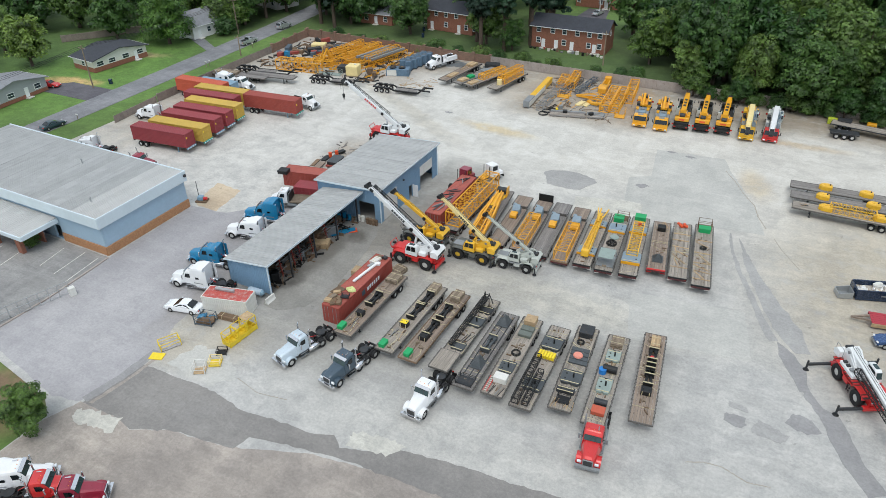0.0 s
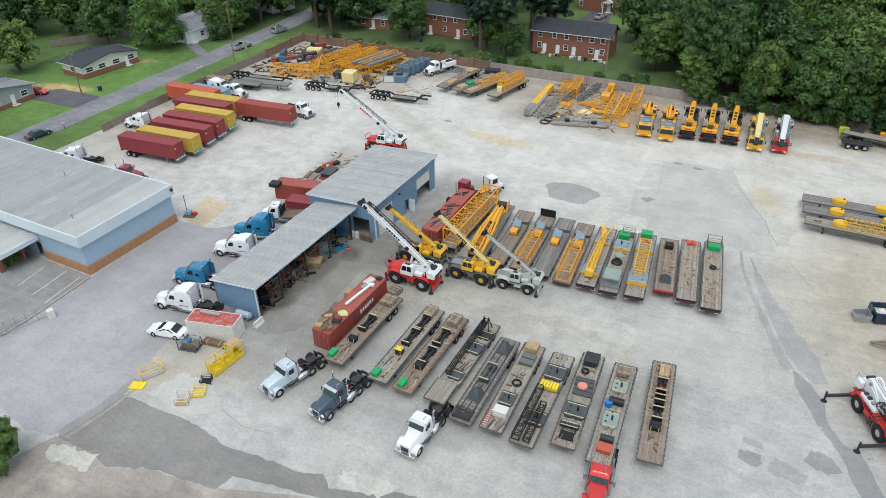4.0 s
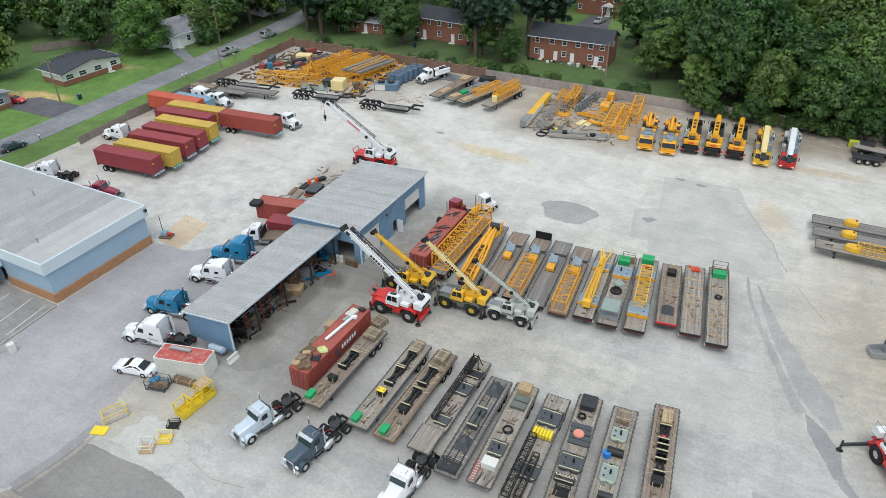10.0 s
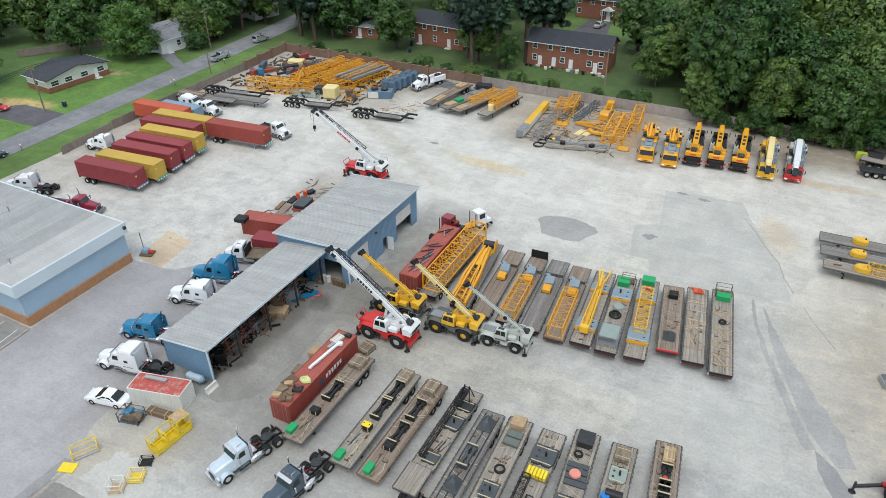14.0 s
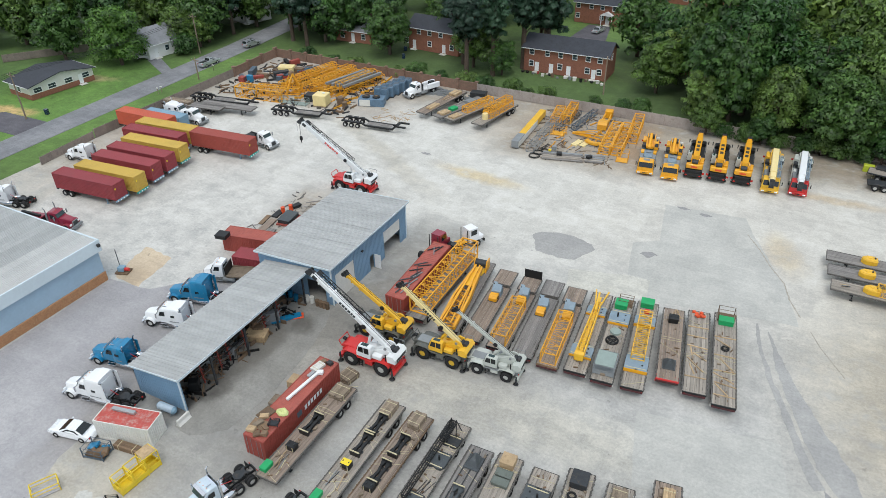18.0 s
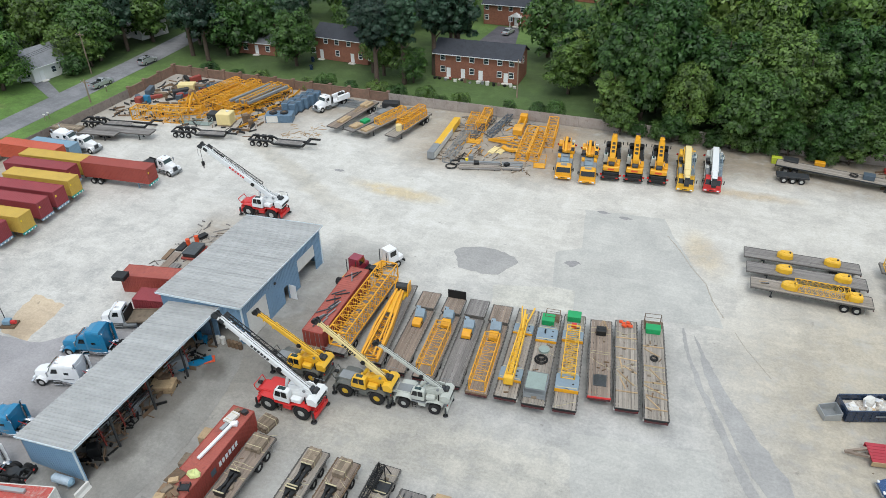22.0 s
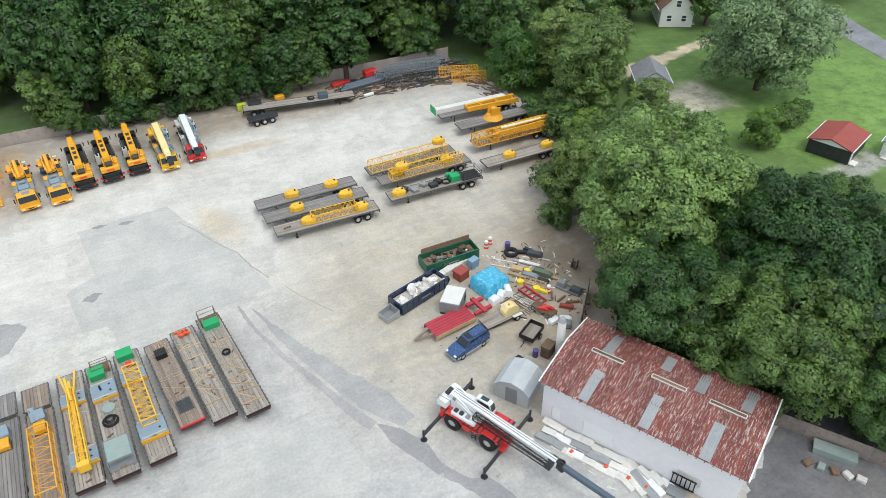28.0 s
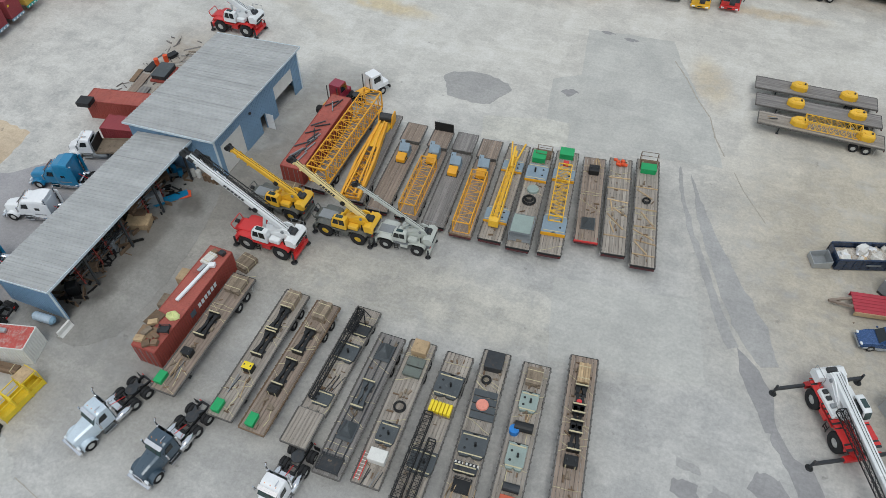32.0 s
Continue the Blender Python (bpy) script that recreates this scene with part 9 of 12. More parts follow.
tractor("red day-cab tractor next to the dark red one", TRUCK_RED, on(-46.6, 17.6, 0, 34))
box_trailer("white box trailer behind a white tractor", WHITE_PAINT, on(-64.5, 11.6, 0, 38))


def yard_truck(label, paint, at):
    ob = thing("yard_truck", label, "yard truck", "", at)
    for y in (-0.42, 0.42):
        part("frame_rail", Geo().box(-2.6, y - 0.06, 0.7, 2.2, y + 0.06, 1.0), BLACK, ob)
    cb = part("cab", Geo().slab([(0.3, 1.0), (1.9, 1.0), (1.95, 2.0), (1.75, 2.95), (0.3, 3.0)], -1.0, 0.55, 0.05), paint, ob)
    part("windshield", Geo().slab([(1.95, 2.0), (1.77, 2.85), (1.8, 2.86), (1.98, 2.01)], -0.85, 0.4), GLASS, cb)
    part("side_window", Geo().box(0.6, -0.99, 2.0, 1.6, -0.96, 2.75), GLASS, cb)
    part("side_window", Geo().box(0.6, 0.5, 2.0, 1.6, 0.53, 2.75), GLASS, cb)
    part("hood", Geo().box(1.9, -1.0, 0.9, 2.8, 1.0, 1.55, c=0.08), paint, ob)
    part("bumper", box(2.75, -1.15, 0.5, 2.95, 1.15, 0.85), BLACK, ob)
    part("deck", Geo().box(-1.4, -0.6, 1.0, 0.2, 0.6, 1.06), CRANE_AMBER, ob)
    part("fifth_wheel", Geo().cyl((-1.6, 0, 1.05), (-1.6, 0, 1.15), 0.5, 14), DARK_STEEL, ob)
    for s in (-1, 1):
        wheel(ob, 1.7, s * 0.98, 0.5, 0.3)
        wheel(ob, -1.6, s * 0.9, 0.5, 0.6)
        part("exhaust_pipe" if s > 0 else "beacon", Geo().cyl((0.1, s * 0.7, 1.0), (0.1, s * 0.7, 2.9), 0.06, 8), DARK_STEEL, ob)
    return ob


yard_truck("red yard tractor with a rear-facing cab", TRUCK_MAROON, on(-45.3, 90.4, 0, 85))
yard_truck("white yard tractor with a yellow deck", WHITE_PAINT, on(-42.4, 93.8, 0, 65))
car("white saloon car beside the storage container", CAR_WHITE, on(-61.8, 45.9, 0, 193), length=5.0)
car("dark blue sport utility car by the scrap", SUV_BLUE, on(16.7, 77.7, 0, 196), "suv", 4.9)
car("dark teal saloon on the street", CAR_TEAL, on(-128.2, 77.2, 0, 85))
car("silver pickup on the street", CAR_SILVER, on(-130.0, 136.4, 0, 88), "pickup", 5.6)
car("silver estate car on the street", CAR_SILVER, on(-130.6, 151.8, 0, 86), "suv", 4.7)
car("silver saloon in a driveway", CAR_SILVER, on(-147.6, 133.2, 0, 30))
car("red saloon in a dark driveway", TRUCK_RED, on(-149.2, 92.2, 0, 20))
car("white van parked before the brick flats", CAR_WHITE, on(-38.5, 190, 0, 10), "suv", 5.0)
car("silver saloon before the white porch", CAR_SILVER, on(-56.6, 200.4, 0, 80))

# ---- container trailers by the street ----
for label, paint, x, y in (("maroon container on a road chassis", CONT_MAROON, -94.7, 79.6), ("mustard yellow container on a chassis", CONT_YELLOW, -93.9, 83.0), ("maroon container between yellow ones", CONT_MAROON, -94.6, 86.9),
                           ("dark red container on a chassis", CONT_MAROON, -95.0, 90.3), ("mustard container in the row", CONT_YELLOW, -95.6, 93.8), ("faded maroon container in the row", CONT_MAROON, -98.8, 96.8),
                           ("mustard container at the row's end", CONT_YELLOW, -99.0, 100.0), ("red container on a separate chassis", CONT_RED, -86.8, 101.0)):
    a = radians(6)
    box_trailer(label, paint, on(x - 6.1 * math.cos(a) - 1.22 * math.sin(a), y - 6.1 * math.sin(a) + 1.22 * math.cos(a), 0, 6))
box_trailer("bright orange container by the fence", CONT_ORANGE, on(-112.6, 102.4, 0, 4))
container("pale blue storage box by the trailers", CONT_BLUE, on(-112.0, 106.2, 0, 4), 9.0)

# ---- trailers standing east ----
d = bed(9.0, 112.2, 181.6, label="flatbed trailer with two yellow octagonal weights", L=13.8, wood=WOOD_DARK)
oct_weight(d(2.0)), oct_weight(d(-3.6))
d = bed(9.4, 108.8, 182, label="flatbed trailer with yellow weights and grey boards", L=13.9, wood=WOOD_DARK)
oct_weight(d(2.6)), oct_weight(d(-4.2))
d = bed(9.8, 105.2, 180.4, label="flatbed trailer with a lattice between yellow weights", L=13.6)
oct_weight(d(2.4)), oct_weight(d(-4.7)), lattice("yellow lattice section between two weights", 6.0, 1.3, 1.1, 6, CRANE_YELLOW, d(-1.1, -0.1), 0.05), rods(d(5.2), 4, 1.0)
d = bed(25.2, 114.1, 183, label="flatbed trailer piled with yellow lattice", L=13.6, wood=WOOD_DARK)
lattice("pale yellow lattice section on a trailer", 12.0, 1.6, 1.3, 11, CRANE_YELLOW, d(0.4, 0.1), 0.05), oct_weight(d(-4.6, -0.2, 2.72))
d = bed(25.9, 110.8, 182, label="flatbed trailer with lattice and yellow weights", L=13.9, wood=WOOD_DARK)
lattice("slim yellow lattice section on a trailer", 11.0, 1.4, 1.2, 10, CRANE_YELLOW, d(-0.2, 0.3), 0.05), oct_weight(d(4.0, -0.5)), oct_weight(d(-3.8, -0.5)), oct_weight(d(3.6, 0.3, 2.62))
d = bed(25.6, 106.4, 180.4, label="flatbed trailer loaded with engines and boxes", L=13.6)
for u, v in ((4.6, 0), (3.2, 0.3), (1.6, -0.3), (0.4, 0.4), (-0.6, -0.2)):
    weight_block(d(u, v, None, random.uniform(0, 40)), random.choice([BLACK, DARK_STEEL, GREY_STEEL]), (random.uniform(0.7, 1.2), random.uniform(0.7, 1.2), random.uniform(0.4, 0.8)), label="grimy dark machine block on a deck")
oct_weight(d(5.4, 0.2)), coil(d(-1.6, 0.2), r=0.6), lidded_box(d(-2.9, 0.2), GREEN_BOX, (1.3, 1.1, 0.9)), lidded_box(d(-2.6, -0.8), GREEN_BOX, (0.9, 0.7, 0.6)), bin_cage(d(-5.2, 0.0), BLACK, (2.8, 2.2, 1.1), "large black steel stillage")
d = bed(41.2, 125.0, 180, label="flatbed trailer with a long white girder", L=13.4, wood=WOOD_DARK)
single("girder", Geo().box(-6.2, -0.5, 0, 6.6, 0.5, 0.8, c=0.03), OFF_WHITE, "long pale girder with a green end plate", "girder", at=d(0.6, -0.7))
single("girder_end", Geo().box(6.62, -1.2, 0, 6.7, 0.8, 1.2), GREEN_BOX, "green end plate of a girder", "end plate", at=d(0.6, -0.7))
jb = thing("box_jib", "yellow twin-arm jib lying on a trailer", "jib", at=d(-2.0, 0.6))
for s in (-1, 1):
    part("arm", Geo().bar((-5.0, s * 0.8, 0.4), (4.0, s * 0.5, 0.4), 0.4, 0.7), CRANE_ORANGE, jb)
for x in (-4.4, -1.5, 1.4, 3.8):
    part("tie", Geo().box(x - 0.12, -0.8, 0.2, x + 0.12, 0.8, 0.6), CRANE_ORANGE, jb)
d = bed(42.4, 120.4, 182, label="flatbed trailer with a yellow turret", L=13.4, wood=WOOD_DARK)
tw = thing("turret_base", "yellow crane turret base with a winch", "turret", at=d(0.4))
part("cone", Geo().cyl((0, 0, 0), (0, 0, 0.7), 1.6, 14, 1.0), CRANE_ORANGE, tw)
part("winch", Geo().cyl((-0.2, -0.6, 1.2), (-0.2, 0.6, 1.2), 0.55, 12), CRANE_AMBER, tw)
part("frame", Geo().box(-0.9, -0.7, 0.7, 0.7, -0.55, 1.9, c=0.03).box(-0.9, 0.55, 0.7, 0.7, 0.7, 1.9, c=0.03), CRANE_ORANGE, tw)
d = bed(42.2, 114.4, 181, label="flatbed trailer under a heavy yellow boom", L=13.4, wood=WOOD_DARK)
lattice("low yellow lattice under a boom foot", 10.5, 2.0, 0.8, 9, CRANE_ORANGE, d(-1.4, 0.3), 0.07), lattice("short yellow lattice end piece", 3.6, 1.8, 1.4, 3, CRANE_ORANGE, d(5.0, 0.4), 0.08)
hb = thing("heavy_boom", "heavy yellow boom foot with tapered side plates", "boom", at=d(-1.2, 0.3, 2.2))
for s_ in (-1, 1):
    part("side_plate", Geo().slab([(-5.6, 0.25), (-3.8, 0.05), (4.6, 0.1), (5.6, 0.35), (4.8, 0.7), (-3.4, 0.85), (-5.2, 0.75)], s_ * 0.8 - 0.09, s_ * 0.8 + 0.09), CRANE_ORANGE, hb)
    part("tie_bar", Geo().bar((-5.2, s_ * 0.3, 0.95), (4.6, s_ * 0.3, 0.75), 0.12), CRANE_YELLOW, hb)
    part("end_arm", Geo().bar((-5.4, s_ * 0.8, 0.5), (-6.4, s_ * 0.3, 1.0), 0.22), CRANE_ORANGE, hb)
for k in range(8):
    part("cross_tie", Geo().bar((-4.6 + 1.25 * k, -0.72, 0.5), (-4.6 + 1.25 * k, 0.72, 0.5), 0.14), CRANE_AMBER, hb)
part("walkway", Geo().box(-3.6, -0.2, 0.84, 3.4, 0.2, 0.9), OFF_WHITE, hb, "pale slatted walkway along the top")
d = bed(40.4, 108.6, 182, label="flatbed trailer with two yellow weights near trees", L=12.4)
oct_weight(d(2.0)), oct_weight(d(-4.4))
d = bed(15.6, 140.2, -8, label="long dark lowbed trailer with grey boards by the fence", L=18.5, wood=WOOD_GREY, frame_mat=DARK_STEEL)


# ---- northern storage ground ----
rl = random.Random(23)


def litter(label, x0, y0, x1, y1, n, material, lo=0.15, hi=0.9, flat=0.12, turn=None):
    """Small loose pieces strewn over the ground between two corners."""
    g = Geo()
    for i in range(n):
        x, y, L = rl.uniform(x0, x1), rl.uniform(y0, y1), rl.uniform(lo, hi)
        a = rl.uniform(0, 3.14) if turn is None else radians(turn) + rl.gauss(0, 0.3)
        w = rl.uniform(0.05, 0.16)
        z = rl.uniform(0.03, flat)
        d = Vector((math.cos(a), math.sin(a), 0)) * L / 2
        c = Vector((x, y, z / 2))
        g.bar(c - d, c + d, w, z)
    single("scrap_litter", g, material, label, "scrap litter", kind="stuff")


litter("rusty scraps strewn over the storage ground", -50, 126.5, -31, 146, 110, SCRAP, 0.2, 1.8, 0.16)
litter("dark steel scraps strewn over the storage ground", -49, 126.5, -31, 146, 60, GREY_STEEL, 0.2, 2.2, 0.2)
litter("pale timber offcuts strewn over the storage ground", -49, 126, -29, 146, 90, TIMBER, 0.3, 1.8, 0.2)
litter("amber steel offcuts strewn over the storage ground", -46, 128, -30, 145, 40, CRANE_ORANGE, 0.5, 2.4, 0.3, 80)
litter("dark scraps between the stacked lattices", -118, 124, -84, 146, 220, DARK_STEEL, 0.3, 3.0, 0.5)
litter("rusty scraps between the stacked lattices", -118, 124, -84, 146, 220, SCRAP, 0.3, 3.0, 0.5)
litter("red painted scraps among machine parts", -118, 134, -104, 146, 12, CONT_RED, 0.5, 2.2, 0.7)
litter("blue painted scraps among machine parts", -118, 134, -100, 146, 14, JIB_BLUE, 0.5, 2.6, 0.7, 35)
litter("amber bars lying between lattice stacks", -106, 128, -86, 146, 70, CRANE_ORANGE, 1.0, 5.0, 0.7, 78)
litter("grey rods lying by the boundary wall", -76, 142.6, -58, 146.6, 110, GREY_STEEL, 0.6, 4.0, 0.3, 20)
litter("tan timber pieces lying by the trailers", -79, 126, -72, 134, 40, WOOD_TAN, 0.3, 2.0, 0.1)
litter("rusty scraps along the yard's far edge", 22, 139, 47, 147, 170, SCRAP, 0.3, 3.0, 0.35, 10)
litter("grey bars along the yard's far edge", 26, 139, 47, 147, 90, SLATE, 0.5, 4.0, 0.5, -5)
litter("rusty scraps under the corner trees", 45, 116, 51, 139, 150, SCRAP, 0.3, 2.4, 0.4, 110)
litter("weathered scraps on the scrap ground", 24, 76, 33, 91, 90, SCRAP, 0.15, 0.8, 0.14)
litter("pale scraps on the scrap ground", 24, 77, 34, 91, 70, PALE_PILE, 0.15, 0.9, 0.12)
litter("dark scraps on the scrap ground", 23, 77, 33, 91, 40, GREY_STEEL, 0.15, 0.9, 0.14)
litter("small dark bits round the dumpsters", 12, 79, 24, 90, 26, TIMBER, 0.05, 0.18, 0.05)
litter("pale scraps beside the white store", 18.6, 57, 25.5, 66, 50, PALE_PILE, 0.15, 0.9, 0.1, -59)
litter("dark scraps on the platform ground", -73, 82, -63, 96.5, 50, WOOD_DARK, 0.3, 1.6, 0.2)
litter("dark scraps under the open shed", -61, 54.5, -54, 74, 160, BLACK, 0.2, 1.6, 0.5)
litter("rusty scraps under the open shed", -61, 54.5, -54, 74, 120, SCRAP, 0.2, 1.8, 0.6)
def lowboy(label, at, L=12.6):
    ob = thing("lowboy_trailer", label, "trailer", "black lowboy trailers", at)
    for s in (-1, 1):
        part("beam", Geo().slab([(-L / 2, 0.95), (-L / 2 + 4.2, 0.95), (-L / 2 + 4.9, 0.55), (L / 2 - 2.6, 0.55), (L / 2 - 1.9, 1.25), (L / 2, 1.25), (L / 2, 1.5), (L / 2 - 2.1, 1.5), (L / 2 - 2.8, 0.85), (-L / 2 + 4.9, 0.85), (-L / 2 + 4.2, 1.2), (-L / 2, 1.2)], s * 0.95 - 0.16, s * 0.95 + 0.16), BLACK, ob)
        for k in range(3):
            wheel(ob, -L / 2 + 0.8 + 1.3 * k, s * 1.05, 0.46, 0.5)
            part("wheel_guard", Geo().box(-L / 2 + 0.35 + 1.3 * k, s * 1.05 - 0.3, 1.2, -L / 2 + 1.25 + 1.3 * k, s * 1.05 + 0.3, 1.26), BLACK, ob)
    for i in range(9):
        x = -L / 2 + 5.0 + i * 0.55
        part("deck_board", Geo().box(x, -0.78, 0.72, x + 0.5, 0.78, 0.8), WOOD_DARK, ob)
    part("cross_beam", Geo().box(L / 2 - 2.0, -1.1, 1.25, L / 2 - 1.6, 1.1, 1.5, c=0.02), BLACK, ob)
    part("cross_beam", Geo().box(-L / 2, -1.1, 0.95, -L / 2 + 0.2, 1.1, 1.2, c=0.02), BLACK, ob)
    return ob


lowboy("black lowboy trailer with a row of wheels", on(-91.3, 121.6, 0, 11), 13.0)
lowboy("black lowboy trailer with a bare gooseneck", on(-75.4, 122.8, 0, 7), 13.2)
lowboy("dark multi-axle trailer by the street fence", on(-109.5, 120.0, 0, 10), 16.0)
d = bed(-112.6, 114.0, 8, label="flatbed trailer carrying brown timbers", L=13.6, wood=WOOD_DARK)
timber_stack(d(-3.6), (6.0, 1.8, 0.5), TIMBER, "long load of brown timbers on a trailer", 5)
d = bed(-106.0, 116.6, 8, label="flatbed trailer with dark boards by the fence", L=12.0, wood=WOOD_DARK)
lattice("big yellow lattice boom butt lying on the ground", 11, 2.4, 2.2, 6, CRANE_ORANGE, on(-105.0, 125.4, 0.05, 8), 0.1)
lattice("yellow lattice frame leaning near a crane part", 9, 2.0, 1.8, 5, CRANE_ORANGE, on(-103.0, 128.6, 0.05, 20), 0.1, 1.0, 1.2)
af = thing("gantry_frame", "yellow A-frame gantry with rusty sheave", "gantry", at=on(-101.2, 130.6, 0, 60))
for s in (-1, 1):
    part("leg", Geo().bar((-1.8, s * 1.0, 0.1), (0.4, s * 0.5, 4.2), 0.3), CRANE_ORANGE, af)
    part("leg", Geo().bar((2.0, s * 1.0, 0.1), (0.4, s * 0.5, 4.2), 0.3), CRANE_ORANGE, af)
part("sheave", Geo().cyl((0.4, -0.5, 4.0), (0.4, 0.5, 4.0), 0.6, 14), SCRAP, af)
for i in range(9):
    L = (15, 14, 16, 15, 13, 15, 14, 15, 12)[i]
    lattice("long yellow lattice section stacked in a row", L, 1.4, 1.3, 9, CRANE_ORANGE, on(-103.4 + i * 1.75, 139.0 + 0.4 * (i % 3), 0.06, 78), 0.065)
    if i % 3 == 1:
        lattice("yellow lattice section on top of the stack", 11, 1.3, 1.1, 7, CRANE_ORANGE, on(-103.0 + i * 1.75, 139.4, 1.42, 79), 0.06)
for i in range(4):
    single("grey_girder", Geo().box(-5.4, -0.3, 0, 5.4, 0.3, 0.5, c=0.02), GREY_STEEL, "pale grey girder across yellow lattices", "girder", "grey girders", on(-93.6 + i * 1.4, 139.6, 1.5, 76))
rn = random.Random(11)
for i in range(16):
    x, y = rn.uniform(-117, -106), rn.uniform(131, 145.5)
    weight_block(on(x, y, 0, rn.uniform(0, 180)), rn.choice([CONT_RED, JIB_BLUE, BLACK, SCRAP, DARK_STEEL, TRUCK_BLUE, BLACK]), (rn.uniform(1.2, 3.4), rn.uniform(0.8, 1.4), rn.uniform(0.6, 1.5)), label="painted machine part stored on gravel")
lidded_box(on(-110, 140, 0, 20), CREAM, (3.4, 2.2, 1.6), "cream steel machine housing")
for i in range(3):
    lattice("blue-grey short lattice among machine parts", 5, 0.9, 0.8, 5, (JIB_BLUE, TRUCK_BLUE, BLACK)[i], on(-106.5 + i * 1.0, 143.2 - i, 0.05, 40), 0.06)
wt_ = thing("water_tank", "cream square water tank", "tank", at=on(-91.4, 127.8, 0, 12))
part("body", Geo().box(-1.4, -1.3, 0.15, 1.4, 1.3, 2.4, c=0.12), CREAM, wt_)
part("base", Geo().box(-1.45, -1.35, 0, 1.45, 1.35, 0.15), TIMBER, wt_)
part("cap", Geo().cyl((0.4, 0.3, 2.4), (0.4, 0.3, 2.55), 0.3, 12), OFF_WHITE, wt_)
bin_cage(on(-97.0, 126.0, 0, 8), MINT_STEEL, (6.0, 1.6, 1.2), "long pale green steel stillage"), lidded_box(on(-94.5, 129.0, 0, 10), DARK_STEEL, (3.0, 2.0, 1.4), "dark machine housing on the ground"), drum(on(-88.0, 129.5), SCRAP, 0.7, 1.6, "rusty upright steel storage tank"), drum(on(-86.4, 128.6), SCRAP, 0.5, 1.2, "small rusty upright steel tank"), rods(on(-95.0, 132.0, 0, 10), 14, 4.0, SCRAP)
TANK_BLUE = mat("slate_blue_plastic", "5d768b", 0.5, 0, 0.15, 0.8, "48596a", 0.4)
cool = thing("cooling_unit", "blue steel cooling unit with round fans", "cooling unit", at=on(-82.4, 132.6, 0, 20))
part("frame", Geo().box(-2.6, -1.3, 0, 2.6, 1.3, 1.5, c=0.05), TANK_BLUE, cool)
for x in (-1.2, 0.9):
    f = part("fan_ring", Geo().cyl((x, 0, 1.5), (x, 0, 1.75), 0.8, 16), BLACK, cool)
    part("hub", Geo().cyl((x, 0, 1.75), (x, 0, 1.85), 0.3, 10), SCRAP, f)
part("front_panel", Geo().box(-2.4, -1.33, 0.1, -0.2, -1.301, 1.4), OFF_WHITE, cool)
for i in range(5):
    for k in range(2):
        tk = thing("blue_tank", "tall blue-grey plastic tank in a steel crate", "tank", "blue tanks", on(-83.2 + k * 1.6 + i * 0.35, 136.2 + i * 1.75, 0, 12))
        part("tank", Geo().box(-0.7, -0.75, 0.1, 0.7, 0.75, 2.3, c=0.12), TANK_BLUE, tk)
        part("cap", Geo().box(-0.5, -0.55, 2.3, 0.5, 0.55, 2.4, c=0.04), JIB_BLUE, tk)
        part("pallet", Geo().box(-0.75, -0.8, 0, 0.75, 0.8, 0.1), DARK_STEEL, tk)
svc = thing("service_body", "white service body with racks and cylinders", "service body", at=on(-75.5, 143.9, 1.0, -112))
part("locker", Geo().box(-2.0, -1.1, 0, 1.0, -0.5, 1.0, c=0.04), WHITE_PAINT, svc)
part("locker", Geo().box(-2.0, 0.5, 0, 1.0, 1.1, 1.0, c=0.04), WHITE_PAINT, svc)
part("floor", Geo().box(-2.0, -0.5, 0.0, 1.0, 0.5, 0.1), BLACK, svc)
part("welder", box(-1.2, -0.4, 0.1, 0.0, 0.4, 1.2), BLACK, svc)

# flatbeds and booms along the northern fence
d = bed(-68.8, 137.2, -98, label="flatbed trailer with loose timbers by the wall", L=14, wood=WOOD_RED)
timber_stack(d(3.4, 0.2), (3.0, 1.2, 0.3), WOOD_TAN), rods(d(-2, 0), 9, 3.0, WOOD_TAN), timber_stack(d(-4.5, 0), (2.4, 1.6, 0.5), WOOD_TAN)
rods(on(-73.2, 143.6, 0, 30), 16, 4.5, GREY_STEEL), rods(on(-71.6, 145.0, 0, 10), 12, 4.0, GREY_STEEL), lidded_box(on(-64.6, 145.2, 0, 10), DARK_STEEL, (3.2, 1.8, 1.3), "dark machine box by the wall")
d = bed(-64.4, 136.2, -106, label="flatbed trailer with timbers and a green box", L=13.0, wood=WOOD_DARK)
lidded_box(d(2.0, 0.1), GREEN_BOX, (1.6, 1.2, 0.5)), timber_stack(d(4.4, 0.0), (2.2, 1.6, 0.35), WOOD_TAN), weight_block(d(-3.0), GREY_STEEL, (2.0, 1.5, 0.5), label="grey machine block on a trailer")
d = bed(-61.6, 136.0, -107, label="flatbed trailer with yellow jib pieces", L=13.0)
lattice("yellow jib section on a trailer", 7.5, 1.3, 1.1, 6, CRANE_ORANGE, d(-1.6, 0), 0.08), timber_stack(d(4.8, 0), (2.4, 1.4, 0.3), WOOD_TAN)
d = bed(-56.8, 136.2, -100, label="flatbed trailer with a short yellow lattice", L=12.4)
lattice("short stacked yellow lattice on a trailer", 7.6, 1.8, 1.2, 6, CRANE_ORANGE, d(-1.0, 0), 0.07), lattice("second yellow lattice on the stack", 7.4, 1.5, 0.8, 6, CRANE_ORANGE, d(-1.0, 0, 2.66), 0.06), drum(d(3.4, 0), CREAM, 0.55, 1.1, "cream drum at a lattice end")
bm_ = thing("box_boom", "long yellow box boom with a grey root", "boom", at=on(-48.9, 134.6, 0, 93))
part("section", Geo().box(-5.0, -0.6, 0.3, 7.2, 0.6, 1.5, c=0.06), CRANE_YELLOW, bm_)
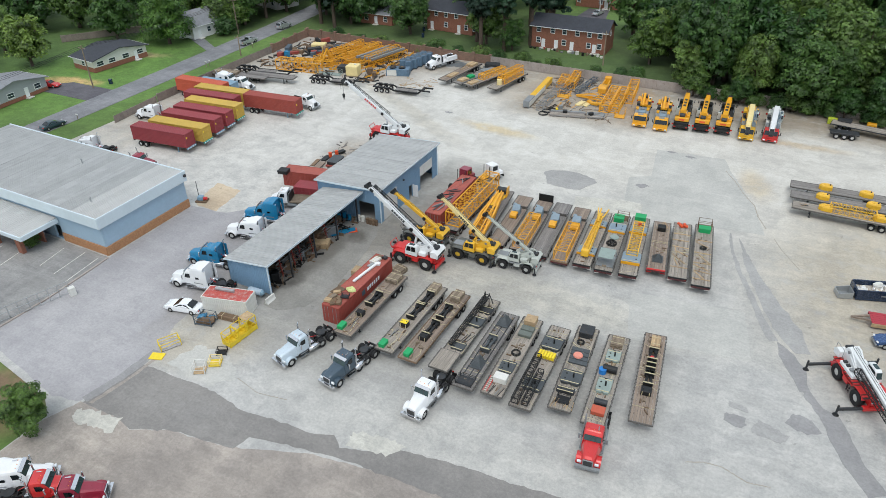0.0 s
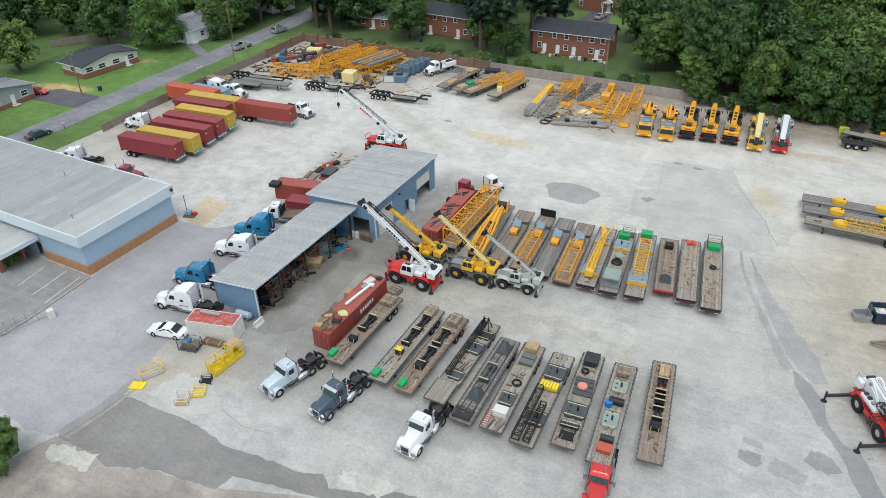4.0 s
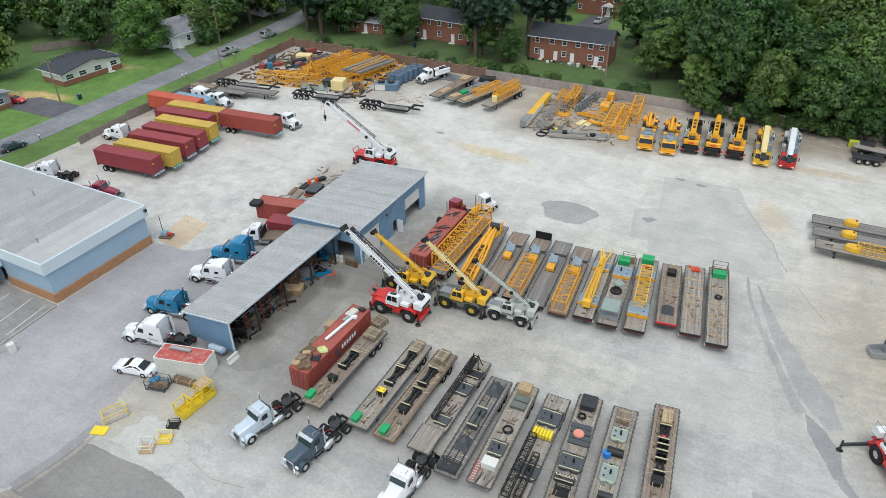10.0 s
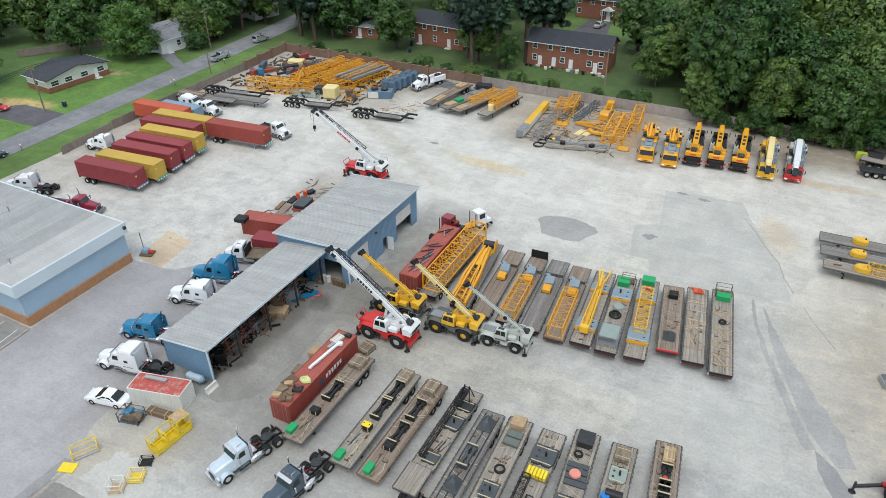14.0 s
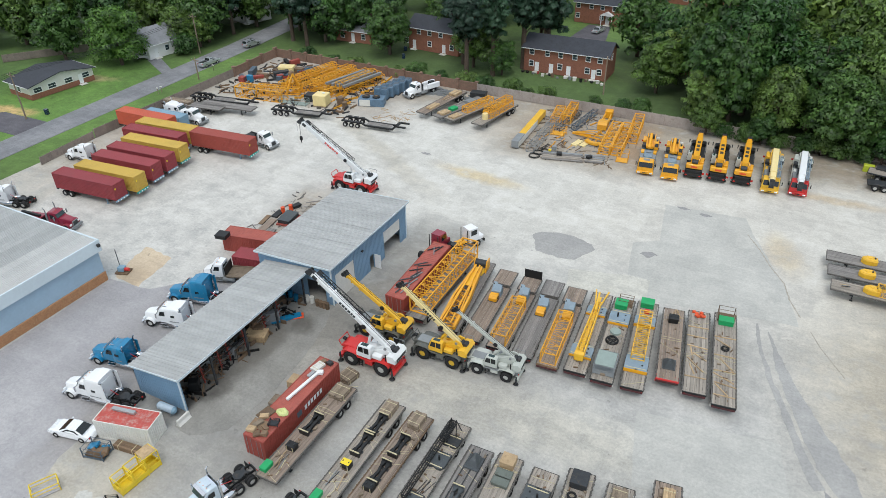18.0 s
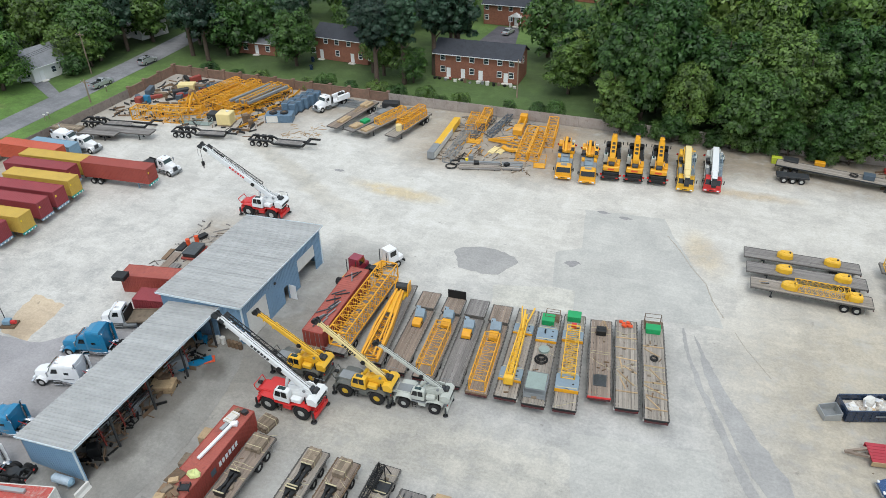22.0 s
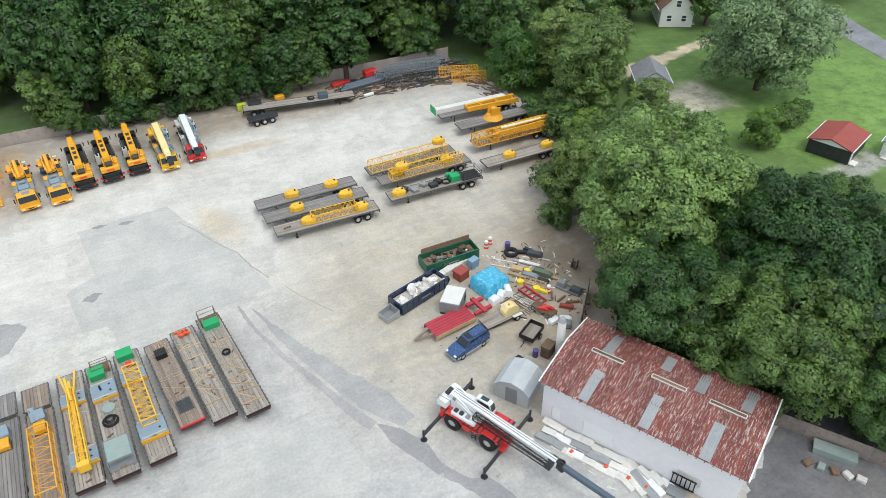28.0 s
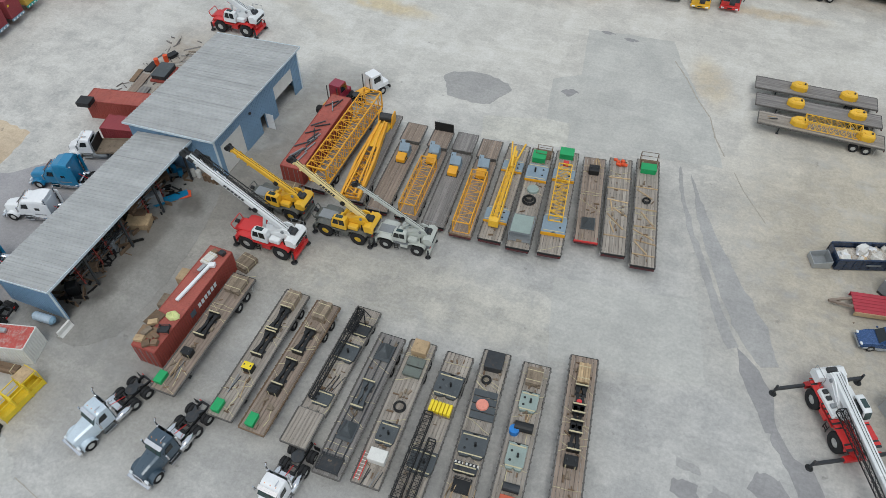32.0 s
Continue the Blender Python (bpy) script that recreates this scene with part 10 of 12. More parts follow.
part("side_sheet", Geo().box(-8.5, -0.675, 0.4, 2.0, -0.605, 1.45), OFF_WHITE, bm_, "faded white boom side")
part("root", Geo().box(-8.6, -0.66, 0.25, -5.0, 0.66, 1.6, c=0.06), GREY_STEEL, bm_)
part("skid", Geo().box(-6.5, -0.8, 0, -6.1, 0.8, 0.3), TIMBER, bm_)
part("skid", Geo().box(6.1, -0.8, 0, 6.5, 0.8, 0.3), TIMBER, bm_)
lattice("grey steel lattice lying beside a boom", 14, 1.4, 1.1, 7, GREY_STEEL, on(-45.8, 133, 0.05, 92), 0.05)
lattice("dark narrow lattice beside a boom", 10, 0.9, 0.8, 6, SLATE, on(-43.8, 141, 0.05, 85), 0.045)
for x, y, a, L, n, nm in ((-39.9, 126.6, 15, 7.4, 9, "long grey weathered bearer mat with black machine parts"), (-34.6, 128.2, 12, 3.6, 9, "short grey weathered bearer mat")):
    fr = thing("bearer_mat", nm, "mat", "bearer mats", on(x, y, 0, a))
    for i in range(n):
        l0, l1 = rn.uniform(0, 0.5), rn.uniform(0, 0.5)
        part("bearer", Geo().box(-L / 2 + l0, -1.5 + i * 3.0 / n, 0.1, L / 2 - l1, -1.5 + (i + 0.86) * 3.0 / n, 0.3 + 0.05 * (i % 2), c=0.02), rn.choice([WOOD_DARK, GREY_STEEL, WOOD_GREY]), fr)
    for x_ in (-L * 0.36, 0, L * 0.36):
        part("cross_bar", Geo().box(x_ - 0.12, -1.5, 0, x_ + 0.12, 1.5, 0.1), DARK_STEEL, fr)
weight_block(on(-40.4, 126.6, 0.36, 20), BLACK, (0.9, 0.8, 0.5), label="black machine part on a grey mat"), weight_block(on(-35.4, 127.6, 0.36, 60), BLACK, (0.9, 0.7, 0.5), label="black machine part on a grey mat"), weight_block(on(-41.9, 128.2, 0.36, 15), GREY_STEEL, (0.8, 0.6, 0.7), label="grey pump block on a mat"), drum(on(-42.4, 127.4, 0.36), SAFE_YELLOW, 0.25, 0.3, "small bright yellow pail")
for x, y, r in ((-44.3, 124.9, 0.95), (-44.1, 126.4, 0.9), (-43.4, 127.6, 0.7)):
    coil(on(x, y, 0, 0), "black coiled hose on the gravel", r)
rods(on(-44.0, 129.2, 0, 80), 12, 2.6, BLACK, "black bars leaning side by side"), rods(on(-41.6, 131.6, 0, 95), 14, 3.0, SCRAP, "rusty tangled bars on gravel")
for i in range(2):
    lattice("wide yellow lattice laid on gravel", 11.4, 1.75, 1.5, 7, CRANE_ORANGE, on(-34.3 + i * 1.95, 136.5 + 0.4 * i, 0.05, 95), 0.085)
lattice("tall yellow lattice standing by the others", 9.4, 1.7, 1.9, 5, CRANE_ORANGE, on(-31.3, 142.0, 0.05, 97), 0.085)
bin_cage(on(-30.3, 129.9, 0, 8), CRANE_ORANGE, (1.9, 1.7, 1.8), "tall yellow steel basket")
jb = thing("tapered_jib", "open yellow jib head tapering to a nose", "jib", at=on(-38.2, 136.3, 0, -3))
for s_ in (-1, 1):
    part("side_arm", Geo().bar((-3.2, s_ * 0.12, 0.35), (3.1, s_ * 0.8, 0.5), 0.2), CRANE_ORANGE, jb)
    part("top_arm", Geo().bar((-3.2, s_ * 0.12, 0.45), (1.2, s_ * 0.6, 1.5), 0.14), CRANE_ORANGE, jb)
    part("upright", Geo().bar((1.2, s_ * 0.6, 1.5), (3.1, s_ * 0.8, 0.6), 0.14), CRANE_ORANGE, jb)
for x_, w_ in ((-1.8, 0.25), (-0.4, 0.4), (1.0, 0.55), (2.8, 0.75)):
    part("cross_tie", Geo().bar((x_, -w_, 0.45), (x_, w_, 0.45), 0.12), CRANE_ORANGE, jb)
part("side_plate", Geo().slab([(-3.0, 0.3), (0.4, 0.35), (0.4, 0.95), (-0.8, 0.8)], -0.32, -0.26), CRANE_AMBER, jb)
single("curved_bracket", Geo().slab([(-1.6, 0.5), (-0.4, 0.15), (0.9, 0.2), (1.7, 0.7), (1.2, 0.8), (0.4, 0.55), (-0.6, 0.5), (-1.3, 0.85)], -0.4, 0.4), CRANE_ORANGE, "yellow curved steel bracket on gravel", "bracket", at=on(-36.7, 133.7, 0, -14))
for k in range(2):
    timber_stack(on(-39.4 + 1.4 * k, 133.2 + 0.2 * k, 0, 78), (2.6, 1.1, 0.2), CREAM, "cream and yellow slatted pallet", 4)
bin_cage(on(-43.8, 135.6, 0, 5), CRANE_ORANGE, (2.4, 1.9, 0.9), "low yellow steel cage")
lattice("yellow lattice piece by the boundary wall", 6.4, 1.7, 0.9, 5, CRANE_ORANGE, on(-46.7, 143.2, 0.05, 99), 0.07), lattice("yellow lattice piece with a raised end", 7.2, 1.5, 1.6, 5, CRANE_ORANGE, on(-44.5, 144.0, 0.05, 97), 0.09)
lattice("dark blue lattice lying towards the fence", 9.6, 0.95, 0.9, 7, JIB_BLUE, on(-41.2, 143.0, 0.05, 83), 0.06)
ph = thing("pin_head", "yellow boom head with boxed ends", "boom head", at=on(-37.5, 144.0, 0, 95))
part("body", Geo().slab([(-3.6, 0.1), (-1.2, 0.1), (-1.0, 1.2), (-3.2, 1.5), (-3.6, 1.1)], -0.85, 0.85), CRANE_ORANGE, ph)
for s_ in (-1, 1):
    part("arm", Geo().bar((-1.2, s_ * 0.6, 0.9), (3.4, s_ * 0.5, 1.1), 0.2), CRANE_ORANGE, ph)
    part("arm", Geo().bar((-1.2, s_ * 0.6, 0.2), (3.4, s_ * 0.5, 0.3), 0.16), CRANE_ORANGE, ph)
part("head_box", Geo().box(2.2, -0.7, 0.1, 3.7, 0.7, 1.5, c=0.05), CRANE_AMBER, ph)
litter("grey tubes lying side by side towards the fence", -48, 139, -33, 147.5, 34, GREY_STEEL, 2.5, 5.5, 0.14, 6)

# north-east corner
for i, (x, y, a, L, m_) in enumerate(((37, 144.6, -4, 12, BLUE_GREY), (38, 142.4, -4, 12, GREY_STEEL), (39.5, 146.4, -3, 11, BLUE_GREY), (45.4, 140.5, -20, 7, CRANE_ORANGE), (44.8, 144.2, -12, 8, SLATE), (46.0, 137.4, -20, 6, CRANE_ORANGE), (36.0, 141.0, -6, 9, DARK_STEEL))):
    lattice("grey-blue lattice section stacked near the fence" if m_ is not CRANE_ORANGE else "yellow lattice section in the yard corner", L, 1.5, 1.4, 9, m_, on(x, y, 0.05, a), 0.06)
lattice("grey lattice section on top of a stack", 10, 1.3, 1.2, 9, GREY_STEEL, on(37.5, 143.6, 1.5, -5), 0.06)
for i in range(3):
    single("steel_pipe", Geo().cyl((-5, 0, 0.35), (5, 0, 0.35), 0.35, 10), JIB_BLUE, "long blue-grey pipe on the ground", "pipe", "blue pipes", on(28.6 + i * 0.6, 143.6 + i * 0.85, 0, 9))
weight_block(on(30.4, 146.4, 0, 8), CRANE_RED, (2.4, 1.4, 1.6), label="red machine by the fence"), weight_block(on(24.6, 146.0, 0, 8), CRANE_RED, (3.4, 1.2, 0.6), label="flat red machine by the fence")
rods(on(30.5, 140.2, 0, 8), 26, 3.4, SCRAP, "rusty rods strewn along the yard edge"), rods(on(25.0, 141.6, 0, 0), 16, 3.0, SCRAP, "rusty scrap rods near the pipes"), rods(on(41.0, 138.6, 0, 160), 26, 4.0, SCRAP, "tangle of rusty bars in the corner"), rods(on(48.6, 121, 0, 110), 20, 4.0, SCRAP, "rusty bars under the trees"), rods(on(49.0, 127.5, 0, 100), 18, 3.4, SCRAP, "rusty scrap bars below branches")
single("pipe_offcut", Geo().cyl((-0.9, 0, 0.3), (0.9, 0, 0.3), 0.3, 10), OFF_WHITE, "short pale pipe offcut", "pipe", at=on(27.6, 139.4, 0, 8))
weight_block(on(6.6, 144.0, 0, 0), mat("lime_machine", "b6c23a", 0.5), (1.6, 1.0, 1.1), label="lime yellow machine under the trees"), weight_block(on(13.2, 144.6, 0, 0), CRANE_AMBER, (1.6, 1.0, 1.0), label="amber machine by the fence"), lidded_box(on(8.6, 142.6, 0.98, -8), DARK_STEEL, (2.2, 1.6, 0.7), "dark frame on the lowbed"), lidded_box(on(19.6, 139.6, 1.42, -8), JIB_BLUE, (1.6, 1.2, 0.8), "blue box on the lowbed", "deck_box"), coil(on(17.6, 140.0, 1.41), r=0.6)
dl = thing("dolly", "tri-axle trailer dolly coupled in front", "dolly", at=on(8.8, 138.0, 0, 5))
part("frame", Geo().box(-2.4, -0.9, 0.8, 2.4, 0.9, 1.1, c=0.04), DARK_STEEL, dl)
for s in (-1, 1):
    for k in range(3):
        wheel(dl, -1.3 + 1.3 * k, s * 0.95, 0.5, 0.5)

# ---- scrap ground beside the white store ----
def dumpster(label, paint, at, L, W, H, back=0.0):
    ob = thing("roll_off_dumpster", label, "dumpster", "", at)
    part("floor", Geo().box(-L / 2, -W / 2, 0.15, L / 2, W / 2, 0.3), paint, ob)
    for s in (-1, 1):
        h = H + (back if s > 0 else 0)
        w = part("side_wall", Geo().box(-L / 2, s * W / 2 - 0.05, 0.15, L / 2, s * W / 2 + 0.05, H, c=0.01), paint, ob)
        if s > 0 and back:
            part("high_board", Geo().box(-L / 2 + 0.3, W / 2 - 0.04, H + 0.1, L / 2 - 0.2, W / 2 + 0.04, h, c=0.01), SCRAP, ob, "brown rusty high side sheet")
        for i in range(int(L / 0.8) + 1):
            part("rib", Geo().box(-L / 2 + i * 0.8 - 0.06, s * (W / 2 + 0.05) - 0.05, 0.2, -L / 2 + i * 0.8 + 0.06, s * (W / 2 + 0.05) + 0.05, H - 0.05), paint, w)
        part("rim", Geo().box(-L / 2, s * W / 2 - 0.09, H, L / 2, s * W / 2 + 0.09, H + 0.1, c=0.02), paint, ob)
        part("end_wall", Geo().box(s * L / 2 - 0.05, -W / 2 + 0.06, 0.15, s * L / 2 + 0.05, W / 2 - 0.06, H, c=0.01), paint, ob)
        part("skid", Geo().box(-L / 2, s * 0.5 - 0.08, 0, L / 2, s * 0.5 + 0.08, 0.15), BLACK, ob)
    part("number_bar", Geo().box(-0.7, -W / 2 - 0.115, H * 0.55, 0.7, -W / 2 - 0.102, H * 0.68), GREY_STEEL, ob)
    return ob


def heap(label, at, L, W, H, n, mats, category="rubbish"):
    """Loose pieces of rubbish thrown in a heap."""
    ob = thing("rubbish_heap", label, category, "", at)
    part("bed", Geo().loft([[(x * L / 2, y * W / 2, z) for x, y in ((-1, -1), (1, -1), (1, 1), (-1, 1))] for z in (0, H * 0.6)]), mats[0], ob)
    for i in range(n):
        s = [rn.uniform(0.15, 0.6), rn.uniform(0.12, 0.4), rn.uniform(0.06, 0.25)]
        x, y = rn.uniform(-0.46, 0.46) * L, rn.uniform(-0.44, 0.44) * W
        z = H * 0.55 + H * 0.5 * (1 - (2 * x / L) ** 2) * rn.random()
        part("piece", Geo().box(-s[0], -s[1], -s[2], s[0], s[1], s[2], c=0.03), rn.choice(mats), ob, at=pose(x, y, z, rn.uniform(-35, 35), rn.uniform(-35, 35), rn.uniform(0, 180)))


dumpster("dark blue roll-off dumpster full of rubbish", CAR_NAVY, on(15.2, 87.4, 0, 19), 6.9, 2.3, 1.5)
heap("white and brown rubbish filling a dumpster", on(15.2, 87.4, 0.31, 19), 6.6, 2.0, 1.05, 40, [RUBBISH, WHITE_PAINT, PALE_PILE, OFF_WHITE, WOOD_TAN, OFF_WHITE])
dumpster("green open dumpster with a high rusty side", mat("dumpster_green", "1d5a44", 0.5, 0, 0.15, 0.8, "3a4a3c", 0.3), on(21.0, 91.7, 0, 2), 7.0, 2.3, 1.45, 0.8)
heap("scrap metal heaped in a dumpster", on(21.0, 91.7, 0.31, 2), 6.6, 2.0, 0.9, 26, [SCRAP, DARK_STEEL, GREY_STEEL, OFF_WHITE, BLACK, SCRAP])
cb = thing("skip_bin", "small open pale grey steel bin", "bin", at=on(10.9, 85.7, 0, 19))
part("floor", Geo().box(-0.85, -0.8, 0.05, 0.85, 0.8, 0.12), GREY_STEEL, cb)
for s_ in (-1, 1):
    part("side", Geo().slab([(-0.85, 0.05), (0.85, 0.05), (0.85, 1.0), (-0.85, 0.7)], s_ * 0.8 - 0.03, s_ * 0.8 + 0.03), GALV, cb)
    part("end", Geo().box(s_ * 0.85 - 0.03, -0.77, 0.05, s_ * 0.85 + 0.03, 0.77, 1.0 if s_ > 0 else 0.7), GALV, cb)
gs = thing("generator_set", "grey enclosed generator with a pale lid", "generator", at=on(18.0, 84.2, -0.25, 49))
part("housing", Geo().box(-1.5, -1.15, 0.5, 1.5, 1.15, 2.0, c=0.05), GREY_STEEL, gs)
part("lid", Geo().box(-1.45, -1.1, 2.0, 1.45, 1.1, 2.06, c=0.02), OFF_WHITE, gs)
part("base", Geo().box(-1.5, -1.1, 0.25, 1.5, 1.1, 0.5, c=0.02), DARK_STEEL, gs)
for s in (-1, 1):
    part("vent", Geo().box(0.4, s * 1.16 - 0.015, 0.9, 1.3, s * 1.16 + 0.015, 1.6), DARK_STEEL, gs)
tp = thing("tarp_pile", "stack under a crumpled bright blue tarpaulin", "tarpaulin", at=on(23.3, 85.4, 0, 15) @ Matrix.Diagonal((0.8, 1.0, 1.0, 1)))
n_ = 12
V = [(-2.3 + 4.6 * i / n_ + 0.1 * math.sin(j * 2.1), -1.7 + 3.4 * j / n_ + 0.1 * math.sin(i * 1.7), (0.05 if i in (0, n_) or j in (0, n_) else 1.75 + 0.05 * math.sin(i * 1.9 + j) + 0.05 * math.cos(j * 2.3 - i)) if not (i in (1, n_ - 1) or j in (1, n_ - 1)) else (0.05 if (i in (0, n_) or j in (0, n_)) else 1.62 + 0.05 * math.sin(i * 3 + j * 2))) for j in range(n_ + 1) for i in range(n_ + 1)]
part("tarpaulin", Geo().add(V, [(j * (n_ + 1) + i, j * (n_ + 1) + i + 1, (j + 1) * (n_ + 1) + i + 1, (j + 1) * (n_ + 1) + i) for j in range(n_) for i in range(n_)]), TARP, tp, smooth=True)
part("pallet", Geo().box(-2.4, -1.8, 0, 2.4, 1.8, 0.05), TIMBER, tp)
for i in range(3):
    part("flap", Geo().loft([[(x * s, y * s, z) for x, y in ((-0.9, -0.6), (0.9, -0.5), (0.8, 0.6), (-0.8, 0.5))] for s, z in ((1, 0.02), (0.8, 0.5 + 0.2 * i), (0.4, 0.7 + 0.2 * i))]), WHITE_PAINT, tp, "crumpled white sheeting", at=on(-1.6 + i * 1.3, -2.1, 0, i * 25))
lidded_box(on(21.0, 88.4, 0, 20), CONT_RED, (1.5, 1.3, 1.2), "rusty red steel chest"), lidded_box(on(23.2, 89.6, 0, 20), CONT_BLUE, (1.2, 0.8, 1.2), "blue and brown upright crate")
timber_stack(on(20.8, 90.2, 0, 20), (5.0, 0.9, 0.6), PALE_PILE, "long pale beams beside a dumpster", 3)
FADED_RED = mat("faded_red_steel", "a83440", 0.6, 0, 0.15, 0.9, "8a5550", 0.35)
rtl = thing("red_trailer", "faded red flat equipment trailer with bent frame", "trailer", at=on(16.4, 81.5, 0, 10))
for i in range(6):
    part("deck_sheet", Geo().box(-2.6, -1.15 + i * 0.39, 0.75, 2.6, -0.8 + i * 0.39, 0.84), FADED_RED, rtl)
part("tongue", Geo().bar((-2.6, -0.5, 0.7), (-4.6, 0, 0.5), 0.22).bar((-2.6, 0.5, 0.7), (-4.6, 0, 0.5), 0.22), WOOD_RED, rtl)
part("gooseneck", Geo().box(2.7, -1.0, 0.7, 5.0, -0.6, 1.1, c=0.03).box(2.7, 0.6, 0.7, 5.0, 1.0, 1.1, c=0.03).box(3.6, -1.3, 0.9, 4.1, 1.3, 1.25, c=0.03), FADED_RED, rtl)
for s in (-1, 1):
    wheel(rtl, 1.4, s * 0.9, 0.4, 0.3)
    part("side_board", Geo().box(-2.6, s * 1.18 - 0.05, 0.3, 2.6, s * 1.18 + 0.05, 0.8), FADED_RED if s > 0 else WOOD_TAN, rtl)
ct = thing("compressor_trailer", "yellow compressor on a wooden flat trailer", "compressor", at=on(22.1, 80.1, 0, 8))
for i in range(6):
    part("deck_board", Geo().box(-2.6, -0.9 + i * 0.3, 0.5, 2.2, -0.63 + i * 0.3, 0.56), WOOD_GREY, ct)
part("frame", Geo().box(-2.6, -0.95, 0.36, 2.2, 0.95, 0.5, c=0.02), DARK_STEEL, ct)
part("compressor", Geo().slab([(0.0, 0.56), (1.8, 0.56), (1.8, 1.3), (1.3, 1.65), (0.4, 1.65), (0.0, 1.1)], -0.5, 0.5), CREAM, ct)
part("cap", Geo().cyl((0.8, 0, 1.65), (0.8, 0, 1.85), 0.12, 8), CRANE_AMBER, ct)
for s in (-1, 1):
    wheel(ct, 1.2, s * 1.1, 0.38, 0.26)
    part("wheel_arch", Geo().box(0.6, s * 1.1 - 0.18, 0.78, 1.8, s * 1.1 + 0.18, 0.84, c=0.01), OFF_WHITE, ct)
uc = thing("utility_cart", "small dark two-wheel box trailer", "utility trailer", at=on(23.6, 76.4, 0, 32))
part("floor", Geo().box(-1.3, -0.8, 0.5, 1.3, 0.8, 0.56), WOOD_GREY, uc)
for s in (-1, 1):
    part("side", Geo().box(-1.3, s * 0.8 - 0.03, 0.5, 1.3, s * 0.8 + 0.03, 1.05), BLACK, uc)
    part("end", Geo().box(s * 1.3 - 0.03, -0.77, 0.5, s * 1.3 + 0.03, 0.77, 1.05), BLACK, uc)
    wheel(uc, 0.2, s * 0.95, 0.34, 0.2)
part("drawbar", Geo().bar((-1.3, 0, 0.5), (-2.4, 0, 0.4), 0.08), BLACK, uc)
for x, y in ((26.3, 92.2), (27.1, 92.7), (28.9, 81.7)):
    tc_ = thing("traffic_drum", "orange and white striped traffic drum", "traffic drum", "traffic drums", on(x, y))
    for k in range(4):
        part("band", Geo().cyl((0, 0, 0.02 + 0.25 * k), (0, 0, 0.27 + 0.25 * k), 0.3 - 0.02 * k, 12, 0.29 - 0.02 * k), (SAFETY, WHITE_PAINT)[k % 2], tc_)
# pieces laid out in rough rows
FADED_GREEN = mat("faded_green_case", "5d6f5a", 0.6, 0, 0.15, 1.0, "6e685a", 0.4)
bl = thing("timber_pallet", "pale timber pallet lying flat", "frame", at=on(26.7, 88.4, 0, -42))
for y in (-0.6, 0.5):
    part("side", Geo().box(-1.5, y - 0.08, 0, 1.5, y + 0.08, 0.2, c=0.01), PALE_PILE, bl)
for x in (-1.3, 0, 1.3):
    part("cross_piece", Geo().box(x - 0.07, -0.52, 0.02, x + 0.07, 0.42, 0.18), WOOD_TAN, bl)
for x, y, a, L, w, h, m_ in ((29.0, 87.5, -48, 3.0, 0.35, 0.2, GALV), (29.5, 87.1, -47, 2.8, 0.4, 0.25, PALE_PILE), (29.9, 86.6, -50, 2.6, 0.35, 0.2, GREY_STEEL), (30.9, 88.2, -46, 1.9, 0.7, 0.6, SLATE), (31.6, 87.0, -46, 1.6, 0.2, 0.12, PALE_PILE),
                             (27.6, 86.8, -45, 1.5, 0.8, 0.4, WOOD_TAN), (28.3, 84.9, -52, 2.0, 0.7, 0.6, GREY_STEEL), (29.9, 84.7, -52, 2.4, 0.7, 0.6, FADED_GREEN), (30.4, 84.0, -52, 2.5, 0.3, 0.25, WOOD_TAN), (29.2, 83.7, -54, 1.8, 0.5, 0.4, DARK_STEEL),
                             (27.0, 85.7, -50, 2.2, 0.25, 0.3, WOOD_TAN), (29.9, 89.2, -30, 1.8, 0.5, 0.4, BLACK), (30.6, 89.3, -60, 1.2, 0.4, 0.5, DARK_STEEL), (31.6, 80.2, -58, 1.4, 0.8, 0.8, SLATE), (30.7, 81.8, -58, 1.0, 0.7, 0.9, GREY_STEEL),
                             (29.4, 78.6, -40, 1.6, 0.5, 0.4, CONT_RED), (28.2, 77.0, -30, 1.4, 0.6, 0.4, OFF_WHITE), (26.9, 77.2, 10, 1.3, 0.7, 0.5, WHITE_PAINT), (27.8, 76.0, -35, 1.0, 0.6, 0.6, GREY_STEEL), (29.6, 80.0, 20, 1.4, 0.2, 0.3, SCRAP), (30.4, 79.0, -20, 1.5, 0.2, 0.3, SCRAP), (29.0, 81.0, 60, 1.3, 0.2, 0.3, SCRAP), (28.3, 82.1, -55, 1.5, 0.4, 0.35, SAFE_YELLOW)):
    ob = thing("scrap_piece", "weathered piece of salvaged steel or timber", "scrap", "scrap pieces", on(x, y, 0, a))
    part("body", Geo().slab([(-L / 2, 0.03), (L / 2, 0.03), (L / 2, h * 0.7), (L * 0.36, h), (-L * 0.42, h), (-L / 2, h * 0.6)], -w / 2, w / 2), m_, ob)
    part("foot", Geo().box(-L * 0.4, -w * 0.56, 0, L * 0.4, w * 0.56, 0.06), SCRAP, ob)
for x, y in ((26.8, 84.5), (28.5, 85.9), (27.9, 82.7)):
    drum(on(x, y), SAFE_YELLOW, 0.38, 0.4, "short yellow round tank in scrap")
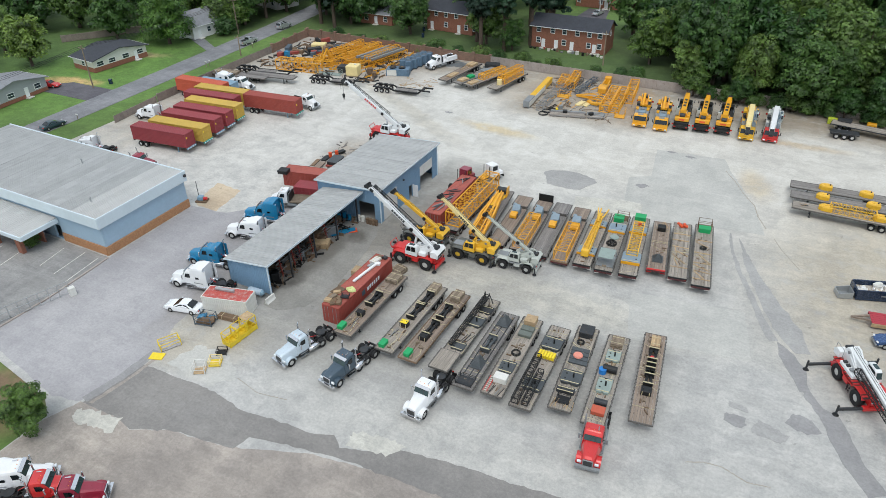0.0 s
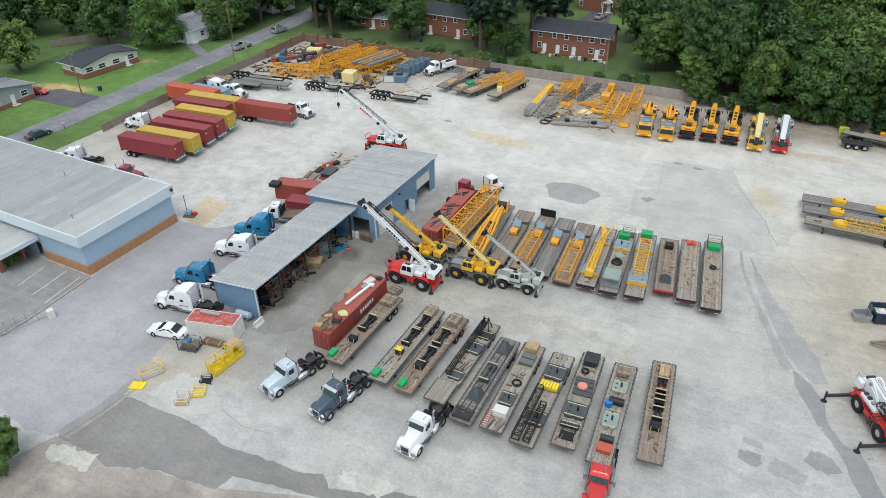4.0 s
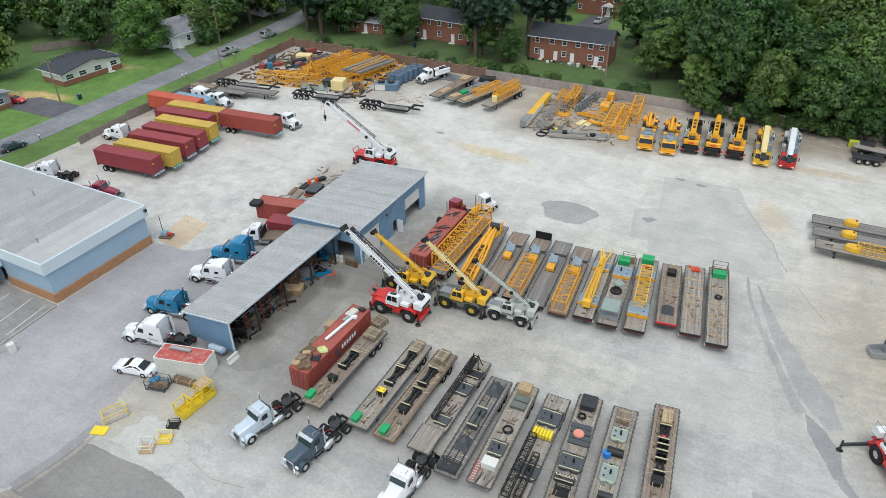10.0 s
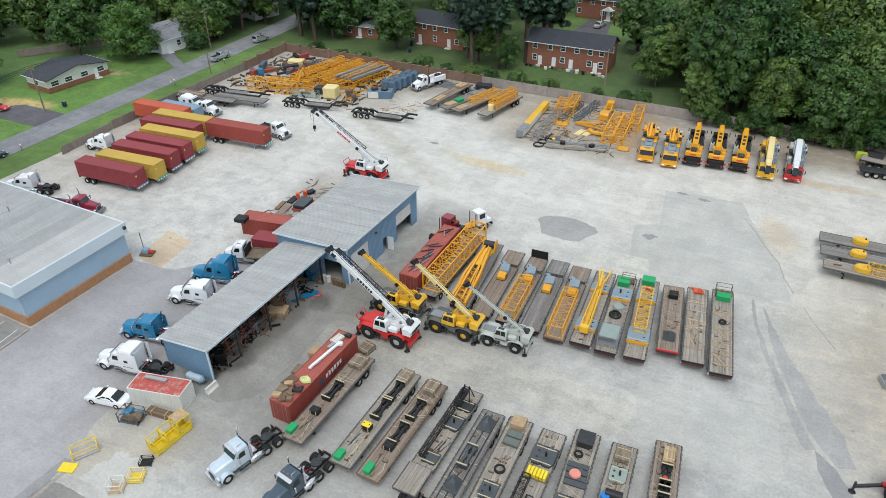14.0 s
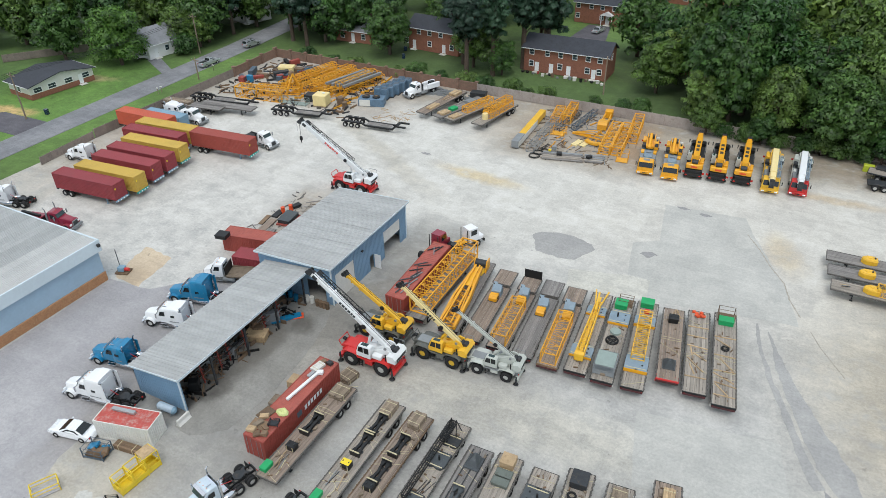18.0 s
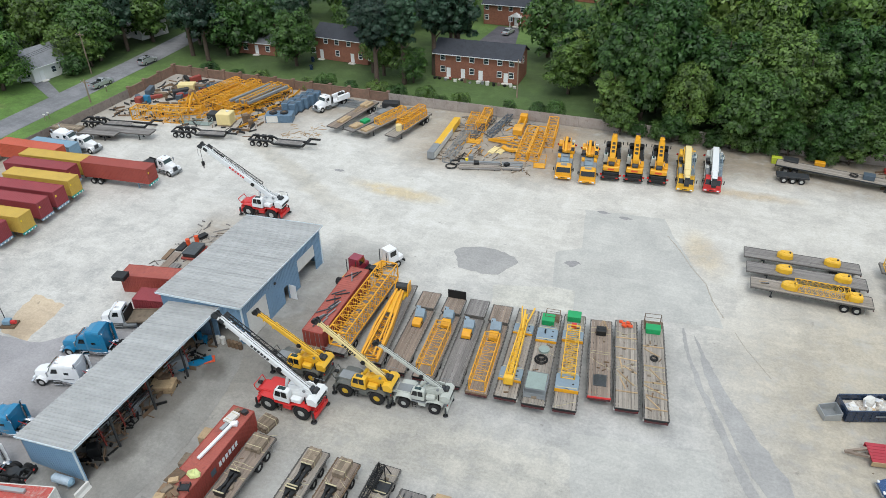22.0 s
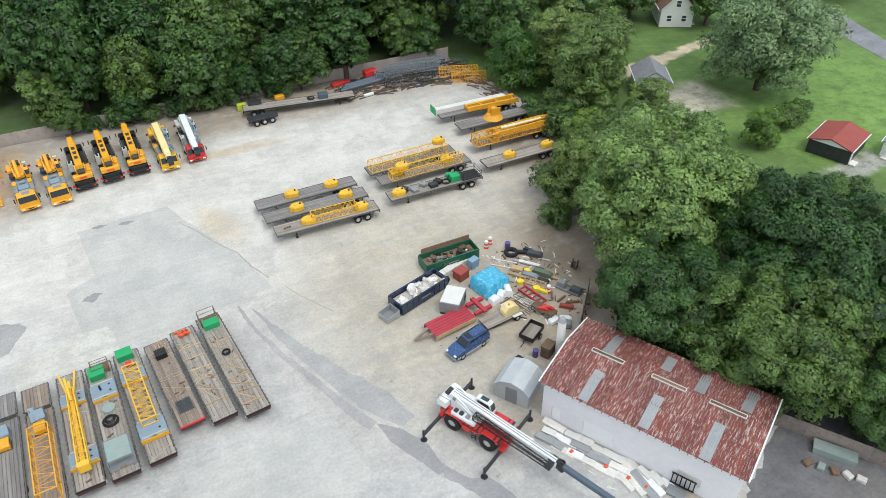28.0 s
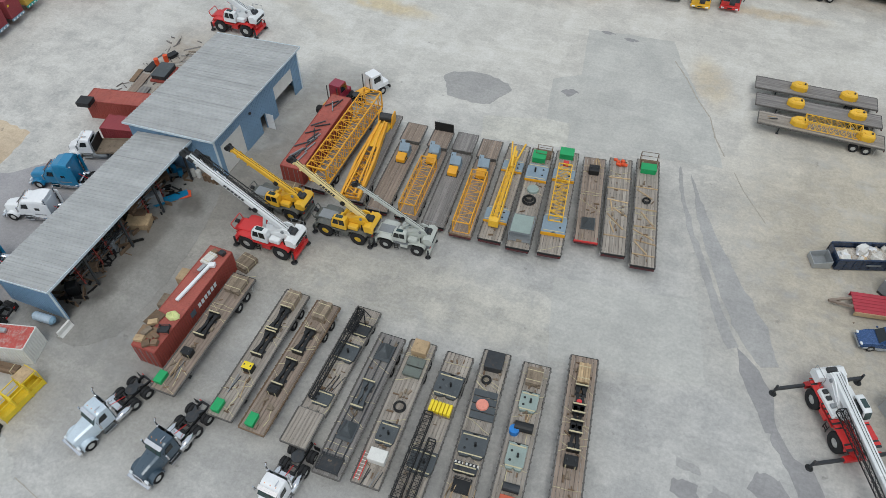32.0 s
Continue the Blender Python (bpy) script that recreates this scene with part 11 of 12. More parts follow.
for x, y, a, L, m_, nm in ((26.9, 81.9, -74, 3.6, FADED_RED, "faded red steel ladder frame"), (28.0, 83.9, -52, 3.4, WOOD_TAN, "rusty tan roller frame"), (31.2, 81.1, -58, 2.9, GREY_STEEL, "grey skid frame under dark machinery")):
    lf = thing("steel_ladder", nm, "ladder", "steel ladders", on(x, y, 0, a))
    for s_ in (-1, 1):
        part("rail", Geo().box(-L / 2, s_ * 0.5 - 0.07, 0.1, L / 2, s_ * 0.5 + 0.07, 0.34, c=0.01), m_, lf)
    for k in range(6):
        part("rung", Geo().box(-L * 0.46 + k * L * 0.18, -0.44, 0.14, -L * 0.46 + k * L * 0.18 + 0.12, 0.44, 0.28), m_, lf)
rods(on(25.6, 81.6, 0, -72), 16, 3.6, PALE_PILE, "long pale rods lying side by side"), rods(on(25.2, 80.8, 0, -70), 10, 2.6, SCRAP, "rusty rods lying side by side"), rods(on(24.6, 82.4, 0, 15), 12, 3.2, SCRAP, "rusty bars beside the tarpaulin")
tb = thing("work_table", "brown work table with red gear on top", "table", at=on(26.6, 78.9, 0, -65))
part("top", Geo().box(-1.4, -0.6, 0.75, 1.4, 0.6, 0.85, c=0.02), SCRAP, tb)
for sx in (-1, 1):
    for sy in (-1, 1):
        part("leg", Geo().box(sx * 1.3 - 0.05, sy * 0.5 - 0.05, 0, sx * 1.3 + 0.05, sy * 0.5 + 0.05, 0.75), SCRAP, tb)
for x_, y_, L_ in ((0.4, 0.2, 1.4), (0.1, -0.3, 1.1)):
    single("red_clamp", Geo().slab([(-L_ / 2, 0), (L_ / 2, 0), (L_ / 2, 0.14), (0.1, 0.3), (-L_ / 2, 0.2)], -0.18, 0.18), CRANE_RED, "bright red steel clamp on a table", "clamp", "red clamps", on(26.6, 78.9, 0.852, -65) @ on(x_, y_, 0, 20))
drum(on(28.7, 91.1), mat("violet_drum", "5a4a86", 0.5), 0.35, 0.8, "violet plastic drum by a tyre")
ty = thing("tyre", "worn black lorry tyre standing against beams", "tyre", at=on(18.8, 88.0, 0.62, 15) @ pose(0, 0, 0, 90, 0, 0))
part("tread", ring_geo(0.42, 0.2, 0, 18, 8), RUBBER, ty, smooth=True)
ty = thing("tyre", "large worn tractor tyre lying flat", "tyre", at=on(28.5, 89.8, 0.26))
part("tread", ring_geo(0.66, 0.26, 0, 20, 8), RUBBER, ty, smooth=True)
sp = thing("cable_spool", "brown wooden cable spool on its side", "cable spool", at=on(34.0, 84.2, 0.62, 40))
for y in (-0.3, 0.3):
    part("flange", Geo().cyl((0, y - 0.04, 0), (0, y + 0.04, 0), 0.62, 16), TIMBER, sp)
part("core", Geo().cyl((0, -0.3, 0), (0, 0.3, 0), 0.3, 12), DARK_STEEL, sp)
qs = thing("tool_shed", "small pale grey metal shed with a gambrel roof", "shed", at=on(18.6, 70.4, 0, -54))
PALE_SHED = mat("pale_grey_shed_sheet", "b4b8ba", 0.55, 0.1, 0.1, 0.8, "8f8f8c", 0.3)
part("body", Geo().slab([(-1.7, 0), (1.7, 0), (1.7, 1.8), (1.2, 2.35), (0, 2.75), (-1.2, 2.35), (-1.7, 1.8)], -1.65, 1.65), PALE_SHED, qs)
for s in (-1, 1):
    part("roof_sheet", Geo().slab([(s * 1.85, 1.72), (s * 1.24, 2.38), (s * 1.22, 2.46), (s * 1.88, 1.8)], -1.8, 1.8), PALE_SHED, qs)
    part("roof_sheet", Geo().slab([(s * 1.24, 2.38), (0, 2.78), (0, 2.86), (s * 1.24, 2.46)], -1.8, 1.8), PALE_SHED, qs)
part("door", Geo().box(-0.6, -1.69, 0.05, 0.6, -1.651, 1.95), GREY_STEEL, qs)
lidded_box(on(23.8, 73.4, 0, 30), SCRAP, (1.4, 1.0, 1.5), "brown steel cabinet by the store"), drum(on(22.5, 73.7), mat("purple_drum", "4b3f78", 0.5), 0.3, 0.9, "dark purple plastic drum"), weight_block(on(20.4, 73.6, 0, 20), BLACK, (1.0, 0.8, 0.7), label="black machine block behind a shed")
for i in range(34):
    k, w = i // 3, i % 3
    x, y = 19.9 + 0.51 * (k * 1.0) - 0.86 * (0.5 + 0.85 * w), 65.4 - 0.86 * (k * 1.0) - 0.51 * (0.5 + 0.85 * w)
    L = rn.uniform(1.3, 2.3)
    single("board", Geo().box(-L / 2, -rn.uniform(0.28, 0.42), 0, L / 2, rn.uniform(0.28, 0.42), rn.uniform(0.08, 0.4), c=0.02), rn.choice([PALE_PILE, PALE_PILE, OFF_WHITE, OFF_WHITE, WHITE_PAINT, OFF_WHITE, GALV]), "pale board or panel stacked outside the store", "board", "boards by the store", on(x + rn.uniform(-0.15, 0.15), y, 0.0, -59 + (0 if k < 8 else -25) + rn.uniform(-6, 6)))
for x, y in ((19.4, 62.0), (22.4, 57.6), (21.3, 59.4), (23.2, 56.2)):
    weight_block(on(x, y, 0, 20), SAFETY, (0.4, 0.3, 0.3), label="small orange block on the ground")
cg = thing("barred_rack", "black barred rack on a small cart", "rack", at=on(25.9, 54.9, 0, -59))
for i in range(6):
    part("bar", Geo().box(-1.0 + i * 0.38, -0.04, 0.3, -0.9 + i * 0.38, 0.04, 1.6), BLACK, cg)
for z in (0.25, 1.55):
    part("rail", Geo().box(-1.05, -0.05, z, 1.05, 0.05, z + 0.1), BLACK, cg)
part("cart", Geo().box(-1.0, -1.2, 0, 0.6, -0.2, 0.3, c=0.03), GREY_STEEL, cg)
single("yellow_mat", Geo().box(-0.9, -0.6, 0, 0.9, 0.6, 0.2, c=0.05), CREAM, "pale yellow foam block on the ground", "block", at=on(22.6, 53.4, 0, 20))
single("green_trough", Geo().slab([(-1.7, 0), (1.7, 0), (1.8, 0.7), (-1.8, 0.7)], -0.6, 0.6), MINT_STEEL, "pale green steel trough by the fence", "trough", at=on(40.4, 51.9, 0, -52))
for i in range(5):
    weight_block(on(37.6 + 0.7 * i, 52.2 - 0.8 * i, 0, 30 * i), rn.choice([MINT_STEEL, SCRAP, PALE_PILE]), (0.8, 0.6, 0.4), label="rough block by the side drive")

# ---- around the sheds ----
def basket(label, at, paint=None, size=(1.4, 1.3, 2.0), solid=0.75, floor=None):
    """A crane work basket: closed lower panels, corner posts and a rail frame on top."""
    paint = paint or SAFE_YELLOW
    ob = thing("work_basket", label, "work basket", "work baskets", at)
    x, y, z = size
    part("floor", Geo().box(-x / 2, -y / 2, 0.06, x / 2, y / 2, 0.12), floor or paint, ob)
    for s in (-1, 1):
        if solid:
            part("side_panel", Geo().box(-x / 2, s * y / 2 - 0.015, 0.12, x / 2, s * y / 2 + 0.015, solid), paint, ob)
            part("end_panel", Geo().box(s * x / 2 - 0.015, -y / 2 + 0.02, 0.12, s * x / 2 + 0.015, y / 2 - 0.02, solid), paint, ob)
        part("top_rail", Geo().bar((-x / 2, s * y / 2, z), (x / 2, s * y / 2, z), 0.07).bar((s * x / 2, -y / 2, z), (s * x / 2, y / 2, z), 0.07), paint, ob)
        part("mid_rail", Geo().bar((-x / 2, s * y / 2, z * 0.56), (x / 2, s * y / 2, z * 0.56), 0.05).bar((s * x / 2, -y / 2, z * 0.56), (s * x / 2, y / 2, z * 0.56), 0.05), paint, ob)
        for q in (-1, 1):
            part("corner_post", Geo().box(s * x / 2 - 0.04, q * y / 2 - 0.04, 0, s * x / 2 + 0.04, q * y / 2 + 0.04, z), paint, ob)
    return ob


BASKET_YELLOW = mat("basket_yellow", "dcc02f", 0.5, 0, 0.12, 1.0, "b39a35", 0.3)
for k in range(3):
    basket("yellow steel work basket standing beside its twins", on(-52.1 + 0.12 * k, 43.6 + 1.42 * k, 0, 84), BASKET_YELLOW, (1.36, 1.35, (1.7, 1.8, 2.1)[k]), 0.7)
basket("low open yellow work basket on the asphalt", on(-58.3, 40.0, 0.0, 62), BASKET_YELLOW, (2.3, 1.3, 0.95), 0, APRON)
basket("white work basket with a tan floor", on(-52.0, 38.4, 0, 30), OFF_WHITE, (1.3, 1.2, 1.1), 0, WOOD_TAN), basket("cream work basket with a yellow floor", on(-51.3, 40.1, 0, 30), CREAM, (1.3, 1.2, 0.8), 0, BASKET_YELLOW), bin_cage(on(-51.9, 41.8, 0, 30), BLACK, (1.1, 0.9, 0.6), "dark wire crate on the ground")
single("plywood_sheet", Geo().box(-0.66, -0.62, 0, 0.66, 0.62, 0.05), WOOD_TAN, "tan plywood sheet on a work basket", "plywood sheet", at=on(-51.9, 46.4, 2.13, 84))
single("yellow_plate", Geo().box(-0.8, -0.55, 0, 0.8, 0.55, 0.08), SAFE_YELLOW, "flat bright yellow plate on concrete", "plate", at=on(-58.2, 37.9, 0.02, 20))
for x, y in ((-57.6, 45.2),):
    bin_cage(on(x, y, 0, 14), JIB_BLUE, (2.2, 1.5, 1.3), "blue-grey wire crate of scrap")
heap("rusty scrap piled in a blue crate", on(-57.6, 45.2, 0.17, 14), 1.9, 1.2, 0.5, 10, [SCRAP, DARK_STEEL, TRUCK_BLUE])
timber_stack(on(-55.4, 46.9, 0, 8), (2.8, 0.8, 0.6), SCRAP, "rusty steel channels in a stack")
pt = thing("gas_tank", "pale grey horizontal gas tank on legs", "gas tank", at=on(-55.6, 52.2, 0, 3))
part("shell", Geo().cyl((-0.95, 0, 0.75), (0.95, 0, 0.75), 0.42, 16), mat("tank_grey", "a9b8c4", 0.4, 0.1), pt, smooth=False)
for s in (-1, 1):
    part("dome", Geo().cyl((s * 0.95, 0, 0.75), (s * 1.2, 0, 0.75), 0.42, 16, 0.2), CONT_BLUE, pt)
    part("leg", Geo().box(s * 0.6 - 0.06, -0.3, 0, s * 0.6 + 0.06, 0.3, 0.42), GREY_STEEL, pt)
single("barrier", Geo().slab([(-0.3, 0), (0.3, 0), (0.12, 0.3), (0.1, 0.75), (-0.1, 0.75), (-0.12, 0.3)], -0.8, 0.8), OFF_WHITE, "white concrete barrier at the shed corner", "barrier", at=on(-53.3, 52.1, 0, 0))
for i in range(20):
    x, y = rn.uniform(-60, -55.4), rn.uniform(55, 73.5)
    weight_block(on(x, y, 0, rn.uniform(0, 90)), rn.choice([SCRAP, BLACK, CRANE_RED, DARK_STEEL, GREY_STEEL, SCRAP]), (rn.uniform(0.7, 1.8), rn.uniform(0.6, 1.2), rn.uniform(0.6, 1.8)), label="machine part stored under the shed roof")
for y in (58.5, 62.5, 68.5):
    rk = thing("pipe_rack", "rusty red steel pipe rack under the shed", "rack", "pipe racks", on(-55.6, y, 0, 90))
    for sx in (-1, 1):
        part("upright", Geo().bar((sx * 1.3, -0.3, 0), (sx * 1.3, 0.0, 2.6), 0.12), CONT_RED, rk)
        for k in range(3):
            part("arm", Geo().bar((sx * 1.3, -0.5, 0.6 + 0.7 * k), (sx * 1.3, 0.5, 0.7 + 0.7 * k), 0.08), CONT_RED, rk)
    for k in range(7):
        part("pipe", Geo().bar((-2.0, rn.uniform(-0.4, 0.4), 0.75 + 0.7 * (k % 3)), (2.0, rn.uniform(-0.4, 0.4), 0.75 + 0.7 * (k % 3)), 0.09), rn.choice([SCRAP, DARK_STEEL, GREY_STEEL]), rk)
for x, y, m_ in ((-57.4, 73.2, TRUCK_BLUE), (-56.7, 73.7, TRUCK_BLUE), (-55.6, 73.4, TRUCK_BLUE), (-54.3, 73.9, OFF_WHITE), (-53.6, 74.0, OFF_WHITE)):
    drum(on(x, y), m_, 0.3, 0.9, "plastic drum by the workshop wall")
for i in range(4):
    drum(on(-52.6 + 0.5 * i, 73.8, 0, 0), SCRAP, 0.25, 0.9, "rusty gas cylinder by the wall")
lidded_box(on(-55.2, 65.6, 0, 20), WOOD_TAN, (2.4, 1.6, 0.9), "tan plywood crate before the shed"), single("kayak", Geo().slab([(-1.6, 0.1), (1.6, 0.1), (1.9, 0.35), (-1.9, 0.35)], -0.4, 0.4), TRUCK_BLUE, "blue plastic hull shape on the ground", "hull", at=on(-54.4, 69.8, 0, 50)), single("orange_sheet", Geo().box(-0.9, -0.5, 0, 0.9, 0.5, 0.2, c=0.05), SAFETY, "orange plastic tray on the ground", "tray", at=on(-53.6, 70.8, 0, 40))
pf = thing("machine_platform", "dark flat machine platform on a red base frame", "platform", at=on(-68.7, 88.4, 0, 98))
part("base_frame", Geo().box(-1.7, -1.15, 0, 1.7, 1.15, 0.3, c=0.03), CONT_RED, pf)
part("deck", Geo().box(-1.45, -0.95, 0.3, 1.45, 0.95, 0.85, c=0.05), DARK_STEEL, pf)
part("cover", Geo().box(-1.5, -1.0, 0.85, 1.5, 1.0, 0.92, c=0.02), SLATE, pf)
for x, y, a, L, W, h, m_ in ((-66.1, 86.4, 96, 3.4, 1.1, 0.45, DARK_STEEL), (-70.6, 85.6, 98, 4.0, 1.2, 0.25, WOOD_RED), (-71.3, 89.1, 95, 2.1, 1.0, 0.3, BLACK), (-69.0, 84.2, 100, 2.2, 1.3, 0.3, WOOD_DARK), (-67.4, 84.9, 96, 2.0, 0.8, 0.25, WOOD_RED), (-70.2, 92.2, 70, 1.4, 0.9, 0.5, BLACK), (-64.9, 83.9, 95, 2.6, 1.2, 0.4, DARK_STEEL), (-72.0, 86.9, 100, 2.6, 0.7, 0.2, SCRAP)):
    pp = thing("platform_part", "dark steel platform part behind the workshop", "platform part", "parts behind the workshop", on(x, y, 0, a))
    part("plate", Geo().box(-L / 2, -W / 2, h * 0.5, L / 2, W / 2, h, c=0.02), m_, pp)
    for s_ in (-1, 1):
        part("runner", Geo().box(-L / 2 + 0.1, s_ * W * 0.36 - 0.08, 0, L / 2 - 0.1, s_ * W * 0.36 + 0.08, h * 0.5), DARK_STEEL, pp)
for i in range(12):
    plank(on(-67.9 + rn.uniform(-1.2, 1.4), 90.2 + 0.5 * i, 0, rn.choice([20, 35, 100]) + rn.uniform(-10, 10)), rn.uniform(1.2, 2.6), 0.22, rn.choice([WOOD_GREY, WOOD_DARK, TIMBER]))
for x, y in ((-70.3, 91.0), (-70.9, 89.9)):
    drum(on(x, y), SAFETY, 0.3, 1.0, "orange traffic drum behind the workshop")
lidded_box(on(-71.0, 77.6, 2.64, 12), BLACK, (1.6, 1.4, 0.6), "black box on a container roof")
op = thing("pump_unit", "small red and blue pump unit with a mast", "pump", at=on(-80.1, 67.9, 0, 20))
part("base", Geo().box(-0.9, -0.7, 0, 0.9, 0.7, 0.25, c=0.03), SCRAP, op)
part("pump", Geo().box(-0.6, -0.4, 0.25, 0.3, 0.4, 0.9, c=0.06), CONT_BLUE, op)
part("motor", Geo().cyl((0.3, 0, 0.5), (0.85, 0, 0.5), 0.25, 10), CRANE_RED, op)
part("mast", Geo().cyl((-0.7, 0.5, 0.2), (-0.7, 0.5, 3.2), 0.05, 6), DARK_STEEL, op)
gt = thing("sliding_gate", "galvanised sliding gate beside the kerb", "gate", at=on(-80.4, 33.6, 0, 72))
for z in (0.2, 1.1, 1.9):
    part("rail", Geo().bar((0, 0, z), (8.4, 0, z), 0.06), GALV, gt)
for i in range(8):
    part("post", Geo().box(i * 1.2 - 0.04, -0.04, 0, i * 1.2 + 0.04, 0.04, 1.95), GALV, gt)
part("operator_box", box(8.2, -0.9, 0, 9.0, -0.2, 1.2), OFF_WHITE, gt)

# flatbed bodies on the small trucks
fb = thing("wrecker_body", "maroon wrecker body with a folded boom", "wrecker body", at=on(-100.9, 71.0, 1.05, 14))
part("bed", Geo().box(-2.2, -1.1, 0, 0.4, 1.1, 0.35, c=0.05), TRUCK_MAROON, fb)
part("boom", Geo().bar((0.2, 0, 0.5), (-2.8, 0, 0.9), 0.35), BLACK, fb)

# ---- street furniture ----
def pole(x, y, h, lamp=False):
    ob = thing("utility_pole", "weathered wooden utility pole with a crossarm", "utility pole", "utility poles", on(x, y, -0.1))
    part("post", Geo().cyl((0, 0, 0), (0, 0, h), 0.17, 8, 0.11), TIMBER, ob)
    part("crossarm", Geo().box(-1.1, -0.06, h - 0.7, 1.1, 0.06, h - 0.56), TIMBER, ob)
    for u in (-0.9, 0, 0.9):
        part("insulator", Geo().cyl((u, 0, h - 0.56), (u, 0, h - 0.36), 0.06, 6), GREY_STEEL, ob)
    return (x, y, h)


P1 = pole(-139.8, 96.1, 9.5)
P2 = pole(-138.4, 142, 9.5)
P3 = pole(-139.0, 50, 9.5)
pole(-42.4, 158.5, 8.0)
pole(-125.2, 128, 5.0)
for a, b in ((P1, P2), (P3, P1)):
    for u in (-0.9, 0, 0.9):
        f = lambda t: (a[0] + (b[0] - a[0]) * t + u, a[1] + (b[1] - a[1]) * t, a[2] - 0.45 - 4 * 0.9 * t * (1 - t))
        g = Geo().loft([[(f(k / 8)[0] + 0.025 * c, f(k / 8)[1], f(k / 8)[2] + 0.025 * e) for c, e in ((-1, -1), (1, -1), (1, 1), (-1, 1))] for k in range(9)])
        single("overhead_wire", g, BLACK, "sagging black overhead wire between poles", "wire", "overhead wires")
for x, y in ((-126.6, 117.6), (-126.6, 118.6), (-126.8, 81.8), (-126.5, 134)):
    mb = thing("mailbox", "small pale mailbox on a post", "mailbox", "mailboxes", on(x, y, -0.06))
    part("post", Geo().box(-0.05, -0.05, 0, 0.05, 0.05, 1.1), TIMBER, mb)
    part("box", Geo().box(-0.25, -0.1, 1.1, 0.25, 0.1, 1.35, c=0.05), OFF_WHITE, mb)
for i in range(16):
    x = -62.4 + i * 1.2 + rn.uniform(-0.3, 0.3)
    lidded_box(on(x, 164.2 - rn.random(), -0.08, rn.uniform(0, 60)), rn.choice([CAR_NAVY, DARK_STEEL, OFF_WHITE, SCRAP, BLACK, GREY_STEEL, CONT_RED, TIMBER]), (rn.uniform(0.4, 0.8), rn.uniform(0.4, 0.7), rn.uniform(0.3, 0.9)), "household box or bin behind the terrace", "garden_box")
for x, y in ((-138.2, 99.6), (-68.6, 163.2), (-91.5, 160.4), (-94, 165.5)):
    lidded_box(on(x, y, -0.08, 20), CAR_NAVY, (0.7, 0.6, 1.1), "dark blue wheeled bin on grass", "wheeled_bin")


# ---- trees ----
def limb(g, p, q, r0, r1):
    g.cyl(p, q, r0, 7, r1, caps=False)


def leaves_at(rng, P, N, size):
    """Small leaf sprays at points P facing N, three corners each."""
    N = N / np.linalg.norm(N, axis=1)[:, None]
    t = np.cross(N, rng.normal(size=N.shape))
    t /= np.linalg.norm(t, axis=1)[:, None]
    b = np.cross(N, t)
    s = (size * rng.uniform(0.55, 1.4, len(P)))[:, None]
    return np.stack([P - t * s - b * s * 0.45, P + t * s - b * s * 0.45, P + b * s * 0.95 + N * s * 0.25], 1).reshape(-1, 3)


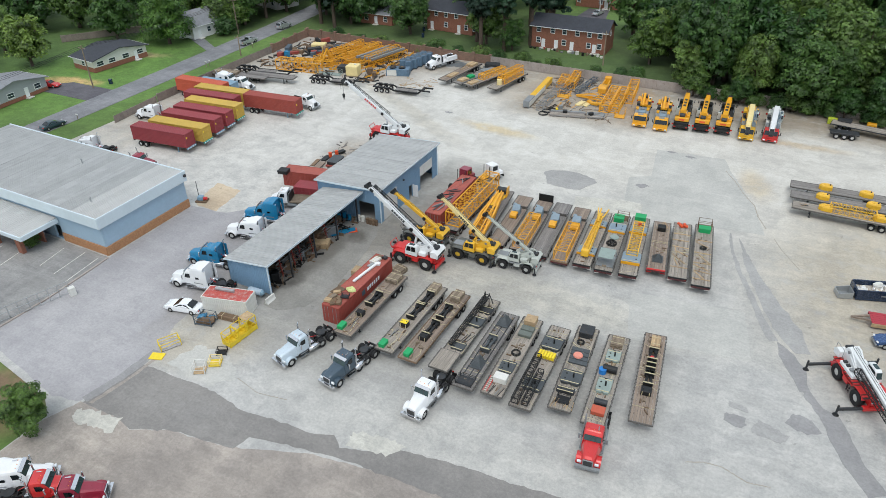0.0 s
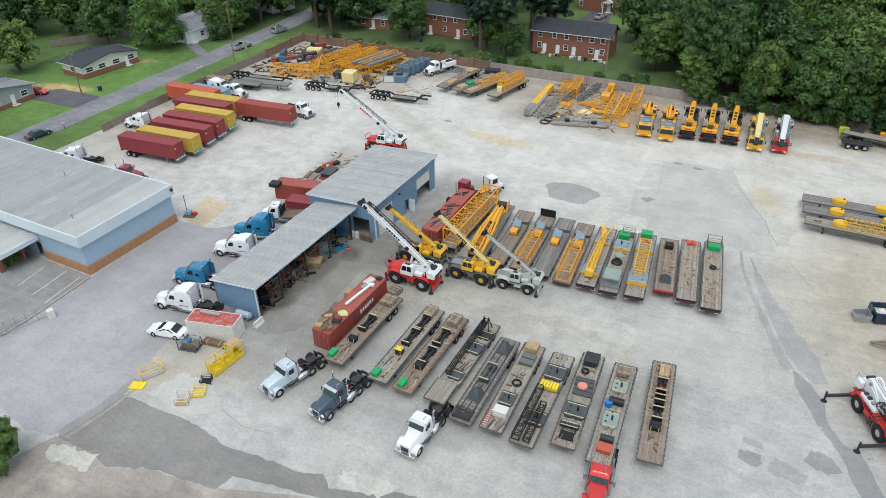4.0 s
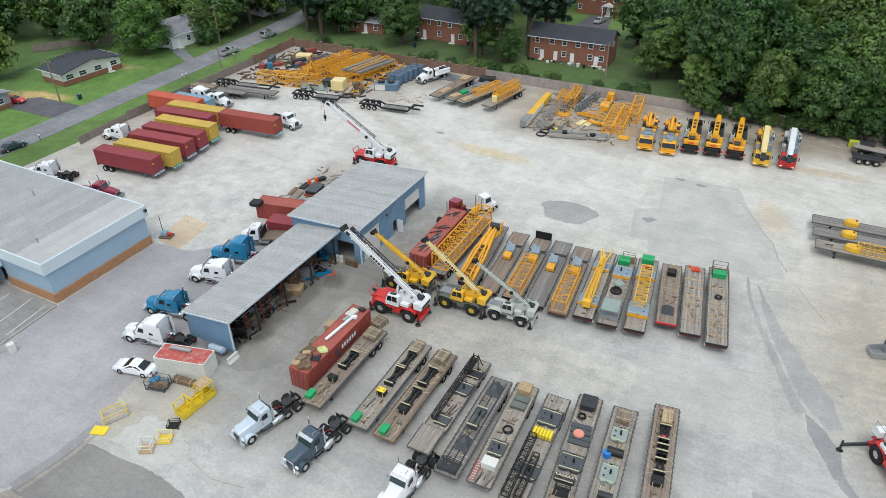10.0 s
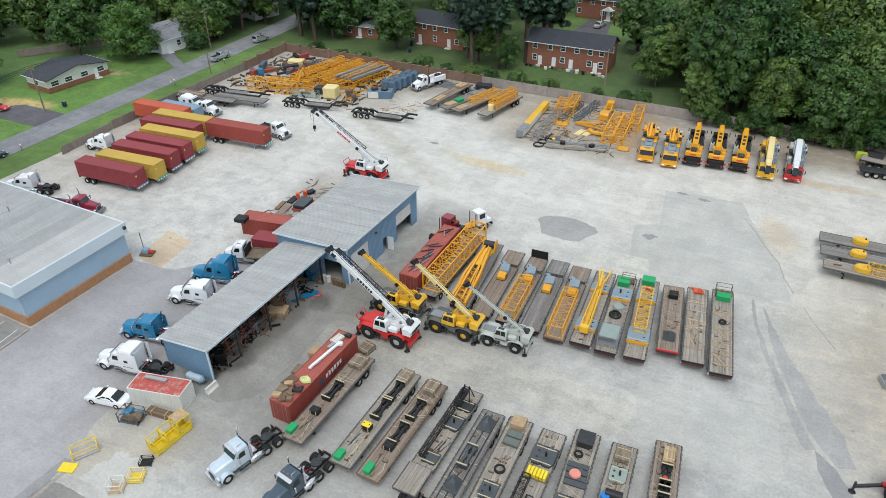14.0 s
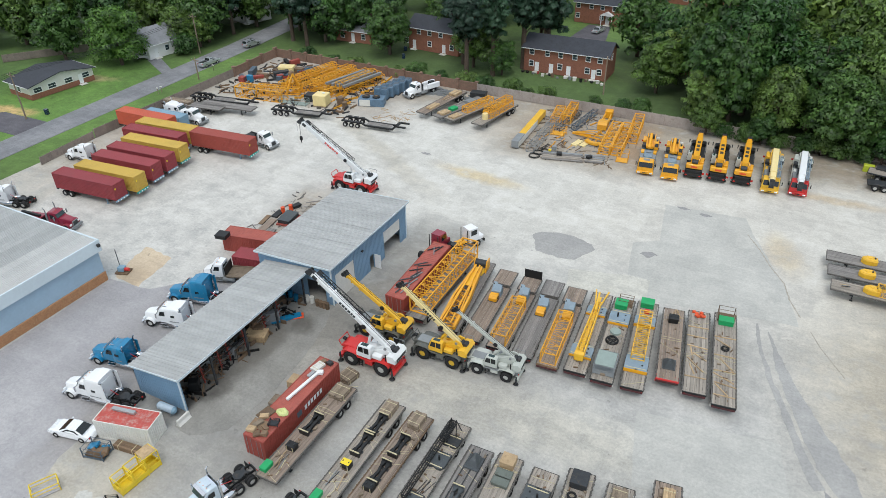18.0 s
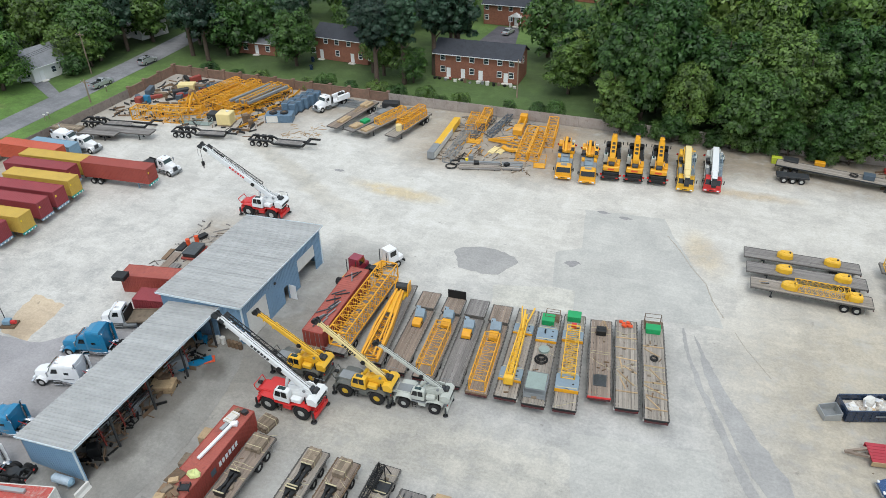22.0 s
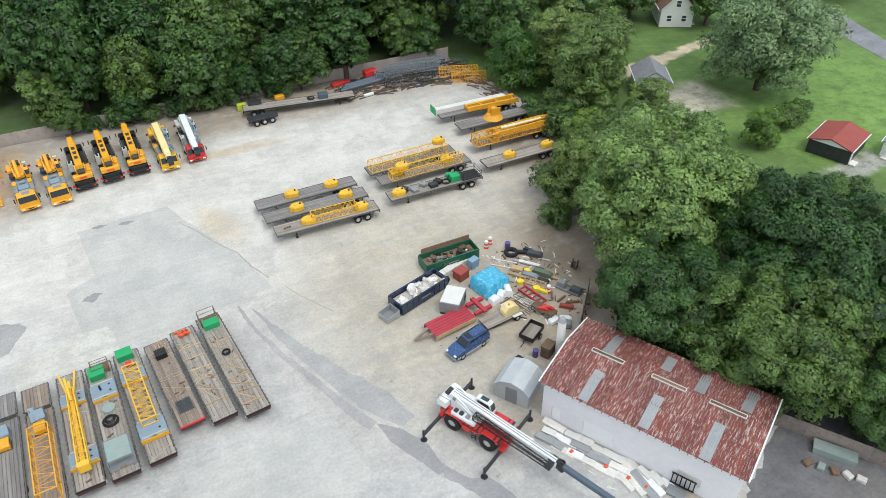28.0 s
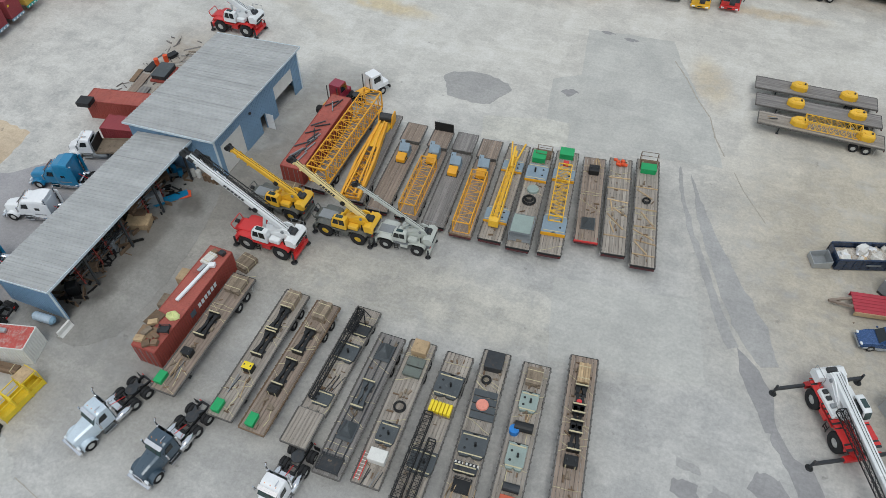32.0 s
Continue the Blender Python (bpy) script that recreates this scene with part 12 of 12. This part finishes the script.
def tree_parts(seed, height, spread, lobes, leaves, size, leaf, base=0.3, top=1.0, fat=1.85):
    """Meshes of a trunk with limbs and of a crown of many small leaf sprays in uneven lobes."""
    rng = np.random.default_rng(seed)
    g = Geo()
    limb(g, (0, 0, -0.2), (0, 0, height * 0.4), height * 0.024 + 0.08, height * 0.018 + 0.04)
    limb(g, (0, 0, height * 0.4), (rng.normal(0, 0.2), rng.normal(0, 0.2), height * 0.85), height * 0.018 + 0.04, 0.03)
    zc, hz = height * (0.45 * base + 0.42), height * (1 - base) * 0.5
    # uneven crown: a slow swell round the tree makes it lean and bulge
    ph = rng.uniform(0, 6.28, 4)
    swell = lambda d: 1 + 0.2 * np.sin(2 * np.arctan2(d[:, 1], d[:, 0]) + ph[0]) * (1 - np.abs(d[:, 2])) + 0.14 * np.sin(3 * np.arctan2(d[:, 1], d[:, 0]) + ph[1] + 3 * d[:, 2]) + 0.1 * np.sin(5 * d[:, 2] + ph[2])
    k = np.arange(lobes)
    cz = -0.82 + 1.79 * (k + 0.5) / lobes
    az = k * 2.399 + rng.uniform(-0.5, 0.5, lobes)
    rr = np.sqrt(np.maximum(0.02, 1 - np.clip(cz, -0.9, 1) ** 2)) ** 0.8
    D = np.stack([rr * np.cos(az), rr * np.sin(az), cz], 1)
    C = D * swell(D)[:, None] * np.array([spread * 0.74, spread * 0.74, hz * 0.86 * top]) * rng.uniform(0.78, 1.1, lobes)[:, None]
    C[:, 2] += zc
    R = spread * (fat / math.sqrt(lobes)) * rng.uniform(0.6, 1.3, lobes)
    for c, r in zip(C[::2], R[::2]):
        limb(g, (0, 0, max(height * 0.15, c[2] - spread * 0.6)), tuple(c), height * 0.007 + 0.03, 0.02)
    P, N, S = [], [], []
    w = R ** 2 / np.sum(R ** 2)
    for c, r, q in zip(C, R, w):
        n = max(20, int(leaves * q))
        d = rng.normal(size=(n, 3))
        d /= np.linalg.norm(d, axis=1)[:, None]
        d[:, 2] = np.where(d[:, 2] < -0.2, -d[:, 2], d[:, 2])
        bump = 1 + 0.14 * np.sin(d[:, 0] * 6 + c[0] * 3) * np.cos(d[:, 1] * 6 + c[1] * 3) + 0.12 * np.sin(d[:, 2] * 9 + c[2])
        P.append(c + d * (r * bump * rng.uniform(0.8, 1.08, n))[:, None] * np.array([1, 1, 0.82]))
        N.append(d * np.array([0.8, 0.8, 1.0]) + np.array([0, 0, 0.25]) + rng.normal(0, 0.38, (n, 3)))
        out = (c - np.array([0, 0, zc])) / np.array([spread, spread, hz])
        S.append(d + 0.35 * out + np.array([0, 0, 0.3]) + rng.normal(0, 0.22, (n, 3)))
    V = [leaves_at(rng, np.concatenate(P), np.concatenate(N), size)]
    # larger sprays inside close the crown
    n = max(400, leaves // 6)
    d = rng.normal(size=(n, 3))
    d /= np.linalg.norm(d, axis=1)[:, None]
    q = d * swell(d)[:, None] * np.array([spread * 0.58, spread * 0.58, hz * 0.7 * top]) * rng.uniform(0.8, 1.0, n)[:, None] + np.array([0, 0, zc])
    V.append(leaves_at(rng, q, d + rng.normal(0, 0.6, (n, 3)), size * 1.9))
    S.append(d + rng.normal(0, 0.3, (n, 3)))
    V, S = np.concatenate(V), np.concatenate(S)
    S /= np.linalg.norm(S, axis=1)[:, None]
    me = bpy.data.meshes.new("crown")
    me.from_pydata(V.tolist(), [], np.arange(len(V)).reshape(-1, 3).tolist())
    me.shade_smooth()
    me.normals_split_custom_set_from_vertices(np.repeat(S, 3, 0).tolist())
    me.materials.append(leaf)
    tr = g.mesh("trunk", True)
    tr.materials.append(BARK)
    return tr, me


def plant(kind, x, y, scale=1.0, turn=0.0, label=None, z=-0.1, tall=1.0):
    if kind + "_far" in TREES and (y > 171 or x < -100 or x > 105):
        kind += "_far"
    tr, me, default = TREES[kind]
    ob = thing("tree", label or default, "tree", "trees", Matrix.Translation((x, y, z)) @ pose(0, 0, 0, 0, 0, turn) @ Matrix.Diagonal((scale, scale, scale * tall, 1)))
    part("trunk", tr, None, ob)
    part("crown", me, None, ob)
    return ob


TREES = {
    "oak": (*tree_parts(1, 15, 5.9, 58, 9000, 0.24, LEAF_A, 0.12), "broad deep-green tree in the wood"),
    "maple": (*tree_parts(2, 14, 5.3, 52, 8600, 0.24, LEAF_B, 0.1), "rounded mid-green tree in the wood"),
    "ash": (*tree_parts(3, 17, 5.0, 54, 9000, 0.24, LEAF_A, 0.15), "tall uneven green tree in the wood"),
    "bright": (*tree_parts(4, 11, 4.8, 26, 8600, 0.2, LEAF_E, 0.06), "bright green full-crowned tree"),
    "pine": (*tree_parts(5, 21, 4.0, 24, 6400, 0.22, LEAF_D, 0.45, fat=1.35), "tall dark pine with a bare lower trunk"),
    "grey": (*tree_parts(6, 14, 7.4, 60, 36000, 0.14, LEAF_C, 0.1), "wide grey-green silvery tree in a garden"),
    "giant": (*tree_parts(7, 18, 11.5, 170, 110000, 0.15, LEAF_F, 0.06), "huge spreading deep-green tree over the store"),
    "giant_b": (*tree_parts(8, 16, 10.0, 150, 72000, 0.16, LEAF_G, 0.05), "large dense green tree behind the store"),
    "park": (*tree_parts(16, 14, 6.0, 70, 24000, 0.155, LEAF_H, 0.06), "full-crowned green tree beside the yard"),
    "shrub": (*tree_parts(9, 3.2, 2.0, 14, 2600, 0.13, LEAF_G, 0.0), "low leafy green shrub"),
    "sapling": (*tree_parts(10, 6.4, 3.0, 24, 7600, 0.12, LEAF_B, 0.1, fat=1.3), "small tree beside the corner lawn"),
    "oak_far": (*tree_parts(11, 15, 6.0, 46, 3400, 0.37, LEAF_A, 0.1), "broad deep-green tree in the wood"),
    "maple_far": (*tree_parts(12, 14, 5.4, 42, 3200, 0.36, LEAF_B, 0.1), "rounded mid-green tree in the wood"),
    "ash_far": (*tree_parts(13, 17, 5.1, 44, 3400, 0.36, LEAF_A, 0.12), "tall uneven green tree in the wood"),
    "pine_far": (*tree_parts(15, 20, 4.2, 22, 2800, 0.36, LEAF_D, 0.36, fat=1.4), "tall dark pine with a bare lower trunk"),
}
rt_ = random.Random(5)
for i in range(13):
    plant("shrub" if i % 3 else "oak", -20 + i * 3.2 + rt_.uniform(-0.6, 0.6), 147.0 + rt_.uniform(-0.3, 0.5), (0.9 if i % 3 else 0.45) * rt_.uniform(0.85, 1.15), rt_.uniform(0, 360), "leafy growth spilling over the fence", 0.0 if i % 3 else -0.1)
WOODS = ("oak", "maple", "ash", "oak", "ash", "maple", "maple")
for row, (y0, n, sc) in enumerate(((149.6, 13, 1.05), (157.5, 11, 1.3), (168, 11, 1.35), (180, 11, 1.4), (194, 11, 1.45), (209, 10, 1.5), (228, 10, 1.6))):
    for i in range(n):
        x = -27 + row * 0.5 + (96 - row * 2) * (i + rt_.uniform(0.2, 0.8)) / n
        y = y0 + rt_.uniform(-2, 2.5)
        if row == 0 and (x > 46 or x < -24):
            continue
        if row >= 3 and x < -14 + rt_.uniform(-6, 4):
            continue
        if 88 < x and 165 < y < 205:
            continue
        plant(rt_.choice(WOODS if row > 1 else ("oak", "ash")), x, y, sc * rt_.uniform(0.75, 1.2) * (0.86 if row == 0 else 1), rt_.uniform(0, 360), tall=rt_.uniform(0.85, 1.3))
for kind, x, y, s, label in (
        ("giant", 44.2, 82.8, 1.07, None), ("giant_b", 35.9, 70.6, 0.8, None), ("giant_b", 40.8, 60.6, 0.85, None), ("giant_b", 47.5, 52.0, 0.6, None), ("giant_b", 51, 67, 1.05, None), ("giant_b", 58, 71, 0.8, None), ("park", 42, 95, 0.85, None), ("giant_b", 66, 59, 1.0, None), ("park", 50, 97, 0.9, None), ("bright", 57, 89, 0.75, None),
        ("grey", 89, 112, 1.45, None), ("park", 57.5, 118, 1.2, None), ("bright", 51.5, 131, 1.05, "bright green tree by the yard corner"), ("park", 60, 129, 1.1, None), ("park", 68, 139, 1.15, None), ("park", 62, 108, 0.7, None), ("park", 66, 127, 0.95, None), ("maple", 71, 134, 0.9, None), ("oak", 57, 140, 1.0, None), ("oak", 54, 146, 0.95, None), ("maple", 64, 147, 1.0, None), ("oak", 72, 146, 1.05, None),
        ("bright", 51.5, 108, 0.62, "bushy green growth by the trailers"), ("bright", 65, 98, 0.62, None), ("bright", 75, 97, 0.6, None), ("maple", 52, 103, 0.6, None), ("shrub", 49.6, 113, 1.5, None), ("bright", 58, 101, 0.6, None), ("shrub", 49.5, 119, 1.2, None), ("shrub", 40.5, 99.5, 1.3, None), ("shrub", 45.5, 102.5, 1.3, None), ("shrub", 36.8, 93, 0.9, None), ("maple", 47, 104, 0.55, None), ("oak", 90, 150, 1.0, None), ("maple", 97, 160, 1.0, None), ("oak", 102, 140, 0.9, None),
        ("shrub", 83, 100, 1.2, None), ("shrub", 87, 101, 0.9, None), ("maple", 83, 160, 1.0, None), ("oak", 76, 152, 1.1, None), ("grey", 82, 168, 0.9, None), ("ash", 108, 172, 1.0, None), ("oak", 122, 160, 1.0, None), ("oak", 118, 145, 0.9, None), ("maple", 132, 165, 1.1, None), ("oak", 140, 140, 1.1, None), ("pine", 146, 150, 1.0, None), ("oak", 112, 210, 1.1, None), ("maple", 130, 190, 1.1, None), ("bright", 104, 152, 0.9, None),
        ("pine", -71.6, 153.6, 1.0, None), ("pine", -67.6, 158.6, 1.0, None), ("pine", -77, 163, 0.95, None), ("maple", -66, 160, 0.6, None), ("oak", -96, 161.5, 0.95, None), ("pine", -99, 166, 0.8, None), ("oak", -74, 162, 0.9, None), ("oak", -116, 163, 1.0, None), ("oak", -122, 170, 1.1, None), ("pine", -118, 158, 1.0, None), ("ash", -124, 180, 1.1, None), ("pine", -112, 178, 1.0, None),
        ("oak", -42.6, 185.5, 1.15, "dense dark tree before the flats"), ("maple", -31, 172, 0.85, None), ("pine", -68, 192, 1.0, None), ("pine", -76, 198, 1.1, None), ("oak", -84, 196, 1.2, None), ("oak", -92, 188, 1.2, None), ("pine", -98, 192, 1.1, None), ("oak", -104, 200, 1.2, None), ("oak", -74, 215, 1.2, None), ("oak", -88, 214, 1.2, None), ("pine", -64, 178, 0.95, None), ("pine", -70, 182, 1.0, None),
        ("bright", -148.8, 127.5, 1.3, "bright lime-green garden tree"), ("maple", -164, 124, 1.0, None), ("oak", -148.5, 147, 0.75, None), ("oak", -152, 152, 0.8, None), ("shrub", -141.5, 140, 1.4, None), ("oak", -146, 143, 0.7, None), ("maple", -154, 157, 0.9, None), ("pine", -142, 158, 0.9, None), ("oak", -160, 150, 1.1, None), ("oak", -168, 140, 1.2, None), ("ash", -176, 134, 1.2, None), ("oak", -184, 128, 1.2, None), ("oak", -192, 120, 1.2, None), ("ash", -200, 112, 1.2, None), ("oak", -178, 150, 1.3, None), ("ash", -190, 145, 1.3, None), ("oak", -166, 165, 1.2, None), ("oak", -176, 172, 1.2, None), ("pine", -158, 180, 1.2, None), ("oak", -150, 190, 1.2, None), ("oak", -204, 130, 1.3, None), ("oak", -212, 115, 1.3, None),
        ("maple", -166, 100, 0.9, "rounded garden tree beside bungalows"), ("maple", -176, 92, 0.8, None), ("oak", -182, 104, 0.9, None), ("oak", -140, 184, 1.1, None), ("ash", -130, 196, 1.2, None), ("oak", -118, 196, 1.2, None), ("oak", -162, 196, 1.3, None), ("shrub", -93, 47, 0.6, "overgrown shrub by the office entrance"), ("shrub", -60, 151.5, 0.9, None), ("shrub", -52, 151.5, 0.8, None), ("shrub", -42, 151, 0.7, None), ("shrub", -70, 149.8, 1.0, None), ("shrub", -66, 150.6, 0.9, None),
        ("oak", -143, 150, 1.0, None), ("maple", -149, 160, 1.0, None), ("oak", -141, 166, 1.1, None), ("ash", -156, 164, 1.1, None), ("oak", -147, 174, 1.2, None), ("oak", -172, 158, 1.2, None), ("maple", -142, 146, 0.7, None), ("oak", -128, 168, 0.9, None), ("pine", -124, 160, 1.0, None), ("oak", -110, 168, 1.0, None), ("pine", -104, 176, 1.05, None), ("oak", -88, 176, 0.9, None), ("pine", -82, 168, 1.0, None), ("pine", -63.5, 166, 1.1, None), ("pine", -60, 172, 1.1, None), ("oak", -34, 178, 1.0, None), ("maple", -33, 164, 0.9, None), ("oak", -110, 214, 1.3, None), ("ash", -124, 212, 1.3, None), ("oak", -96, 226, 1.4, None), ("oak", -76, 232, 1.4, None), ("oak", -144, 204, 1.3, None), ("ash", -160, 212, 1.4, None), ("oak", -180, 190, 1.4, None), ("oak", -196, 170, 1.4, None), ("ash", -210, 150, 1.4, None), ("oak", -222, 130, 1.4, None),
        ("shrub", -112, 150.2, 0.9, None), ("shrub", -104, 149.8, 0.7, None), ("shrub", -98, 150.0, 0.8, None), ("shrub", -86, 149.6, 0.7, None), ("shrub", -82, 150.2, 1.0, None), ("shrub", -76, 149.8, 0.8, None), ("shrub", -56, 150.4, 0.6, None), ("shrub", -36, 150.6, 0.8, None), ("shrub", -33, 151, 1.0, None),
        ("sapling", -61.6, 24.4, 0.9, None), ("shrub", -66.5, 22, 0.8, None)):
    plant(kind, x, y, s, rt_.uniform(0, 360), label)
